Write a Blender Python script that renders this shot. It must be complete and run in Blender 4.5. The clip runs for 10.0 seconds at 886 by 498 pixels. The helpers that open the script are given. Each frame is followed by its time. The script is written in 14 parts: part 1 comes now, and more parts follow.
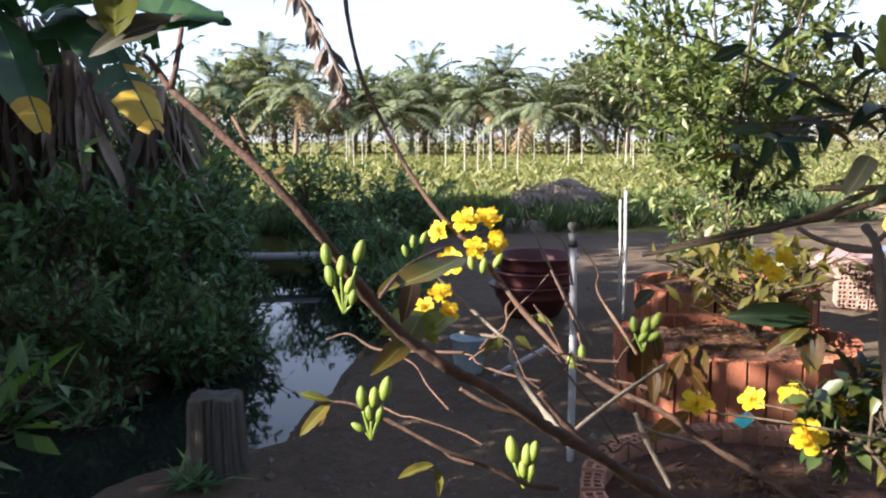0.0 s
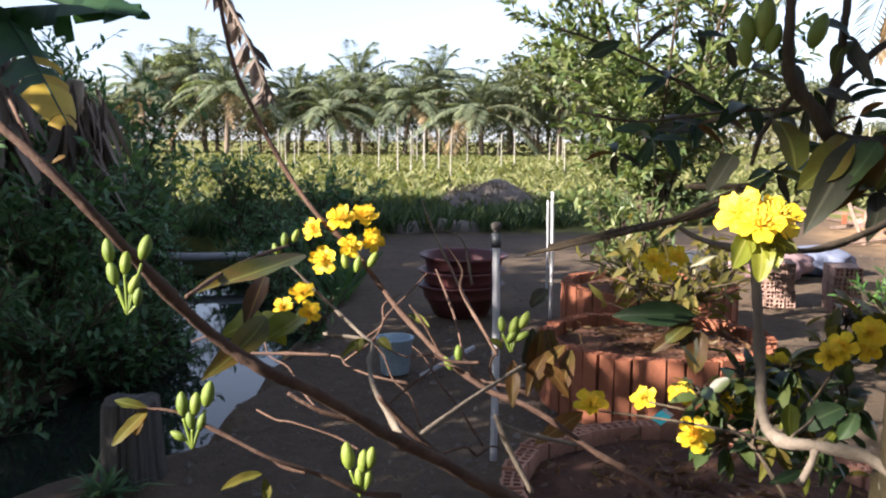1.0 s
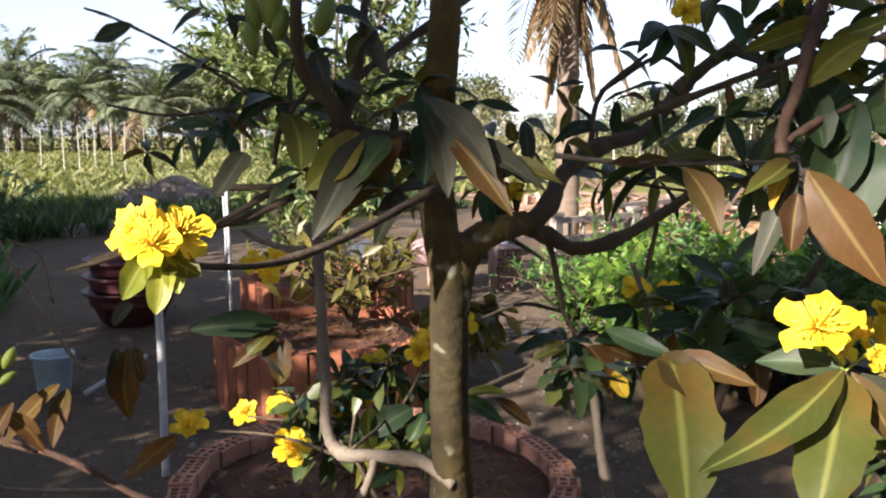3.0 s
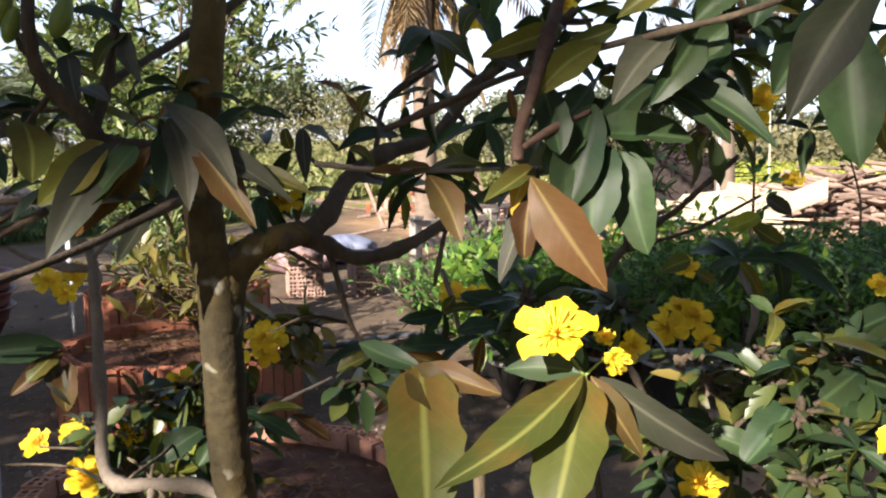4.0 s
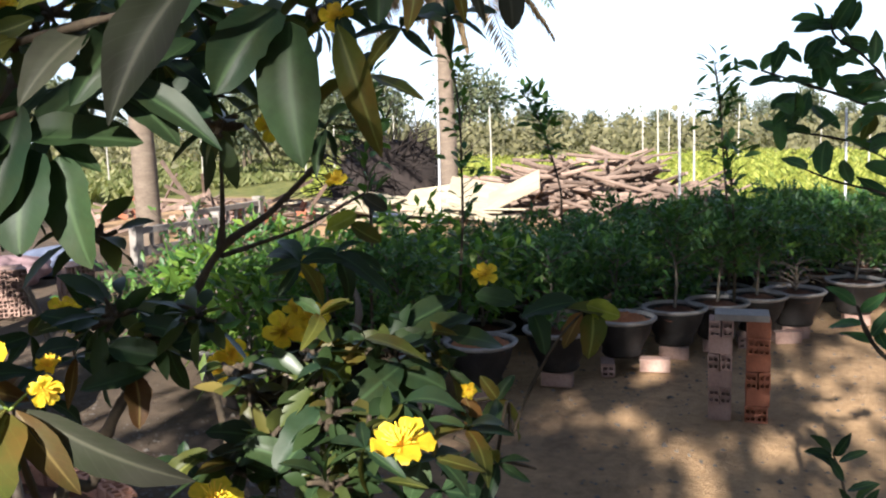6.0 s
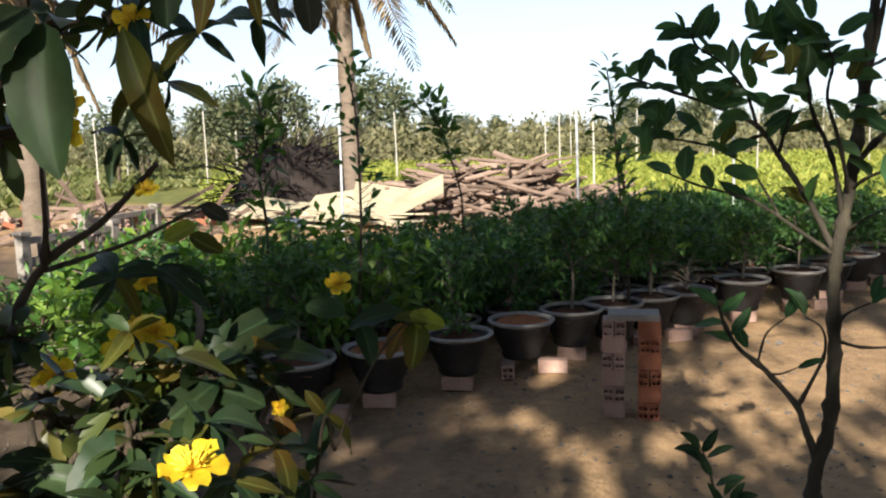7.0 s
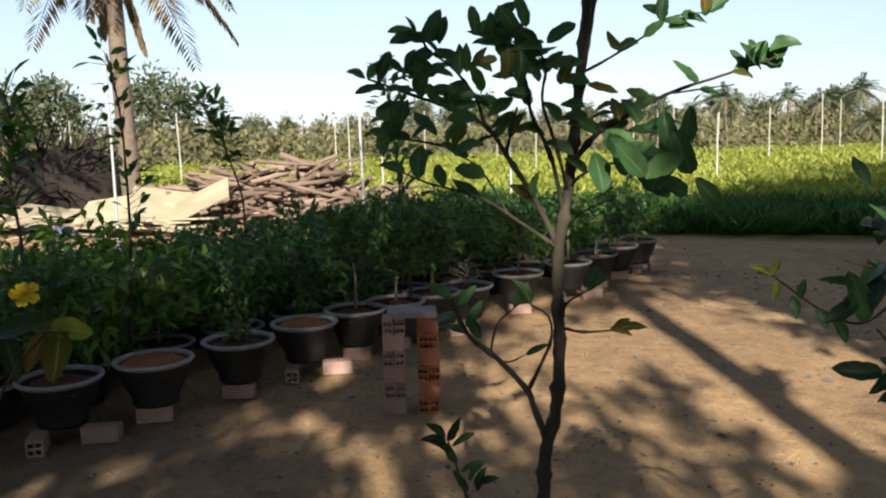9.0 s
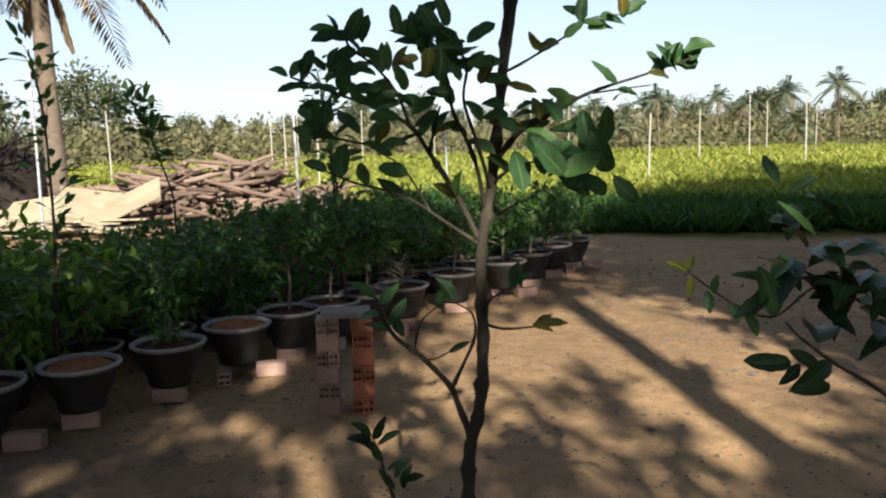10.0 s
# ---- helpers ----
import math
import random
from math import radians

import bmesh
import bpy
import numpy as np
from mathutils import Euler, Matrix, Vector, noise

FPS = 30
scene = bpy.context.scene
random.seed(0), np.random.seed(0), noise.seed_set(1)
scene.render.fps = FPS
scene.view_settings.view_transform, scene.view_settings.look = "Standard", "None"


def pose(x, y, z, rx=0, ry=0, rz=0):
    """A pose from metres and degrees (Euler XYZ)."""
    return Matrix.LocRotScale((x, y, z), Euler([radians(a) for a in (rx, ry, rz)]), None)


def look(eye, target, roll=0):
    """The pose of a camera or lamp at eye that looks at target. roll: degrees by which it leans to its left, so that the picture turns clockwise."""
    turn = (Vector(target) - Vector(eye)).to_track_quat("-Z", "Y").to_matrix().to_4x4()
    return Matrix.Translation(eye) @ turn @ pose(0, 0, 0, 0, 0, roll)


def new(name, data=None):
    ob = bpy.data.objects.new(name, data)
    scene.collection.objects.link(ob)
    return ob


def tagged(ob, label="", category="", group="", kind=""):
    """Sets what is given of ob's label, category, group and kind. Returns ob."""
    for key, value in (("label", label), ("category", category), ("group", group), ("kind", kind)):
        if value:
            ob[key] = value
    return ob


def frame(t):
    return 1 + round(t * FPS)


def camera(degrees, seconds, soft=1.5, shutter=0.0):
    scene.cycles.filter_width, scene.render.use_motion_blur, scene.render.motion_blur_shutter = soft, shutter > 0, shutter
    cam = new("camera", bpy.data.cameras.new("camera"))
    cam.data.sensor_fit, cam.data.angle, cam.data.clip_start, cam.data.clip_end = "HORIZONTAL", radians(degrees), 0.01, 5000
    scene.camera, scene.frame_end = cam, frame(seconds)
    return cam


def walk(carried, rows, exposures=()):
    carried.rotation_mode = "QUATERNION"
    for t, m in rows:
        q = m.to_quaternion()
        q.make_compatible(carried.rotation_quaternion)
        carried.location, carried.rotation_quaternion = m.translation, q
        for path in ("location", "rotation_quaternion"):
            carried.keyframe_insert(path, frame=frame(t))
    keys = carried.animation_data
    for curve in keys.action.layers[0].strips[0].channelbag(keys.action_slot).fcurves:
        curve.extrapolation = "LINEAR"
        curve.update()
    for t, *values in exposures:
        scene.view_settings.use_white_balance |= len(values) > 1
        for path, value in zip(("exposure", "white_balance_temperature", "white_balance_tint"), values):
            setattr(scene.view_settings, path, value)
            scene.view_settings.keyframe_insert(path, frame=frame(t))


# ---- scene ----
cam = camera(54.5, 10.0, soft=2.1)
PATH = [
    (0, (0.12, 0.136, 1.495), (0.225, 2.117, 1.244), -0.2),
    (0.5, (0.135, 0.141, 1.494), (0.253, 2.122, 1.243), 0.0),
    (1, (0.171, 0.151, 1.491), (0.428, 2.118, 1.241), 0.4),
    (1.5, (0.216, 0.169, 1.49), (0.698, 2.094, 1.238), 0.3),
    (2, (0.252, 0.182, 1.49), (0.918, 2.05, 1.235), 0.1),
    (3.5, (0.33, 0.187, 1.495), (1.381, 1.868, 1.232), -0.4),
    (4, (0.362, 0.17, 1.495), (1.553, 1.756, 1.238), -0.7),
    (4.5, (0.385, 0.147, 1.499), (1.705, 1.626, 1.237), -1.0),
    (5, (0.416, 0.128, 1.499), (1.84, 1.506, 1.232), -1.1),
    (5.5, (0.445, 0.105, 1.499), (1.967, 1.374, 1.228), -1.3),
    (6, (0.477, 0.092, 1.494), (2.081, 1.256, 1.222), -1.6),
    (7.5, (0.529, 0.023, 1.494), (2.302, 0.91, 1.228), -1.7),
    (8, (0.533, -0.002, 1.496), (2.36, 0.764, 1.227), -1.8),
    (8.5, (0.548, -0.024, 1.493), (2.419, 0.626, 1.22), -1.7),
    (9, (0.555, -0.04, 1.49), (2.457, 0.513, 1.213), -1.7),
    (9.5, (0.558, -0.057, 1.489), (2.48, 0.421, 1.21), -1.7),
    (10, (0.557, -0.067, 1.487), (2.493, 0.348, 1.206), -1.5),
]
EXPOSURES = [(0.0, 2.4, 5550, 17), (2.0, 2.13, 5600, 18), (4.0, 2.2, 5700, 17), (6.0, 1.93, 5300, 13), (7.5, 1.5, 5650, 9), (10.0, 1.34, 5600, 9)]
walk(cam, [(t, look(eye, target, roll)) for t, eye, target, roll in PATH], EXPOSURES)

# ---- light: low warm sun behind the left shoulder, hazy sky ----
SUN_EL, SUN_AZ = radians(27), radians(250.8)
world = bpy.data.worlds.new("sky")
scene.world = world
world.use_nodes = True
wn = world.node_tree.nodes
sky = wn.new("ShaderNodeTexSky")
sky.sky_type, sky.sun_disc = "NISHITA", False
sky.sun_elevation, sky.sun_rotation = SUN_EL, SUN_AZ
sky.air_density, sky.dust_density, sky.ozone_density = 1.0, 0.45, 1.6
haze = wn.new("ShaderNodeHueSaturation")
haze.inputs["Saturation"].default_value = 0.44
world.node_tree.links.new(sky.outputs["Color"], haze.inputs["Color"])
world.node_tree.links.new(haze.outputs["Color"], wn["Background"].inputs["Color"])
wn["Background"].inputs["Strength"].default_value = 0.05
sun = new("sun", bpy.data.lights.new("sun", "SUN"))
sun.data.energy, sun.data.angle, sun.data.color = 5.0, radians(0.53), (1.0, 0.84, 0.61)
to_sun = Vector((math.sin(SUN_AZ) * math.cos(SUN_EL), math.cos(SUN_AZ) * math.cos(SUN_EL), math.sin(SUN_EL)))
sun.matrix_world = look(to_sun * 50, (0, 0, 0))


# ---- materials ----
def ramp_of(nt, fac, stops):
    r = nt.nodes.new("ShaderNodeValToRGB")
    while len(r.color_ramp.elements) < len(stops):
        r.color_ramp.elements.new(0.5)
    for el, (p, c) in zip(r.color_ramp.elements, stops):
        el.position, el.color = p, (*c, 1)
    nt.links.new(fac, r.inputs["Fac"])
    return r.outputs["Color"]


def noise_of(nt, vec, scale, detail=5.0, rough=0.6):
    n = nt.nodes.new("ShaderNodeTexNoise")
    n.inputs["Scale"].default_value, n.inputs["Detail"].default_value, n.inputs["Roughness"].default_value = scale, detail, rough
    if vec is not None:
        nt.links.new(vec, n.inputs["Vector"])
    return n.outputs["Fac"]


def mix_of(nt, a, b, fac, mode="MIX"):
    m = nt.nodes.new("ShaderNodeMix")
    m.data_type, m.blend_type = "RGBA", mode
    for sock, v in ((m.inputs[0], fac), (m.inputs[6], a), (m.inputs[7], b)):
        if isinstance(v, bpy.types.NodeSocket):
            nt.links.new(v, sock)
        elif isinstance(v, tuple):
            sock.default_value = (*v, 1)
        else:
            sock.default_value = v
    return m.outputs[2]


def base_mat(name, rough=0.6, metal=0.0, spec=0.5):
    m = bpy.data.materials.new(name)
    m.use_nodes = True
    nt = m.node_tree
    b = nt.nodes["Principled BSDF"]
    b.inputs["Roughness"].default_value, b.inputs["Metallic"].default_value = rough, metal
    b.inputs["Specular IOR Level"].default_value = spec
    tc = nt.nodes.new("ShaderNodeTexCoord")
    return m, nt, b, tc.outputs["Object"]


def bump_of(nt, b, height, strength, distance):
    u = nt.nodes.new("ShaderNodeBump")
    u.inputs["Strength"].default_value, u.inputs["Distance"].default_value = strength, distance
    nt.links.new(height, u.inputs["Height"])
    nt.links.new(u.outputs["Normal"], b.inputs["Normal"])


def grain_mat(name, dark, mid, light, scale, rough=0.7, stretch=(1, 1, 1), fine=6.0, bump=0.3, dist=0.005, spec=0.3, metal=0.0, vary=0.25):
    """Two scales of noise: broad stains and fine grain, with relief, and a tone of its own for each object."""
    m, nt, b, obj = base_mat(name, rough, metal, spec)
    mp = nt.nodes.new("ShaderNodeMapping")
    mp.inputs["Scale"].default_value = stretch
    nt.links.new(obj, mp.inputs["Vector"])
    v = mp.outputs["Vector"]
    info = nt.nodes.new("ShaderNodeObjectInfo")
    broad, grain = noise_of(nt, v, scale), noise_of(nt, v, scale * fine, 6.0, 0.7)
    c1 = ramp_of(nt, broad, [(0.3, dark), (0.55, mid), (0.75, light)])
    c2 = ramp_of(nt, grain, [(0.3, tuple(x * 0.62 for x in mid)), (0.7, tuple(min(1, x * 1.3) for x in mid))])
    c = mix_of(nt, c1, c2, 0.45)
    tone = nt.nodes.new("ShaderNodeMapRange")
    tone.inputs[3].default_value, tone.inputs[4].default_value = 1 - vary, 1 + vary
    nt.links.new(info.outputs["Random"], tone.inputs[0])
    hsv = nt.nodes.new("ShaderNodeHueSaturation")
    nt.links.new(tone.outputs[0], hsv.inputs["Value"])
    nt.links.new(c, hsv.inputs["Color"])
    nt.links.new(hsv.outputs["Color"], b.inputs["Base Color"])
    if bump:
        bump_of(nt, b, grain, bump, dist)
    return m


def leaf_mat(name, dark, mid, light, rough=0.42, through_light=0.35, tint=(1.15, 1.2, 0.6), scale=18.0):
    """Leaf: glossy skin over a sheet that lets light through; each leaf has its own tone."""
    m, nt, b, obj = base_mat(name, rough + 0.03, 0.0, 0.42)
    geo = nt.nodes.new("ShaderNodeNewGeometry")
    info = nt.nodes.new("ShaderNodeObjectInfo")
    add = nt.nodes.new("ShaderNodeMath")
    add.operation = "ADD"
    nt.links.new(geo.outputs["Random Per Island"], add.inputs[0])
    nt.links.new(info.outputs["Random"], add.inputs[1])
    fr = nt.nodes.new("ShaderNodeMath")
    fr.operation = "FRACT"
    nt.links.new(add.outputs[0], fr.inputs[0])
    c1 = ramp_of(nt, fr.outputs[0], [(0.0, dark), (0.5, mid), (1.0, light)])
    n = noise_of(nt, obj, scale, 4.0)
    c2 = mix_of(nt, c1, tuple(x * 0.55 for x in mid), ramp_of(nt, n, [(0.45, (0, 0, 0)), (0.8, (0.75, 0.75, 0.75))]))
    nt.links.new(c2, b.inputs["Base Color"])
    bump_of(nt, b, n, 0.25, 0.003)
    tr = nt.nodes.new("ShaderNodeBsdfTranslucent")
    nt.links.new(mix_of(nt, c2, tint, 1.0, "MULTIPLY"), tr.inputs["Color"])
    ms = nt.nodes.new("ShaderNodeMixShader")
    ms.inputs[0].default_value = through_light
    nt.links.new(b.outputs[0], ms.inputs[1])
    nt.links.new(tr.outputs[0], ms.inputs[2])
    nt.links.new(ms.outputs[0], nt.nodes["Material Output"].inputs["Surface"])
    return m


def near_leaf_mat(name, dark, mid, light, rib, rough=0.3, through_light=0.35, tint=(1.15, 1.2, 0.6), blotch=(0.03, 0.038, 0.012), margin=(0.035, 0.034, 0.014)):
    """A leaf seen close: pale midrib, side veins, blotches and a glossy skin."""
    m, nt, b, obj = base_mat(name, rough + 0.04, 0.0, 0.19)
    info = nt.nodes.new("ShaderNodeObjectInfo")
    c1 = ramp_of(nt, info.outputs["Random"], [(0.0, dark), (0.5, mid), (1.0, light)])
    ac, al = nt.nodes.new("ShaderNodeAttribute"), nt.nodes.new("ShaderNodeAttribute")
    ac.attribute_name, al.attribute_name = "across", "along"
    n1, n2 = noise_of(nt, obj, 17.0, 5.0), noise_of(nt, obj, 120.0, 5.0, 0.7)
    c2 = mix_of(nt, c1, blotch, ramp_of(nt, n1, [(0.45, (0, 0, 0)), (0.66, (0.8, 0.8, 0.8))]))
    c2 = mix_of(nt, c2, tuple(x * 0.6 for x in mid), ramp_of(nt, n2, [(0.4, (0, 0, 0)), (0.75, (0.5, 0.5, 0.5))]))
    rim = nt.nodes.new("ShaderNodeMath")
    rim.operation = "MULTIPLY_ADD"
    nt.links.new(n1, rim.inputs[0])
    rim.inputs[1].default_value = 1.3
    nt.links.new(ac.outputs["Fac"], rim.inputs[2])
    c2 = mix_of(nt, c2, margin, ramp_of(nt, rim.outputs[0], [(1.42, (0, 0, 0)), (1.8, (0.7, 0.7, 0.7))]))
    veins = nt.nodes.new("ShaderNodeMath")
    veins.operation = "MULTIPLY_ADD"
    nt.links.new(ac.outputs["Fac"], veins.inputs[0])
    veins.inputs[1].default_value = -0.22
    nt.links.new(al.outputs["Fac"], veins.inputs[2])
    wv = nt.nodes.new("ShaderNodeMath")
    wv.operation = "SINE"
    k = nt.nodes.new("ShaderNodeMath")
    k.operation = "MULTIPLY"
    nt.links.new(veins.outputs[0], k.inputs[0])
    k.inputs[1].default_value = 62.0
    nt.links.new(k.outputs[0], wv.inputs[0])
    c2 = mix_of(nt, c2, tuple(min(1, x * 1.5) for x in mid), ramp_of(nt, wv.outputs[0], [(0.86, (0, 0, 0)), (1.0, (0.13, 0.13, 0.13))]))
    c3 = mix_of(nt, rib, c2, ramp_of(nt, ac.outputs["Fac"], [(0.03, (0.2, 0.2, 0.2)), (0.14, (1, 1, 1))]))
    nt.links.new(c3, b.inputs["Base Color"])
    bump_of(nt, b, n1, 0.12, 0.001)
    tr = nt.nodes.new("ShaderNodeBsdfTranslucent")
    nt.links.new(mix_of(nt, c3, tint, 1.0, "MULTIPLY"), tr.inputs["Color"])
    ms = nt.nodes.new("ShaderNodeMixShader")
    ms.inputs[0].default_value = through_light
    nt.links.new(b.outputs[0], ms.inputs[1])
    nt.links.new(tr.outputs[0], ms.inputs[2])
    nt.links.new(ms.outputs[0], nt.nodes["Material Output"].inputs["Surface"])
    return m


def lichen_bark():
    """Dark bark of an old trunk with ochre algae and pale round lichen spots."""
    m, nt, b, obj = base_mat("lichen_bark", 0.9, 0.0, 0.2)
    n1, n2, n3 = noise_of(nt, obj, 9.0, 5.0), noise_of(nt, obj, 70.0, 6.0, 0.7), noise_of(nt, obj, 42.0, 2.0, 0.4)
    c = ramp_of(nt, n1, [(0.32, (0.012, 0.011, 0.008)), (0.5, (0.042, 0.033, 0.014)), (0.68, (0.17, 0.115, 0.028))])
    c = mix_of(nt, c, ramp_of(nt, n2, [(0.35, (0.014, 0.013, 0.009)), (0.7, (0.085, 0.068, 0.032))]), 0.4)
    c = mix_of(nt, c, (0.27, 0.26, 0.20), ramp_of(nt, n3, [(0.66, (0, 0, 0)), (0.71, (0.7, 0.7, 0.7))]))
    nt.links.new(c, b.inputs["Base Color"])
    bump_of(nt, b, mix_of(nt, n2, n1, 0.35), 0.8, 0.005)
    return m


def ground_mat():
    m, nt, b, obj = base_mat("soil_ground", 0.92, 0.0, 0.15)
    att = nt.nodes.new("ShaderNodeAttribute")
    att.attribute_name = "grass"
    broad = noise_of(nt, obj, 0.35, 6.0, 0.65)
    mid = noise_of(nt, obj, 2.6, 8.0, 0.7)
    fine = noise_of(nt, obj, 26.0, 8.0, 0.75)
    dirt = ramp_of(nt, broad, [(0.3, (0.16, 0.1, 0.06)), (0.5, (0.38, 0.238, 0.116)), (0.7, (0.57, 0.365, 0.175))])
    dirt = mix_of(nt, dirt, ramp_of(nt, mid, [(0.3, (0.075, 0.052, 0.035)), (0.7, (0.6, 0.385, 0.19))]), 0.4)
    dirt = mix_of(nt, dirt, ramp_of(nt, fine, [(0.3, (0.0596, 0.0442, 0.0352)), (0.72, (0.557, 0.386, 0.233))]), 0.22)
    blots = noise_of(nt, obj, 8.5, 6.0, 0.75)
    dirt = mix_of(nt, dirt, ramp_of(nt, blots, [(0.38, (0.05, 0.036, 0.027)), (0.62, (0.5, 0.335, 0.185))]), 0.22)
    # shade painted into grey soil by planters and track, sandy yellow earth on the yard
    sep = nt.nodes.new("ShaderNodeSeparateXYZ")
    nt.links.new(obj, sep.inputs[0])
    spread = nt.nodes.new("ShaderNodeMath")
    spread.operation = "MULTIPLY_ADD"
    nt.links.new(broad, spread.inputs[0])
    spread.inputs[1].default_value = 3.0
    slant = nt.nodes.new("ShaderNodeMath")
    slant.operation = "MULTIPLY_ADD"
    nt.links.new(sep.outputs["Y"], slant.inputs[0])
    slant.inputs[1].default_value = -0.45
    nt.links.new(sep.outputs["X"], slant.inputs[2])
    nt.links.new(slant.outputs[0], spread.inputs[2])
    shaded_soil = nt.nodes.new("ShaderNodeHueSaturation")
    shaded_soil.inputs["Saturation"].default_value, shaded_soil.inputs["Value"].default_value = 0.75, 0.3
    nt.links.new(dirt, shaded_soil.inputs["Color"])
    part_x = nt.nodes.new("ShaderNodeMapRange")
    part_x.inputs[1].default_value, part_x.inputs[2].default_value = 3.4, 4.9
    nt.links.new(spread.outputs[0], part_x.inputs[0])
    dirt = mix_of(nt, shaded_soil.outputs["Color"], dirt, part_x.outputs[0])
    grass = ramp_of(nt, mid, [(0.3, (0.055, 0.075, 0.022)), (0.5, (0.13, 0.135, 0.036)), (0.7, (0.24, 0.21, 0.07))])
    edge = nt.nodes.new("ShaderNodeMath")
    edge.operation = "MULTIPLY_ADD"
    nt.links.new(mid, edge.inputs[0])
    edge.inputs[1].default_value = 0.6
    nt.links.new(att.outputs["Fac"], edge.inputs[2])
    f = ramp_of(nt, edge.outputs[0], [(0.62, (0, 0, 0)), (0.9, (1, 1, 1))])
    nt.links.new(mix_of(nt, dirt, grass, f), b.inputs["Base Color"])
    bump_of(nt, b, mix_of(nt, mid, mix_of(nt, fine, blots, 0.5), 0.45), 0.9, 0.07)
    return m


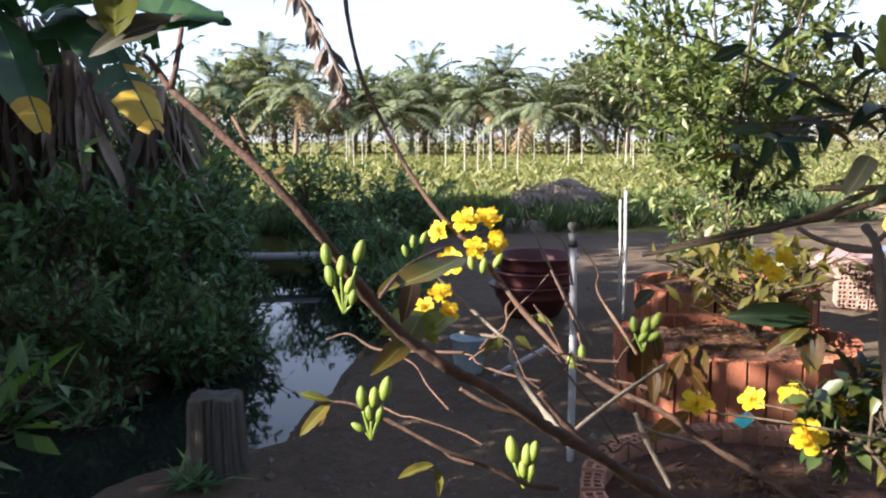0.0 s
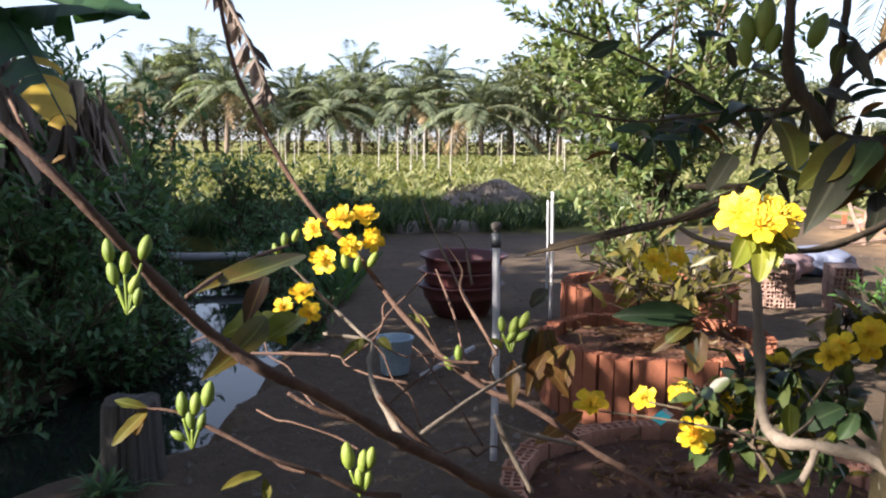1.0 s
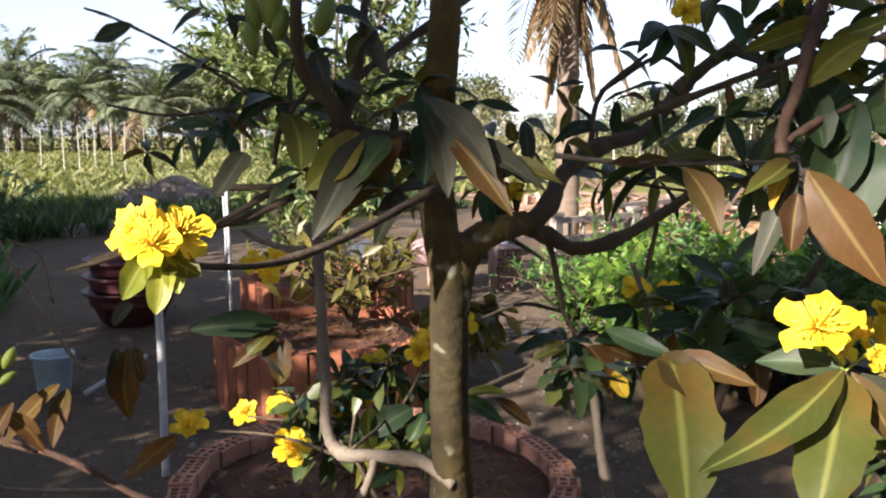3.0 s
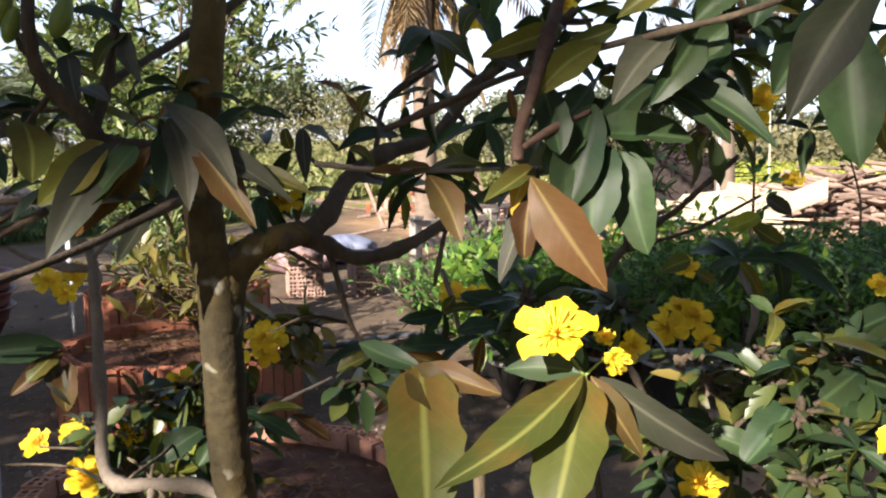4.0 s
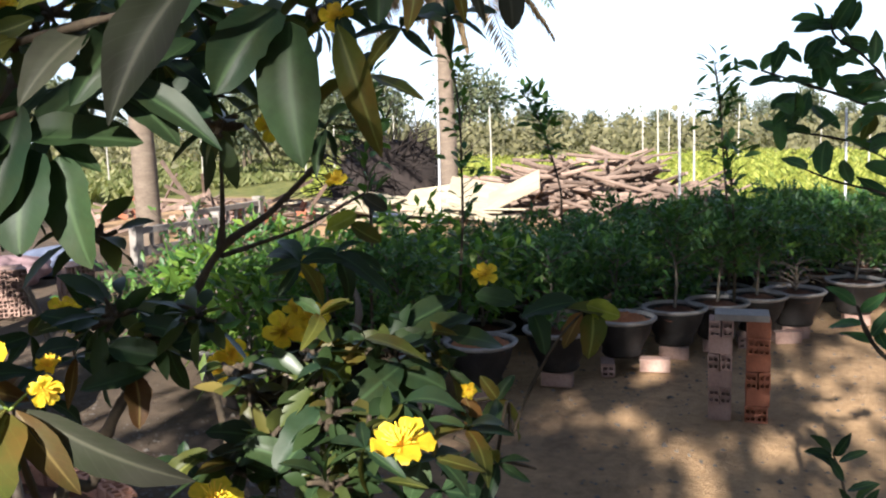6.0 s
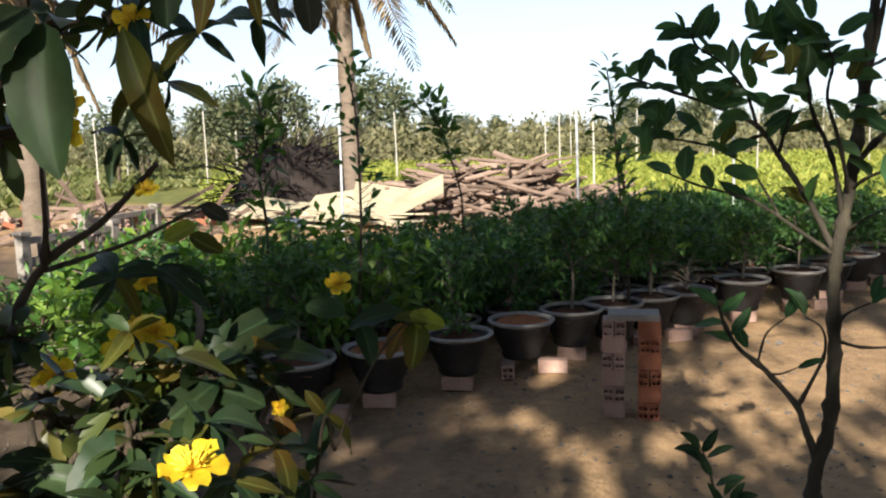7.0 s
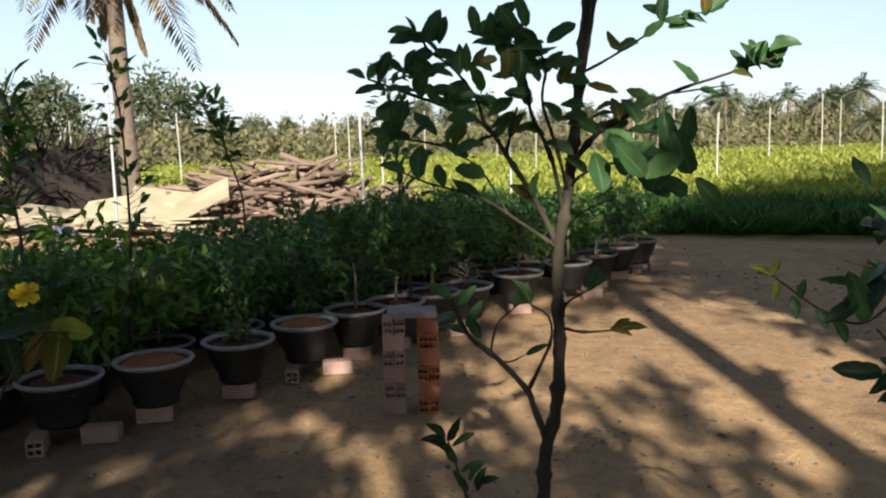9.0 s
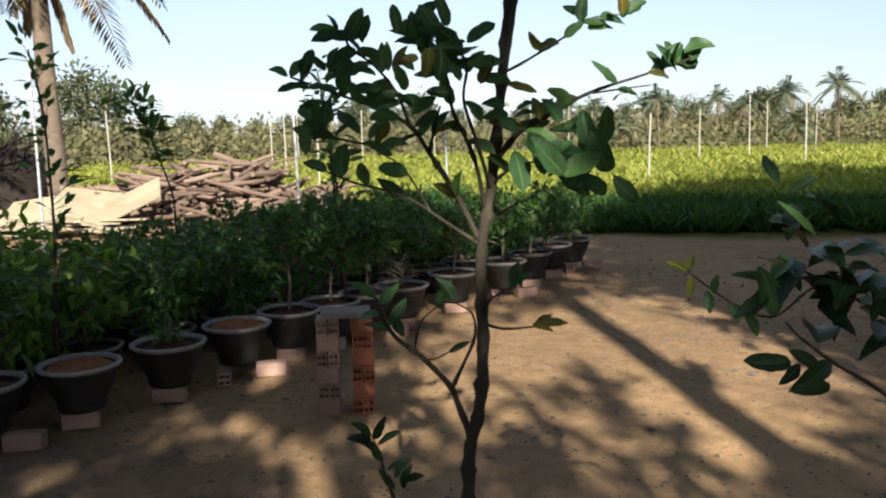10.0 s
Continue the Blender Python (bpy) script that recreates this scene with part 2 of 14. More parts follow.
M = {
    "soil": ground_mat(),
    "laterite": grain_mat("laterite_soil", (0.12, 0.05, 0.02), (0.3, 0.12, 0.05), (0.42, 0.2, 0.09), 9, 0.95, bump=0.9, dist=0.02, vary=0.1),
    "mulch": grain_mat("mulch", (0.03, 0.016, 0.01), (0.11, 0.05, 0.03), (0.24, 0.115, 0.065), 9, 0.95, bump=0.9, dist=0.02, vary=0.1),
    "brick": grain_mat("red_brick", (0.19, 0.066, 0.036), (0.28, 0.105, 0.056), (0.37, 0.165, 0.1), 14, 0.88, bump=0.4, dist=0.004, vary=0.22),
    "pink_brick": grain_mat("pink_brick", (0.24, 0.105, 0.065), (0.37, 0.19, 0.125), (0.5, 0.3, 0.22), 14, 0.88, bump=0.4, dist=0.004, vary=0.2),
    "pale_brick": grain_mat("dusty_brick", (0.22, 0.13, 0.1), (0.32, 0.215, 0.175), (0.42, 0.33, 0.29), 14, 0.9, bump=0.4, dist=0.004, vary=0.22),
    "bark": grain_mat("apricot_bark", (0.0315, 0.0245, 0.0175), (0.0735, 0.056, 0.0364), (0.168, 0.13, 0.077), 70, 0.85, (1, 1, 0.35), bump=0.7, dist=0.004, vary=0.1),
    "old_bark": lichen_bark(),
    "twig": grain_mat("red_brown_twig", (0.04, 0.024, 0.018), (0.105, 0.062, 0.044), (0.21, 0.145, 0.105), 60, 0.8, bump=0.7, dist=0.002, vary=0.2),
    "pale_twig": grain_mat("pale_twig", (0.1, 0.083, 0.063), (0.17, 0.142, 0.11), (0.25, 0.215, 0.175), 50, 0.8, bump=0.6, dist=0.002, vary=0.15),
    "dark_leaf": leaf_mat("apricot_leaf", (0.02, 0.04, 0.015), (0.042, 0.068, 0.021), (0.1, 0.115, 0.027), 0.36, 0.3),
    "olive_leaf": leaf_mat("olive_leaf", (0.075, 0.075, 0.018), (0.12, 0.112, 0.0263), (0.188, 0.15, 0.0375), 0.4, 0.4),
    "brown_leaf": leaf_mat("bronze_leaf", (0.0731, 0.0372, 0.0226), (0.135, 0.0743, 0.036), (0.185, 0.129, 0.054), 0.45, 0.4, (1.2, 1.0, 0.6)),
    "grey_leaf": leaf_mat("leaf_underside", (0.091, 0.0748, 0.0618), (0.13, 0.107, 0.091), (0.169, 0.14, 0.111), 0.6, 0.25, (1.1, 1.0, 0.7)),
    "kumquat": leaf_mat("kumquat_leaf", (0.055, 0.095, 0.034), (0.115, 0.16, 0.055), (0.23, 0.255, 0.1), 0.38, 0.35),
    "shrub_leaf": leaf_mat("shrub_leaf", (0.03, 0.08, 0.022), (0.06, 0.14, 0.032), (0.135, 0.235, 0.045), 0.45, 0.35),
    "weed": leaf_mat("weed_leaf", (0.05, 0.115, 0.056), (0.088, 0.18, 0.08), (0.16, 0.26, 0.11), 0.5, 0.3),
    "field": leaf_mat("field_leaf", (0.08, 0.1, 0.022), (0.15, 0.165, 0.056), (0.25, 0.24, 0.1), 0.6, 0.4, scale=3.0),
    "bright_field": leaf_mat("sunny_crop", (0.15, 0.2, 0.033), (0.3, 0.335, 0.05), (0.45, 0.44, 0.095), 0.6, 0.45, scale=3.0),
    "scrub": leaf_mat("olive_scrub", (0.08, 0.078, 0.04), (0.14, 0.132, 0.065), (0.22, 0.2, 0.1), 0.7, 0.35, scale=1.5),
    "lime_leaf": leaf_mat("lime_leaf", (0.05, 0.12, 0.022), (0.11, 0.21, 0.03), (0.23, 0.33, 0.045), 0.4, 0.45),
    "verge": leaf_mat("verge_leaf", (0.03, 0.06, 0.028), (0.06, 0.1, 0.04), (0.12, 0.15, 0.06), 0.6, 0.3, scale=3.0),
    "dark_bark": grain_mat("young_bark", (0.018, 0.016, 0.012), (0.042, 0.035, 0.024), (0.115, 0.1, 0.06), 40, 0.85, (1, 1, 0.3), bump=0.9, dist=0.004, vary=0.1),
    "far_leaf": leaf_mat("wood_leaf", (0.05, 0.066, 0.04), (0.095, 0.112, 0.058), (0.16, 0.165, 0.085), 0.6, 0.3, scale=1.5),
    # fronds kept pale and greyish to stand in for distance haze
    "frond": leaf_mat("palm_frond", (0.09, 0.125, 0.082), (0.155, 0.19, 0.118), (0.26, 0.28, 0.175), 0.5, 0.35, scale=1.5),
    "dry_frond": leaf_mat("dry_frond", (0.14, 0.095, 0.05), (0.23, 0.165, 0.09), (0.34, 0.26, 0.15), 0.6, 0.35, (1.1, 1.0, 0.7), 3.0),
    "banana": leaf_mat("banana_leaf", (0.0234, 0.0612, 0.031), (0.0398, 0.0972, 0.0442), (0.0561, 0.122, 0.053), 0.42, 0.4, scale=5.0),
    "banana_yellow": leaf_mat("yellow_banana", (0.425, 0.281, 0.0255), (0.527, 0.357, 0.034), (0.578, 0.442, 0.0595), 0.5, 0.4, (1.1, 1.0, 0.6), 5.0),
    "banana_dead": leaf_mat("dead_banana", (0.07, 0.052, 0.046), (0.15, 0.118, 0.1), (0.3, 0.25, 0.21), 0.7, 0.2, (1.1, 1.0, 0.8), 6.0),
    "petal": leaf_mat("yellow_petal", (0.81, 0.554, 0.009), (0.856, 0.63, 0.0117), (0.874, 0.689, 0.027), 0.5, 0.4, (1.0, 1.0, 0.5), 4.0),
    "stamen": grain_mat("orange_stamen", (0.86, 0.5, 0.02), (0.9, 0.58, 0.025), (0.92, 0.66, 0.03), 80, 0.6, bump=0),
    "bud": leaf_mat("green_bud", (0.125, 0.184, 0.0288), (0.173, 0.242, 0.036), (0.227, 0.288, 0.0432), 0.4, 0.2, scale=60.0),
    "pvc": grain_mat("weathered_pvc", (0.27, 0.277, 0.3), (0.39, 0.398, 0.42), (0.495, 0.495, 0.51), 18, 0.5, bump=0.1, dist=0.001, vary=0.05),
    "maroon": grain_mat("maroon_plastic", (0.0638, 0.0225, 0.0263), (0.105, 0.036, 0.039), (0.15, 0.0638, 0.0638), 8, 0.5, bump=0.12, dist=0.002, vary=0.15),
    "blue": grain_mat("grey_blue_plastic", (0.165, 0.24, 0.315), (0.255, 0.338, 0.405), (0.345, 0.42, 0.465), 10, 0.45, bump=0.1, dist=0.001),
    "pot": grain_mat("dark_clay_pot", (0.008, 0.0075, 0.0075), (0.016, 0.014, 0.0135), (0.04, 0.032, 0.027), 12, 0.6, bump=0.2, dist=0.003, vary=0.2),
    "pot_rim": grain_mat("dusty_pot_rim", (0.13, 0.12, 0.115), (0.22, 0.205, 0.195), (0.32, 0.3, 0.28), 16, 0.75, bump=0.25, dist=0.002, vary=0.15),
    "white_paint": grain_mat("chalky_white_post", (0.27, 0.247, 0.21), (0.375, 0.352, 0.307), (0.465, 0.443, 0.39), 7, 0.8, bump=0.2, dist=0.004, vary=0.15),
    "concrete": grain_mat("weathered_concrete", (0.145, 0.128, 0.115), (0.221, 0.2, 0.178), (0.306, 0.281, 0.255), 6, 0.85, bump=0.35, dist=0.005, vary=0.1),
    "log": grain_mat("split_log", (0.085, 0.058, 0.044), (0.19, 0.135, 0.105), (0.32, 0.24, 0.19), 9, 0.85, (1, 1, 0.3), bump=0.6, dist=0.01, vary=0.35),
    "board": grain_mat("plywood", (0.22, 0.18, 0.12), (0.38, 0.33, 0.23), (0.56, 0.51, 0.39), 3, 0.7, (1, 0.25, 1), bump=0.15, dist=0.002, vary=0.2),
    "root": grain_mat("dead_roots", (0.01, 0.008, 0.007), (0.022, 0.016, 0.014), (0.05, 0.037, 0.031), 8, 0.9, bump=0.3, dist=0.01),
    "palm_trunk": grain_mat("palm_trunk", (0.09, 0.068, 0.05), (0.16, 0.124, 0.093), (0.24, 0.195, 0.15), 5, 0.85, (1, 1, 2.4), bump=0.7, dist=0.02, vary=0.08),
    "banana_stem": grain_mat("banana_stem", (0.10, 0.075, 0.06), (0.19, 0.155, 0.11), (0.30, 0.26, 0.17), 6, 0.7, (1, 1, 0.2), bump=0.3, dist=0.01),
    "stump": grain_mat("grey_stump", (0.035, 0.031, 0.028), (0.095, 0.086, 0.078), (0.19, 0.17, 0.15), 9, 0.9, (2.2, 2.2, 0.14), bump=0.9, dist=0.015),
    "mud": grain_mat("heap_soil", (0.105, 0.09, 0.0788), (0.165, 0.143, 0.124), (0.225, 0.199, 0.169), 3, 0.95, bump=0.7, dist=0.03),
    "hose": grain_mat("black_hose", (0.025, 0.028, 0.035), (0.045, 0.05, 0.06), (0.09, 0.095, 0.11), 20, 0.45, bump=0.1, dist=0.001),
    "pink": grain_mat("pink_sack", (0.2, 0.125, 0.13), (0.29, 0.195, 0.205), (0.36, 0.275, 0.28), 8, 0.7, bump=0.4, dist=0.01),
    "tarp": grain_mat("pale_blue_sheet", (0.08, 0.095, 0.15), (0.12, 0.138, 0.2), (0.165, 0.18, 0.25), 6, 0.55, bump=0.4, dist=0.01),
    "card": grain_mat("teal_label", (0.05, 0.42, 0.40), (0.08, 0.55, 0.52), (0.14, 0.62, 0.58), 30, 0.5, bump=0.05),
    "fruit": grain_mat("green_fruit", (0.09, 0.15, 0.02), (0.13, 0.22, 0.03), (0.2, 0.3, 0.05), 30, 0.4, bump=0.05),
}


M["dark_leaf_near"] = near_leaf_mat("apricot_leaf_near", (0.0144, 0.0312, 0.0156), (0.024, 0.048, 0.0216), (0.0408, 0.072, 0.024), (0.054, 0.09, 0.036), 0.43, 0.2)
M["olive_leaf_near"] = near_leaf_mat("olive_leaf_near", (0.0517, 0.0633, 0.0149), (0.0862, 0.0978, 0.0184), (0.138, 0.138, 0.0253), (0.196, 0.207, 0.0517), 0.4, 0.42, blotch=(0.13, 0.07, 0.016), margin=(0.11, 0.055, 0.016))
M["brown_leaf_near"] = near_leaf_mat("bronze_leaf_near", (0.055, 0.03, 0.014), (0.11, 0.058, 0.02), (0.17, 0.085, 0.024), (0.2, 0.15, 0.05), 0.44, 0.42, (1.25, 1.0, 0.6), (0.07, 0.065, 0.018), (0.15, 0.06, 0.02))
M["grey_leaf_near"] = near_leaf_mat("leaf_underside_near", (0.035, 0.036, 0.027), (0.055, 0.055, 0.04), (0.085, 0.08, 0.055), (0.10, 0.10, 0.07), 0.5, 0.25, (1.1, 1.0, 0.7), (0.03, 0.04, 0.018))
M["bud_near"] = near_leaf_mat("young_leaf_near", (0.15, 0.18, 0.0225), (0.21, 0.24, 0.03), (0.285, 0.3, 0.0375), (0.315, 0.33, 0.09), 0.32, 0.45)
M["petal_near"] = near_leaf_mat("yellowed_leaf_near", (0.4, 0.288, 0.016), (0.496, 0.368, 0.024), (0.56, 0.44, 0.04), (0.56, 0.48, 0.12), 0.35, 0.45, (1.1, 1.0, 0.5), (0.40, 0.16, 0.03))
M["shrub_leaf_near"] = near_leaf_mat("shrub_leaf_near", (0.032, 0.078, 0.032), (0.056, 0.128, 0.046), (0.095, 0.19, 0.052), (0.1, 0.17, 0.06), 0.4, 0.3)


def water_mat():
    m, nt, b, obj = base_mat("pond_water", 0.03, 0.0, 0.5)
    b.inputs["Base Color"].default_value = (0.012, 0.016, 0.014, 1)
    b.inputs["IOR"].default_value = 1.33
    n = noise_of(nt, obj, 2.2, 3.0)
    bump_of(nt, b, n, 0.06, 0.02)
    return m


M["water"] = water_mat()


# ---- building helpers ----
def mesh_of(name, verts, faces, mat, smooth=True):
    me = bpy.data.meshes.new(name)
    me.from_pydata([tuple(v) for v in np.asarray(verts, float).tolist()], [], [tuple(f) for f in (faces.tolist() if isinstance(faces, np.ndarray) else faces)])
    me.materials.append(M[mat])
    me.polygons.foreach_set("use_smooth", [smooth] * len(me.polygons))
    me.update()
    return me


def thing(name, label, category, group="", kind="", at=(0, 0, 0)):
    ob = new(name)
    ob.location = at
    return tagged(ob, label, category, group, kind)


def put(name, me, parent=None, label="", at=(0, 0, 0), turn=(0, 0, 0), scale=1.0):
    ob = new(name, me)
    ob.parent = parent
    ob.location, ob.rotation_euler = at, [radians(a) for a in turn]
    ob.scale = (scale,) * 3 if not isinstance(scale, tuple) else scale
    if label:
        tagged(ob, label)
    return ob


def part(name, verts, faces, mat, parent, label="", smooth=True):
    return put(name, mesh_of(name, verts, faces, mat, smooth), parent, label)


def unit(v):
    v = np.asarray(v, float)
    return v / np.maximum(np.linalg.norm(v, axis=-1, keepdims=True), 1e-9)


def spline(pts, steps=6):
    """A smooth line through the points (Catmull-Rom)."""
    p = np.asarray(pts, float)
    if len(p) < 3:
        return np.array([p[0] + (p[-1] - p[0]) * s for s in np.linspace(0, 1, steps + 1)])
    q = np.vstack([2 * p[0] - p[1], p, 2 * p[-1] - p[-2]])
    out = []
    for i in range(1, len(q) - 2):
        for s in np.linspace(0, 1, steps, endpoint=False):
            a, b, c, d = q[i - 1:i + 3]
            out.append(0.5 * ((2 * b) + (c - a) * s + (2 * a - 5 * b + 4 * c - d) * s * s + (3 * b - a - 3 * c + d) * s ** 3))
    out.append(p[-1])
    return np.array(out)


def tube(line, r0, r1, seg=7, rough=0.0, rng=None, swell=None):
    """A tapered round limb along a line, closed at both ends."""
    line = np.asarray(line, float)
    n = len(line)
    tan = unit(np.gradient(line, axis=0))
    up = np.array([0.31, 0.22, 0.92]) if abs(tan[0][2]) < 0.9 else np.array([1.0, 0.1, 0.0])
    verts = []
    a = np.linspace(0, 2 * np.pi, seg, endpoint=False)
    side = unit(np.cross(tan[0], up))
    for i in range(n):
        side = unit(side - tan[i] * (side @ tan[i]))
        other = np.cross(tan[i], side)
        r = (r0 + (r1 - r0) * i / (n - 1)) * (1.0 if swell is None else swell[i])
        rr = r * (1 + (rng.uniform(-rough, rough, seg) if rng is not None and rough else 0))
        verts.append(line[i] + (np.outer(np.cos(a), side) + np.outer(np.sin(a), other)) * (rr[:, None] if np.ndim(rr) else rr))
    v = np.vstack(verts + [line[:1], line[-1:]])
    f = []
    for i in range(n - 1):
        for j in range(seg):
            k = (j + 1) % seg
            f.append((i * seg + j, i * seg + k, (i + 1) * seg + k, (i + 1) * seg + j))
    for j in range(seg):
        k = (j + 1) % seg
        f.append((n * seg, k, j))
        f.append((n * seg + 1, (n - 1) * seg + j, (n - 1) * seg + k))
    return v, f


def join(*pieces):
    vs, fs, o = [], [], 0
    for v, f in pieces:
        vs.append(np.asarray(v, float))
        fs += [tuple(int(i) + o for i in face) for face in f]
        o += len(v)
    return np.vstack(vs), fs


def lathe(profile, seg=32):
    """A turned body: (radius, height) pairs from the bottom to the top."""
    a = np.linspace(0, 2 * np.pi, seg, endpoint=False)
    v = np.vstack([np.stack([r * np.cos(a), r * np.sin(a), np.full(seg, z)], 1) for r, z in profile])
    f = [(i * seg + j, i * seg + (j + 1) % seg, (i + 1) * seg + (j + 1) % seg, (i + 1) * seg + j) for i in range(len(profile) - 1) for j in range(seg)]
    return v, f


def box(cx, cy, cz, sx, sy, sz):
    v = np.array([(x, y, z) for x in (-1, 1) for y in (-1, 1) for z in (-1, 1)], float) * (sx / 2, sy / 2, sz / 2) + (cx, cy, cz)
    return v, [(0, 1, 3, 2), (4, 6, 7, 5), (0, 4, 5, 1), (2, 3, 7, 6), (0, 2, 6, 4), (1, 5, 7, 3)]


LEAF_FULL = (np.array([0, 0.12, 0.3, 0.5, 0.72, 0.88, 1.0]), np.array([0.06, 0.5, 0.88, 1.0, 0.78, 0.42, 0.03]))
LEAF_MID = (np.array([0, 0.25, 0.55, 0.82, 1.0]), np.array([0.08, 0.8, 1.0, 0.6, 0.04]))
LEAF_LOW = (np.array([0, 0.5, 1.0]), np.array([0.06, 1.0, 0.05]))


def leaves(base, way, face, length, width, curl=0.2, fold=0.25, shape=LEAF_MID, wave=0.0, rng=None):
    """Leaves as bent, folded blades: base point, way to the tip and face (upper side) of each."""
    base, way, face = np.atleast_2d(base).astype(float), unit(np.atleast_2d(way)), np.atleast_2d(face).astype(float)
    n = len(base)
    face = unit(face - way * np.sum(face * way, 1, keepdims=True))
    side = np.cross(way, face)
    length, width, curl = (np.broadcast_to(np.asarray(x, float), (n,))[:, None, None] for x in (length, width, curl))
    s, w = shape
    s, w = s[None, :, None], w[None, :, None]
    mid = base[:, None] + way[:, None] * length * (s - 0.25 * curl * s ** 2) - face[:, None] * length * curl * s ** 2
    half = side[:, None] * (width / 2) * w
    lift = face[:, None] * (width / 2) * w * fold
    if wave and rng is not None:
        lift = lift + face[:, None] * width * wave * rng.normal(size=(n, s.shape[1], 1)) * w
    v = np.stack([mid - half + lift, mid, mid + half + lift], 2).reshape(-1, 3)
    k = s.shape[1]
    one = np.array([(3 * i + a, 3 * i + a + 1, 3 * i + a + 4, 3 * i + a + 3) for i in range(k - 1) for a in (0, 1)])
    f = (one[None] + (np.arange(n) * 3 * k)[:, None, None]).reshape(-1, 4)
    return v, f


def blades(base, way, face, length, width):
    """Four-point leaves for what stands far off."""
    base, way = np.atleast_2d(base).astype(float), unit(way)
    face = unit(face - way * np.sum(face * way, 1, keepdims=True))
    side = np.cross(way, face)
    n = len(base)
    length, width = (np.broadcast_to(np.asarray(x, float), (n,))[:, None] for x in (length, width))
    v = np.stack([base, base + way * length * 0.5 + side * width / 2 + face * length * 0.06, base + way * length, base + way * length * 0.5 - side * width / 2 + face * length * 0.06], 1).reshape(-1, 3)
    f = (np.arange(n) * 4)[:, None] + np.arange(4)
    return v, f


def ball_dirs(rng, n, zmin=-1.0):
    z = rng.uniform(zmin, 1, n)
    a = rng.uniform(0, 2 * np.pi, n)
    r = np.sqrt(1 - z * z)
    return np.stack([r * np.cos(a), r * np.sin(a), z], 1)


# ---- the ground: one sheet with a ditch in it, out to the horizon ----
DITCH = np.array([(-14, 1.6, 1.3), (-7, 2.9, 1.3), (-3, 3.9, 1.35), (-1.75, 4.9, 1.12), (-0.85, 6.3, 0.72), (-0.75, 8.5, 0.78), (-1.2, 10.5, 0.8), (-1.7, 12.6, 0.6)])
WATER_Z = -0.30


def ditch_distance(x, y):
    """Metres from the ditch's edge: below nought within it."""
    best = np.full(np.shape(x), 1e9)
    for (ax, ay, aw), (bx, by, bw) in zip(DITCH[:-1], DITCH[1:]):
        dx, dy = bx - ax, by - ay
        s = np.clip(((x - ax) * dx + (y - ay) * dy) / (dx * dx + dy * dy), 0, 1)
        best = np.minimum(best, np.hypot(x - ax - s * dx, y - ay - s * dy) - (aw + (bw - aw) * s))
    return best


def ground_z(x, y):
    x, y = np.asarray(x, float), np.asarray(y, float)
    d = ditch_distance(x, y) + 0.10 * np.sin(3.1 * x + 1.3 * y) + 0.06 * np.sin(7.7 * y - 2.1 * x)
    s = np.clip((0.22 - d) / 0.5, 0, 1)
    near = np.exp(-((x - 3) ** 2 + (y - 3) ** 2) / 300)
    bump = 0.012 * np.sin(1.9 * x + 0.6 * y) * np.sin(1.3 * y - 0.4 * x) + 0.006 * np.sin(6.1 * x + 2.2 * y) * np.sin(5.3 * y - 1.7 * x)
    return -0.62 * (s * s * (3 - 2 * s)) + bump * near


def grass_amount(x, y):
    """Where grass and crops grow; the yard and the track are bare."""
    g = 1 / (1 + np.exp(-(y - (13.2 + 0.25 * x + 0.6 * np.sin(x * 0.9))) * 1.6))
    right = 1 / (1 + np.exp(-(x - (12.3 + 0.5 * np.sin(y))) * 2.5)) * (y < 4.5)
    back = 1 / (1 + np.exp(-(x - 15.0) * 1.5))
    left = 1 / (1 + np.exp((x + 2.2) * 2.0)) * (y > 5.5)
    return np.clip(np.maximum.reduce([g, right, back, left]), 0, 1)


grid = 1.76 * np.sinh(0.0335 * np.arange(-210, 211))
gx, gy = np.meshgrid(grid + 1.0, grid + 4.5, indexing="ij")
gz = ground_z(gx, gy)
n = len(grid)
idx = np.arange(n * n).reshape(n, n)
faces = np.stack([idx[:-1, :-1], idx[1:, :-1], idx[1:, 1:], idx[:-1, 1:]], -1).reshape(-1, 4)
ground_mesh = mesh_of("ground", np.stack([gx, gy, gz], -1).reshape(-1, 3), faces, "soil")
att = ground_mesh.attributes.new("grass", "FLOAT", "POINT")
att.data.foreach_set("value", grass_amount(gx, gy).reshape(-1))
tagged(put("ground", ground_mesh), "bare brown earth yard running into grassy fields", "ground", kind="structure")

wx, wy = np.meshgrid(np.linspace(-15, 0.6, 40), np.linspace(-0.5, 13.6, 40), indexing="ij")
widx = np.arange(1600).reshape(40, 40)
wf = np.stack([widx[:-1, :-1], widx[1:, :-1], widx[1:, 1:], widx[:-1, 1:]], -1).reshape(-1, 4)
wc = (ditch_distance(wx, wy) < 0.5)[:-1, :-1].reshape(-1)
tagged(put("water", mesh_of("water", np.stack([wx, wy, np.full_like(wx, WATER_Z)], -1).reshape(-1, 3), wf[wc], "water")), "dark still ditch water mirroring the pale sky", "water", kind="structure")


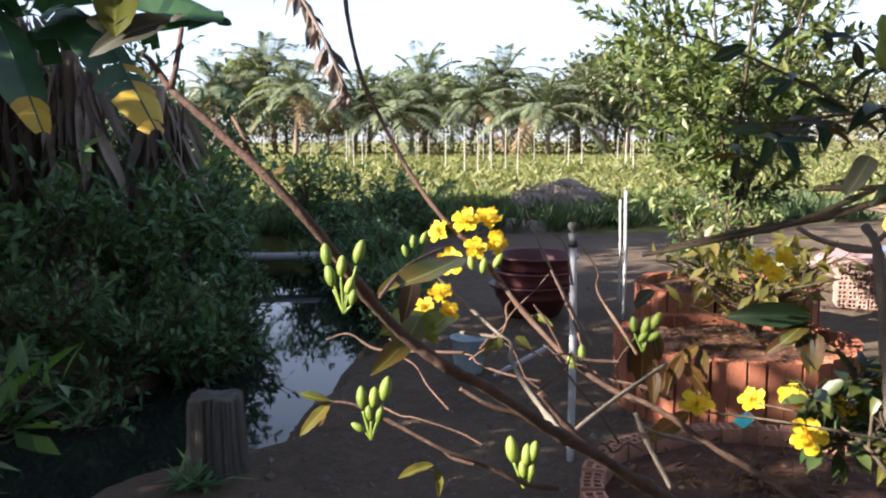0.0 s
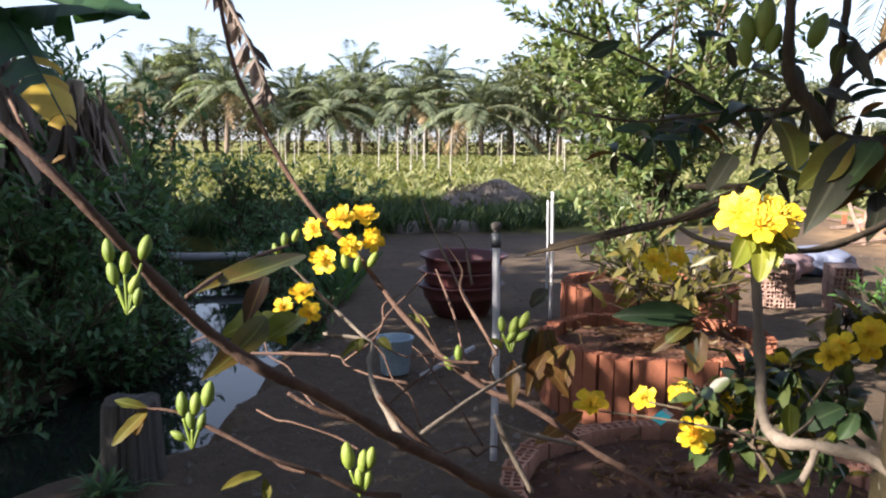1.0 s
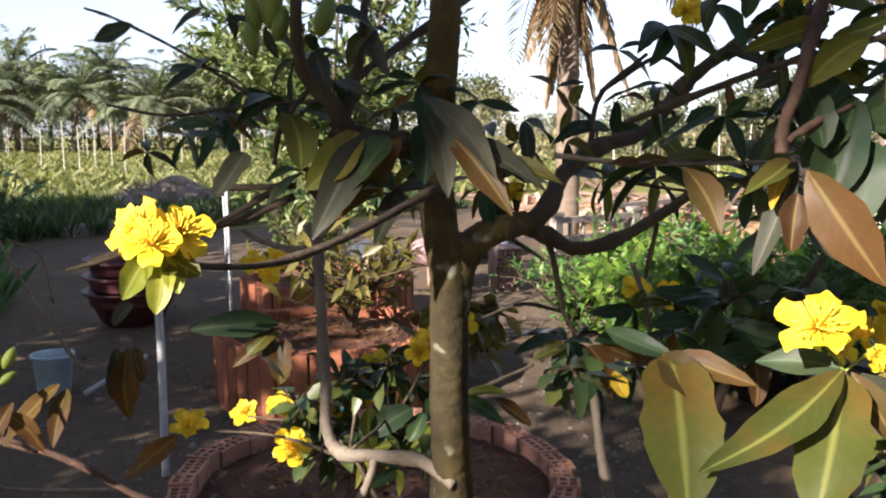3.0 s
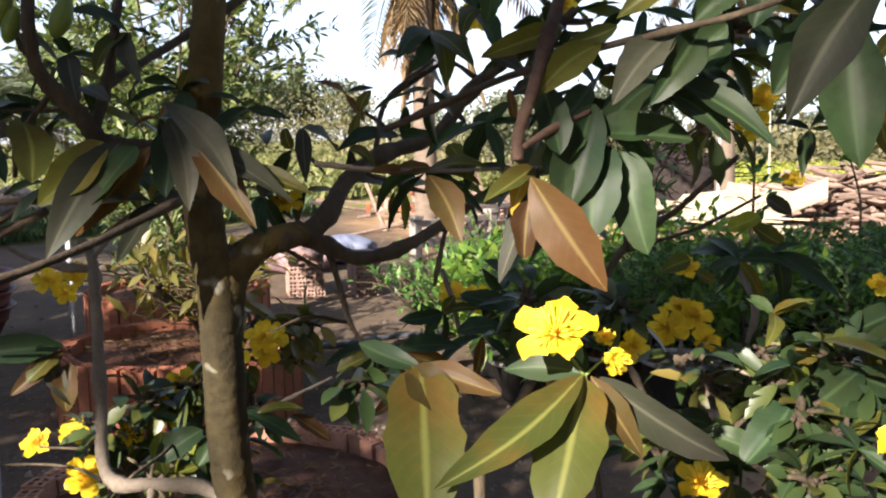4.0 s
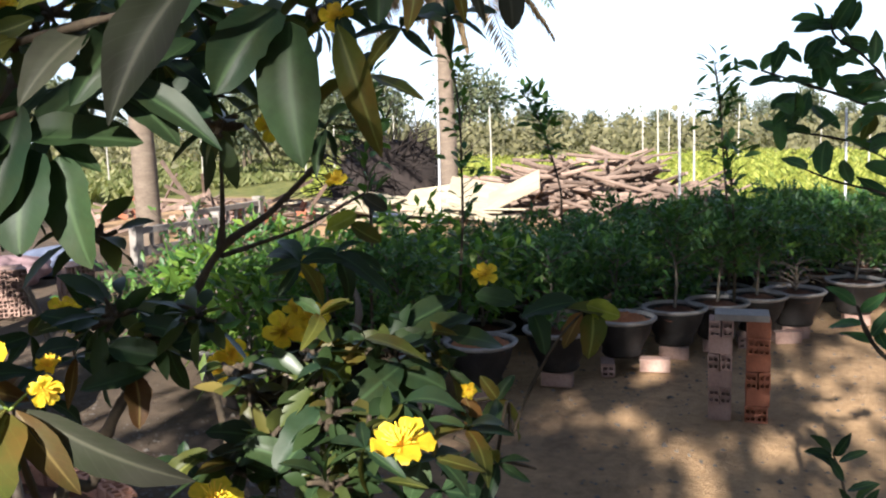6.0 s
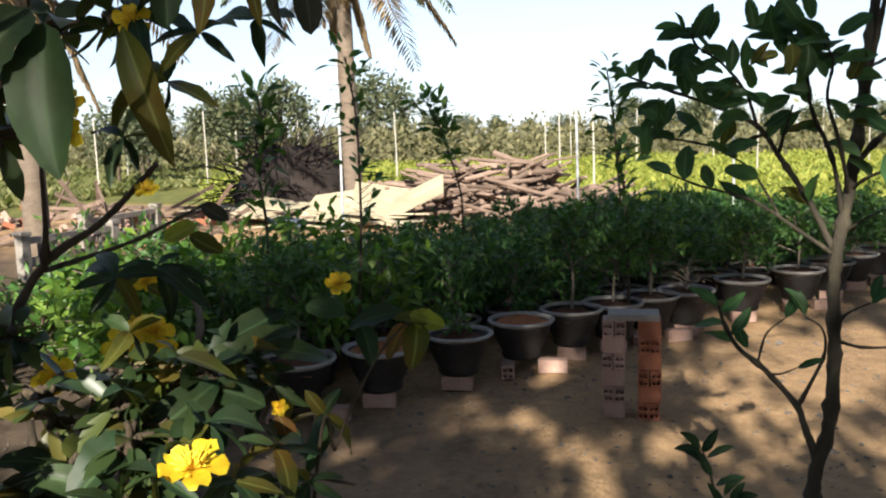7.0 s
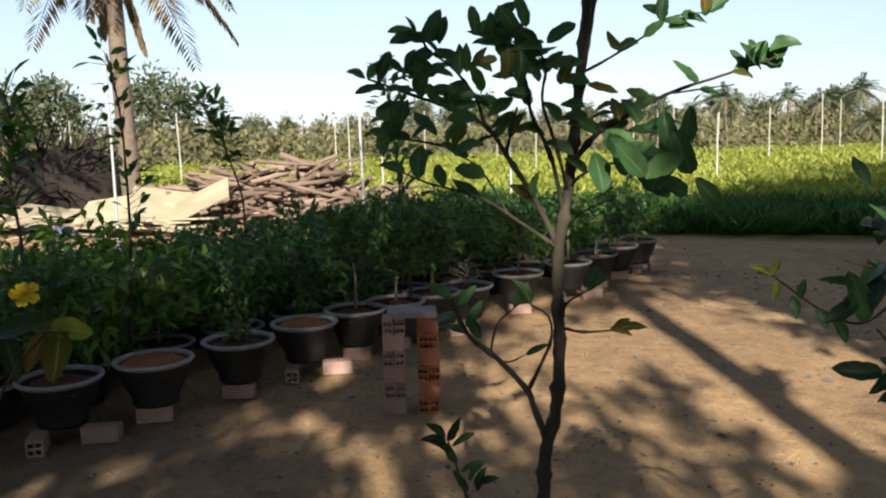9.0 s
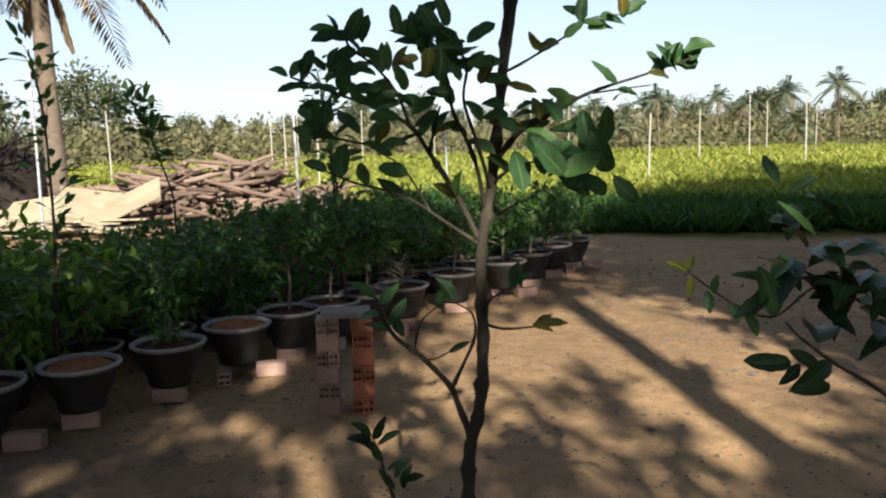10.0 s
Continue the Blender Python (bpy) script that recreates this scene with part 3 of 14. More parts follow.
# ---- crops and grass ----
def tufts(name, xs, ys, count, length, width, mat, label, seed, lean=0.5):
    rng = np.random.default_rng(seed)
    m = len(xs)
    k = count
    b = np.repeat(np.stack([xs, ys, ground_z(xs, ys)], 1), k, 0)
    b[:, :2] += rng.normal(0, 0.06, (m * k, 2))
    a = rng.uniform(0, 2 * np.pi, m * k)
    way = np.stack([np.cos(a) * lean, np.sin(a) * lean, rng.uniform(0.5, 1.2, m * k)], 1)
    face = ball_dirs(rng, m * k)
    size = np.repeat(rng.uniform(0.6, 1.3, m), k) * rng.uniform(0.6, 1.2, m * k)
    v, f = blades(b, way, face, length * size, width * size)
    ob = put(name, mesh_of(name, v, f, mat))
    return tagged(ob, label, "plants", kind="stuff")


rng = np.random.default_rng(11)
d = 17 + 80 * rng.uniform(0, 1, 15000) ** 1.7
a = rng.uniform(-0.62, 0.85, 15000)
fx, fy = d * np.sin(a), d * np.cos(a)
keep = (fy > 15.5 + 0.25 * np.maximum(fx, 0)) & ~((fx > 5) & (fy < 0.55 * fx + 4))
tufts("field_crop", fx[keep], fy[keep], 7, 0.42, 0.13, "field", "low yellow-green crop covering the sunny field", 12, 0.9)
d = 15 + 30 * rng.uniform(0, 1, 12000) ** 1.4
a = rng.uniform(0.80, 2.1, 12000)
fx, fy = d * np.sin(a), d * np.cos(a)
keep = (fx > 15.2) & ~((np.hypot(fx - 14, fy - 6.5) < 3.0))
tufts("field_crop", fx[keep], fy[keep], 15, 0.34, 0.08, "bright_field", "sunny green and yellow crop in the far field", 13, 0.9)
d = rng.uniform(0, 1, 2600)
gxx, gyy = rng.uniform(-7, 9, 2600), 13.4 + 5.5 * rng.uniform(0, 1, 2600) ** 1.2
tufts("verge_grass", gxx, gyy + 0.22 * gxx.clip(0), 9, 0.36, 0.045, "verge", "rank green grass along the far verge", 14, 0.45)
gxx, gyy = rng.uniform(12.4, 15.5, 1300), rng.uniform(-9, 3.6, 1300)
tufts("crop_row", gxx, gyy, 40, 0.34, 0.042, "shrub_leaf", "dense dark green crop row edging the yard", 15, 0.8)
gxx, gyy = rng.uniform(-9, 0.4, 1800), rng.uniform(2.0, 13.5, 1800)
dd = ditch_distance(gxx, gyy)
keep = (dd > 0.02) & (dd < 0.9) & (((gxx < -1.2) & (gyy > 5.3)) | (gyy > 8.2))
tufts("bank_weeds", gxx[keep], gyy[keep], 9, 0.38, 0.05, "weed", "straggling green weeds hanging over the ditch bank", 16, 0.7)


# ---- palms ----
def frond_at(rng, base, heading, rise, length, droop, pairs, leaflet, width, hang=0.35):
    """One pinnate palm leaf: rib and two rows of leaflets."""
    h = np.array([math.cos(heading), math.sin(heading), 0])
    s = np.linspace(0, 1, 9)
    rib = base + np.outer(s * length * math.cos(rise), h) + np.outer(s * length * math.sin(rise) - droop * length * s ** 2.1, [0, 0, 1])
    pieces = [tube(rib, 0.018 * length / 2 + 0.01, 0.004, 4)]
    t = np.linspace(0.12, 1, pairs)
    pos = np.stack([np.interp(t, s, rib[:, i]) for i in range(3)], 1)
    tan = unit(np.stack([np.interp(t, s, np.gradient(rib[:, i])) for i in range(3)], 1))
    lat = unit(np.cross(tan, [0, 0, 1.0]))
    b = np.vstack([pos, pos])
    drop = rng.uniform(hang * 0.5, hang * 1.6, 2 * pairs)[:, None]
    way = np.vstack([lat, -lat]) + np.vstack([tan, tan]) * 0.75 - np.array([0, 0, 1.0]) * drop
    ln = leaflet * np.tile(np.sin(np.pi * (0.12 + 0.84 * t)) ** 0.6, 2) * rng.uniform(0.8, 1.15, 2 * pairs)
    pieces.append(blades(b, way, np.vstack([tan, tan]) * 0.3 + [0, 0, 1.0], ln, width))
    return pieces


def palm_meshes(seed, height, fronds, length, pairs, leaflet, width, bend, r_foot=0.2, hanging=0):
    rng = np.random.default_rng(seed)
    line = spline([(0, 0, -0.15), (bend * 0.3, 0.02, height * 0.4), (bend * 0.7, 0, height * 0.75), (bend, 0, height)], 5)
    trunk = mesh_of("trunk", *tube(line, r_foot, r_foot * 0.62, 10, 0.06, rng), "palm_trunk")
    live, dry = [], []
    for i in range(fronds):
        u = i / fronds
        rise = radians(84 - 92 * u + rng.uniform(-9, 9))
        ps = frond_at(rng, line[-1] + [0, 0, -0.1 - 0.35 * u], i * 2.399 + rng.uniform(-0.3, 0.3), rise, length * rng.uniform(0.82, 1.08), rng.uniform(0.3, 0.6) + 0.3 * u, pairs, leaflet, width)
        (dry if u > 0.88 else live).extend(ps)
    for i in range(hanging):
        dry.extend(frond_at(rng, line[-1] + [0, 0, -0.15 - 0.12 * (i % 4)], i * 2.399, radians(rng.uniform(-84, -60)), length * rng.uniform(0.55, 0.95), 0.15, pairs, leaflet * 0.75, width, 1.2))
    crown = mesh_of("crown", *join(*live), "frond")
    skirt = mesh_of("dry_fronds", *join(*dry), "dry_frond")
    return trunk, crown, skirt


def palm(meshes, at, label, group, scale=1.0, turn=0.0):
    p = thing("coconut_palm", label, "palm tree", group, at=at)
    p.rotation_euler, p.scale = (0, 0, radians(turn)), (scale,) * 3
    for nm, me in zip(("trunk", "crown", "dry_fronds"), meshes):
        put(nm, me, p)
    return p


FAR_PALMS = [palm_meshes(s, h, 32, 6.6, 44, 1.35, 0.12, b, 0.24) for s, h, b in ((21, 5.2, 0.7), (22, 6.2, -0.5), (23, 4.0, 0.3), (24, 7.4, 0.9))]
rng = np.random.default_rng(31)
for i, (x, y, k, sc) in enumerate([(-29, 84, 0, 1.0), (-23, 80, 2, 1.0), (-17, 83, 1, 0.95), (-12, 88, 3, 1.12), (-9, 79, 1, 0.95), (-4, 85, 0, 1.0), (0, 80, 2, 1.05), (3, 88, 1, 1.1), (7, 81, 0, 1.0), (11, 86, 3, 1.0),
                                   (14, 79, 2, 1.1), (18, 84, 1, 0.95), (-34, 88, 1, 1.0), (22, 90, 0, 0.85), (27, 86, 2, 0.8), (-40, 85, 3, 0.9)]):
    palm(FAR_PALMS[k], (x, y, 0), "tall coconut palm with arching green fronds behind the field", "palms behind the field", sc, rng.uniform(0, 360))
for i, (x, y, k, sc) in enumerate([(46, 1.2, 2, 0.5), (80, -2, 3, 0.55), (86, 3, 1, 0.6), (78, -9, 0, 0.55), (88, -14, 3, 0.6), (79, -19, 2, 0.65), (92, -6, 2, 0.6), (84, 9, 0, 0.45), (58, -19, 1, 0.55), (95, -28, 3, 0.6), (50, -9, 2, 0.4)]):
    palm(FAR_PALMS[k], (x, y, 0), "coconut palm in the distant tree belt", "palms in the far belt", sc * 0.68, rng.uniform(0, 360))
TALL_PALM = palm_meshes(29, 13.0, 28, 6.4, 40, 1.3, 0.14, 0.9, 0.3)
palm(FAR_PALMS[2], (45.5, 0.4, 0), "bushy sunlit coconut palm at the field's edge", "palms in the far belt", 0.28, 40)
for x, y, sc in ((50.2, -1.9, 0.21), (51.5, -2.6, 0.19), (50.1, -4.9, 0.2), (50.0, -8.3, 0.22), (49.5, -11.0, 0.24), (50.8, -6.4, 0.18), (51.0, 3.4, 0.18), (50.5, -6.9, 0.19)):
    palm(TALL_PALM, (x, y, 0), "slender coconut palm standing over the far scrub", "palms in the far belt", sc, x * 17 + y * 31)


# ---- broad-leaved trees and thickets far off ----
def crown_leaves(rng, centre, radii, clumps, per, leaf, shell=0.55):
    """Clumps of leaves over a lumpy crown, denser outside, with gaps."""
    c = ball_dirs(rng, clumps, -0.6) * rng.uniform(shell, 1.0, (clumps, 1)) * radii + centre
    size = rng.uniform(0.12, 0.26, clumps) * np.mean(radii)
    b = np.repeat(c, per, 0) + rng.normal(0, 1, (clumps * per, 3)) * np.repeat(size, per)[:, None]
    way = unit(b - np.repeat(c, per, 0)) + rng.normal(0, 0.4, (clumps * per, 3)) + [0, 0, -0.15]
    return blades(b, way, rng.normal(0, 0.5, (clumps * per, 3)) + [0, 0, 1], leaf * rng.uniform(0.6, 1.3, clumps * per), leaf * 0.5)


def far_tree_meshes(seed, height, spread):
    rng = np.random.default_rng(seed)
    limbs = [tube(spline([(0, 0, -0.1), (0.1, 0, height * 0.3), (0.0, 0.15, height * 0.75)]), height * 0.035, height * 0.012, 6)]
    for i in range(6):
        an = i * 1.05 + rng.uniform(-0.3, 0.3)
        z = height * rng.uniform(0.25, 0.5)
        limbs.append(tube(spline([(0.05, 0, z), (math.cos(an) * spread * 0.4, math.sin(an) * spread * 0.4, z + height * 0.2), (math.cos(an) * spread * 0.75, math.sin(an) * spread * 0.75, z + height * 0.34)]), height * 0.014, height * 0.004, 5))
    trunk = mesh_of("trunk", *join(*limbs), "bark")
    crown = mesh_of("crown", *crown_leaves(rng, np.array([0, 0, height * 0.66]), np.array([spread, spread, height * 0.36]), 60, 34, height * 0.075), "far_leaf")
    return trunk, crown


def broad_tree(meshes, at, label, group, scale, turn):
    t = thing("broadleaf_tree", label, "tree", group, at=at)
    t.rotation_euler, t.scale = (0, 0, radians(turn)), (scale,) * 3
    put("trunk", meshes[0], t)
    put("crown", meshes[1], t)
    return t


FAR_TREES = [far_tree_meshes(s, 7.0, w) for s, w in ((41, 2.6), (42, 3.2), (43, 2.0))]
for i in range(22):
    an = radians(-26 + i * 2.7)
    dd = rng.uniform(92, 108)
    broad_tree(FAR_TREES[i % 3], (dd * math.sin(an), dd * math.cos(an), 0), "leafy dark green tree in the wood behind the palms", "trees behind the palms", rng.uniform(0.85, 1.35), rng.uniform(0, 360))
broad_tree(FAR_TREES[1], (21, 78, 0), "tall rounded grey-green tree beside the palms", "trees behind the palms", 1.45, 40)
for i in range(34):
    an = radians(34 + i * 2.15)
    dd = rng.uniform(70, 105)
    broad_tree(FAR_TREES[i % 3], (dd * math.sin(an), dd * math.cos(an), 0), "small leafy tree in the hazy far belt", "trees in the far belt", rng.uniform(0.33, 0.52), rng.uniform(0, 360))
for i, (x, y, sc) in enumerate(((28.5, 25.7, 0.5), (34.9, 29.0, 0.58), (46.1, 30.7, 0.72), (36.1, 35.1, 0.55), (27.0, 30.0, 0.48), (19.7, 23.1, 0.34), (66, 15.5, 0.55), (24.5, 27.5, 0.42))):
    broad_tree(FAR_TREES[(i + 2) % 3], (x, y, 0), "airy tree with thin branches beyond the wood heap", "trees in the far belt", sc, x * 11)
rng = np.random.default_rng(51)
cl = []
for i in range(400):
    an = radians(rng.uniform(-34, 132))
    left = an < 0.55
    dd = rng.uniform(86, 97) if left else rng.uniform(42, 84)
    cl.append((dd * math.sin(an), dd * math.cos(an), rng.uniform(0.5, 5.5) if left else rng.uniform(0.3, 0.35 + 0.016 * dd)))
cl = np.array(cl)
per = 170
b = np.repeat(cl, per, 0) + rng.normal(0, 1, (len(cl) * per, 3)) * [2.6, 2.6, 0.5]
b[:, 2] = np.abs(b[:, 2])
v, f = blades(b, rng.normal(0, 1, (len(b), 3)) + [0, 0, 0.5], rng.normal(0, 1, (len(b), 3)) + [0, 0, 1], rng.uniform(0.22, 0.5, len(b)), 0.22)
tagged(put("far_thicket", mesh_of("far_thicket", v, f, "scrub")), "hazy green scrub at the edge of the fields", "bushes", kind="stuff")


# ---- pale posts in the fields ----
POSTS = []
for k in range(3):
    rng = np.random.default_rng(60 + k)
    line = spline([(0, 0, -0.1), (rng.uniform(-0.02, 0.02), 0, 0.9), (rng.uniform(-0.03, 0.03), rng.uniform(-0.03, 0.03), 1.85)], 4)
    POSTS.append(mesh_of("post", *tube(line, 0.027, 0.02, 6, 0.12, rng), "white_paint"))


def post(x, y, k, h=1.0):
    p = put("field_post", POSTS[k % 3], at=(x, y, 0), turn=(0, 0, 37 * k), scale=(1, 1, h))
    return tagged(p, "weathered whitewashed post standing in the crop", "post", "posts in the field")


rng = np.random.default_rng(61)
for i, (x, y) in enumerate([(-1.9, 41), (-2.3, 42), (-1.6, 43.5), (4.6, 32), (3.3, 34), (2.9, 35.5), (4.1, 36.5), (4.9, 38), (2.2, 37), (10.6, 38), (8.9, 44), (9.8, 45), (12.4, 46), (7.6, 47), (0.1, 49), (5.5, 50), (-4.8, 50), (-7.6, 51), (-11, 53), (13.5, 52)]):
    post(x, y, i, rng.uniform(0.92, 1.1))
for i in range(22):
    x, y = rng.uniform(-30, 22), rng.uniform(54, 78)
    post(x, y, i, rng.uniform(0.9, 1.15))
for i, (x, y) in enumerate([(21.2, -0.6), (24.2, 9.6), (18.2, 6.4), (26, 4.4), (30, 12.5), (33, 10), (23, 14.5), (37, 8), (28, 0.5), (31, -2.5), (34, -4.5), (29, -5.5), (37, -1), (40, -6), (33, 2), (43, 1.5), (26, -7), (45, -9), (48, 5), (39, 15), (30, 24), (24, 22), (20, 19.5), (18, 22), (22.5, 26), (16, 24), (27, 30)]):
    post(x, y, i, rng.uniform(0.9, 1.3))
# ---- hollow bricks ----
def brick_mesh(name, mat, sx, sy, sz, seed):
    """A clay brick with four square holes running in from its top end."""
    rng = np.random.default_rng(seed)
    e = 0.010
    xs = np.array([-sx / 2, -sx / 2 + e, -e / 2, e / 2, sx / 2 - e, sx / 2])
    ys = np.array([-sy / 2, -sy / 2 + e, -e / 2, e / 2, sy / 2 - e, sy / 2])
    v = [(x, y, sz) for x in xs for y in ys]
    f, holes = [], {(1, 1), (1, 3), (3, 1), (3, 3)}
    at = lambda i, j: i * 6 + j
    for i in range(5):
        for j in range(5):
            if (i, j) in holes:
                o = len(v)
                v += [(xs[a], ys[b], sz - 0.06) for a, b in ((i, j), (i + 1, j), (i + 1, j + 1), (i, j + 1))]
                t = [at(i, j), at(i + 1, j), at(i + 1, j + 1), at(i, j + 1)]
                f.append((o, o + 1, o + 2, o + 3))
                f += [(t[k], t[(k + 1) % 4], o + (k + 1) % 4, o + k) for k in range(4)]
            else:
                f.append((at(i, j), at(i + 1, j), at(i + 1, j + 1), at(i, j + 1)))
    o = len(v)
    v += [(xs[0], ys[0], 0), (xs[5], ys[0], 0), (xs[5], ys[5], 0), (xs[0], ys[5], 0)]
    c = [at(0, 0), at(5, 0), at(5, 5), at(0, 5)]
    f += [(o + k, o + (k + 1) % 4, c[(k + 1) % 4], c[k]) for k in range(4)] + [(o + 3, o + 2, o + 1, o)]
    v = np.array(v) + rng.uniform(-0.0012, 0.0012, (len(v), 3))
    return mesh_of(name, v, f, mat, False)


TALL_BRICKS = [brick_mesh("brick", "brick", 0.08, 0.08, 0.40, 70 + k) for k in range(3)]
TALL_PALE = [brick_mesh("brick", "pink_brick", 0.08, 0.08, 0.40, 84 + k) for k in range(3)]
BRICKS = [brick_mesh("brick", "brick", 0.08, 0.08, 0.18, 74 + k) for k in range(3)]
PALE_BRICKS = [brick_mesh("brick", "pale_brick", 0.08, 0.08, 0.18, 78 + k) for k in range(3)]


def mulch_disc(r, z, seed, name="soil_fill"):
    rng = np.random.default_rng(seed)
    k = 26
    rad = np.linspace(0.02, r, 14)
    a = np.linspace(0, 2 * np.pi, k, endpoint=False)
    v = [(q * math.cos(t), q * math.sin(t), z + 0.05 * (1 - (q / r) ** 2) + rng.uniform(-0.012, 0.012)) for q in rad for t in a] + [(0, 0, z + 0.05)]
    f = [(i * k + j, i * k + (j + 1) % k, (i + 1) * k + (j + 1) % k, (i + 1) * k + j) for i in range(13) for j in range(k)]
    f += [(len(v) - 1, (j + 1) % k, j) for j in range(k)]
    return np.array(v), [tuple(reversed(q)) for q in f]


def brick_planter(x, y, r, rim, seed, label, bricks=TALL_BRICKS):
    rng = np.random.default_rng(seed)
    p = thing("brick_planter", label, "planter", "round brick planters", at=(x, y, 0))
    part("soil_fill", *mulch_disc(r - 0.075, rim - 0.07, seed), "mulch", p, "reddish-brown mulch with dry litter")
    n_b = int(2 * math.pi * (r - 0.04) / 0.0835)
    for i in range(n_b):
        a = 2 * math.pi * i / n_b
        rr = r - 0.04 + rng.uniform(-0.006, 0.006)
        put("brick", bricks[i % 3], p, at=(rr * math.cos(a), rr * math.sin(a), rim - 0.40 + rng.uniform(-0.008, 0.008)), turn=(rng.uniform(-1.2, 1.2), rng.uniform(-1.2, 1.2), math.degrees(a) + rng.uniform(-3, 3)))
    chips = rng.normal(0, 1, (620, 3)) * [r * 0.4, r * 0.4, 0.0] + [0, 0, rim - 0.02]
    chips = chips[np.hypot(chips[:, 0], chips[:, 1]) < r - 0.12]
    way = ball_dirs(rng, len(chips), -0.2) * [1, 1, 0.35]
    tagged(part("litter", *leaves(chips, way, ball_dirs(rng, len(chips), 0), rng.uniform(0.02, 0.085, len(chips)), rng.uniform(0.004, 0.02, len(chips)), 0.2, 0.3, LEAF_LOW), "brown_leaf", p, "curled dry leaves on the mulch"), kind="stuff")
    return p


brick_planter(1.45, 2.88, 0.71, 0.31, 81, "round planter of upright hollow pinkish bricks filled with mulch", TALL_PALE)
brick_planter(2.02, 4.82, 0.66, 0.39, 82, "round planter of upright red bricks holding a young tree")
brick_planter(2.65, 6.60, 0.68, 0.39, 83, "round red brick planter around a leafy kumquat tree")


# ---- things on the yard ----
def basin_stack(x, y):
    prof = [(0.20, 0.0), (0.235, 0.02), (0.30, 0.16), (0.318, 0.165), (0.318, 0.185), (0.335, 0.25), (0.372, 0.262), (0.378, 0.275), (0.366, 0.285), (0.325, 0.268), (0.29, 0.16), (0.22, 0.03), (0.0, 0.03)]
    me = mesh_of("basin", *lathe(prof, 40), "maroon")
    for i in range(3):
        b = put("plastic_basin", me, at=(x + 0.008 * i, y - 0.006 * i, 0.005 + 0.125 * i), turn=(0.6 * i, -0.5, 17 * i))
        tagged(b, ("large maroon plastic basin at the foot of a stack", "large maroon plastic basin in the middle of a stack", "empty maroon plastic basin on top of a stack")[i], "basin", "stacked basins")


basin_stack(1.27, 7.35)


def bucket(x, y):
    b = thing("plastic_bucket", "dented grey-blue plastic bucket standing on the bank", "bucket", at=(x, y, 0))
    part("bucket_body", *lathe([(0.0, 0.004), (0.085, 0.004), (0.09, 0.02), (0.112, 0.22), (0.122, 0.225), (0.122, 0.24), (0.108, 0.24), (0.086, 0.03), (0.0, 0.03)], 28), "blue", b)
    an = np.linspace(0, math.pi, 12)
    part("bail_handle", *tube(np.stack([0.12 * np.cos(an), 0.10 * np.sin(an), 0.23 - 0.05 * np.sin(an)], 1), 0.003, 0.003, 6), "pvc", b, "thin pale wire handle")


bucket(0.57, 5.55)


def pipe_post(x, y, h, r, label, cap):
    p = thing("standpipe" if cap else "plastic_pipe", label, "pipe", at=(x, y, 0))
    part("pipe", *tube(spline([(0, 0, -0.05), (0.006, 0, h * 0.5), (0.0, 0.004, h)], 5), r, r, 10), "pvc", p)
    if cap:
        part("coupling", *tube([(0, 0, h - 0.015), (0, 0, h + 0.045)], r * 1.35, r * 1.25, 10), "hose", p, "dark threaded coupling")
        part("sprinkler_head", *join(lathe([(0.006, h + 0.045), (0.010, h + 0.055), (0.022, h + 0.068), (0.025, h + 0.085), (0.018, h + 0.096), (0.0, h + 0.096)], 14)), "stump", p, "grey round sprinkler head")
    return p


pipe_post(0.91, 3.95, 1.03, 0.017, "grey plastic standpipe with a sprinkler head rising from the soil", True)
pipe_post(1.98, 7.05, 1.08, 0.014, "slim grey plastic pipe upright beside the planters", False)
pipe_post(2.16, 7.9, 0.95, 0.011, "thin pale pipe standing at the edge of the track", False)
loose = thing("loose_pipe", "short white plastic pipe lying on bare earth", "pipe")
part("pipe", *tube([(0.72, 5.35, 0.035), (1.12, 5.78, 0.10)], 0.017, 0.017, 10), "pvc", loose)
ditch_pipe = thing("ditch_pipe", "long grey pipe laid across the ditch", "pipe")
part("pipe", *tube(spline([(-2.6, 11.35, 0.03), (-1.4, 11.45, -0.02), (0.25, 11.5, 0.02)], 6), 0.055, 0.055, 12), "pvc", ditch_pipe)


def stump(x, y):
    rng = np.random.default_rng(90)
    s = thing("tree_stump", "grey weathered stump with furrowed bark at the ditch's edge", "stump", at=(x, y, 0))
    n = 120
    a = np.linspace(0, 2 * np.pi, n, endpoint=False)
    furrow = 1 + 0.12 * np.abs(np.sin(a * 11 + np.sin(a * 3))) - 0.10 * np.abs(np.sin(a * 17)) ** 0.6 + 0.03 * np.sin(a * 4 + 1) + rng.uniform(-0.015, 0.015, n)
    v, f = [], []
    zs = [-0.5, -0.05, 0.02, 0.07, 0.12, 0.18, 0.24, 0.30, 0.335, 0.345]
    rs = [0.15, 0.15, 0.135, 0.126, 0.122, 0.119, 0.117, 0.115, 0.112, 0.102]
    for z, r in zip(zs, rs):
        v += [(r * q * math.cos(t), r * q * math.sin(t), z + (0.01 * math.sin(3 * t) if z > 0.3 else 0)) for t, q in zip(a, furrow * (1 + rng.uniform(-0.018, 0.018, n)))]
    for i in range(len(zs) - 1):
        f += [(i * n + j, i * n + (j + 1) % n, (i + 1) * n + (j + 1) % n, (i + 1) * n + j) for j in range(n)]
    v.append((0, 0, 0.335))
    f += [((len(zs) - 1) * n + j, (len(zs) - 1) * n + (j + 1) % n, len(v) - 1) for j in range(n)]
    part("bark_body", np.array(v), f, "stump", s)


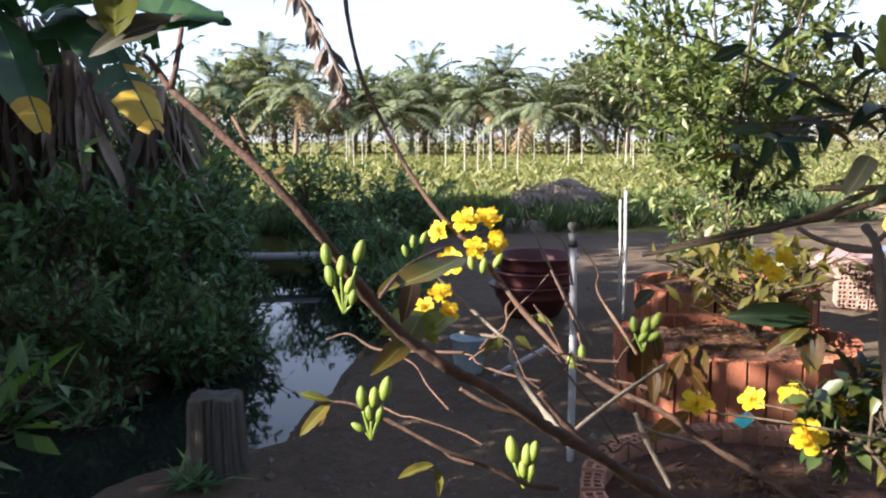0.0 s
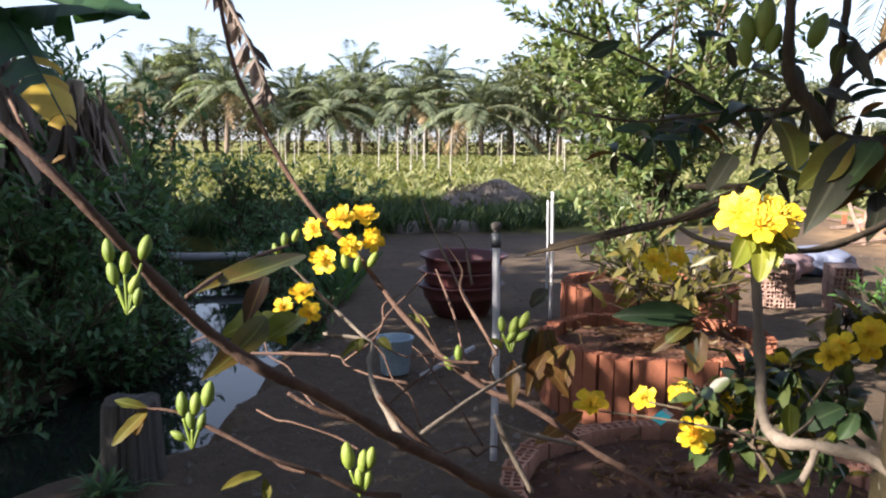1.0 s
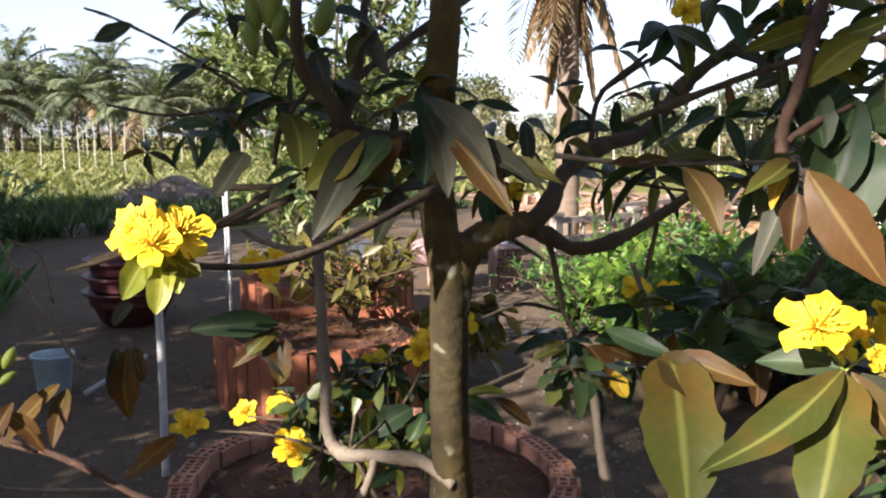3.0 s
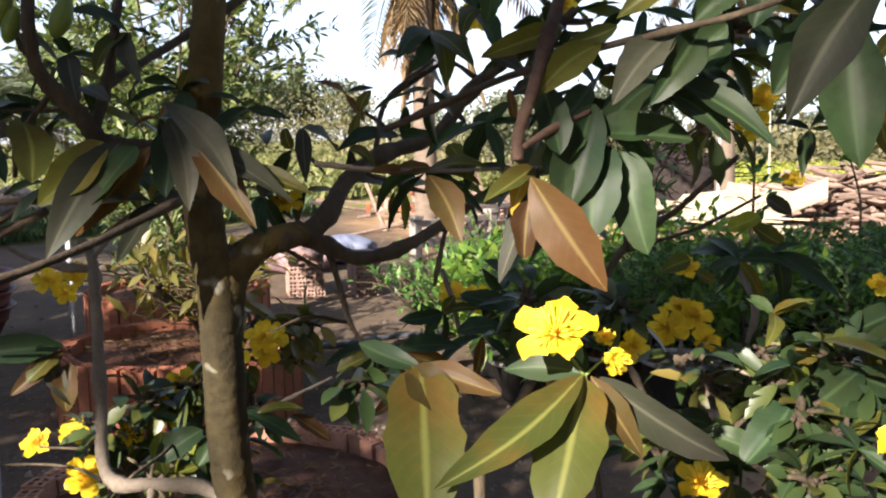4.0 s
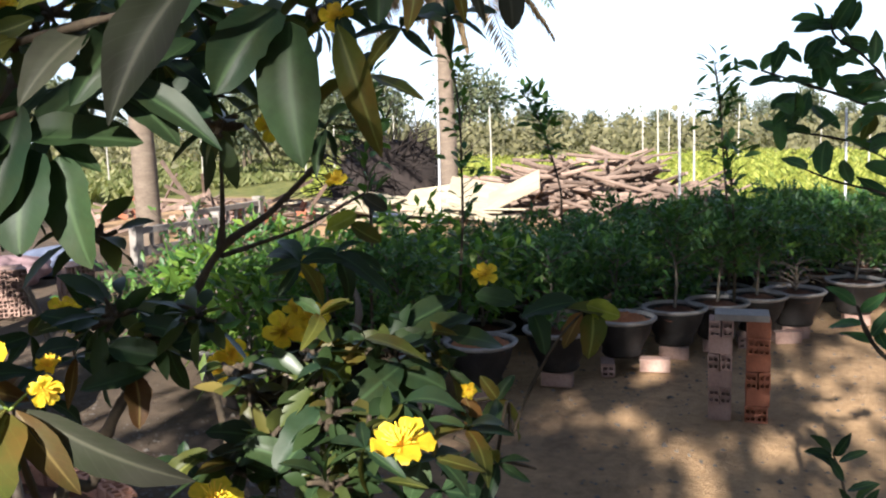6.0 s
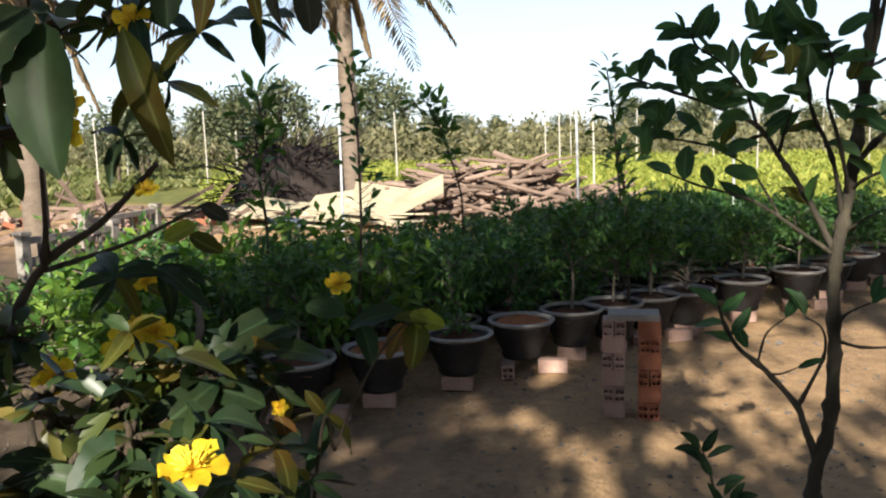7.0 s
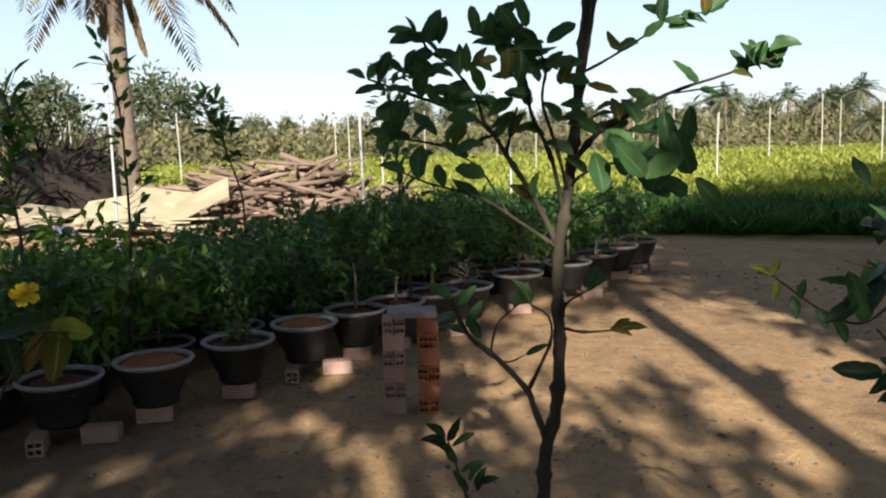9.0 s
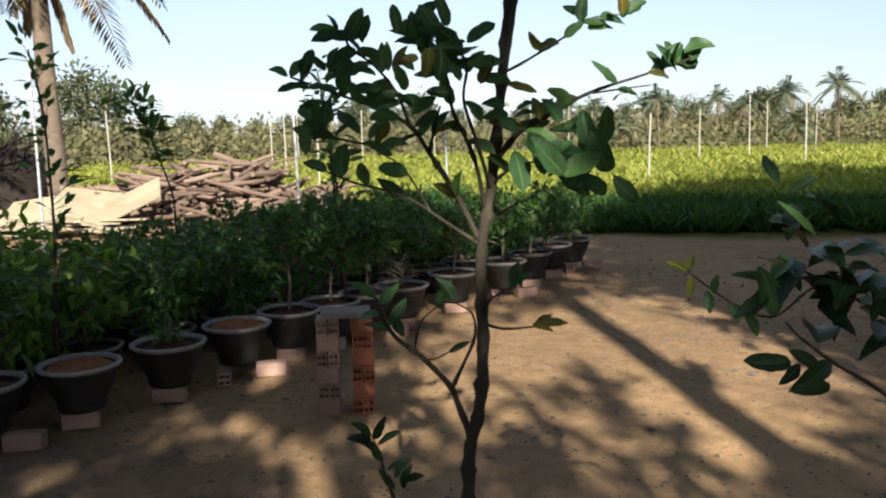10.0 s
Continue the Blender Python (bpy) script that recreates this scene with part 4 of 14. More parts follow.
stump(-0.72, 4.0)
rng = np.random.default_rng(91)
q = 60
tuft = thing("grass_tuft", "tuft of pale broad grass at the foot of the stump", "grass", at=(-0.78, 3.78, 0))
part("blade", *leaves(rng.normal(0, 0.05, (q, 3)) * [1, 1, 0], ball_dirs(rng, q, 0.25), rng.normal(0, 0.4, (q, 3)) + [0, 0, 1], rng.uniform(0.10, 0.22, q), 0.02, rng.uniform(0.2, 0.6, q), 0.2, LEAF_LOW), "weed", tuft)

# soil heap on the far verge
rng = np.random.default_rng(92)
hx, hy = np.meshgrid(np.linspace(-1, 1, 34), np.linspace(-1, 1, 34), indexing="ij")
hz = 0.62 * np.clip(1 - hx ** 2 - hy ** 2, 0, 1) ** 0.6 * (1 + 0.18 * np.sin(5 * hx + 2 * hy) + 0.1 * np.sin(9 * hy)) + rng.uniform(-0.02, 0.02, hx.shape)
hi = np.arange(34 * 34).reshape(34, 34)
hf = np.stack([hi[:-1, :-1], hi[1:, :-1], hi[1:, 1:], hi[:-1, 1:]], -1).reshape(-1, 4)
heap = thing("soil_heap", "low heap of grey soil grown over with dry grass", "heap", at=(3.35, 17.3, 0))
part("soil_mound", np.stack([hx * 1.15, hy * 1.0, hz - 0.04], -1).reshape(-1, 3), hf, "mud", heap)
pp = rng.uniform(-0.85, 0.85, (900, 2))
pp = pp[np.hypot(pp[:, 0], pp[:, 1]) < 0.9]
pb = np.stack([pp[:, 0] * 1.15, pp[:, 1], 0.58 * np.clip(1 - pp[:, 0] ** 2 - pp[:, 1] ** 2, 0, 1) ** 0.6], 1)
part("dry_grass", *blades(pb, ball_dirs(rng, len(pb), 0.1), ball_dirs(rng, len(pb)), rng.uniform(0.08, 0.25, len(pb)), 0.02), "grey_leaf", heap, "dry grey grass")

# low berm between yard and field
for (ax, ay, bx, by, h) in ((0.6, 15.2, 2.4, 15.4, 0.22), (1.2, 13.8, 2.6, 14.2, 0.18)):
    line = spline([(ax, ay, 0.0), ((ax + bx) / 2, (ay + by) / 2 + 0.2, 0.04), (bx, by, 0.0)], 6)
    berm = thing("earth_berm", "low bank of bare brown earth beside the track", "bank")
    part("earth", *tube(line, h, h * 0.8, 10, 0.15, rng), "mud", berm)

# clods and pebbles on the yard
rng = np.random.default_rng(93)
k = 2600
cx, cy = rng.uniform(-0.8, 11, k), rng.uniform(-3.0, 12, k)
ok = (ditch_distance(cx, cy) > 0.15)
cx, cy = cx[ok], cy[ok]
k = len(cx)
size = 0.004 + 0.016 * rng.uniform(0, 1, k) ** 4
octa = np.array([(1, 0, 0), (0, 1, 0), (-1, 0, 0), (0, -1, 0), (0, 0, 0.8), (0, 0, -0.8)], float)
cv = (octa[None] * size[:, None, None] * rng.uniform(0.6, 1.4, (k, 6, 1)) + np.stack([cx, cy, ground_z(cx, cy) + size * 0.3], 1)[:, None]).reshape(-1, 3)
of = np.array([(0, 1, 4), (1, 2, 4), (2, 3, 4), (3, 0, 4), (1, 0, 5), (2, 1, 5), (3, 2, 5), (0, 3, 5)])
cf = (of[None] + (np.arange(k) * 6)[:, None, None]).reshape(-1, 3)
tagged(put("clods", mesh_of("clods", cv, cf, "mud", False)), "small clods and pebbles scattered over the yard", "stones", kind="stuff")
k = 1500
cx, cy = rng.uniform(-0.6, 10, k), rng.uniform(-2.5, 9, k)
ok = ditch_distance(cx, cy) > 0.15
cx, cy = cx[ok], cy[ok]
v, f = leaves(np.stack([cx, cy, ground_z(cx, cy) + 0.006], 1), ball_dirs(rng, len(cx)) * [1, 1, 0.12], rng.normal(0, 0.25, (len(cx), 3)) + [0, 0, 1], rng.uniform(0.02, 0.06, len(cx)), rng.uniform(0.008, 0.02, len(cx)), 0.25, 0.3, LEAF_LOW)
tagged(put("leaf_litter", mesh_of("leaf_litter", v, f, "grey_leaf")), "dry fallen leaves strewn on bare earth", "litter", kind="stuff")


# ---- brick stacks, railing, heaps beyond the planters ----
def brick_pile(x, y, turn, nx, ny, nz, label):
    rng = np.random.default_rng(int(100 + 10 * x))
    p = thing("brick_pile", label, "bricks", at=(x, y, 0))
    p.rotation_euler = (0, 0, radians(turn))
    for k in range(nz):
        for i in range(nx):
            for j in range(ny):
                put("brick", PALE_BRICKS[(i + j + k) % 3], p, at=(i * 0.084 + rng.uniform(-0.004, 0.004), j * 0.19 + rng.uniform(-0.01, 0.01), 0.042 + k * 0.0825), turn=(90, rng.uniform(-1, 1), rng.uniform(-2, 2)))


brick_pile(4.12, 7.62, -22, 4, 2, 5, "neat stack of dusty pink hollow bricks in the sun")
brick_pile(4.62, 7.25, -18, 3, 2, 5, "second stack of pale hollow bricks beside the first")


def railing(ax, ay, bx, by, h, bays, label):
    r = thing("concrete_railing", label, "railing", "pale railings", at=(ax, ay, 0))
    ln = math.hypot(bx - ax, by - ay)
    r.rotation_euler = (0, 0, math.atan2(by - ay, bx - ax))
    for i in (0, ln):
        part("post", *box(i, 0, h * 0.5, 0.11, 0.11, h), "concrete", r, smooth=False)
        part("cap", *box(i, 0, h + 0.02, 0.14, 0.14, 0.045), "concrete", r, smooth=False)
    part("top_rail", *box(ln / 2, 0, h - 0.06, ln - 0.11, 0.075, 0.07), "concrete", r, smooth=False)
    part("bottom_rail", *box(ln / 2, 0, h * 0.42, ln - 0.11, 0.085, 0.10), "concrete", r, smooth=False)
    for i in range(1, bays):
        part("baluster", *box(ln * i / bays, 0, (h * 0.47 + h - 0.095) / 2, 0.035, 0.04, h - 0.095 - h * 0.47), "concrete", r, smooth=False)


railing(6.30, 8.62, 7.62, 8.78, 0.52, 6, "low pale concrete railing with slim balusters by the palm")
railing(7.85, 9.6, 9.4, 10.0, 0.55, 8, "second pale concrete railing behind the first")


def sack(x, y, mat, label, s, seed):
    u, w = np.meshgrid(np.linspace(0.05, math.pi - 0.05, 24), np.linspace(0, 2 * math.pi, 48, endpoint=False), indexing="ij")
    r = 1 + 0.2 * np.sin(3 * w + seed) * np.sin(2 * u) + 0.11 * np.sin(7 * w + 3 * u) + 0.07 * np.sin(11 * w - 5 * u + seed) + 0.05 * np.abs(np.sin(4 * u + 6 * np.sin(w)))
    v = np.stack([r * np.sin(u) * np.cos(w) * s, r * np.sin(u) * np.sin(w) * s * 0.75, (np.cos(u) * 0.45 + 0.38) * s], -1).reshape(-1, 3)
    v[:, 2] = np.maximum(v[:, 2], 0.0)
    f = [(i * 48 + j, (i + 1) * 48 + j, (i + 1) * 48 + (j + 1) % 48, i * 48 + (j + 1) % 48) for i in range(23) for j in range(48)]
    b = thing("sack", label, "sack", at=(x, y, 0))
    part("sack_body", v, f, mat, b)


sack(4.9, 8.9, "pink", "crumpled pale pink plastic sack lying on the ground", 0.42, 3)
sack(5.7, 9.3, "tarp", "pale blue bundled sheet dumped beside bricks", 0.4, 5)
sack(4.15, 9.2, "hose", "dark bundled sacking on the ground", 0.35, 7)

hose = thing("garden_hose", "black water hose lying across bare earth", "hose")
part("hose_line", *tube(spline([(3.0, 5.58, 0.02), (3.4, 5.48, 0.022), (3.9, 5.42, 0.02), (4.4, 5.25, 0.022)], 8), 0.022, 0.022, 8), "hose", hose)


def lathed_palm(at, meshes, label, turn):
    return palm(meshes, at, label, "palms by the wood heap", 1.0, turn)


NEAR_PALM = palm_meshes(26, 4.75, 24, 2.3, 40, 0.6, 0.045, 0.25, 0.17, 16)
NEAR_PALM_2 = palm_meshes(27, 5.5, 40, 2.5, 46, 0.65, 0.05, 0.6, 0.185, 5)
lathed_palm((7.25, 9.69, 0), NEAR_PALM, "coconut palm with a ringed sunlit trunk and hanging dry fronds", 60)
lathed_palm((13.42, 9.27, 0), NEAR_PALM_2, "leaning coconut palm with a pale trunk behind stacked boards", 46)


def wood_heap(x, y):
    rng = np.random.default_rng(110)
    h = thing("wood_heap", "big sunlit heap of sawn logs and crooked branches", "firewood", at=(x, y, 0))
    kinds = []
    for k in range(5):
        ln = (0.9, 1.2, 1.6, 0.7, 2.2)[k]
        line = spline([(0, 0, -ln / 2), (rng.uniform(-0.07, 0.07), rng.uniform(-0.07, 0.07), 0), (0, rng.uniform(-0.05, 0.05), ln / 2)], 3)
        kinds.append(mesh_of("log", *tube(line, (0.046, 0.038, 0.04, 0.055, 0.032)[k], (0.036, 0.03, 0.026, 0.048, 0.02)[k], 7, 0.1, rng), "log", False))
    for i in range(290):
        u, w = rng.uniform(-1, 1), rng.uniform(-1, 1)
        top = max(0.0, 1.05 * (1 - abs(u) ** 1.7) * (1 - 0.65 * w * w))
        z = 0.07 + top * rng.uniform(0.25, 1.0)
        put("log", kinds[i % 5], h, at=(u * 0.75 + 0.25 * w, w * 2.0, z), turn=(rng.uniform(70, 108), rng.uniform(-16, 16), rng.uniform(-60, 75)))
    return h


wood_heap(14.0, 6.7)


def board_heap():
    rng = np.random.default_rng(112)
    h = thing("board_heap", "heap of tan plywood sheets and planks in the sun", "boards", at=(12.3, 8.7, 0))
    for x, y, z, sx, sy, tx, ty, tz in ((0.2, 0.3, 0.34, 0.9, 1.2, -8, -24, 14), (-0.2, 1.5, 0.28, 0.8, 1.3, 4, -16, -12), (0.1, -0.65, 0.42, 0.8, 0.9, 12, -34, 24), (0.15, -1.2, 0.42, 0.5, 1.3, -30, -34, 30), (0.3, 2.1, 0.16, 0.8, 1.6, 2, 9, 10), (-0.4, 0.1, 0.12, 0.6, 1.8, 0, 4, -8)):
        sheet = put("sheet", mesh_of("sheet", *box(0, 0, 0, sx, sy, 0.018), "board", False), h, at=(x, y, z), turn=(tx, ty, tz))
    for i in range(60):
        put("plank", mesh_of("plank", *box(0, 0, 0, 0.05 + 0.06 * rng.uniform(), rng.uniform(0.8, 2.2), 0.025), "board" if i % 3 else "log", False), h, at=(rng.uniform(-0.7, 0.6), rng.uniform(-1.2, 3.2), rng.uniform(0.04, 0.26)), turn=(rng.uniform(-8, 8), rng.uniform(-8, 8), rng.uniform(-50, 50)))
    return h


board_heap()
sack(11.35, 9.1, "tarp", "pale blue plastic sheet crumpled beside the boards", 0.24, 8)


def root_heap(x, y, s, label):
    rng = np.random.default_rng(int(120 + x))
    h = thing("root_ball", label, "roots", at=(x, y, 0))
    pieces = []
    for i in range(420):
        a = ball_dirs(rng, 1, -0.1)[0]
        st = a * s * rng.uniform(0.2, 0.8) * [1.05, 1.05, 0.85] + [0, 0, s * 0.25]
        en = st + (a * [1, 1, 0.7] + rng.normal(0, 0.7, 3)) * s * rng.uniform(0.2, 0.45)
        st[2], en[2] = max(st[2], 0.0), max(en[2], 0.02)
        pieces.append(tube([st, (st + en) / 2 + rng.normal(0, 0.04, 3), en], 0.02, 0.005, 4))
    part("root_tangle", *join(*pieces), "root", h)
    u, w = np.meshgrid(np.linspace(0.02, math.pi - 0.02, 10), np.linspace(0, 2 * math.pi, 16, endpoint=False), indexing="ij")
    rr = s * 0.72 * (1 + 0.15 * np.sin(4 * w) * np.sin(3 * u))
    v = np.stack([rr * np.sin(u) * np.cos(w), rr * np.sin(u) * np.sin(w), np.maximum(rr * np.cos(u) * 0.85 + s * 0.2, 0.0)], -1).reshape(-1, 3)
    part("soil_core", v, [(i * 16 + j, (i + 1) * 16 + j, (i + 1) * 16 + (j + 1) % 16, i * 16 + (j + 1) % 16) for i in range(9) for j in range(16)], "root", h)


root_heap(13.7, 10.9, 1.6, "dark uprooted stump with a tangle of dead roots")
rng = np.random.default_rng(118)
rubble = thing("rubble_heap", "heap of broken red bricks and scrap wood", "rubble", at=(9.6, 11.6, 0))
for i in range(110):
    put("rubble_piece", (BRICKS + PALE_BRICKS)[i % 6] if i % 3 else bpy.data.meshes["plank"], rubble, at=(rng.normal(0, 0.9), rng.normal(0, 1.2), rng.uniform(0.03, 0.35)), turn=(rng.uniform(0, 180), rng.uniform(0, 180), rng.uniform(0, 180)))


# ---- the brick stand on the yard ----
def brick_stand(x, y, turn):
    s = thing("brick_stand", "stand of stacked hollow bricks stained red and grey under a slab", "stand", at=(x, y, 0))
    s.rotation_euler, s.scale = (0, 0, radians(turn)), (0.86, 0.8, 1.06)
    rng = np.random.default_rng(130)
    for j, (cx, mats) in enumerate(((-0.105, PALE_BRICKS), (0.105, BRICKS))):
        for k in range(6):
            for i in range(2):
                if (k + j) % 2:
                    put("brick", mats[(k + i) % 3], s, at=(cx + (i - 0.5) * 0.066, 0.09 + rng.uniform(-0.006, 0.006), 0.041 + 0.0815 * k), turn=(90, 0, rng.uniform(-3, 3)), scale=(0.79, 1, 1))
                else:
                    put("brick", mats[(k + i) % 3], s, at=(cx - 0.066, (i - 0.5) * 0.083 + rng.uniform(-0.004, 0.004), 0.041 + 0.0815 * k), turn=(90, 0, 90 + rng.uniform(-3, 3)), scale=(1, 1, 0.73))
    part("slab", *box(0.01, 0.0, 0.505, 0.30, 0.20, 0.03), "concrete", s, "pale rough slab", False)


brick_stand(4.78, 1.38, -72)


tag = thing("plant_label", "small teal and white printed plant label lying on the planter soil", "label", at=(1.50, 3.41, 0.372))
tag.rotation_euler = (radians(24), radians(-14), radians(35))
part("label_card", *box(0, 0, 0, 0.075, 0.05, 0.003), "card", tag, "", False)
part("label_margin", *box(0.049, 0.0, 0.0, 0.022, 0.05, 0.003), "white_paint", tag, "white end", False)


# crumbs of earth, chips and dead leaf over the trodden yard
rng = np.random.default_rng(139)
k = 7600
cx, cy = rng.uniform(1.2, 9.5, k), rng.uniform(-2.4, 3.4, k)
cx[3000:], cy[3000:] = rng.uniform(-0.5, 3.2, k - 3000), rng.uniform(2.2, 7.0, k - 3000)
crumb_v, crumb_f = [], []
shape = np.array([(0, 0, 1.0), (1, 0, 0.1), (-0.3, 0.9, 0.0), (-0.8, -0.6, 0.1), (0.2, -1, 0.0), (0, 0, -0.8)])
tri = [(0, 1, 2), (0, 2, 3), (0, 3, 4), (0, 4, 1), (5, 2, 1), (5, 3, 2), (5, 4, 3), (5, 1, 4)]
for i in range(k):
    z = float(ground_z(cx[i], cy[i]))
    sc = rng.uniform(0.004, 0.014) * (2.4 if i % 18 == 0 else 1)
    crumb_v.append(shape * rng.uniform(0.6, 1.4, (6, 3)) * sc * [1, 1, 0.6] + [cx[i], cy[i], z + 0.002])
    crumb_f += [tuple(6 * i + q for q in t) for t in tri]
tagged(put("yard_crumbs", mesh_of("yard_crumbs", np.vstack(crumb_v), crumb_f, "mud", False)), "crumbs of dry earth strewn over the yard", "soil", kind="stuff")
# ---- potted shrubs ----
POT = mesh_of("pot_body", *lathe([(0.0, 0.0), (0.115, 0.0), (0.125, 0.02), (0.12, 0.04), (0.165, 0.13), (0.185, 0.20), (0.19, 0.222), (0.184, 0.224), (0.176, 0.18), (0.0, 0.17)], 30), "pot")
RIM = mesh_of("rim", *lathe([(0.186, 0.215), (0.203, 0.222), (0.212, 0.233), (0.21, 0.242), (0.2, 0.246), (0.187, 0.242), (0.184, 0.222)], 34), "pot_rim")
POT_SOIL = mesh_of("soil_fill", *mulch_disc(0.183, 0.185, 141), "mulch")
RED_SOIL = mesh_of("soil_fill", *mulch_disc(0.184, 0.205, 142), "laterite")


def sapling_meshes(seed, height, spread, count, leaf, mat, foot=0.25):
    """A young bush: forking stem and sprays of leaves."""
    rng = np.random.default_rng(seed)
    wood, b, w = [], [], []
    top = np.array([rng.uniform(-0.05, 0.05), rng.uniform(-0.05, 0.05), height * 0.8])
    wood.append(tube(spline([(0, 0, -0.02), (rng.uniform(-0.03, 0.03), rng.uniform(-0.03, 0.03), height * 0.4), top], 4), 0.013, 0.005, 6))
    for i in range(13):
        z = height * (foot + (0.92 - foot) * (i + rng.uniform(0, 1)) / 13)
        an = i * 2.4 + rng.uniform(-0.4, 0.4)
        out = spread * rng.uniform(0.6, 1.1) * (1 - 0.35 * (z / height) ** 2)
        en = np.array([math.cos(an) * out, math.sin(an) * out, z + height * rng.uniform(0.06, 0.22)])
        st = np.array([0, 0, z * 0.9])
        line = spline([st, (st + en) / 2 + [0, 0, 0.03], en], 4)
        wood.append(tube(line, 0.006, 0.0025, 5))
        k = count // 13
        s = rng.uniform(0.3, 1.05, k)
        q = st + np.outer(s, en - st) + rng.normal(0, 0.025, (k, 3)) * (spread / 0.25)
        b.append(q)
        w.append(unit(en - st) * 0.5 + ball_dirs(rng, k) * 0.8 + [0, 0, 0.15])
    b, w = np.vstack(b), np.vstack(w)
    k = len(b)
    lv = leaves(b, w, rng.normal(0, 0.45, (k, 3)) + [0, 0, 1], leaf * rng.uniform(0.6, 1.2, k), leaf * 0.36 * rng.uniform(0.8, 1.2, k), rng.uniform(0.05, 0.35, k), 0.25, LEAF_LOW)
    return mesh_of("stem", *join(*wood), "pale_twig"), mesh_of("foliage", *lv, mat)


SHRUBS = [sapling_meshes(150 + k, h, 0.42, 1000, 0.08, "shrub_leaf", 0.02) for k, h in enumerate((0.46, 0.52, 0.58, 0.50))]
TALL_SHRUBS = [sapling_meshes(156 + k, h, 0.35, 720, 0.085, "shrub_leaf", 0.25) for k, h in enumerate((0.52, 0.6))]


STAKED = [sapling_meshes(162 + k, h, 0.32, 640, 0.08, "shrub_leaf", 0.46) for k, h in enumerate((0.62, 0.7, 0.55))]
BROAD_SHRUBS = [sapling_meshes(168 + k, h, 0.4, 330, 0.14, "lime_leaf", 0.05) for k, h in enumerate((0.55, 0.62))]
SPROUT = sapling_meshes(166, 0.12, 0.09, 39, 0.075, "shrub_leaf", 0.3)
DRY_TWIGS = sapling_meshes(167, 0.26, 0.24, 26, 0.05, "dry_frond", 0.1)


def potted_shrub(x, y, z, k, meshes, rng, with_rim, label, group):
    p = thing("potted_shrub", label, "potted plant", group, at=(x, y, z))
    p.rotation_euler = (0, 0, rng.uniform(0, 6.28))
    put("pot_body", POT, p)
    put("rim", RIM, p, "chalky grey rolled rim")
    put("soil_fill", POT_SOIL if meshes else RED_SOIL, p, "" if meshes else "orange-brown laterite soil")
    if meshes:
        put("stem", meshes[0], p, at=(0, 0, 0.2))
        put("foliage", meshes[1], p, at=(0, 0, 0.2))


rng = np.random.default_rng(160)
FRONT = [(4.01, 2.97), (4.40, 2.70), (4.87, 2.46), (5.35, 2.27), (5.78, 2.10), (6.08, 1.92), (6.42, 1.76), (6.70, 1.58), (7.30, 1.30), (7.90, 0.98), (8.41, 0.80), (8.95, 0.65), (9.40, 0.48)]
for i, (x, y) in enumerate(FRONT):
    bare = i in (1, 3)
    plant = None if bare else (SPROUT if i == 2 else (DRY_TWIGS if i == 7 else (STAKED[i % 3] if i < 9 else TALL_SHRUBS[i % 2])))
    says = "dark clay pot of orange-brown soil on bricks, without a plant" if bare else ("dark clay pot with a tiny green sprout, on bricks" if i == 2 else ("dark clay pot with a fan of dry yellow twigs" if i == 7 else "slim-stemmed green shrub in a dark clay pot raised on bricks"))
    potted_shrub(x, y, 0.085, i, plant, rng, True, says, "potted shrubs in rows")
    for j, s in enumerate((-0.09, 0.09)[:1 + (i % 3 == 0)]):
        b = put("brick", PALE_BRICKS[(i + j) % 3], at=(x - 0.05 + 0.45 * s, y - 0.03 - s, 0.042), turn=(90, 0, (-62 if (i + j) % 3 == 0 else 24) + rng.uniform(-14, 14)))
        b.name = "loose_brick"
        tagged(b, "hollow clay brick propping up a flower pot", "brick", "bricks under the pots")
for row in range(1, 5):
    off = 0.52 * row
    for i in range(13):
        s = -0.9 + 0.55 * i + rng.uniform(-0.08, 0.08) + 0.05 * row
        x, y = 4.1 + 0.907 * s + 0.42 * off, 2.95 - 0.42 * s + 0.907 * off
        tall = x > 7.0 and rng.uniform() < 0.75
        broad = x < 4.9 + 0.25 * row and rng.uniform() < 0.8
        if x > 10.4:
            continue
        potted_shrub(x, y, 0.0, i, (BROAD_SHRUBS[i % 2] if broad else (TALL_SHRUBS[i % 2] if tall else SHRUBS[(i + row) % 4])), rng, False, "broad-leaved lime-green nursery plant in a dark pot" if broad else "leafy green nursery shrub in a dark pot among close rows", "potted shrubs in rows")

# bamboo canes and slim saplings rising over the pots
for x, y, h, lean in ((8.43, 5.90, 2.43, 0.05), (9.35, 3.41, 1.82, 0.02), (10.90, 2.08, 1.63, 0.03)):
    c = thing("cane", "pale cane staked among the potted shrubs", "cane", "canes among the pots", at=(x, y, 0))
    part("cane_pole", *tube(spline([(0, 0, -0.05), (lean * 0.5, 0, h * 0.5), (lean, 0.02, h)], 4), 0.017, 0.013, 7), "pvc", c)


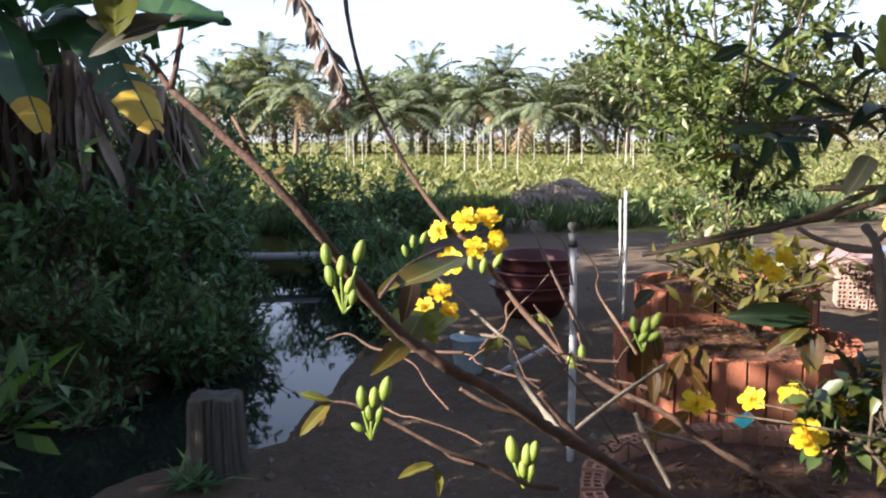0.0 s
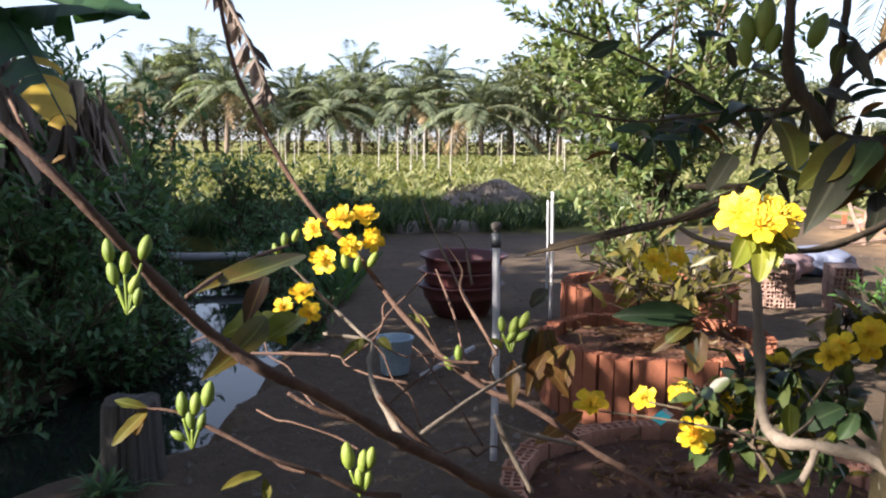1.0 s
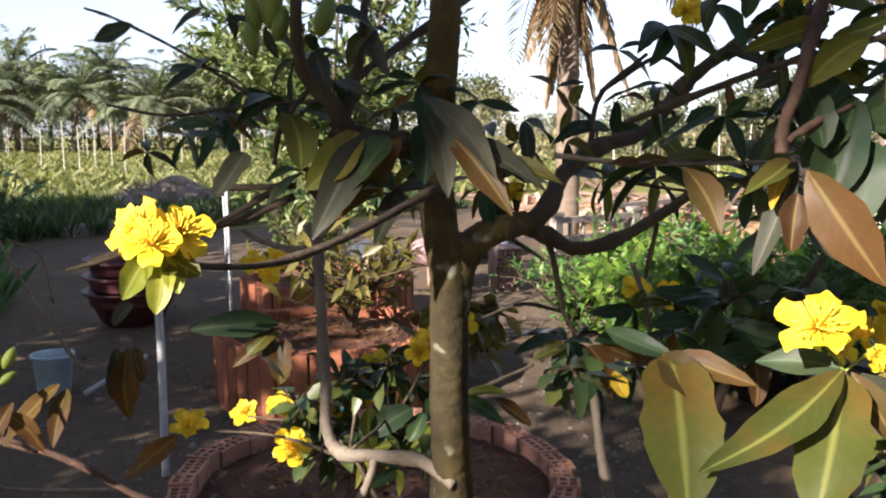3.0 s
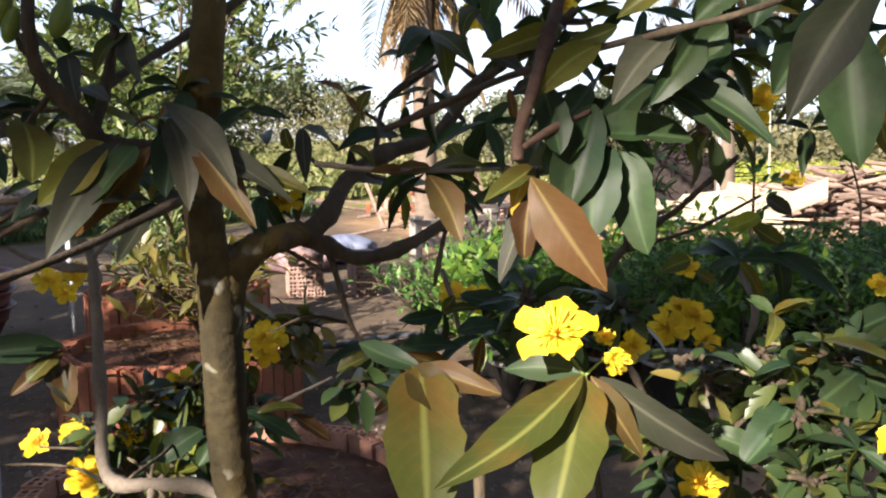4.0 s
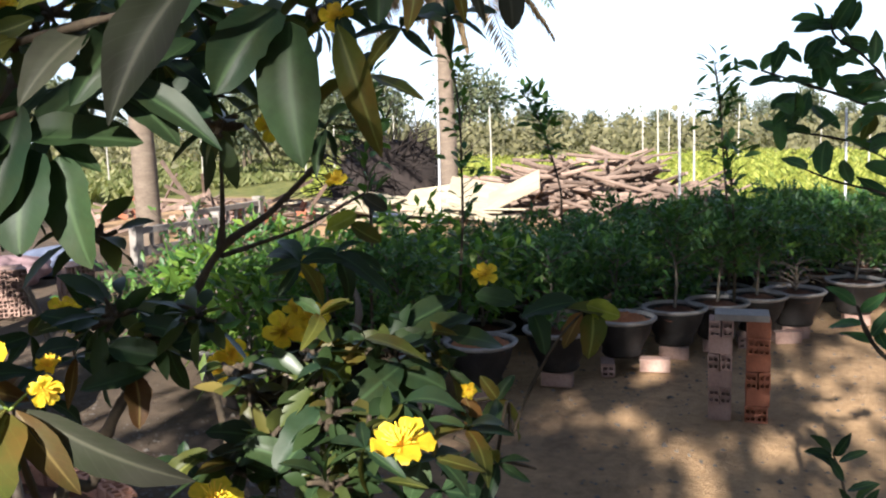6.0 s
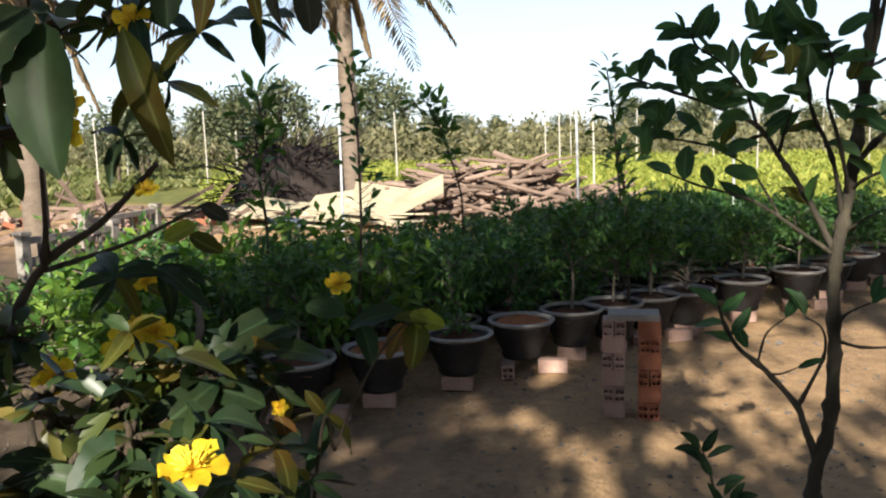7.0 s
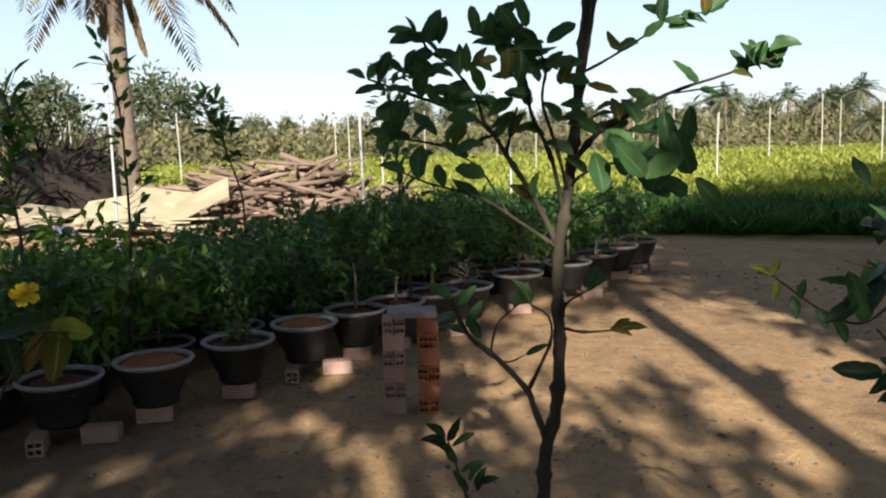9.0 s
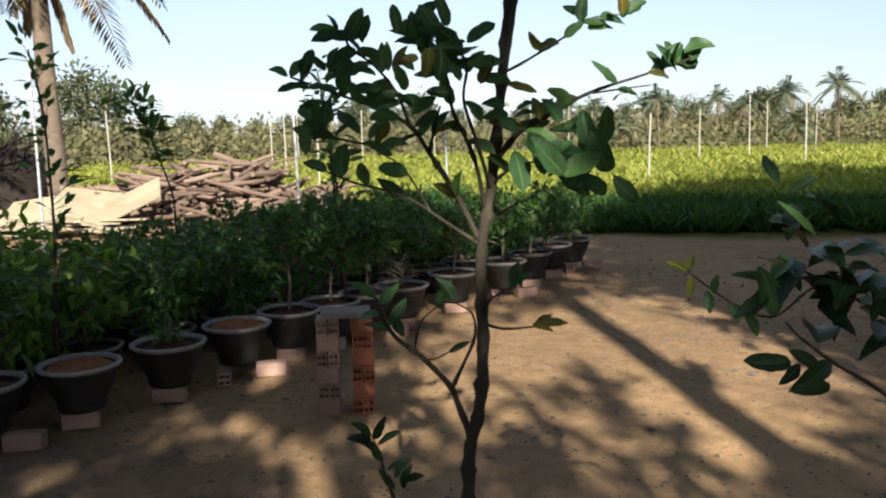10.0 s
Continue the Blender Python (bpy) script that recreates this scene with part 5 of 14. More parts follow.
def slim_tree(x, y, line, crown, seed, label, mat="shrub_leaf", leaf=0.11, count=70, r=0.012):
    """A thin sapling with a loose tuft of leaves along its upper part."""
    rng = np.random.default_rng(seed)
    t = thing("sapling", label, "sapling", "slim saplings", at=(x, y, 0))
    l = spline(line, 6)
    part("stem", *tube(l, r, r * 0.45, 6, 0.08, rng), "bark", t)
    s = rng.uniform(crown, 1.0, count)
    q = np.stack([np.interp(s, np.linspace(0, 1, len(l)), l[:, i]) for i in range(3)], 1)
    w = ball_dirs(rng, count, -0.3) + [0, 0, 0.2]
    st = q + unit(w) * rng.uniform(0.02, 0.16, (count, 1))
    part("foliage", *leaves(st, w + rng.normal(0, 0.3, (count, 3)), rng.normal(0, 0.4, (count, 3)) + [0, 0, 1], leaf * rng.uniform(0.6, 1.2, count), leaf * 0.4, 0.2, 0.25, LEAF_MID), mat, t)
    tw = [tube([a, b], 0.003, 0.0015, 4) for a, b in zip(q[::2], st[::2])]
    tagged(part("twig", *join(*tw), "bark", t), kind="stuff")
    return t


slim_tree(4.75, 3.08, [(0.00, 0.00, 0.15), (0.00, 0.00, 0.40), (0.07, 0.01, 0.92), (0.12, 0.04, 1.31), (0.16, 0.08, 1.64), (0.19, 0.16, 1.98)], 0.35, 171, "tall slim sapling with sparse leaves in a clay pot", count=80, leaf=0.10)
slim_tree(7.07, 3.60, [(0.00, 0.00, 0.15), (0.00, 0.00, 0.77), (0.02, 0.03, 1.01), (0.04, 0.15, 1.34), (0.05, 0.25, 1.59), (0.04, 0.38, 1.79)], 0.52, 172, "thin leaning sapling with a tuft of dark leaves", count=120, leaf=0.13)
slim_tree(6.76, 2.06, [(0.00, 0.00, 0.15), (0.00, 0.00, 0.67), (0.04, 0.05, 1.08), (0.07, 0.09, 1.45), (0.09, 0.12, 1.69), (0.10, 0.16, 1.92)], 0.45, 173, "slender sapling with open dark leaves over the pots", count=90, leaf=0.12)
slim_tree(4.10, 3.23, [(0.00, 0.00, 0.15), (0.00, 0.00, 0.60), (0.05, 0.02, 0.98), (0.08, 0.08, 1.29), (0.11, 0.06, 1.52), (0.13, 0.11, 1.74)], 0.40, 174, "spindly sapling with broad dark leaves among the pots", count=80, leaf=0.13)
slim_tree(6.18, 1.84, [(0.00, 0.00, 0.15), (0.00, 0.00, 0.55), (0.03, 0.02, 0.83), (0.06, 0.05, 1.10), (0.08, 0.10, 1.34)], 0.5, 175, "thin young tree with feathery dark leaves", count=60, leaf=0.11)


# ---- leafy trees in the planters ----
def bushy_tree(x, y, z0, height, radius, count, leaf, mat, seed, label, category, centre=0.58, stems=7):
    rng = np.random.default_rng(seed)
    t = thing("kumquat_tree" if mat == "kumquat" else "bush", label, category, at=(x, y, z0))
    wood, tips = [], []
    for i in range(stems):
        an = i * 2.4 + rng.uniform(-0.4, 0.4)
        out = radius * rng.uniform(0.35, 0.95)
        en = np.array([math.cos(an) * out, math.sin(an) * out, height * rng.uniform(0.6, 1.0)])
        l = spline([(0, 0, -0.06), (en[0] * 0.15, en[1] * 0.15, height * 0.25), en * [0.6, 0.6, 0.7], en], 5)
        wood.append(tube(l, 0.02, 0.005, 6))
        for j in range(16):
            s = rng.uniform(0.22, 1.0)
            q = np.array([np.interp(s, np.linspace(0, 1, len(l)), l[:, c]) for c in range(3)])
            e = q + (ball_dirs(rng, 1, -0.35)[0] * [1, 1, 0.7] + [0, 0, 0.35]) * radius * rng.uniform(0.25, 0.62)
            wood.append(tube(spline([q, (q + e) / 2 + rng.normal(0, 0.02, 3), e], 3), 0.006, 0.002, 4))
            tips.append((q, e))
    part("trunk", *join(*wood), "bark", t)
    q, e = np.array([a for a, _ in tips]), np.array([b for _, b in tips])
    pick = rng.integers(0, len(q), count)
    s = rng.uniform(0.15, 1.05, (count, 1))
    b = q[pick] + (e[pick] - q[pick]) * s + rng.normal(0, 0.015, (count, 3))
    w = unit(e[pick] - q[pick]) * 0.7 + ball_dirs(rng, count) * 0.75 + [0, 0, 0.1]
    part("foliage", *leaves(b, w, rng.normal(0, 0.5, (count, 3)) + [0, 0, 1], leaf * rng.uniform(0.55, 1.2, count), leaf * 0.33, rng.uniform(0, 0.4, count), 0.3, LEAF_LOW), mat, t)
    return t


bushy_tree(2.65, 6.6, 0.36, 3.25, 1.5, 8200, 0.115, "kumquat", 180, "dense kumquat tree with narrow sunlit leaves in a brick planter", "tree", stems=11)
bushy_tree(2.35, 6.05, 0.36, 0.75, 0.45, 900, 0.09, "kumquat", 181, "low bright green bush at the planter's edge", "bush", stems=7)
bushy_tree(2.15, 4.85, 0.36, 0.5, 0.62, 330, 0.14, "olive_leaf", 182, "small open bush with olive leaves in a brick planter", "bush", stems=6)
bushy_tree(4.5, 4.6, 0.0, 0.85, 0.55, 900, 0.10, "shrub_leaf", 183, "bright green bush at the end of the pot rows", "bush", stems=9)
bushy_tree(4.0, 5.2, 0.0, 0.7, 0.5, 700, 0.10, "shrub_leaf", 184, "second bright green bush by the pot rows", "bush", stems=9)
bushy_tree(5.2, 5.6, 0.0, 0.8, 0.6, 800, 0.10, "shrub_leaf", 185, "sunlit green bush behind the pot rows", "bush", stems=9)


# ---- the overgrown ditch bank and bananas ----
for i, (x, y, h, r, cnt) in enumerate(((-2.0, 7.1, 1.15, 0.8, 1500), (-2.9, 6.6, 1.2, 0.9, 1600), (-3.9, 6.4, 1.25, 0.95, 1500), (-1.9, 8.5, 1.2, 0.85, 1300), (-2.6, 9.8, 1.2, 0.9, 1200), (-2.2, 11.6, 1.0, 0.9, 1000), (-4.9, 6.9, 1.4, 1.0, 1300), (-3.2, 8.2, 1.5, 1.0, 1200), (-1.55, 6.65, 0.6, 0.5, 600), (0.1, 12.9, 1.05, 0.75, 1000), (-1.2, 13.4, 1.25, 0.9, 1100), (-3.0, 13.6, 1.4, 1.0, 1100))):
    bushy_tree(x, y, float(ground_z(x, y)), h, r, int(cnt * 0.8), 0.15, "weed", 190 + i, "dark green weedy bush overhanging the ditch", "bush", stems=10)
bushy_tree(-1.5, 2.8, 0.0, 0.92, 0.45, 420, 0.16, "shrub_leaf", 205, "leafy green weed standing by the near bank", "bush", stems=7)
bushy_tree(0.02, 6.6, -0.1, 0.34, 0.25, 200, 0.08, "weed", 206, "small weed clump at the water's edge", "bush", stems=5)

for i, (x, y, h) in enumerate(((-4.4, 9.6, 2.9), (-3.2, 9.9, 2.5), (-2.3, 10.4, 2.0), (-5.4, 8.8, 3.1))):
    bushy_tree(x, y, float(ground_z(x, y)), h, 1.1, 1900, 0.15, "weed", 660 + i, "tall dark bush growing behind the banana plants", "bush", stems=10)


def banana_leaf(base, tip, width, sag, split_seed, mat, tip_mat=None):
    """A long blade folded along its rib, torn into strips here and there."""
    rng = np.random.default_rng(split_seed)
    base, tip = np.asarray(base, float), np.asarray(tip, float)
    s = np.linspace(0, 1, 27)
    ln = np.linalg.norm(tip - base)
    rib = base + np.outer(s, tip - base) + np.outer(sag * ln * np.sin(np.pi * s) * (1 - 0.3 * s), [0, 0, 1])
    tan = unit(np.gradient(rib, axis=0))
    lat = unit(np.cross(tan, [0, 0, 1.0]))
    w = width / 2 * np.clip(np.sin(np.pi * (0.04 + 0.94 * s)), 0, 1) ** 0.55
    pieces = {mat: [tube(rib, 0.016, 0.004, 5)], tip_mat or mat: []}
    if tip_mat is None:
        pieces = {mat: pieces[mat]}
    i = 0
    while i < 26:
        j = min(26, i + int(rng.integers(1, 5)))
        for sd in (1, -1):
            drop = rng.uniform(0.35, 0.9)
            seg = range(i, j + 1)
            a = [rib[k] for k in seg]
            m = [rib[k] + sd * lat[k] * w[k] * 0.55 - np.array([0, 0, w[k] * 0.25 * drop]) for k in seg]
            o = [rib[k] + sd * lat[k] * w[k] * (0.98 if k < j else 0.9) - np.array([0, 0, w[k] * drop]) for k in seg]
            n_s = len(a)
            v = np.array(a + m + o)
            f = [(q, q + 1, n_s + q + 1, n_s + q) for q in range(n_s - 1)] + [(n_s + q, n_s + q + 1, 2 * n_s + q + 1, 2 * n_s + q) for q in range(n_s - 1)]
            pieces[tip_mat if tip_mat and (i > 22 or (i > rng.integers(18, 23))) else mat].append((v, f))
        i = j
    return {k: join(*p) for k, p in pieces.items() if p}


def banana_clump():
    rng = np.random.default_rng(210)
    c = thing("banana_clump", "clump of banana plants with torn green leaves and dead hanging ones", "banana plant", at=(0, 0, 0))
    for x, y, h, tx in ((-3.3, 7.9, 2.6, 0.2), (-2.7, 7.6, 2.3, 0.15), (-4.2, 8.3, 2.9, -0.1), (-3.7, 7.2, 2.4, -0.2), (-2.3, 8.3, 2.0, 0.25)):
        part("stem", *tube(spline([(x, y, -0.2), (x + tx * 0.4, y, h * 0.5), (x + tx, y - 0.1, h)], 5), 0.13, 0.07, 10, 0.08, rng), "banana_stem", c)
        k = 190
        an, z = rng.uniform(0, 6.28, k), h * rng.uniform(0.4, 1.0, k)
        out = np.stack([np.cos(an), np.sin(an), 0 * an], 1)
        foot = np.stack([x + tx * z / h, 0 * an + y, z], 1) + out * rng.uniform(0.08, 0.22, (k, 1))
        hang = out * rng.uniform(0.05, 0.45, (k, 1)) + rng.normal(0, 0.12, (k, 3)) - [0, 0, 1]
        part("dead_leaf", *leaves(foot, hang, out + rng.normal(0, 0.5, (k, 3)), rng.uniform(0.3, 0.95, k), rng.uniform(0.025, 0.11, k), rng.uniform(-0.15, 0.3, k), 0.5, LEAF_FULL, 0.12, rng), "banana_dead", c, "dead grey-brown leaf strips hanging down the stem")
    green = [((-2.54, 5.65, 2.45), (-1.48, 4.16, 1.54), 0.30, 0.12), ((-1.96, 5.59, 2.28), (-0.97, 4.14, 1.55), 0.34, 0.12), ((-2.06, 5.63, 2.55), (-0.78, 4.91, 2.15), 0.42, 0.08), ((-3.4, 7.6, 2.8), (-2.6, 5.6, 3.0), 0.6, 0.1), ((-3.8, 7.2, 2.6), (-4.3, 5.2, 2.4), 0.6, 0.12),
             ((-2.24, 4.97, 1.96), (-0.82, 5.0, 2.2), 0.46, 0.06), ((-2.4, 5.08, 2.23), (-1.16, 4.69, 2.29), 0.4, 0.08), ((-2.9, 7.7, 2.6), (-1.7, 7.2, 3.2), 0.55, 0.1), ((-4.2, 8.2, 2.9), (-5.6, 6.6, 2.7), 0.6, 0.12), ((-3.6, 7.1, 2.5), (-3.3, 4.9, 2.5), 0.55, 0.13)]
    for i, (b, e, w, sag) in enumerate(green):
        for mt, geo in banana_leaf(b, e, w, sag, 530 + i, "banana", "banana_yellow" if i < 2 else None).items():
            part("leaf", *geo, mt, c, "yellowed leaf tip" if mt == "banana_yellow" else "")
    rib = spline([(-0.50, 4.68, 2.42), (-0.36, 4.54, 2.22), (-0.22, 4.40, 1.97), (-0.12, 4.32, 1.72)], 8)
    k = 54
    at = rng.uniform(0.05, 1.0, k)
    foot = np.stack([np.interp(at, np.linspace(0, 1, len(rib)), rib[:, i]) for i in range(3)], 1)
    side = np.where(np.arange(k) % 2, 1.0, -1.0)[:, None] * np.array([0.7, 0.7, 0.0])
    strips = leaves(foot, side * rng.uniform(0.1, 0.7, (k, 1)) + [0.1, -0.1, -0.9] + rng.normal(0, 0.15, (k, 3)), rng.normal(0, 0.6, (k, 3)) + [0, -1, 0.2], rng.uniform(0.08, 0.2, k), rng.uniform(0.025, 0.06, k), rng.uniform(-0.2, 0.5, k), 0.3, LEAF_LOW)
    part("dead_leaf", *join(tube(rib, 0.014, 0.005, 6), strips), "banana_dead", c, "dead purple-brown tattered leaf")


banana_clump()


for i, (x, y) in enumerate(((-1.75, 6.25), (-2.3, 6.0), (-1.4, 6.7), (-2.9, 5.75), (-3.5, 5.6), (-1.45, 7.3), (-2.0, 5.75), (-2.6, 5.5))):
    bushy_tree(x, y, float(ground_z(x, y)), 0.62, 0.55, 520, 0.11, "weed", 640 + i, "low dark weeds drooping over the ditch water", "weeds", stems=8)
# low growth trailing down the banks
rng = np.random.default_rng(215)
q = 0
while q < 26:
    x, y = rng.uniform(-5.5, 0.3), rng.uniform(4.8, 12.5)
    dd = float(ditch_distance(x, y))
    if not (-0.25 < dd < 0.35) or (x > -1.0 and y < 7.6) or (x > -0.5 and y < 9):
        continue
    bushy_tree(x, y, max(float(ground_z(x, y)), WATER_Z - 0.05), 0.5, 0.42, 330, 0.10, "weed", 600 + q, "low weeds trailing from the ditch bank into the water", "weeds", stems=6)
    q += 1


# ---- trees and palms behind the walk, out of view, placed to shade the yard ----
def shade_tree(x, y, trunk_h, crown, radii, seed, clumps=70, per=30, leaf=0.22):
    rng = np.random.default_rng(seed)
    t = thing("shade_tree", "unseen leafy tree added to shade the yard", "tree", "trees around the yard", at=(x, y, 0))
    r = np.array(radii, float)
    limbs = [tube(spline([(0, 0, -0.1), (0.08, 0.05, trunk_h * 0.5), (0.0, 0.1, crown + r[2] * 0.4)], 5), 0.11, 0.04, 8)]
    for i in range(8):
        an = i * 0.8 + rng.uniform(-0.3, 0.3)
        z = trunk_h + 0.1 * i
        limbs.append(tube(spline([(0.05, 0.04, z), (math.cos(an) * r[0] * 0.5, math.sin(an) * r[1] * 0.5, crown - 0.1), (math.cos(an) * r[0] * 0.85, math.sin(an) * r[1] * 0.85, crown + r[2] * 0.3)], 4), 0.045, 0.012, 6))
    part("trunk", *join(*limbs), "bark", t)
    part("crown", *crown_leaves(rng, np.array([0, 0, crown]), r, clumps, per, leaf, 0.15), "far_leaf", t)


# openings cut in the unseen crowns, as (y, z) outlines, to place sun patches
SKY_GAPS = [[(-4.12, 6.9), (-5.1, 6.85), (-5.7, 6.3), (-4.45, 5.35), (-3.95, 5.05), (-3.3, 4.7), (-2.85, 5.15), (-2.42, 5.45), (-2.68, 5.82), (-3.3, 6.35)], [(-1.82, 3.8), (-1.82, 4.5), (-1.42, 4.56), (-1.33, 4.43), (-0.85, 4.43), (-0.85, 3.8)]]
WIDE = len(SKY_GAPS)
for gap_y, gap_z, half_y, half_z in ((-1.02, 5.01, 0.16, 0.14), (-1.32, 5.05, 0.12, 0.18), (-1.52, 5.62, 0.12, 0.24), (-1.52, 5.22, 0.10, 0.14), (-1.90, 4.84, 0.15, 0.2), (-0.68, 4.74, 0.22, 0.16), (-1.58, 4.95, 0.10, 0.12), (-2.05, 5.5, 0.09, 0.15), (-2.25, 5.1, 0.08, 0.12), (-0.3, 4.55, 0.10, 0.12)):
    SKY_GAPS.append([(gap_y + half_y * math.cos(q * 1.047), gap_z + half_z * math.sin(q * 1.047)) for q in range(6)])


def in_gap(y, z, grow, count=None):
    for g in SKY_GAPS[:count]:
        cy, cz = np.mean(g, 0)
        k = [(cy + (a - cy) * (1 + grow / math.hypot(a - cy, c - cz)), cz + (c - cz) * (1 + grow / math.hypot(a - cy, c - cz))) for a, c in g]
        odd = False
        for (y1, z1), (y2, z2) in zip(k, k[1:] + k[:1]):
            if (z1 > z) != (z2 > z) and y < (y2 - y1) * (z - z1) / (z2 - z1) + y1:
                odd = not odd
        if odd:
            return True
    return False


def shade_row():
    """A row of unseen trees, their broken crowns shaped to dapple the yard."""
    rng = np.random.default_rng(221)
    feet = [(-5.5, 0.1), (-5.6, -2.3), (-5.8, -6.2), (-5.5, -8.6)]
    clumps = {f: [] for f in feet}
    n = 0
    while n < 600:
        x, y, z = rng.uniform(-6.2, -4.9), rng.uniform(-9.3, 1.6), rng.uniform(2.5, 10.4)
        top = 10.4 if y < -4.2 else (8.9 if y < -0.3 else 8.9 - 3.0 * (y + 0.3))
        if z > top or in_gap(y - (x + 5) * 0.349, z + (x + 5) * 0.54, 0.15, WIDE):
            continue
        n += 1
        clumps[min(feet, key=lambda f: abs(f[1] - y))].append((x, y, z))
    while n < 690:
        x, y, z = rng.uniform(-5.6, -4.9), rng.uniform(-1.75, -0.3), rng.uniform(4.55, 5.5)
        if not in_gap(y - (x + 5) * 0.349, z + (x + 5) * 0.54, 0.1, WIDE) and z + (x + 5) * 0.54 > 4.52:
            clumps[feet[1] if y < -1.1 else feet[0]].append((x, y, z))
            n += 1
    while n < 725:
        x, y, z = rng.uniform(-5.8, -4.9), rng.uniform(-5.0, -3.5), rng.uniform(3.9, 5.3)
        if not in_gap(y - (x + 5) * 0.349, z + (x + 5) * 0.54, 0.12, WIDE):
            clumps[feet[1] if y > -4.3 else feet[2]].append((x, y, z))
            n += 1
    for f in feet:
        t = thing("shade_tree", "unseen tall tree with a broken crown shaped to dapple the yard", "tree", "trees around the yard", at=(*f, 0))
        c = np.array(clumps[f]) - [f[0], f[1], 0]
        wood = [tube(spline([(0, 0, -0.1), (0.06, 0.05, 2.6), (0.0, 0.08, 7.2)], 5), 0.11, 0.03, 8)]
        for q in c[::9]:
            wood.append(tube(spline([(0.03, 0.03, q[2] * 0.7), q * [0.5, 0.5, 0.88], q], 4), 0.03, 0.008, 5))
        part("trunk", *join(*wood), "bark", t)
        k = len(c) * 38
        b = np.repeat(c, 38, 0) + rng.normal(0, 0.21, (k, 3))
        w = b + [f[0], f[1], 0]
        b = b[[rng.uniform() < 0.08 or not in_gap(y - (x + 5) * 0.349, z + (x + 5) * 0.54, 0.085) for x, y, z in w.tolist()]]
        if f == feet[1]:
            # leaf tips added in the wide opening to break its light into streaks
            tips = np.stack([rng.uniform(-5.5, -4.9, 22), rng.uniform(-3.75, -2.75, 22), rng.uniform(4.75, 5.75, 22)], 1)
            tips[:, 1:] += np.stack([(tips[:, 0] + 5) * 0.349, -(tips[:, 0] + 5) * 0.54], 1)
            b = np.vstack([b, np.repeat(tips - [f[0], f[1], 0], 9, 0) + rng.normal(0, 0.06, (22 * 9, 3))])
        if f == feet[1]:
            # and a few sprays added to dim the low opening over the flowering plants
            tips = np.stack([rng.uniform(-5.4, -4.9, 26), rng.uniform(-1.85, -0.85, 26), rng.uniform(3.8, 4.5, 26)], 1)
            tips = tips[(np.abs(tips[:, 1] + 1.52) > 0.13) | (np.abs(tips[:, 2] - 4.4) > 0.12)]
            tips = tips[(np.abs(tips[:, 1] + 1.26) > 0.15) | (tips[:, 2] < 4.0)]
            tips[:, 1:] += np.stack([(tips[:, 0] + 5) * 0.349, -(tips[:, 0] + 5) * 0.54], 1)
            b = np.vstack([b, np.repeat(tips - [f[0], f[1], 0], 7, 0) + rng.normal(0, 0.05, (len(tips) * 7, 3))])
        k = len(b)
        part("crown", *blades(b, ball_dirs(rng, k), rng.normal(0, 0.6, (k, 3)) + [0, 0, 1], 0.22 * rng.uniform(0.6, 1.3, k), 0.11), "far_leaf", t)


shade_row()
# unseen low thicket beyond the ditch, added to shade the bank and the basins
rng = np.random.default_rng(231)
for fy in (1.6, 3.2, 4.8, 6.2):
    t = thing("shade_tree", "unseen low bushy tree added to shade the bank", "tree", "trees around the yard", at=(-5.6, fy, 0))
    c = np.stack([rng.uniform(-0.6, 0.7, 60), rng.uniform(-0.9, 0.9, 60), rng.uniform(1.0, 4.1, 60)], 1)
    c[:, 2] -= 0.54 * (c[:, 0] - 0.6)
    part("trunk", *join(*[tube(spline([(0, 0, -0.1), (q[0] * 0.3, q[1] * 0.3, q[2] * 0.5), q], 4), 0.035, 0.008, 5) for q in c[::6]]), "bark", t)
    k = 60 * 38
    part("crown", *blades(np.repeat(c, 38, 0) + rng.normal(0, 0.18, (k, 3)), ball_dirs(rng, k), rng.normal(0, 0.6, (k, 3)) + [0, 0, 1], 0.22 * rng.uniform(0.6, 1.3, k), 0.11), "far_leaf", t)
# more unseen trees, added to hold sky light and sun off the yard
for i, (x, y, c) in enumerate(((0.2, -4.6, 4.6), (3.0, -4.4, 4.4), (5.8, -4.9, 4.2), (8.6, -5.6, 4.0))):
    shade_tree(x, y, 1.2, c, (1.6, 1.3, 2.0), 270 + i, 170, 34, 0.26)
for i, (x, y, th, c, r) in enumerate(((-5.2, 3.1, 0.6, 2.3, (1.3, 2.5, 1.5)), (-6.9, 6.4, 0.8, 2.4, (2.0, 2.0, 2.0)), (-7.8, 9.6, 1.2, 3.0, (2.2, 2.4, 2.4)))):
    shade_tree(x, y, th, c, r, 223 + i, 130)
for i, (x, y, h) in enumerate(((-3.6, -7.4, 4.2), (-0.6, -6.6, 4.6), (2.4, -6.8, 4.4), (5.4, -7.6, 4.2), (8.6, -9.0, 3.8), (-6.6, -8.8, 4.4), (1.0, -10.6, 6.6), (-3.4, -11.4, 6.8), (5.4, -11.5, 6.4), (-8.5, 12.5, 4.0), (-11, 8.5, 5.5), (-12.5, 4.5, 4.2))):
    shade_tree(x, y, 0.8, h, (2.3, 2.1, h * 0.82), 241 + i, 190, 34, 0.34)
palm(palm_meshes(28, 10.2, 20, 2.0, 34, 0.6, 0.05, 0.2, 0.13), (-3.75, -3.65, 0), "coconut palm behind the yard", "trees around the yard", 1.0, 30)
# ---- near plants: limbs, leaves, buds and blossom ----
leaf_rng = np.random.default_rng(300)


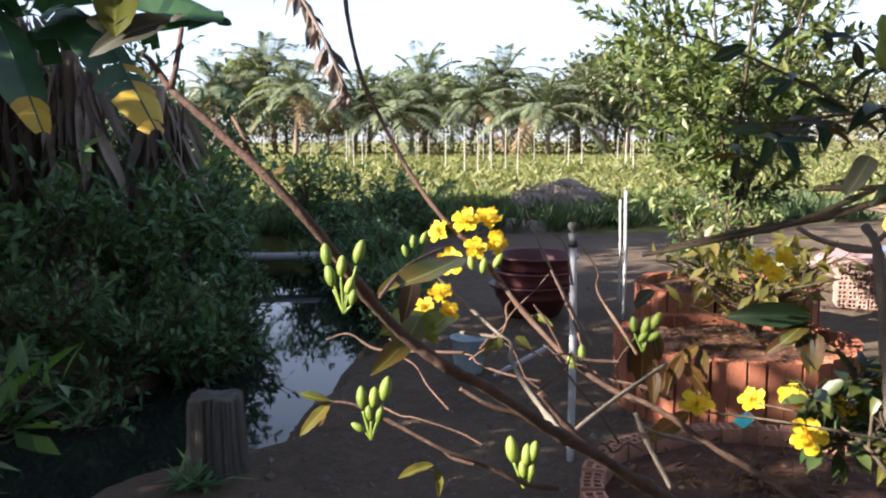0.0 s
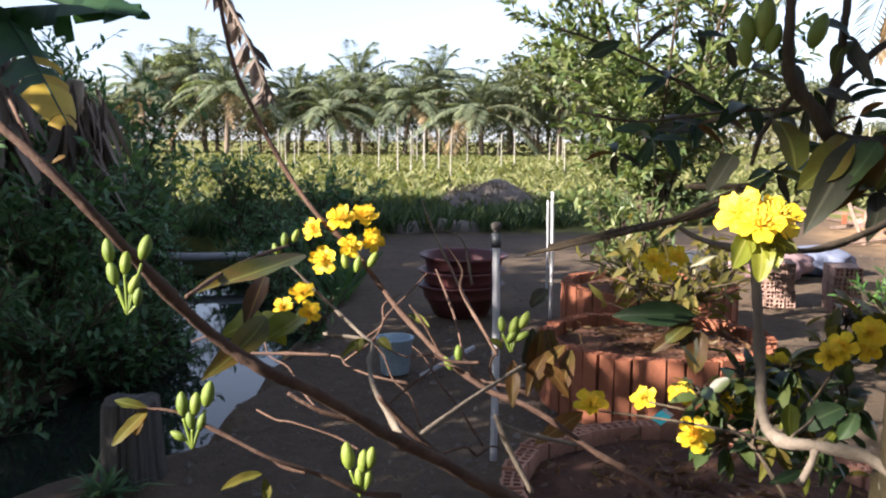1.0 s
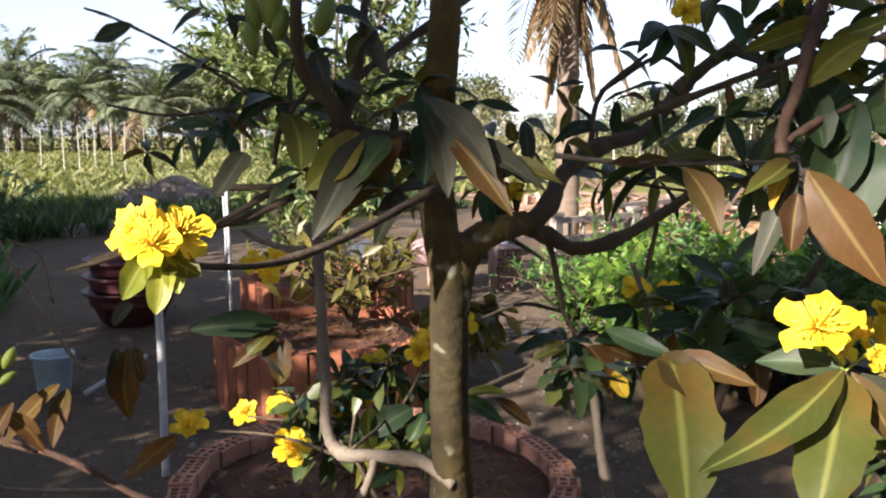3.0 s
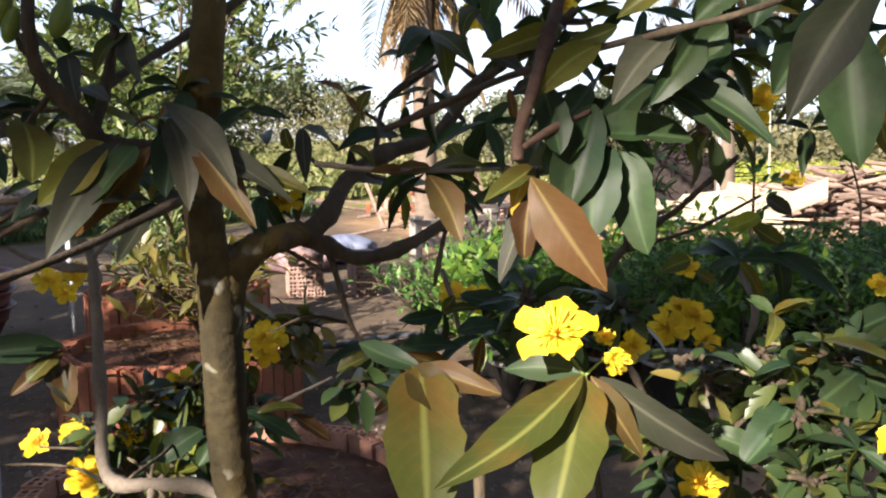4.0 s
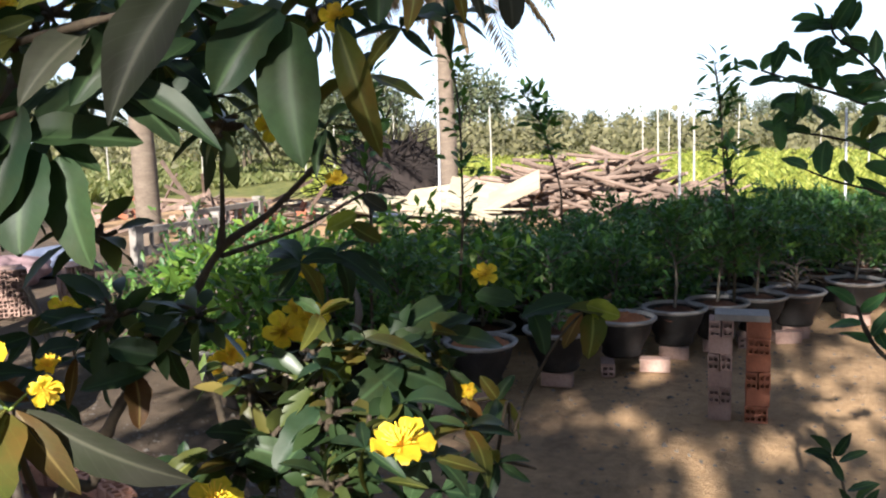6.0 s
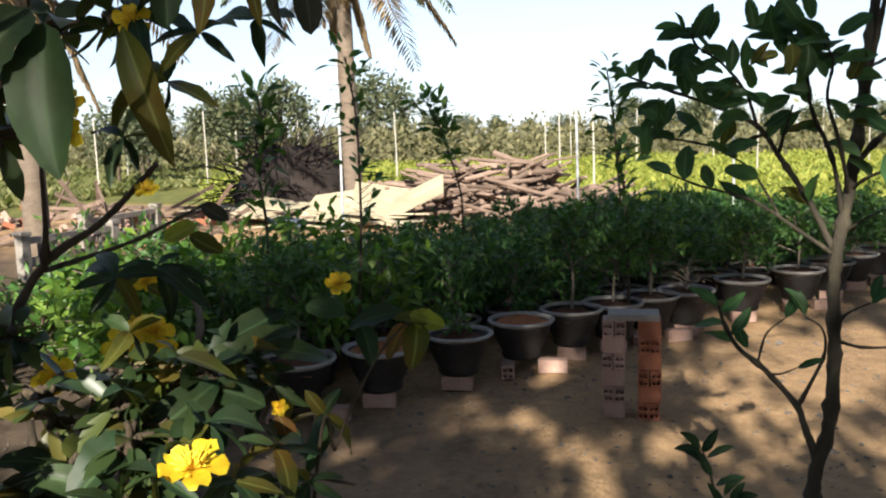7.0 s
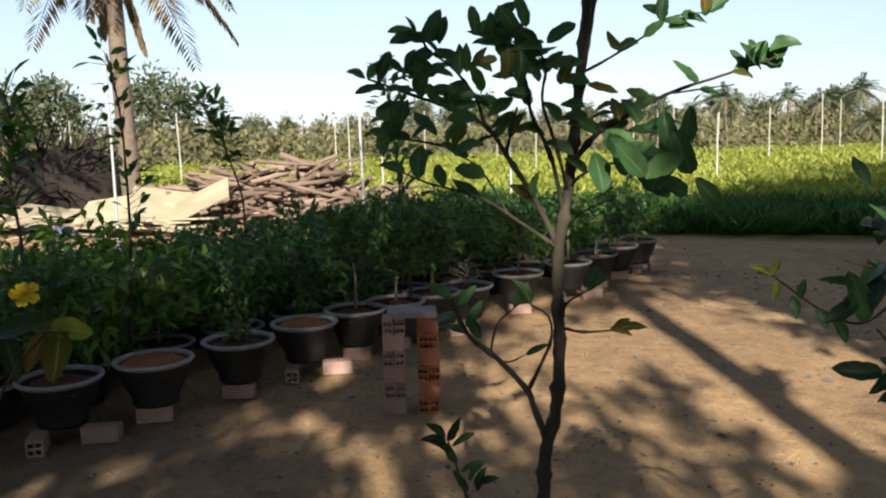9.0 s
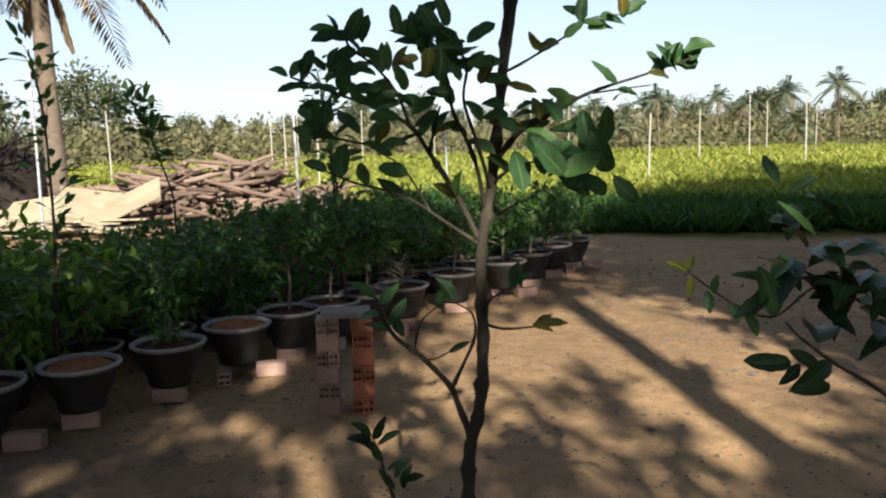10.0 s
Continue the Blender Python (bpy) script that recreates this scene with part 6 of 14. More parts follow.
def limb(plant, pts, r0, r1, mat, name):
    line = spline(pts, 10 if r0 < 0.014 else 16)
    run = np.concatenate([[0], np.cumsum(np.linalg.norm(np.diff(line, axis=0), axis=1))])
    swell = np.ones(len(line))
    for k in np.arange(0.03, run[-1], 0.075):
        swell += leaf_rng.uniform(0.1, 0.45) * np.exp(-((run - k - leaf_rng.uniform(-0.02, 0.02)) / 0.009) ** 2)
    part(name, *tube(line, r0, r1, 9 if r0 < 0.014 else 18, 0.14 if r0 < 0.014 else 0.035, leaf_rng, swell if r0 < 0.014 else None), mat, plant)


def leaf_at(plant, base, tip, width, face, mat, curl):
    base, tip = np.array(base), np.array(tip)
    ln = np.linalg.norm(tip - base)
    way = tip - base + np.array(face) * ln * curl * 0.8
    way, up = unit(way), np.array(face, float)
    up = unit(up - way * (up @ way))
    side = np.cross(way, up)
    s, a = np.linspace(0, 1, 13), np.array([-1, -0.5, 0, 0.5, 1.0])
    wide = min(max(width * 0.88, ln * 0.24), ln * 0.6)
    w = 0.5 * wide * (np.sin(np.pi * s ** 0.92) ** (0.55 if wide > 0.42 * ln else 0.8) * (1 - 0.12 * s) + 0.03)
    ph, twist, fold = leaf_rng.uniform(0, 6.28, 2), leaf_rng.uniform(-0.8, 0.8), leaf_rng.uniform(0.2, 0.65)
    wave = 0.10 * np.outer(np.sin(s * 17 + ph[0]), np.maximum(a, 0) ** 2) + 0.10 * np.outer(np.sin(s * 15 + ph[1]), np.maximum(-a, 0) ** 2)
    lift = w[:, None] * (fold * np.abs(a)[None] + 0.6 * wave + twist * np.outer(s - 0.5, a))
    rag = 1 + leaf_rng.uniform(-0.07, 0.07, (13, 1)) + 0.07 * np.sin(s * 9 + ph[0])[:, None]
    way, side = unit(way + side * leaf_rng.uniform(-0.12, 0.12)), side
    mid = np.outer(ln * leaf_rng.uniform(-0.07, 0.07) * np.sin(np.pi * s), side) + base + np.outer(ln * 1.05 * (s - 0.25 * curl * s ** 2), way) - np.outer(ln * curl * s ** 2, up)
    v = mid[:, None] + side * (w[:, None] * a[None] * rag)[..., None] + up * lift[..., None]
    f = [(5 * i + j, 5 * i + j + 1, 5 * i + j + 6, 5 * i + j + 5) for i in range(12) for j in range(4)]
    me = mesh_of("leaf", v.reshape(-1, 3), f, mat + "_near")
    for nm, val in (("across", np.tile(np.abs(a), 13)), ("along", np.repeat(s, 5))):
        me.attributes.new(nm, "FLOAT", "POINT").data.foreach_set("value", val)
    put("leaf", me, plant)


def spray_at(plant, centre, radius, count, size, mat, seed):
    """A twiggy tuft of leaves springing from one point of a branch."""
    rng = np.random.default_rng(seed)
    way = ball_dirs(rng, count) * [1, 1, 0.7] + [0, 0, 0.1]
    foot = np.array(centre) + way * radius * rng.uniform(0.1, 0.75, (count, 1))
    part("foliage", *leaves(foot, way + rng.normal(0, 0.35, (count, 3)) - [0, 0, 0.25], rng.normal(0, 0.45, (count, 3)) + [0, 0, 1], size * rng.uniform(0.6, 1.25, count), size * 0.4 * rng.uniform(0.8, 1.2, count), rng.uniform(0.05, 0.4, count), 0.25, LEAF_MID), mat, plant)
    tips = [tube(spline([centre, (np.array(centre) + b) / 2 + rng.normal(0, radius * 0.06, 3), b], 3), 0.003, 0.0015, 5) for b in foot]
    part("twig", *join(*tips), "bark", plant)


def petal_set():
    """Five broad rounded petals, a little cupped, each with its own tilt."""
    rng = np.random.default_rng(310)
    vs = []
    s, w = np.array([0, 0.12, 0.3, 0.55, 0.78, 0.93, 1.0]), np.array([0.10, 0.30, 0.62, 0.95, 0.96, 0.62, 0.16])
    for i in range(5):
        a = 2 * math.pi * i / 5 + rng.uniform(-0.1, 0.1)
        d = np.array([math.cos(a), math.sin(a), rng.uniform(0.1, 0.4)])
        vs.append(leaves((0.03 * d[0], 0.03 * d[1], 0), d, (0, 0, 1), 0.52, 0.42, rng.uniform(0.0, 0.3), 0.18, (s, w), 0.02, rng))
    v, f = join(*vs)
    r, a = np.hypot(v[:, 0], v[:, 1]), np.arctan2(v[:, 1], v[:, 0])
    v = v + np.stack([0 * r, 0 * r, r ** 2 * (0.22 * np.sin(a * 11 + 1) + 0.12 * np.sin(a * 23)) + rng.normal(0, 0.012, len(r))], 1)
    return v, f


def stamen_set():
    rng = np.random.default_rng(311)
    ps = []
    for i in range(46):
        d = unit(ball_dirs(rng, 1, 0.45)[0])
        ps.append(tube([(0, 0, 0), d * 0.2, d * rng.uniform(0.26, 0.42)], 0.006, 0.017, 4))
    return join(*ps)


PETALS = mesh_of("flower", *petal_set(), "petal")
STAMENS = mesh_of("stamen_tuft", *stamen_set(), "stamen")
CALYX = mesh_of("calyx", *leaves(np.zeros((5, 3)), [(math.cos(a), math.sin(a), -0.15) for a in np.arange(5) * 1.2566 + 0.6], np.tile((0, 0, 1.0), (5, 1)), 0.27, 0.16, 0.1, 0.2, LEAF_MID), "bud")
BUD = mesh_of("bud", *lathe([(0.0, 0.0), (0.05, 0.0), (0.16, 0.12), (0.235, 0.34), (0.24, 0.55), (0.18, 0.8), (0.08, 0.95), (0.0, 1.0)], 12), "bud")


def flower_at(plant, centre, facing, size, turn, opened):
    q = Vector(facing).to_track_quat("Z", "Y").to_matrix().to_4x4()
    fl = put("flower", PETALS, plant)
    fl.matrix_basis = Matrix.Translation(centre) @ q @ pose(0, 0, 0, 0, 0, turn) @ Matrix.Diagonal((size * (0.6 + 0.4 * opened), size * (0.6 + 0.4 * opened), size * (1.9 - 0.9 * opened), 1))
    put("stamen_tuft", STAMENS, fl, "orange stamens")
    put("calyx", CALYX, fl, "green sepals", at=(0, 0, -0.03))


def bud_at(plant, foot, way, length):
    b = put("bud", BUD, plant)
    b.matrix_basis = Matrix.Translation(foot) @ Vector(way).to_track_quat("Z", "Y").to_matrix().to_4x4() @ Matrix.Diagonal((length, length, length, 1))


# ---- the bare flowering branch by the ditch ----
A = thing("apricot_branch", "nearly leafless yellow apricot plant with green buds and open blossom", "flowering plant")
limb(A, [(0.620, 0.620, -0.020), (0.391, 0.701, 1.089), (0.320, 0.633, 1.241), (0.277, 0.611, 1.285), (0.247, 0.586, 1.310), (0.219, 0.570, 1.332), (0.192, 0.554, 1.352), (0.163, 0.538, 1.376), (0.141, 0.522, 1.392), (0.121, 0.515, 1.409), (0.103, 0.499, 1.434), (0.090, 0.482, 1.456), (0.072, 0.476, 1.478), (0.050, 0.480, 1.499), (0.032, 0.483, 1.515)], 0.0044, 0.0014, "twig", "main_branch")
limb(A, [(0.032, 0.483, 1.515), (0.025, 0.485, 1.525), (0.021, 0.485, 1.529)], 0.0016, 0.0009, "twig", "branch")
limb(A, [(0.032, 0.483, 1.515), (0.034, 0.484, 1.524), (0.034, 0.496, 1.540)], 0.0014, 0.0009, "twig", "branch")
limb(A, [(0.066, 0.477, 1.483), (0.059, 0.484, 1.497), (0.053, 0.491, 1.506)], 0.0010, 0.0007, "twig", "branch")
limb(A, [(0.441, 0.712, 1.206), (0.417, 0.776, 1.223), (0.380, 0.801, 1.242), (0.337, 0.818, 1.271), (0.297, 0.832, 1.287), (0.262, 0.848, 1.312), (0.225, 0.865, 1.351), (0.192, 0.882, 1.395), (0.160, 0.888, 1.427), (0.133, 0.905, 1.464), (0.109, 0.922, 1.508), (0.088, 0.939, 1.554), (0.076, 0.947, 1.610), (0.073, 0.952, 1.651)], 0.0026, 0.0018, "twig", "main_branch")
limb(A, [(0.208, 0.571, 1.337), (0.195, 0.624, 1.350), (0.194, 0.685, 1.351), (0.196, 0.726, 1.355), (0.165, 0.748, 1.356)], 0.0015, 0.0013, "pale_twig", "branch")
limb(A, [(0.198, 0.725, 1.353), (0.178, 0.749, 1.368), (0.142, 0.775, 1.400)], 0.0014, 0.0010, "pale_twig", "branch")
limb(A, [(0.208, 0.581, 1.333), (0.244, 0.620, 1.342), (0.289, 0.659, 1.354)], 0.0014, 0.0011, "pale_twig", "branch")
limb(A, [(0.247, 0.586, 1.310), (0.214, 0.581, 1.338), (0.194, 0.575, 1.362)], 0.0018, 0.0014, "twig", "branch")
limb(A, [(0.188, 0.554, 1.354), (0.164, 0.547, 1.365), (0.150, 0.549, 1.373)], 0.0013, 0.0008, "twig", "branch")
limb(A, [(0.205, 0.578, 1.308), (0.185, 0.560, 1.318), (0.164, 0.553, 1.331), (0.141, 0.546, 1.343), (0.119, 0.548, 1.355), (0.098, 0.551, 1.365), (0.081, 0.552, 1.367)], 0.0014, 0.0006, "twig", "branch")
limb(A, [(0.158, 0.553, 1.332), (0.147, 0.554, 1.335), (0.142, 0.555, 1.339)], 0.0010, 0.0007, "twig", "branch")
limb(A, [(0.390, 1.301, 1.210), (0.367, 1.308, 1.250), (0.321, 1.323, 1.344), (0.294, 1.333, 1.411)], 0.0022, 0.0013, "pale_twig", "branch")
limb(A, [(0.364, 1.314, 1.293), (0.352, 1.322, 1.352), (0.317, 1.326, 1.372)], 0.0019, 0.0010, "pale_twig", "branch")
limb(A, [(0.295, 0.659, 1.271), (0.280, 0.663, 1.300), (0.272, 0.666, 1.320)], 0.0018, 0.0014, "pale_twig", "branch")
limb(A, [(0.307, 0.832, 1.287), (0.293, 0.796, 1.316), (0.294, 0.749, 1.350)], 0.0015, 0.0008, "twig", "branch")
limb(A, [(0.366, 0.803, 1.247), (0.318, 0.768, 1.270), (0.287, 0.733, 1.293)], 0.0017, 0.0010, "pale_twig", "branch")
limb(A, [(0.262, 0.848, 1.312), (0.246, 0.842, 1.341), (0.234, 0.845, 1.357)], 0.0015, 0.0007, "twig", "branch")
limb(A, [(0.297, 0.832, 1.287), (0.285, 0.865, 1.303), (0.282, 0.919, 1.332), (0.272, 0.975, 1.366)], 0.0015, 0.0009, "twig", "branch")
limb(A, [(0.112, 0.508, 1.427), (0.125, 0.588, 1.429), (0.147, 0.637, 1.432)], 0.0009, 0.0007, "twig", "branch")
bud_at(A, (0.093, 0.466, 1.447), (-0.13, 0.13, 0.98), 0.0091)
limb(A, [(0.099, 0.463, 1.429), (0.093, 0.466, 1.447)], 0.0006, 0.0005, "bud", "bud_stalk")
bud_at(A, (0.098, 0.465, 1.443), (0.09, 0.12, 0.99), 0.0084)
limb(A, [(0.099, 0.463, 1.429), (0.098, 0.465, 1.443)], 0.0006, 0.0005, "bud", "bud_stalk")
bud_at(A, (0.104, 0.465, 1.448), (0.27, 0.11, 0.96), 0.0096)
limb(A, [(0.099, 0.463, 1.429), (0.104, 0.465, 1.447)], 0.0006, 0.0005, "bud", "bud_stalk")
bud_at(A, (0.095, 0.465, 1.439), (-0.25, 0.14, 0.96), 0.0091)
limb(A, [(0.099, 0.463, 1.429), (0.095, 0.465, 1.438)], 0.0006, 0.0005, "bud", "bud_stalk")
bud_at(A, (0.100, 0.464, 1.436), (0.35, 0.10, 0.93), 0.0077)
limb(A, [(0.099, 0.463, 1.429), (0.100, 0.464, 1.436)], 0.0006, 0.0005, "bud", "bud_stalk")
bud_at(A, (0.102, 0.463, 1.432), (0.18, 0.11, 0.98), 0.0070)
limb(A, [(0.099, 0.463, 1.429), (0.102, 0.463, 1.432)], 0.0006, 0.0005, "bud", "bud_stalk")
bud_at(A, (0.102, 0.550, 1.363), (-0.08, 0.13, 0.99), 0.0118)
limb(A, [(0.106, 0.548, 1.348), (0.102, 0.550, 1.362)], 0.0008, 0.0007, "bud", "bud_stalk")
bud_at(A, (0.107, 0.550, 1.363), (0.09, 0.12, 0.99), 0.0113)
limb(A, [(0.106, 0.548, 1.348), (0.107, 0.550, 1.362)], 0.0008, 0.0007, "bud", "bud_stalk")
bud_at(A, (0.112, 0.550, 1.367), (0.21, 0.11, 0.97), 0.0127)
limb(A, [(0.106, 0.548, 1.348), (0.112, 0.550, 1.366)], 0.0008, 0.0007, "bud", "bud_stalk")
bud_at(A, (0.106, 0.549, 1.357), (-0.17, 0.13, 0.98), 0.0095)
limb(A, [(0.106, 0.548, 1.348), (0.106, 0.549, 1.357)], 0.0008, 0.0007, "bud", "bud_stalk")
bud_at(A, (0.109, 0.549, 1.356), (0.27, 0.11, 0.96), 0.0090)
limb(A, [(0.106, 0.548, 1.348), (0.109, 0.549, 1.356)], 0.0008, 0.0007, "bud", "bud_stalk")
bud_at(A, (0.103, 0.549, 1.352), (-0.86, 0.11, 0.50), 0.0081)
limb(A, [(0.106, 0.548, 1.348), (0.103, 0.549, 1.352)], 0.0008, 0.0007, "bud", "bud_stalk")
bud_at(A, (0.179, 0.562, 1.329), (-0.13, 0.13, 0.98), 0.0142)
limb(A, [(0.184, 0.560, 1.316), (0.179, 0.562, 1.329)], 0.0009, 0.0007, "bud", "bud_stalk")
bud_at(A, (0.185, 0.561, 1.327), (0.09, 0.12, 0.99), 0.0123)
limb(A, [(0.184, 0.560, 1.316), (0.185, 0.561, 1.326)], 0.0009, 0.0007, "bud", "bud_stalk")
bud_at(A, (0.188, 0.561, 1.329), (0.21, 0.11, 0.97), 0.0119)
limb(A, [(0.184, 0.560, 1.316), (0.188, 0.561, 1.328)], 0.0009, 0.0007, "bud", "bud_stalk")
bud_at(A, (0.184, 0.560, 1.321), (-0.08, 0.13, 0.99), 0.0100)
limb(A, [(0.184, 0.560, 1.316), (0.184, 0.560, 1.320)], 0.0009, 0.0007, "bud", "bud_stalk")
bud_at(A, (0.187, 0.560, 1.320), (0.18, 0.11, 0.98), 0.0095)
limb(A, [(0.184, 0.560, 1.316), (0.187, 0.560, 1.320)], 0.0009, 0.0007, "bud", "bud_stalk")
bud_at(A, (0.291, 0.740, 1.356), (-0.08, 0.13, 0.99), 0.0120)
limb(A, [(0.297, 0.738, 1.342), (0.291, 0.740, 1.355)], 0.0011, 0.0009, "bud", "bud_stalk")
bud_at(A, (0.297, 0.740, 1.354), (0.35, 0.10, 0.93), 0.0140)
limb(A, [(0.297, 0.738, 1.342), (0.297, 0.740, 1.353)], 0.0011, 0.0009, "bud", "bud_stalk")
bud_at(A, (0.303, 0.740, 1.358), (0.51, 0.08, 0.86), 0.0147)
limb(A, [(0.297, 0.738, 1.342), (0.303, 0.740, 1.358)], 0.0011, 0.0009, "bud", "bud_stalk")
bud_at(A, (0.300, 0.739, 1.350), (0.87, 0.01, 0.50), 0.0120)
limb(A, [(0.297, 0.738, 1.342), (0.300, 0.739, 1.350)], 0.0011, 0.0009, "bud", "bud_stalk")
bud_at(A, (0.294, 0.739, 1.349), (0.65, 0.06, 0.76), 0.0114)
limb(A, [(0.297, 0.738, 1.342), (0.294, 0.739, 1.348)], 0.0011, 0.0009, "bud", "bud_stalk")
bud_at(A, (0.133, 0.857, 1.404), (0.01, 0.13, 0.99), 0.0123)
bud_at(A, (0.140, 0.857, 1.408), (0.35, 0.10, 0.93), 0.0114)
bud_at(A, (0.128, 0.856, 1.397), (-0.33, 0.14, 0.93), 0.0114)
bud_at(A, (0.191, 0.851, 1.383), (0.18, 0.11, 0.98), 0.0142)
bud_at(A, (0.201, 0.851, 1.388), (0.51, 0.08, 0.86), 0.0142)
bud_at(A, (0.183, 0.852, 1.386), (-0.17, 0.13, 0.98), 0.0132)
bud_at(A, (0.274, 0.836, 1.310), (0.01, 0.13, 0.99), 0.0142)
bud_at(A, (0.269, 0.836, 1.303), (-0.49, 0.14, 0.86), 0.0132)
flower_at(A, (0.157, 0.887, 1.415), (-0.62, -0.70, 0.43), 0.023, 120, 0.75)
flower_at(A, (0.179, 0.877, 1.424), (-0.04, -0.71, 0.62), 0.027, 155, 0.75)
flower_at(A, (0.199, 0.886, 1.426), (0.14, -0.71, 0.71), 0.026, 52, 0.75)
flower_at(A, (0.204, 0.873, 1.407), (0.43, -0.78, 0.24), 0.024, 202, 0.75)
flower_at(A, (0.166, 0.863, 1.392), (-0.43, -0.74, 0.16), 0.027, 245, 0.75)
flower_at(A, (0.186, 0.864, 1.403), (0.05, -0.76, 0.24), 0.022, 79, 0.75)
flower_at(A, (0.151, 0.752, 1.384), (-0.12, -0.67, 0.88), 0.020, 46, 0.75)
flower_at(A, (0.155, 0.740, 1.373), (0.27, -0.78, 0.20), 0.018, 34, 0.75)
flower_at(A, (0.139, 0.732, 1.378), (-0.50, -0.68, 0.59), 0.017, 10, 0.75)
leaf_at(A, (0.110, 0.537, 1.423), (0.148, 0.617, 1.435), 0.010, (-0.03, -0.33, 0.69), "olive_leaf", 0.12)
leaf_at(A, (0.133, 0.653, 1.388), (0.100, 0.593, 1.377), 0.013, (0.12, -0.60, 0.63), "olive_leaf", 0.20)
leaf_at(A, (0.133, 0.682, 1.379), (0.117, 0.633, 1.383), 0.021, (-0.07, -0.91, 0.21), "bud", 0.20)
leaf_at(A, (0.151, 0.681, 1.382), (0.133, 0.651, 1.375), 0.023, (-0.13, -0.61, 0.50), "bud", 0.20)
leaf_at(A, (0.126, 0.693, 1.382), (0.143, 0.651, 1.378), 0.020, (0.12, -0.66, 0.25), "bud", 0.20)
leaf_at(A, (0.130, 0.686, 1.407), (0.127, 0.633, 1.392), 0.012, (-0.07, -0.44, 0.68), "brown_leaf", 0.30)
leaf_at(A, (0.122, 0.632, 1.379), (0.124, 0.611, 1.373), 0.007, (0.15, -0.33, 0.45), "olive_leaf", 0.20)
leaf_at(A, (0.086, 0.552, 1.367), (0.071, 0.553, 1.371), 0.007, (0.11, -0.41, 0.65), "olive_leaf", 0.15)
leaf_at(A, (0.086, 0.552, 1.366), (0.072, 0.541, 1.354), 0.008, (-0.06, -0.48, 0.49), "olive_leaf", 0.15)
leaf_at(A, (0.084, 0.552, 1.366), (0.081, 0.551, 1.354), 0.006, (0.23, -0.33, 0.67), "brown_leaf", 0.15)
leaf_at(A, (0.137, 0.554, 1.332), (0.119, 0.545, 1.330), 0.008, (-0.07, -0.30, 0.71), "olive_leaf", 0.15)
leaf_at(A, (0.138, 0.554, 1.330), (0.138, 0.543, 1.320), 0.005, (0.15, -0.32, 0.69), "olive_leaf", 0.10)
leaf_at(A, (0.196, 0.726, 1.355), (0.175, 0.706, 1.352), 0.009, (-0.08, -0.44, 0.59), "olive_leaf", 0.20)
leaf_at(A, (0.202, 0.725, 1.357), (0.211, 0.705, 1.355), 0.009, (-0.20, -0.56, 0.74), "olive_leaf", 0.20)
leaf_at(A, (0.188, 0.726, 1.357), (0.186, 0.706, 1.352), 0.007, (-0.23, -0.67, 0.67), "olive_leaf", 0.20)
leaf_at(A, (0.032, 0.486, 1.542), (0.004, 0.476, 1.527), 0.012, (0.14, -0.64, 0.21), "grey_leaf", 0.25)
leaf_at(A, (0.018, 0.487, 1.537), (0.003, 0.478, 1.540), 0.010, (0.18, -0.45, 0.09), "grey_leaf", 0.20)
leaf_at(A, (0.014, 0.490, 1.560), (0.013, 0.477, 1.536), 0.026, (0.23, -0.86, 0.13), "olive_leaf", 0.20)
leaf_at(A, (0.032, 0.486, 1.541), (0.037, 0.486, 1.544), 0.009, (0.05, -0.53, 0.53), "grey_leaf", 0.20)
leaf_at(A, (0.072, 0.476, 1.482), (0.076, 0.477, 1.485), 0.003, (0.02, -0.47, 0.68), "brown_leaf", 0.10)
leaf_at(A, (0.236, 0.873, 1.342), (0.252, 0.851, 1.339), 0.007, (-0.23, -0.66, 0.49), "olive_leaf", 0.10)
leaf_at(A, (0.291, 0.739, 1.344), (0.283, 0.740, 1.352), 0.007, (-0.01, -0.43, 0.51), "olive_leaf", 0.10)
leaf_at(A, (0.284, 0.670, 1.354), (0.278, 0.657, 1.328), 0.011, (-0.20, -0.59, 0.62), "brown_leaf", 0.20)
leaf_at(A, (0.302, 0.678, 1.351), (0.317, 0.665, 1.329), 0.012, (-0.33, -0.38, 0.79), "brown_leaf", 0.20)
leaf_at(A, (0.307, 0.679, 1.355), (0.292, 0.667, 1.332), 0.011, (0.04, -0.37, 0.81), "brown_leaf", 0.20)
leaf_at(A, (0.332, 0.722, 1.350), (0.300, 0.703, 1.325), 0.014, (-0.31, -0.55, 0.81), "brown_leaf", 0.20)
leaf_at(A, (0.336, 0.721, 1.347), (0.326, 0.699, 1.321), 0.013, (-0.02, -0.50, 0.81), "brown_leaf", 0.20)
# ---- the apricot tree beside the walk ----
B = thing("apricot_tree", "yellow apricot tree with a lichen-stained trunk and bronzed leaves", "tree")
limb(B, [(0.660, 0.660, -0.030), (0.606, 0.738, 1.104), (0.592, 0.719, 1.229), (0.583, 0.708, 1.276), (0.578, 0.700, 1.320), (0.574, 0.692, 1.361), (0.571, 0.688, 1.400), (0.568, 0.695, 1.437), (0.570, 0.706, 1.477), (0.578, 0.714, 1.517), (0.584, 0.717, 1.562), (0.594, 0.730, 1.608), (0.611, 0.752, 1.667)], 0.0153, 0.0102, "old_bark", "trunk")
limb(B, [(0.573, 0.691, 1.375), (0.580, 0.688, 1.408), (0.600, 0.687, 1.426), (0.632, 0.687, 1.433)], 0.0141, 0.0082, "old_bark", "branch_collar")
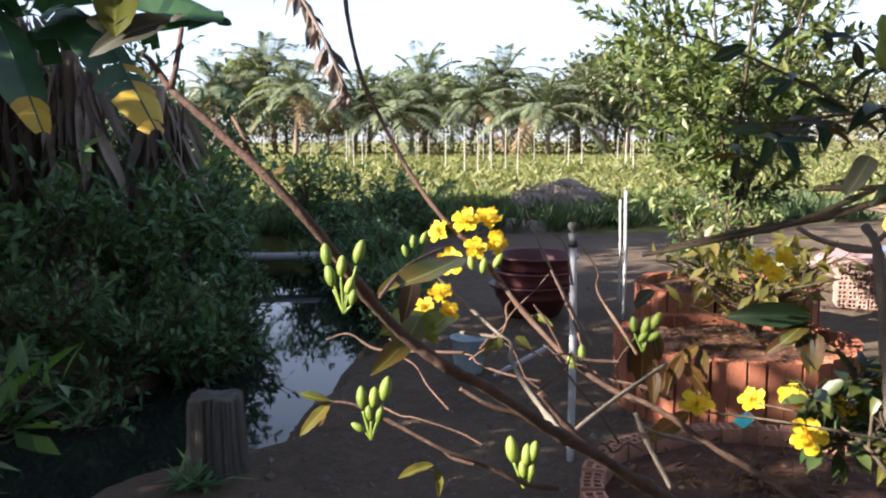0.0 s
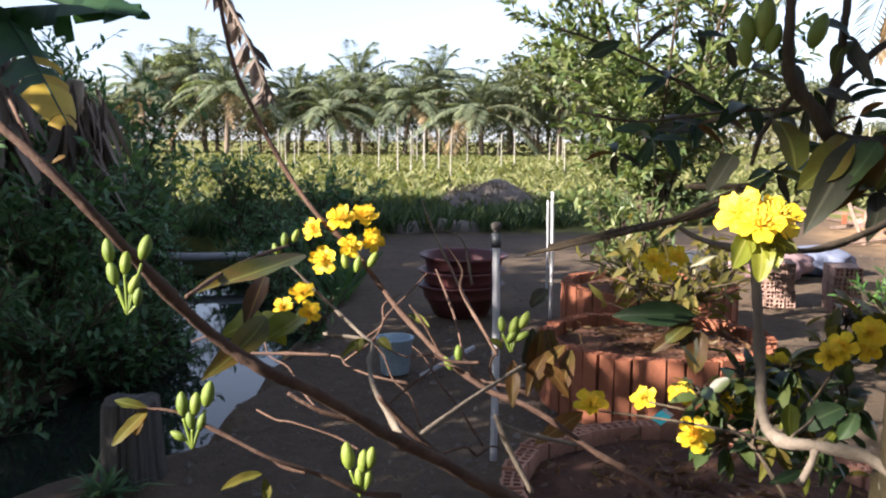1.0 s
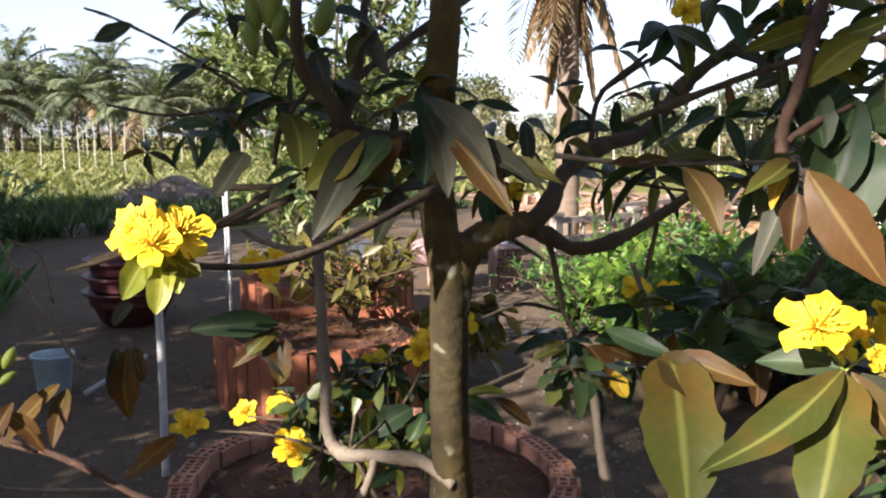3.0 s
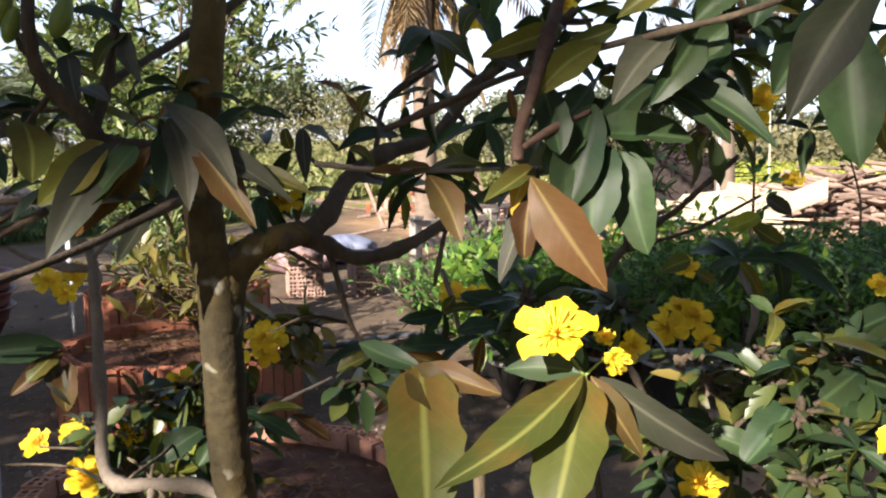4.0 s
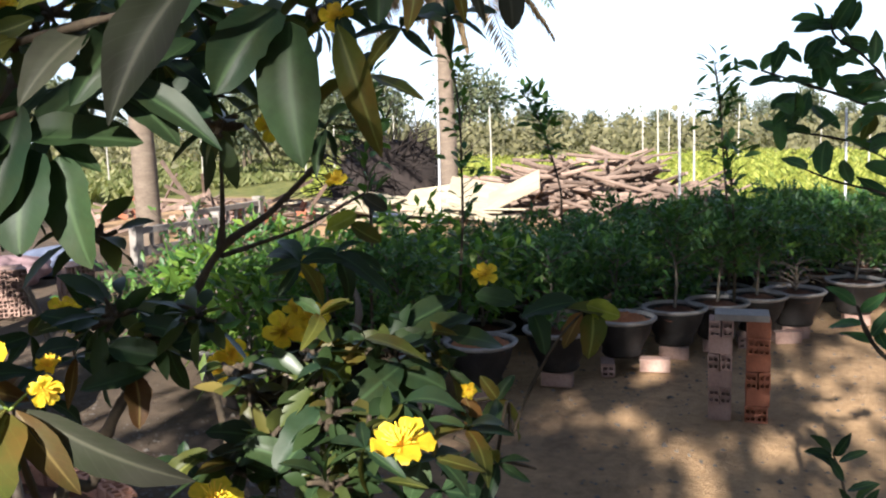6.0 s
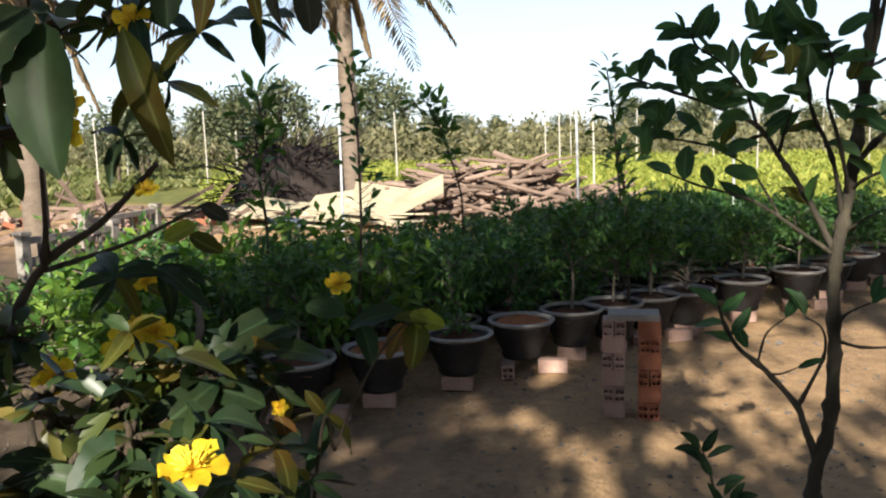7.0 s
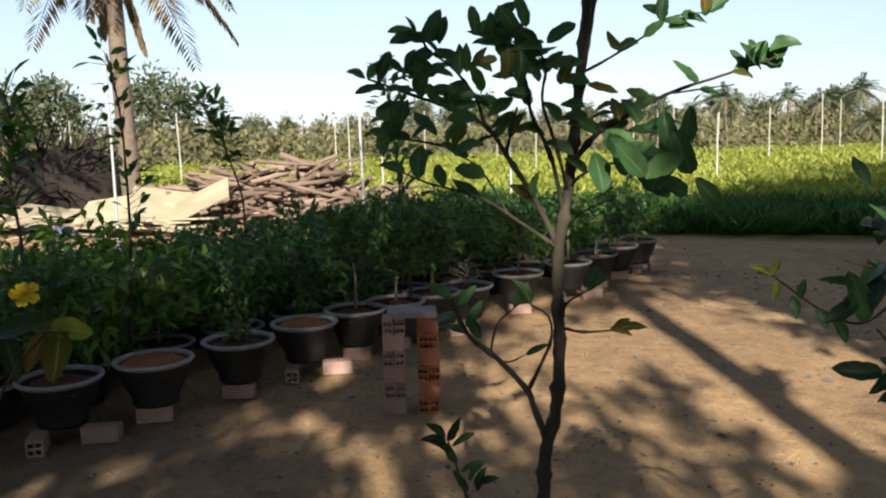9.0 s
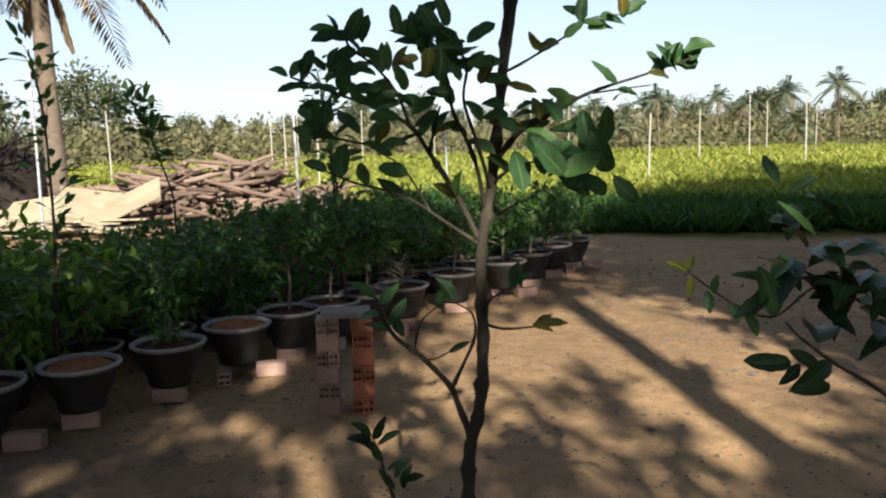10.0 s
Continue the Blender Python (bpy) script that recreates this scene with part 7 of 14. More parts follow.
limb(B, [(0.570, 0.705, 1.473), (0.554, 0.706, 1.485), (0.530, 0.703, 1.490), (0.509, 0.705, 1.496), (0.497, 0.704, 1.513), (0.480, 0.706, 1.532), (0.474, 0.701, 1.554), (0.476, 0.705, 1.587)], 0.0074, 0.0033, "bark", "branch")
limb(B, [(0.507, 0.708, 1.501), (0.518, 0.717, 1.527), (0.528, 0.728, 1.560), (0.538, 0.739, 1.598)], 0.0038, 0.0026, "bark", "branch")
limb(B, [(0.488, 0.712, 1.526), (0.469, 0.720, 1.499), (0.466, 0.729, 1.475)], 0.0020, 0.0014, "bark", "branch")
limb(B, [(0.515, 0.719, 1.527), (0.575, 0.758, 1.560), (0.620, 0.758, 1.590), (0.648, 0.768, 1.612)], 0.0025, 0.0038, "bark", "branch")
limb(B, [(0.483, 0.740, 1.460), (0.444, 0.788, 1.457)], 0.0025, 0.0019, "bark", "branch")
limb(B, [(0.488, 0.760, 1.451), (0.461, 0.809, 1.432), (0.421, 0.867, 1.415), (0.373, 0.930, 1.393)], 0.0030, 0.0026, "bark", "branch")
limb(B, [(0.479, 0.766, 1.457), (0.441, 0.821, 1.426), (0.386, 0.898, 1.399), (0.354, 0.940, 1.385)], 0.0022, 0.0017, "bark", "branch")
limb(B, [(0.475, 0.815, 1.523), (0.437, 0.867, 1.557), (0.400, 0.919, 1.584), (0.381, 0.956, 1.596)], 0.0014, 0.0009, "bark", "branch")
limb(B, [(0.502, 0.713, 1.515), (0.465, 0.772, 1.514), (0.424, 0.844, 1.508), (0.386, 0.893, 1.517)], 0.0014, 0.0010, "bark", "branch")
limb(B, [(0.570, 0.707, 1.480), (0.561, 0.715, 1.458), (0.546, 0.758, 1.449), (0.531, 0.789, 1.431)], 0.0015, 0.0010, "bark", "branch")
limb(B, [(0.578, 0.687, 1.419), (0.597, 0.687, 1.426), (0.622, 0.685, 1.431), (0.651, 0.692, 1.439), (0.682, 0.712, 1.464), (0.725, 0.723, 1.484), (0.775, 0.730, 1.496), (0.812, 0.725, 1.535), (0.853, 0.704, 1.571), (0.900, 0.683, 1.616)], 0.0077, 0.0046, "bark", "branch")
limb(B, [(0.626, 0.688, 1.432), (0.651, 0.689, 1.422), (0.682, 0.691, 1.410), (0.722, 0.691, 1.417), (0.762, 0.692, 1.433), (0.785, 0.681, 1.450), (0.812, 0.666, 1.460)], 0.0058, 0.0035, "bark", "branch")
limb(B, [(0.651, 0.689, 1.422), (0.660, 0.691, 1.399), (0.675, 0.700, 1.363), (0.688, 0.701, 1.342)], 0.0026, 0.0013, "bark", "branch")
limb(B, [(0.673, 0.701, 1.363), (0.654, 0.725, 1.366), (0.638, 0.757, 1.351)], 0.0014, 0.0009, "bark", "branch")
limb(B, [(0.618, 0.686, 1.423), (0.648, 0.688, 1.405)], 0.0015, 0.0010, "bark", "branch")
limb(B, [(0.601, 0.610, 1.481), (0.645, 0.582, 1.476), (0.716, 0.537, 1.477)], 0.0018, 0.0010, "pale_twig", "branch")
limb(B, [(0.674, 0.483, 1.570), (0.657, 0.477, 1.542), (0.642, 0.471, 1.517), (0.635, 0.473, 1.497), (0.633, 0.472, 1.484)], 0.0033, 0.0029, "twig", "branch")
limb(B, [(0.635, 0.471, 1.490), (0.656, 0.471, 1.499), (0.679, 0.470, 1.507)], 0.0018, 0.0014, "twig", "branch")
limb(B, [(0.753, 0.761, 1.528), (0.807, 0.755, 1.557), (0.830, 0.739, 1.545), (0.856, 0.726, 1.564)], 0.0021, 0.0014, "bark", "branch")
limb(B, [(0.718, 0.728, 1.486), (0.740, 0.744, 1.525), (0.786, 0.744, 1.558)], 0.0022, 0.0016, "bark", "branch")
limb(B, [(0.758, 0.694, 1.425), (0.750, 0.694, 1.395), (0.747, 0.694, 1.382)], 0.0020, 0.0013, "bark", "branch")
limb(B, [(0.895, 0.883, 1.359), (0.902, 0.873, 1.324), (0.906, 0.864, 1.280)], 0.0030, 0.0024, "pale_twig", "branch")
limb(B, [(0.690, 0.696, 1.470), (0.707, 0.659, 1.459), (0.740, 0.638, 1.453)], 0.0016, 0.0010, "bark", "branch")
limb(B, [(0.584, 0.703, 1.245), (0.569, 0.726, 1.257), (0.546, 0.752, 1.257), (0.527, 0.776, 1.254), (0.523, 0.798, 1.265), (0.529, 0.817, 1.298), (0.537, 0.845, 1.354), (0.544, 0.871, 1.400), (0.541, 0.887, 1.417)], 0.0051, 0.0040, "pale_twig", "side_branch")
limb(B, [(0.544, 0.871, 1.396), (0.524, 0.883, 1.398), (0.506, 0.907, 1.404), (0.493, 0.917, 1.413)], 0.0032, 0.0021, "pale_twig", "branch")
limb(B, [(0.545, 0.871, 1.405), (0.566, 0.862, 1.433), (0.578, 0.856, 1.441)], 0.0021, 0.0011, "pale_twig", "branch")
limb(B, [(0.544, 0.754, 1.258), (0.541, 0.753, 1.245), (0.533, 0.755, 1.225)], 0.0033, 0.0029, "pale_twig", "branch")
limb(B, [(0.534, 0.772, 1.258), (0.584, 0.824, 1.258), (0.627, 0.916, 1.256)], 0.0014, 0.0011, "bark", "branch")
limb(B, [(0.642, 0.791, 1.278), (0.674, 0.796, 1.284), (0.713, 0.796, 1.294)], 0.0018, 0.0012, "pale_twig", "branch")
limb(B, [(0.890, 0.903, 1.085), (0.884, 0.916, 1.147), (0.881, 0.929, 1.216), (0.871, 0.940, 1.247)], 0.0056, 0.0044, "pale_twig", "branch")
limb(B, [(0.524, 0.789, 1.250), (0.543, 0.960, 1.204), (0.535, 1.079, 1.174), (0.493, 1.162, 1.157)], 0.0015, 0.0012, "bark", "branch")
leaf_at(B, (0.443, 0.710, 1.483), (0.423, 0.694, 1.459), 0.019, (-0.16, -0.40, 0.36), "grey_leaf", 0.20)
leaf_at(B, (0.502, 0.674, 1.495), (0.461, 0.660, 1.468), 0.025, (-0.38, -0.75, 0.28), "olive_leaf", 0.30)
leaf_at(B, (0.510, 0.669, 1.494), (0.459, 0.646, 1.442), 0.028, (-0.07, -0.62, 0.35), "grey_leaf", 0.30)
leaf_at(B, (0.518, 0.664, 1.492), (0.484, 0.645, 1.462), 0.022, (-0.37, -0.37, 0.39), "dark_leaf", 0.30)
leaf_at(B, (0.524, 0.660, 1.492), (0.481, 0.656, 1.446), 0.021, (-0.32, -0.74, 0.25), "brown_leaf", 0.30)
leaf_at(B, (0.467, 0.698, 1.506), (0.462, 0.661, 1.477), 0.027, (0.04, -0.73, 0.42), "olive_leaf", 0.20)
leaf_at(B, (0.522, 0.629, 1.515), (0.539, 0.565, 1.478), 0.021, (-0.15, -0.58, 0.59), "grey_leaf", 0.25)
leaf_at(B, (0.524, 0.627, 1.507), (0.523, 0.585, 1.466), 0.020, (-0.26, -0.65, 0.37), "grey_leaf", 0.25)
leaf_at(B, (0.529, 0.610, 1.495), (0.542, 0.560, 1.458), 0.020, (-0.46, -0.56, 0.32), "brown_leaf", 0.25)
leaf_at(B, (0.534, 0.606, 1.492), (0.555, 0.554, 1.470), 0.018, (-0.13, -0.39, 0.42), "grey_leaf", 0.30)
leaf_at(B, (0.523, 0.626, 1.498), (0.513, 0.604, 1.469), 0.020, (-0.43, -0.65, 0.31), "dark_leaf", 0.25)
leaf_at(B, (0.541, 0.600, 1.477), (0.567, 0.558, 1.466), 0.015, (-0.41, -0.63, 0.58), "olive_leaf", 0.20)
leaf_at(B, (0.396, 0.811, 1.568), (0.371, 0.826, 1.558), 0.014, (0.05, -0.60, 0.17), "dark_leaf", 0.20)
leaf_at(B, (0.450, 0.840, 1.586), (0.428, 0.851, 1.567), 0.009, (-0.21, -0.44, 0.49), "grey_leaf", 0.20)
leaf_at(B, (0.466, 0.829, 1.582), (0.471, 0.823, 1.563), 0.009, (0.04, -0.65, 0.39), "grey_leaf", 0.20)
bud_at(B, (0.460, 0.711, 1.559), (0.15, 0.06, 0.99), 0.0299)
bud_at(B, (0.454, 0.714, 1.557), (-0.15, 0.24, 0.96), 0.0231)
bud_at(B, (0.451, 0.713, 1.542), (-0.07, 0.20, 0.98), 0.0214)
bud_at(B, (0.485, 0.694, 1.553), (0.36, -0.08, 0.93), 0.0248)
bud_at(B, (0.463, 0.707, 1.550), (0.29, -0.03, 0.96), 0.0214)
leaf_at(B, (0.766, 0.699, 1.490), (0.762, 0.674, 1.469), 0.017, (-0.56, -0.26, 0.60), "olive_leaf", 0.20)
leaf_at(B, (0.645, 0.582, 1.475), (0.623, 0.584, 1.478), 0.012, (-0.51, -0.29, 0.49), "brown_leaf", 0.20)
leaf_at(B, (0.640, 0.585, 1.476), (0.657, 0.575, 1.480), 0.010, (-0.55, -0.60, 0.47), "brown_leaf", 0.10)
leaf_at(B, (0.653, 0.482, 1.480), (0.619, 0.478, 1.467), 0.016, (-0.41, -0.32, 0.60), "olive_leaf", 0.20)
leaf_at(B, (0.609, 0.510, 1.477), (0.610, 0.481, 1.449), 0.019, (-0.51, -0.64, 0.62), "brown_leaf", 0.25)
leaf_at(B, (0.651, 0.483, 1.478), (0.633, 0.480, 1.459), 0.010, (-0.63, -0.26, 0.28), "petal", 0.20)
leaf_at(B, (0.655, 0.481, 1.480), (0.628, 0.490, 1.428), 0.015, (-0.31, -0.30, 0.61), "grey_leaf", 0.20)
leaf_at(B, (0.610, 0.438, 1.478), (0.622, 0.411, 1.430), 0.026, (-0.63, -0.39, 0.12), "brown_leaf", 0.22)
leaf_at(B, (0.620, 0.442, 1.472), (0.616, 0.428, 1.440), 0.017, (-0.53, -0.59, 0.44), "grey_leaf", 0.20)
leaf_at(B, (0.622, 0.452, 1.467), (0.615, 0.452, 1.442), 0.015, (-0.33, -0.42, 0.47), "brown_leaf", 0.20)
leaf_at(B, (0.682, 0.466, 1.491), (0.671, 0.454, 1.446), 0.033, (-0.78, -0.65, 0.33), "dark_leaf", 0.20)
leaf_at(B, (0.692, 0.460, 1.488), (0.691, 0.441, 1.439), 0.027, (-0.61, -0.29, 0.35), "dark_leaf", 0.20)
leaf_at(B, (0.676, 0.471, 1.496), (0.658, 0.479, 1.477), 0.019, (-0.60, -0.44, 0.52), "dark_leaf", 0.20)
leaf_at(B, (0.683, 0.466, 1.494), (0.729, 0.454, 1.524), 0.022, (-0.40, -0.49, 0.62), "dark_leaf", 0.20)
leaf_at(B, (0.680, 0.468, 1.496), (0.723, 0.442, 1.499), 0.025, (-0.27, -0.46, 0.51), "dark_leaf", 0.25)
leaf_at(B, (0.739, 0.460, 1.525), (0.760, 0.450, 1.545), 0.026, (-0.47, -0.15, 0.38), "dark_leaf", 0.20)
leaf_at(B, (0.738, 0.459, 1.516), (0.756, 0.433, 1.504), 0.026, (-0.62, -0.32, 0.57), "dark_leaf", 0.25)
leaf_at(B, (0.711, 0.549, 1.530), (0.689, 0.565, 1.543), 0.013, (-0.27, -0.42, 0.33), "grey_leaf", 0.20)
leaf_at(B, (0.716, 0.545, 1.526), (0.702, 0.553, 1.520), 0.016, (-0.29, -0.30, 0.19), "grey_leaf", 0.25)
leaf_at(B, (0.711, 0.500, 1.521), (0.683, 0.502, 1.497), 0.018, (-0.32, -0.42, 0.50), "dark_leaf", 0.20)
leaf_at(B, (0.782, 0.690, 1.498), (0.801, 0.681, 1.515), 0.017, (-0.54, -0.29, 0.26), "dark_leaf", 0.20)
leaf_at(B, (0.773, 0.831, 1.296), (0.745, 0.846, 1.286), 0.032, (-0.30, -0.32, 0.64), "olive_leaf", 0.30)
leaf_at(B, (0.782, 0.825, 1.296), (0.782, 0.817, 1.244), 0.032, (-0.53, -0.54, 0.58), "dark_leaf", 0.30)
leaf_at(B, (0.791, 0.820, 1.296), (0.810, 0.802, 1.260), 0.029, (-0.35, -0.38, 0.55), "brown_leaf", 0.30)
leaf_at(B, (0.777, 0.828, 1.299), (0.761, 0.833, 1.265), 0.026, (-0.50, -0.58, 0.70), "dark_leaf", 0.30)
leaf_at(B, (0.795, 0.817, 1.301), (0.845, 0.787, 1.306), 0.026, (-0.42, -0.35, 0.74), "dark_leaf", 0.25)
leaf_at(B, (0.799, 0.814, 1.296), (0.838, 0.787, 1.280), 0.024, (-0.31, -0.38, 0.60), "brown_leaf", 0.30)
leaf_at(B, (0.811, 0.804, 1.275), (0.818, 0.795, 1.249), 0.019, (-0.43, -0.29, 0.56), "petal", 0.20)
leaf_at(B, (0.632, 0.797, 1.281), (0.670, 0.770, 1.258), 0.018, (-0.11, -0.58, 0.74), "dark_leaf", 0.20)
leaf_at(B, (0.673, 0.794, 1.270), (0.699, 0.774, 1.251), 0.016, (-0.18, -0.44, 0.57), "brown_leaf", 0.20)
leaf_at(B, (0.640, 0.792, 1.278), (0.672, 0.773, 1.283), 0.011, (-0.42, -0.39, 0.53), "olive_leaf", 0.20)
leaf_at(B, (0.542, 0.978, 1.314), (0.462, 1.002, 1.304), 0.031, (-0.06, -0.72, 0.37), "dark_leaf", 0.35)
leaf_at(B, (0.537, 0.980, 1.309), (0.507, 0.973, 1.293), 0.026, (-0.28, -0.44, 0.41), "olive_leaf", 0.35)
leaf_at(B, (0.542, 0.977, 1.309), (0.495, 0.978, 1.278), 0.021, (0.03, -0.62, 0.57), "brown_leaf", 0.30)
leaf_at(B, (0.546, 0.973, 1.298), (0.535, 0.962, 1.259), 0.026, (-0.21, -0.51, 0.39), "brown_leaf", 0.30)
leaf_at(B, (0.528, 0.985, 1.304), (0.545, 0.957, 1.265), 0.021, (-0.19, -0.39, 0.42), "grey_leaf", 0.30)
leaf_at(B, (0.592, 0.877, 1.251), (0.588, 0.863, 1.218), 0.020, (-0.14, -0.60, 0.52), "bud", 0.20)
leaf_at(B, (0.604, 0.813, 1.267), (0.571, 0.818, 1.244), 0.029, (-0.41, -0.72, 0.78), "dark_leaf", 0.20)
leaf_at(B, (0.612, 0.807, 1.263), (0.594, 0.803, 1.244), 0.027, (-0.10, -0.40, 0.73), "dark_leaf", 0.20)
leaf_at(B, (0.469, 1.120, 1.169), (0.411, 1.126, 1.131), 0.027, (0.12, -0.70, 0.64), "brown_leaf", 0.30)
leaf_at(B, (0.435, 1.163, 1.310), (0.413, 1.173, 1.287), 0.024, (-0.06, -0.56, 0.69), "grey_leaf", 0.30)
leaf_at(B, (0.426, 1.161, 1.263), (0.418, 1.154, 1.181), 0.035, (0.05, -0.39, 0.41), "brown_leaf", 0.30)
leaf_at(B, (0.431, 1.158, 1.263), (0.441, 1.146, 1.228), 0.021, (-0.00, -0.51, 0.65), "brown_leaf", 0.30)
leaf_at(B, (0.416, 1.167, 1.263), (0.407, 1.164, 1.205), 0.026, (-0.00, -0.45, 0.48), "grey_leaf", 0.30)
flower_at(B, (0.486, 1.145, 1.170), (-0.25, -0.54, 0.99), 0.043, 352, 1.00)
flower_at(B, (0.562, 1.015, 1.174), (-0.10, -0.73, 0.51), 0.041, 207, 1.00)
flower_at(B, (0.567, 1.064, 1.203), (-0.33, -0.54, 0.88), 0.033, 306, 1.00)
flower_at(B, (0.538, 1.103, 1.188), (-0.48, -0.46, 0.68), 0.033, 121, 1.00)
flower_at(B, (0.650, 1.051, 1.223), (-0.24, -0.66, 0.56), 0.043, 250, 1.00)
flower_at(B, (0.675, 1.049, 1.235), (-0.08, -0.76, 0.65), 0.041, 360, 1.00)
flower_at(B, (0.665, 1.040, 1.214), (-0.44, -0.57, 0.37), 0.037, 113, 1.00)
flower_at(B, (0.684, 1.030, 1.223), (0.06, -0.88, 0.46), 0.031, 158, 1.00)
flower_at(B, (0.752, 0.997, 1.286), (-0.16, -0.74, 0.52), 0.037, 188, 1.00)
flower_at(B, (0.748, 0.997, 1.271), (-0.53, -0.57, 0.13), 0.031, 117, 1.00)
flower_at(B, (0.579, 1.197, 1.340), (-0.15, -0.69, 0.66), 0.033, 167, 1.00)
flower_at(B, (0.604, 1.182, 1.347), (0.07, -0.85, 0.55), 0.030, 275, 1.00)
flower_at(B, (0.594, 1.185, 1.327), (-0.20, -0.74, 0.17), 0.026, 320, 1.00)
flower_at(B, (0.816, 0.731, 1.592), (-0.48, -0.53, 0.35), 0.026, 271, 1.00)
flower_at(B, (0.831, 0.734, 1.591), (-0.16, -0.75, 0.25), 0.023, 231, 1.00)
flower_at(B, (0.807, 0.617, 1.585), (-0.54, -0.48, 0.34), 0.020, 204, 1.00)
flower_at(B, (0.640, 0.724, 1.450), (-0.32, -0.57, 1.00), 0.024, 259, 1.00)
flower_at(B, (0.925, 0.859, 1.326), (-0.49, -0.55, 0.39), 0.031, 205, 1.00)
flower_at(B, (0.612, 1.035, 1.200), (0.05, -0.80, 0.78), 0.027, 160, 1.00)
flower_at(B, (0.349, 0.506, 1.460), (-0.66, -0.56, 0.61), 0.023, 145, 1.00)
flower_at(B, (0.362, 0.502, 1.458), (0.00, -0.71, 0.71), 0.024, 224, 1.00)
flower_at(B, (0.351, 0.494, 1.456), (-0.27, -0.63, 0.82), 0.021, 210, 1.00)
leaf_at(B, (0.355, 0.503, 1.452), (0.349, 0.492, 1.433), 0.013, (-0.27, -0.83, 0.46), "bud", 0.20)
leaf_at(B, (0.357, 0.503, 1.452), (0.366, 0.489, 1.446), 0.014, (-0.34, -0.70, 0.42), "olive_leaf", 0.20)
leaf_at(B, (0.352, 0.504, 1.452), (0.339, 0.495, 1.440), 0.012, (-0.33, -0.78, 0.11), "bud", 0.20)
leaf_at(B, (0.359, 0.502, 1.452), (0.360, 0.490, 1.440), 0.011, (-0.31, -0.74, 0.48), "bud", 0.20)
limb(B, [(0.521, 0.609, 1.464), (0.456, 0.571, 1.446), (0.410, 0.550, 1.438), (0.366, 0.510, 1.446), (0.356, 0.503, 1.453)], 0.0023, 0.0008, "bark", "branch")
# ---- the flowering shoot close to the walk ----
C = thing("apricot_shoot", "yellow apricot shoot with a wide open flower over long drooping leaves", "flowering plant")
limb(C, [(0.800, 0.500, -0.020), (0.818, 0.552, 1.065), (0.696, 0.469, 1.266), (0.659, 0.446, 1.344), (0.651, 0.445, 1.383)], 0.0024, 0.0012, "bark", "stem")
leaf_at(C, (0.650, 0.445, 1.384), (0.568, 0.456, 1.353), 0.021, (-0.40, -0.49, 0.67), "olive_leaf", 0.18)
leaf_at(C, (0.651, 0.445, 1.382), (0.607, 0.417, 1.332), 0.037, (-0.46, -0.40, 0.43), "olive_leaf", 0.20)
leaf_at(C, (0.653, 0.443, 1.383), (0.661, 0.421, 1.346), 0.016, (-0.48, -0.41, 0.55), "brown_leaf", 0.20)
leaf_at(C, (0.655, 0.442, 1.383), (0.705, 0.403, 1.333), 0.018, (-0.73, -0.20, 0.34), "grey_leaf", 0.30)
leaf_at(C, (0.651, 0.445, 1.384), (0.632, 0.480, 1.385), 0.016, (-0.65, -0.63, 0.44), "dark_leaf", 0.20)
leaf_at(C, (0.597, 0.502, 1.385), (0.560, 0.458, 1.331), 0.044, (-0.52, -0.60, 0.49), "olive_leaf", 0.20)
leaf_at(C, (0.597, 0.502, 1.385), (0.616, 0.466, 1.377), 0.016, (-0.44, -0.69, 0.39), "brown_leaf", 0.20)
leaf_at(C, (0.594, 0.505, 1.385), (0.596, 0.476, 1.364), 0.024, (-0.34, -0.62, 0.68), "brown_leaf", 0.20)
leaf_at(C, (0.597, 0.502, 1.384), (0.581, 0.537, 1.389), 0.014, (-0.58, -0.63, 0.63), "dark_leaf", 0.20)
leaf_at(C, (0.661, 0.460, 1.371), (0.631, 0.463, 1.347), 0.016, (-0.45, -0.39, 0.57), "brown_leaf", 0.20)
limb(C, [(0.708, 0.606, 1.119), (0.601, 0.504, 1.337), (0.597, 0.502, 1.385)], 0.0020, 0.0010, "bark", "stem")
limb(C, [(0.651, 0.445, 1.383), (0.647, 0.448, 1.390), (0.638, 0.450, 1.401)], 0.0008, 0.0006, "bud", "flower_stalk")
limb(C, [(0.651, 0.445, 1.383), (0.658, 0.441, 1.390), (0.663, 0.439, 1.395)], 0.0007, 0.0005, "bud", "flower_stalk")
flower_at(C, (0.634, 0.447, 1.405), (-0.54, -0.32, 0.84), 0.038, 20, 1.00)
flower_at(C, (0.663, 0.438, 1.390), (-0.23, -0.77, -0.00), 0.017, 88, 0.50)
flower_at(C, (0.675, 0.455, 1.395), (-0.34, -0.48, 0.85), 0.013, 76, 0.60)
# ---- the leafy apricot bush between walk and pots ----
D = thing("apricot_bush", "spreading apricot bush with dark and yellowing leaves and scattered blossom", "bush")
limb(D, [(1.000, 0.620, -0.020), (0.835, 0.731, 1.081), (0.863, 0.741, 1.213), (0.890, 0.749, 1.256), (0.923, 0.749, 1.291), (0.948, 0.727, 1.332), (0.985, 0.711, 1.392), (1.023, 0.687, 1.422), (1.044, 0.668, 1.448), (1.049, 0.636, 1.475)], 0.0059, 0.0024, "bark", "main_branch")
limb(D, [(0.985, 0.711, 1.392), (0.984, 0.703, 1.425), (0.977, 0.692, 1.478)], 0.0032, 0.0015, "bark", "branch")
limb(D, [(0.985, 0.710, 1.387), (1.027, 0.708, 1.393), (1.072, 0.689, 1.406), (1.143, 0.673, 1.433)], 0.0024, 0.0015, "bark", "branch")
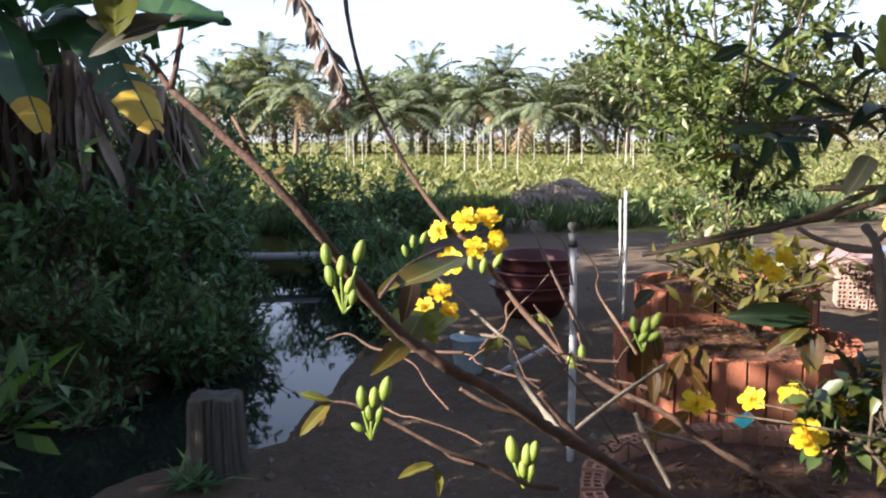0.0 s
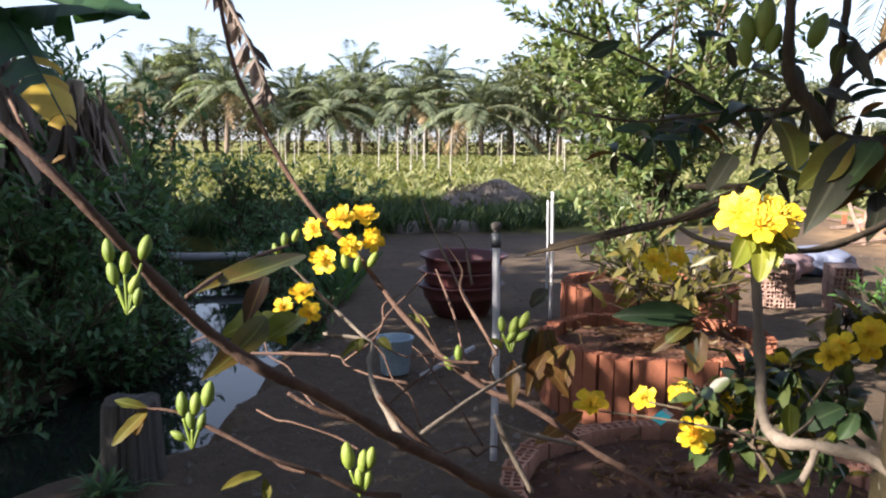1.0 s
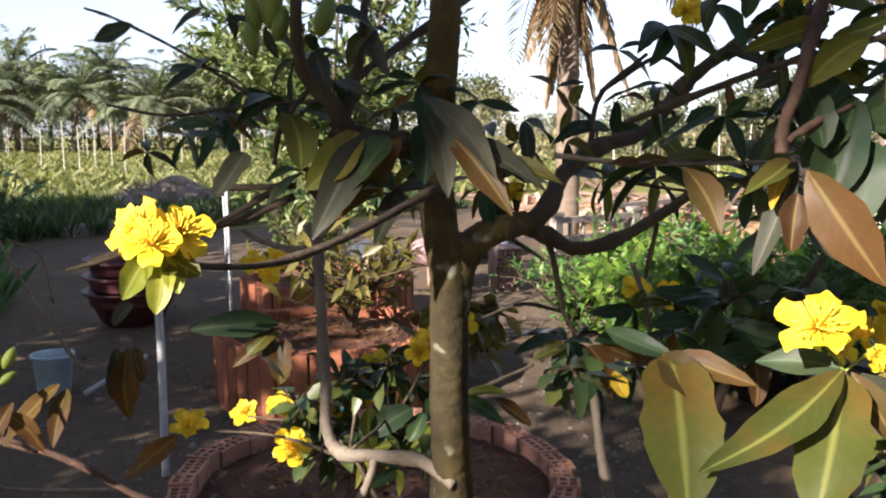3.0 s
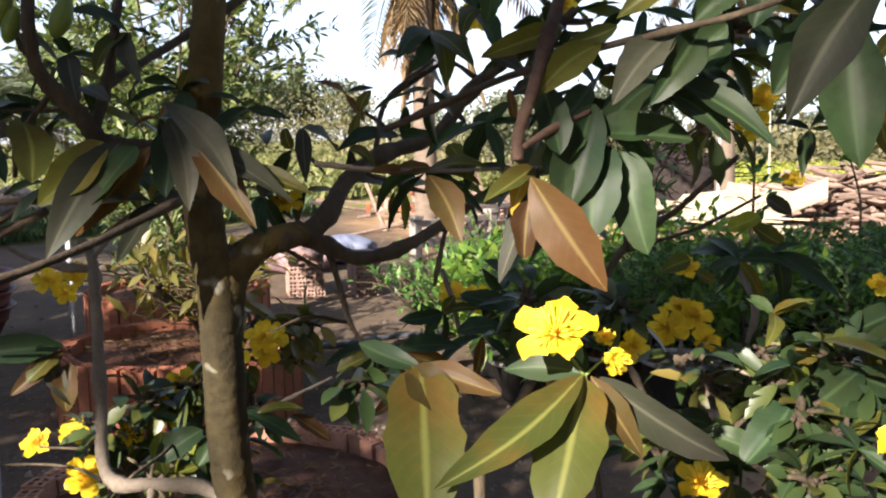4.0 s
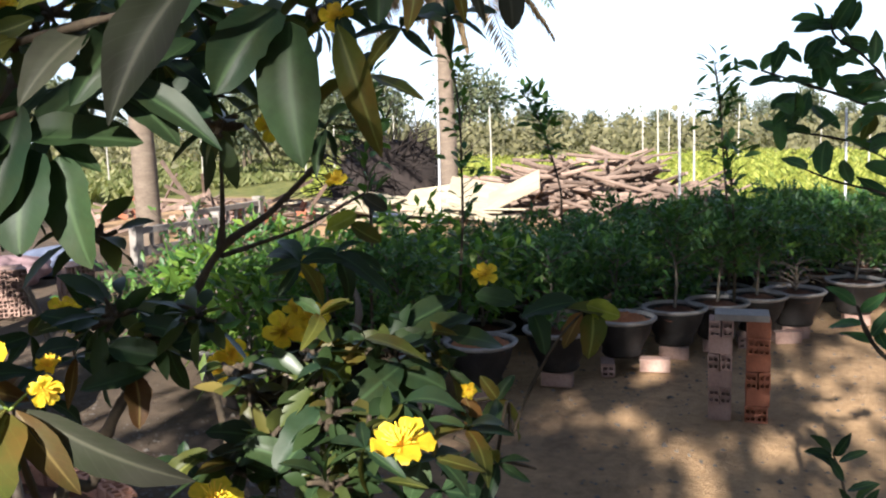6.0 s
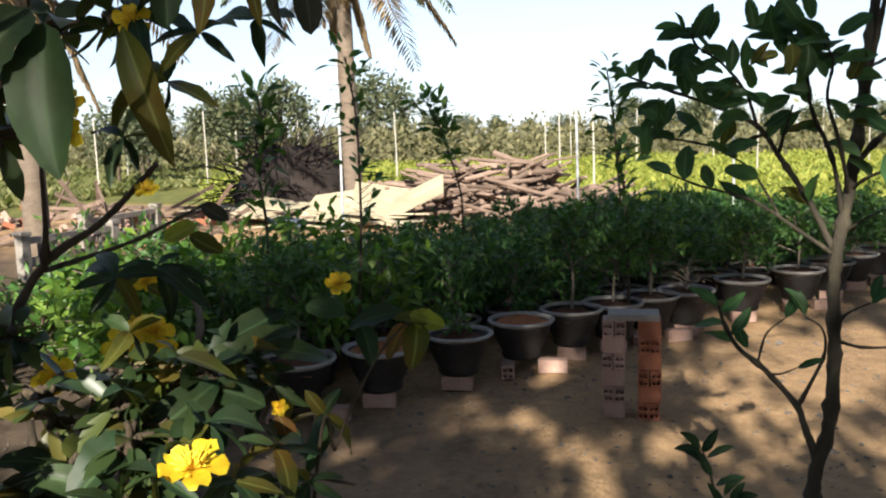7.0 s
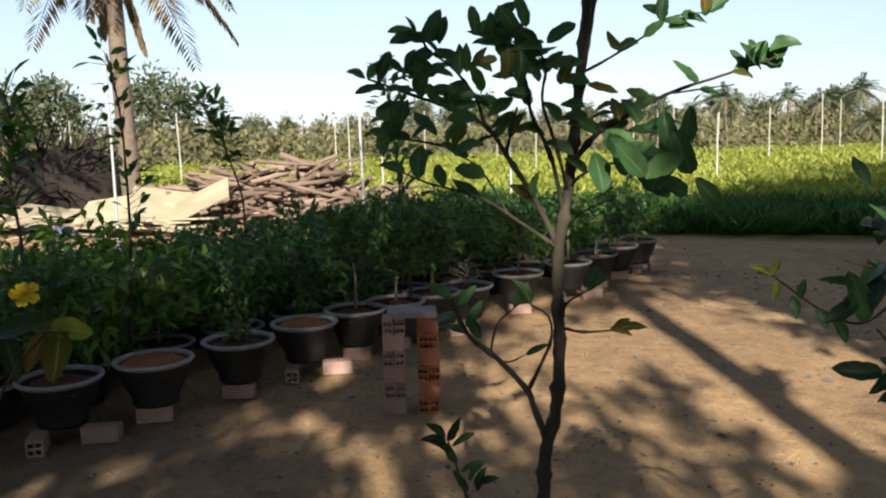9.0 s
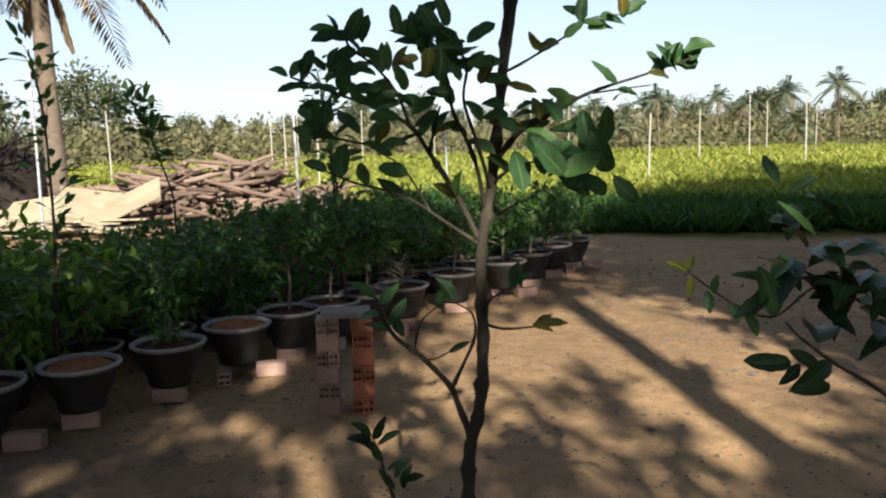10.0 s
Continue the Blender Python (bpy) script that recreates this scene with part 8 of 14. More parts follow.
limb(D, [(1.000, 0.620, -0.020), (0.865, 0.544, 1.112), (0.862, 0.559, 1.244), (0.898, 0.620, 1.293), (0.921, 0.659, 1.306)], 0.0034, 0.0024, "bark", "main_branch")
limb(D, [(1.000, 0.620, -0.020), (0.847, 0.492, 1.142), (0.838, 0.449, 1.260), (0.841, 0.409, 1.307), (0.828, 0.379, 1.320)], 0.0024, 0.0011, "bark", "main_branch")
limb(D, [(1.080, 0.640, 1.296), (1.095, 0.644, 1.327), (1.106, 0.671, 1.363)], 0.0034, 0.0029, "pale_twig", "branch")
limb(D, [(0.895, 0.391, 1.305), (0.918, 0.376, 1.288), (0.942, 0.360, 1.275)], 0.0013, 0.0009, "bark", "branch")
limb(D, [(0.870, 0.538, 1.336), (0.870, 0.505, 1.333), (0.874, 0.468, 1.326)], 0.0012, 0.0008, "pale_twig", "branch")
flower_at(D, (1.087, 0.741, 1.292), (-0.51, -0.51, 0.52), 0.044, 335, 1.00)
flower_at(D, (1.113, 0.727, 1.302), (-0.32, -0.72, 0.60), 0.037, 212, 1.00)
flower_at(D, (1.117, 0.717, 1.278), (-0.24, -0.89, 0.22), 0.034, 66, 1.00)
flower_at(D, (1.112, 0.746, 1.309), (-0.47, -0.47, 0.90), 0.031, 41, 1.00)
flower_at(D, (0.822, 0.373, 1.327), (-0.31, -0.22, 1.00), 0.035, 286, 1.00)
flower_at(D, (0.973, 0.691, 1.300), (-0.34, -0.81, 0.29), 0.032, 186, 1.00)
flower_at(D, (0.966, 0.696, 1.290), (-0.67, -0.45, 0.11), 0.026, 355, 1.00)
flower_at(D, (0.767, 0.463, 1.294), (-0.33, -0.39, 0.93), 0.030, 1, 1.00)
flower_at(D, (0.904, 0.386, 1.334), (-0.51, -0.66, 0.03), 0.014, 282, 0.40)
flower_at(D, (1.128, 0.751, 1.351), (-0.48, -0.46, 0.61), 0.029, 79, 1.00)
flower_at(D, (1.252, 0.599, 1.337), (-0.56, -0.35, 0.62), 0.029, 257, 1.00)
flower_at(D, (0.989, 0.987, 1.306), (-0.34, -0.57, 0.63), 0.037, 210, 1.00)
flower_at(D, (0.853, 0.487, 1.517), (-0.56, -0.53, 0.37), 0.019, 78, 1.00)
flower_at(D, (0.856, 0.495, 1.501), (-0.73, -0.41, 0.00), 0.022, 110, 1.00)
flower_at(D, (0.920, 0.504, 1.462), (-0.53, -0.47, 0.94), 0.016, 152, 1.00)
flower_at(D, (0.882, 0.462, 1.564), (-0.58, -0.48, 0.41), 0.022, 247, 1.00)
leaf_at(D, (0.894, 0.478, 1.340), (0.864, 0.479, 1.323), 0.023, (-0.43, -0.43, 0.43), "bud", 0.20)
leaf_at(D, (0.919, 0.448, 1.339), (0.855, 0.472, 1.311), 0.035, (-0.29, -0.35, 0.59), "dark_leaf", 0.20)
leaf_at(D, (0.913, 0.454, 1.335), (0.934, 0.425, 1.319), 0.024, (-0.55, -0.37, 0.44), "dark_leaf", 0.20)
leaf_at(D, (0.920, 0.479, 1.342), (0.894, 0.510, 1.343), 0.024, (-0.62, -0.18, 0.46), "olive_leaf", 0.20)
leaf_at(D, (0.928, 0.469, 1.342), (0.945, 0.452, 1.358), 0.029, (-0.40, -0.42, 0.66), "dark_leaf", 0.20)
leaf_at(D, (0.920, 0.495, 1.344), (0.939, 0.473, 1.348), 0.023, (-0.62, -0.51, 0.59), "olive_leaf", 0.20)
leaf_at(D, (0.903, 0.432, 1.322), (0.877, 0.427, 1.299), 0.026, (-0.65, -0.44, 0.40), "dark_leaf", 0.20)
leaf_at(D, (0.874, 0.467, 1.323), (0.838, 0.476, 1.308), 0.030, (-0.26, -0.37, 0.74), "olive_leaf", 0.20)
leaf_at(D, (0.853, 0.460, 1.322), (0.816, 0.467, 1.293), 0.033, (-0.43, -0.29, 0.75), "dark_leaf", 0.20)
leaf_at(D, (0.854, 0.442, 1.310), (0.840, 0.418, 1.275), 0.032, (-0.36, -0.27, 0.56), "dark_leaf", 0.20)
leaf_at(D, (0.829, 0.468, 1.297), (0.811, 0.491, 1.304), 0.025, (-0.53, -0.39, 0.49), "dark_leaf", 0.20)
leaf_at(D, (0.825, 0.456, 1.290), (0.824, 0.437, 1.269), 0.028, (-0.42, -0.21, 0.58), "olive_leaf", 0.20)
leaf_at(D, (0.830, 0.500, 1.305), (0.812, 0.523, 1.313), 0.022, (-0.21, -0.28, 0.56), "dark_leaf", 0.20)
leaf_at(D, (0.825, 0.505, 1.301), (0.801, 0.513, 1.276), 0.022, (-0.28, -0.29, 0.50), "grey_leaf", 0.20)
leaf_at(D, (0.817, 0.530, 1.294), (0.791, 0.541, 1.276), 0.019, (-0.33, -0.31, 0.65), "olive_leaf", 0.20)
leaf_at(D, (0.905, 0.398, 1.320), (0.917, 0.379, 1.301), 0.017, (-0.37, -0.30, 0.73), "dark_leaf", 0.20)
leaf_at(D, (0.911, 0.393, 1.327), (0.910, 0.388, 1.301), 0.015, (-0.36, -0.46, 0.49), "brown_leaf", 0.20)
leaf_at(D, (0.887, 0.399, 1.298), (0.896, 0.384, 1.276), 0.022, (-0.54, -0.46, 0.81), "dark_leaf", 0.20)
leaf_at(D, (0.874, 0.399, 1.299), (0.864, 0.405, 1.271), 0.021, (-0.64, -0.39, 0.62), "dark_leaf", 0.20)
leaf_at(D, (0.939, 0.458, 1.350), (0.987, 0.434, 1.361), 0.025, (-0.31, -0.15, 0.41), "dark_leaf", 0.20)
leaf_at(D, (0.951, 0.476, 1.353), (0.997, 0.456, 1.369), 0.024, (-0.67, -0.32, 0.66), "dark_leaf", 0.20)
leaf_at(D, (0.955, 0.439, 1.353), (0.998, 0.417, 1.339), 0.021, (-0.41, -0.49, 0.61), "dark_leaf", 0.20)
leaf_at(D, (0.903, 0.698, 1.314), (0.880, 0.729, 1.329), 0.030, (-0.41, -0.43, 0.39), "dark_leaf", 0.20)
leaf_at(D, (0.899, 0.701, 1.304), (0.854, 0.736, 1.289), 0.029, (-0.41, -0.47, 0.71), "dark_leaf", 0.20)
leaf_at(D, (0.917, 0.699, 1.321), (0.944, 0.669, 1.332), 0.028, (-0.25, -0.31, 0.36), "dark_leaf", 0.20)
leaf_at(D, (0.889, 0.712, 1.299), (0.881, 0.697, 1.259), 0.024, (-0.45, -0.55, 0.75), "brown_leaf", 0.20)
leaf_at(D, (0.924, 0.691, 1.326), (0.900, 0.723, 1.341), 0.025, (-0.20, -0.27, 0.33), "dark_leaf", 0.20)
leaf_at(D, (0.901, 0.784, 1.334), (0.872, 0.821, 1.345), 0.026, (-0.24, -0.61, 0.41), "dark_leaf", 0.20)
leaf_at(D, (0.881, 0.773, 1.318), (0.853, 0.804, 1.309), 0.026, (-0.21, -0.56, 0.73), "dark_leaf", 0.20)
leaf_at(D, (0.890, 0.761, 1.312), (0.899, 0.743, 1.276), 0.023, (-0.19, -0.42, 0.51), "dark_leaf", 0.20)
leaf_at(D, (1.093, 0.718, 1.367), (1.073, 0.740, 1.356), 0.024, (-0.55, -0.42, 0.32), "olive_leaf", 0.20)
leaf_at(D, (1.095, 0.713, 1.355), (1.105, 0.698, 1.343), 0.021, (-0.43, -0.40, 0.52), "olive_leaf", 0.20)
leaf_at(D, (1.093, 0.648, 1.407), (1.109, 0.625, 1.389), 0.026, (-0.55, -0.49, 0.55), "olive_leaf", 0.20)
leaf_at(D, (1.098, 0.644, 1.417), (1.078, 0.664, 1.402), 0.022, (-0.52, -0.50, 0.45), "bud", 0.20)
leaf_at(D, (1.104, 0.641, 1.434), (1.116, 0.623, 1.417), 0.022, (-0.49, -0.18, 0.38), "grey_leaf", 0.20)
leaf_at(D, (1.011, 0.344, 1.367), (0.996, 0.363, 1.372), 0.017, (-0.37, -0.06, 0.70), "olive_leaf", 0.20)
leaf_at(D, (1.004, 0.354, 1.373), (1.018, 0.335, 1.363), 0.017, (-0.58, -0.13, 0.41), "bud", 0.20)
leaf_at(D, (1.006, 0.350, 1.367), (0.993, 0.344, 1.339), 0.022, (-0.62, -0.40, 0.50), "olive_leaf", 0.20)
leaf_at(D, (1.001, 0.356, 1.368), (0.990, 0.364, 1.344), 0.014, (-0.49, -0.18, 0.59), "brown_leaf", 0.20)
leaf_at(D, (1.017, 0.368, 1.371), (1.008, 0.409, 1.360), 0.021, (-0.48, -0.34, 0.70), "dark_leaf", 0.20)
leaf_at(D, (1.014, 0.402, 1.360), (1.006, 0.389, 1.333), 0.018, (-0.41, -0.22, 0.62), "dark_leaf", 0.20)
leaf_at(D, (1.024, 0.422, 1.364), (1.014, 0.451, 1.372), 0.022, (-0.34, -0.39, 0.40), "dark_leaf", 0.20)
limb(D, [(1.000, 0.620, -0.020), (0.935, 0.399, 1.197), (0.961, 0.387, 1.291), (0.985, 0.370, 1.345), (1.002, 0.355, 1.369)], 0.0014, 0.0008, "bark", "main_branch")
limb(B, [(0.635, 0.587, 1.500), (0.663, 0.512, 1.526), (0.684, 0.457, 1.539), (0.704, 0.404, 1.548), (0.750, 0.384, 1.565), (0.817, 0.386, 1.584)], 0.0021, 0.0012, "bark", "branch")
leaf_at(B, (0.666, 0.323, 1.549), (0.637, 0.332, 1.499), 0.023, (-0.42, -0.41, 0.30), "grey_leaf", 0.20)
leaf_at(B, (0.769, 0.388, 1.546), (0.757, 0.373, 1.481), 0.034, (-0.73, -0.43, 0.16), "dark_leaf", 0.20)
leaf_at(B, (0.844, 0.427, 1.555), (0.854, 0.399, 1.484), 0.023, (-0.72, -0.42, 0.11), "olive_leaf", 0.20)
leaf_at(B, (0.766, 0.393, 1.552), (0.737, 0.404, 1.514), 0.030, (-0.39, -0.56, 0.39), "dark_leaf", 0.20)
leaf_at(B, (0.908, 0.356, 1.582), (0.908, 0.348, 1.551), 0.020, (-0.58, -0.47, 0.31), "grey_leaf", 0.20)
leaf_at(B, (0.897, 0.368, 1.583), (0.895, 0.365, 1.553), 0.007, (-0.54, -0.15, 0.37), "grey_leaf", 0.20)
leaf_at(B, (0.889, 0.378, 1.583), (0.888, 0.374, 1.554), 0.009, (-0.49, -0.26, 0.33), "olive_leaf", 0.20)
leaf_at(B, (0.860, 0.414, 1.587), (0.860, 0.407, 1.555), 0.026, (-0.49, -0.51, 0.24), "dark_leaf", 0.20)
leaf_at(B, (0.875, 0.396, 1.587), (0.868, 0.396, 1.551), 0.016, (-0.52, -0.30, 0.31), "olive_leaf", 0.20)
leaf_at(B, (0.717, 0.419, 1.546), (0.702, 0.434, 1.533), 0.016, (-0.30, -0.34, 0.10), "dark_leaf", 0.20)
leaf_at(B, (0.710, 0.427, 1.546), (0.683, 0.437, 1.512), 0.021, (-0.32, -0.73, 0.07), "dark_leaf", 0.20)
leaf_at(B, (0.704, 0.435, 1.546), (0.665, 0.443, 1.512), 0.023, (-0.54, -0.39, 0.42), "grey_leaf", 0.20)
leaf_at(B, (0.712, 0.452, 1.524), (0.734, 0.402, 1.490), 0.016, (-0.39, -0.63, 0.46), "dark_leaf", 0.20)
leaf_at(B, (0.714, 0.447, 1.515), (0.731, 0.423, 1.493), 0.019, (-0.38, -0.54, 0.43), "dark_leaf", 0.20)
leaf_at(B, (0.679, 0.463, 1.539), (0.643, 0.471, 1.518), 0.018, (-0.24, -0.64, 0.29), "olive_leaf", 0.20)
leaf_at(B, (0.685, 0.458, 1.547), (0.669, 0.475, 1.539), 0.011, (-0.38, -0.66, 0.20), "olive_leaf", 0.20)
leaf_at(B, (0.690, 0.424, 1.566), (0.669, 0.446, 1.552), 0.015, (-0.44, -0.75, 0.36), "olive_leaf", 0.20)
leaf_at(B, (0.668, 0.478, 1.547), (0.629, 0.491, 1.533), 0.015, (-0.46, -0.67, 0.15), "olive_leaf", 0.20)
leaf_at(B, (0.648, 0.508, 1.571), (0.645, 0.506, 1.551), 0.013, (-0.37, -0.47, 0.38), "dark_leaf", 0.20)
leaf_at(B, (0.723, 0.417, 1.566), (0.709, 0.429, 1.546), 0.021, (-0.38, -0.57, 0.22), "dark_leaf", 0.20)
leaf_at(B, (0.734, 0.405, 1.571), (0.724, 0.411, 1.545), 0.018, (-0.63, -0.62, 0.40), "dark_leaf", 0.20)
leaf_at(B, (0.660, 0.482, 1.516), (0.656, 0.464, 1.488), 0.021, (-0.50, -0.69, 0.37), "dark_leaf", 0.20)
leaf_at(B, (0.682, 0.470, 1.511), (0.664, 0.463, 1.453), 0.029, (-0.44, -0.58, 0.50), "dark_leaf", 0.20)
leaf_at(B, (0.694, 0.467, 1.494), (0.707, 0.449, 1.483), 0.014, (-0.23, -0.45, 0.44), "dark_leaf", 0.20)
leaf_at(B, (0.689, 0.614, 1.561), (0.675, 0.547, 1.539), 0.008, (-0.19, -0.24, 0.75), "olive_leaf", 0.16)
leaf_at(B, (0.689, 0.614, 1.561), (0.668, 0.561, 1.532), 0.010, (-0.21, -0.73, 0.19), "olive_leaf", 0.27)
leaf_at(B, (0.689, 0.614, 1.561), (0.655, 0.589, 1.536), 0.011, (-0.13, -0.54, 0.39), "dark_leaf", 0.15)
leaf_at(B, (0.689, 0.614, 1.561), (0.645, 0.588, 1.550), 0.010, (-0.40, -0.51, 0.12), "dark_leaf", 0.23)
leaf_at(B, (0.709, 0.592, 1.573), (0.707, 0.611, 1.590), 0.013, (-0.41, -0.35, 0.41), "dark_leaf", 0.26)
leaf_at(B, (0.709, 0.592, 1.573), (0.696, 0.554, 1.580), 0.009, (-0.36, -0.42, 0.45), "dark_leaf", 0.22)
leaf_at(B, (0.709, 0.592, 1.573), (0.686, 0.546, 1.546), 0.008, (-0.18, -0.48, 0.31), "dark_leaf", 0.26)
leaf_at(B, (0.709, 0.592, 1.573), (0.672, 0.564, 1.556), 0.009, (-0.13, -0.35, 0.46), "olive_leaf", 0.22)
leaf_at(B, (0.713, 0.549, 1.538), (0.706, 0.525, 1.547), 0.009, (-0.31, -0.38, 0.18), "dark_leaf", 0.16)
leaf_at(B, (0.713, 0.549, 1.538), (0.704, 0.533, 1.514), 0.009, (-0.17, -0.37, 0.80), "olive_leaf", 0.27)
leaf_at(B, (0.684, 0.611, 1.525), (0.711, 0.618, 1.511), 0.008, (-0.22, -0.80, 0.42), "dark_leaf", 0.34)
leaf_at(B, (0.684, 0.611, 1.525), (0.698, 0.643, 1.492), 0.012, (-0.31, -0.49, 0.64), "dark_leaf", 0.29)
leaf_at(B, (0.684, 0.611, 1.525), (0.668, 0.654, 1.517), 0.011, (-0.08, -0.21, 0.65), "dark_leaf", 0.23)
leaf_at(B, (0.693, 0.566, 1.504), (0.702, 0.557, 1.515), 0.009, (-0.45, -0.52, 0.43), "dark_leaf", 0.26)
leaf_at(B, (0.693, 0.566, 1.504), (0.709, 0.548, 1.503), 0.009, (-0.07, -0.51, 0.50), "dark_leaf", 0.16)
leaf_at(B, (0.693, 0.566, 1.504), (0.687, 0.539, 1.480), 0.011, (-0.14, -0.51, 0.44), "dark_leaf", 0.32)
leaf_at(B, (0.693, 0.566, 1.504), (0.707, 0.616, 1.470), 0.012, (-0.11, -0.27, 0.42), "dark_leaf", 0.29)
leaf_at(B, (0.693, 0.566, 1.504), (0.692, 0.622, 1.488), 0.009, (-0.40, -0.31, 0.66), "dark_leaf", 0.16)
leaf_at(B, (0.741, 0.543, 1.523), (0.763, 0.535, 1.495), 0.011, (-0.23, -0.40, 0.45), "dark_leaf", 0.25)
leaf_at(B, (0.741, 0.543, 1.523), (0.728, 0.573, 1.499), 0.013, (-0.30, -0.20, 0.48), "dark_leaf", 0.20)
leaf_at(B, (0.733, 0.482, 1.561), (0.746, 0.536, 1.552), 0.008, (-0.15, -0.22, 0.70), "dark_leaf", 0.34)
leaf_at(B, (0.733, 0.482, 1.561), (0.737, 0.453, 1.556), 0.008, (-0.27, -0.20, 0.30), "dark_leaf", 0.15)
leaf_at(B, (0.733, 0.482, 1.561), (0.764, 0.476, 1.558), 0.009, (-0.46, -0.51, 0.47), "dark_leaf", 0.34)
leaf_at(B, (0.733, 0.482, 1.561), (0.718, 0.475, 1.538), 0.007, (-0.25, -0.11, 0.77), "dark_leaf", 0.18)
leaf_at(B, (0.767, 0.458, 1.561), (0.734, 0.447, 1.560), 0.007, (-0.22, -0.47, 0.59), "dark_leaf", 0.20)
leaf_at(B, (0.767, 0.458, 1.561), (0.802, 0.481, 1.584), 0.010, (-0.04, -0.34, 0.64), "dark_leaf", 0.17)
leaf_at(B, (0.767, 0.458, 1.561), (0.762, 0.413, 1.557), 0.009, (-0.23, -0.23, 0.65), "olive_leaf", 0.24)
leaf_at(B, (0.767, 0.458, 1.561), (0.769, 0.429, 1.548), 0.008, (-0.28, -0.62, 0.11), "dark_leaf", 0.33)
leaf_at(B, (0.767, 0.458, 1.561), (0.785, 0.459, 1.537), 0.009, (-0.25, -0.32, 0.38), "dark_leaf", 0.22)
leaf_at(B, (0.767, 0.458, 1.561), (0.771, 0.496, 1.550), 0.008, (-0.20, -0.20, 0.54), "dark_leaf", 0.17)
leaf_at(B, (0.778, 0.501, 1.538), (0.787, 0.521, 1.506), 0.012, (-0.25, -0.60, 0.20), "dark_leaf", 0.21)
leaf_at(B, (0.778, 0.501, 1.538), (0.764, 0.533, 1.524), 0.012, (-0.45, -0.27, 0.47), "dark_leaf", 0.15)
leaf_at(B, (0.778, 0.501, 1.538), (0.760, 0.516, 1.548), 0.010, (-0.50, -0.50, 0.53), "dark_leaf", 0.29)
leaf_at(B, (0.778, 0.501, 1.538), (0.794, 0.491, 1.553), 0.014, (-0.29, -0.23, 0.47), "dark_leaf", 0.23)
leaf_at(B, (0.778, 0.501, 1.538), (0.763, 0.439, 1.522), 0.011, (-0.09, -0.15, 0.65), "dark_leaf", 0.27)
leaf_at(B, (0.778, 0.501, 1.538), (0.815, 0.522, 1.518), 0.009, (-0.33, -0.06, 0.63), "olive_leaf", 0.19)
leaf_at(B, (0.678, 0.608, 1.473), (0.679, 0.660, 1.440), 0.011, (-0.13, -0.47, 0.63), "dark_leaf", 0.20)
leaf_at(B, (0.678, 0.608, 1.473), (0.673, 0.668, 1.454), 0.012, (0.05, -0.32, 0.70), "dark_leaf", 0.33)
leaf_at(B, (0.678, 0.608, 1.473), (0.673, 0.556, 1.483), 0.009, (-0.26, -0.51, 0.37), "olive_leaf", 0.27)
leaf_at(B, (0.678, 0.608, 1.473), (0.679, 0.561, 1.471), 0.008, (-0.15, -0.64, 0.41), "olive_leaf", 0.19)
leaf_at(B, (0.678, 0.608, 1.473), (0.681, 0.554, 1.456), 0.013, (-0.22, -0.34, 0.80), "dark_leaf", 0.27)
leaf_at(B, (0.800, 0.476, 1.540), (0.769, 0.493, 1.536), 0.012, (-0.38, -0.32, 0.46), "dark_leaf", 0.31)
leaf_at(B, (0.800, 0.476, 1.540), (0.782, 0.493, 1.550), 0.012, (-0.51, -0.62, 0.19), "olive_leaf", 0.28)
leaf_at(B, (0.800, 0.476, 1.540), (0.800, 0.451, 1.544), 0.008, (-0.27, -0.28, 0.38), "olive_leaf", 0.27)
leaf_at(B, (0.800, 0.476, 1.540), (0.808, 0.443, 1.523), 0.011, (-0.37, -0.25, 0.66), "olive_leaf", 0.31)
leaf_at(B, (0.800, 0.476, 1.540), (0.843, 0.481, 1.516), 0.011, (-0.36, -0.62, 0.16), "dark_leaf", 0.20)
leaf_at(B, (0.800, 0.476, 1.540), (0.755, 0.461, 1.510), 0.013, (-0.58, -0.50, 0.26), "dark_leaf", 0.25)
leaf_at(B, (0.408, 0.850, 1.481), (0.396, 0.905, 1.477), 0.008, (0.12, -0.40, 0.61), "brown_leaf", 0.15)
leaf_at(B, (0.408, 0.850, 1.481), (0.412, 0.888, 1.493), 0.007, (-0.15, -0.49, 0.56), "dark_leaf", 0.35)
leaf_at(B, (0.408, 0.850, 1.481), (0.428, 0.840, 1.468), 0.009, (0.03, -0.32, 0.50), "grey_leaf", 0.28)
leaf_at(B, (0.408, 0.850, 1.481), (0.410, 0.875, 1.455), 0.009, (-0.10, -0.46, 0.38), "grey_leaf", 0.29)
leaf_at(B, (0.433, 0.836, 1.493), (0.454, 0.866, 1.464), 0.012, (-0.11, -0.43, 0.32), "dark_leaf", 0.22)
leaf_at(B, (0.433, 0.836, 1.493), (0.422, 0.863, 1.472), 0.008, (-0.20, -0.47, 0.26), "dark_leaf", 0.24)
leaf_at(B, (0.433, 0.836, 1.493), (0.414, 0.808, 1.498), 0.008, (-0.12, -0.80, 0.36), "olive_leaf", 0.26)
leaf_at(B, (0.433, 0.836, 1.493), (0.448, 0.792, 1.496), 0.011, (-0.10, -0.48, 0.52), "dark_leaf", 0.17)
leaf_at(B, (0.456, 0.800, 1.504), (0.452, 0.808, 1.482), 0.008, (0.01, -0.26, 0.80), "dark_leaf", 0.23)
leaf_at(B, (0.456, 0.800, 1.504), (0.451, 0.850, 1.516), 0.010, (-0.21, -0.52, 0.62), "grey_leaf", 0.16)
leaf_at(B, (0.456, 0.800, 1.504), (0.462, 0.742, 1.508), 0.009, (-0.11, -0.39, 0.65), "brown_leaf", 0.31)
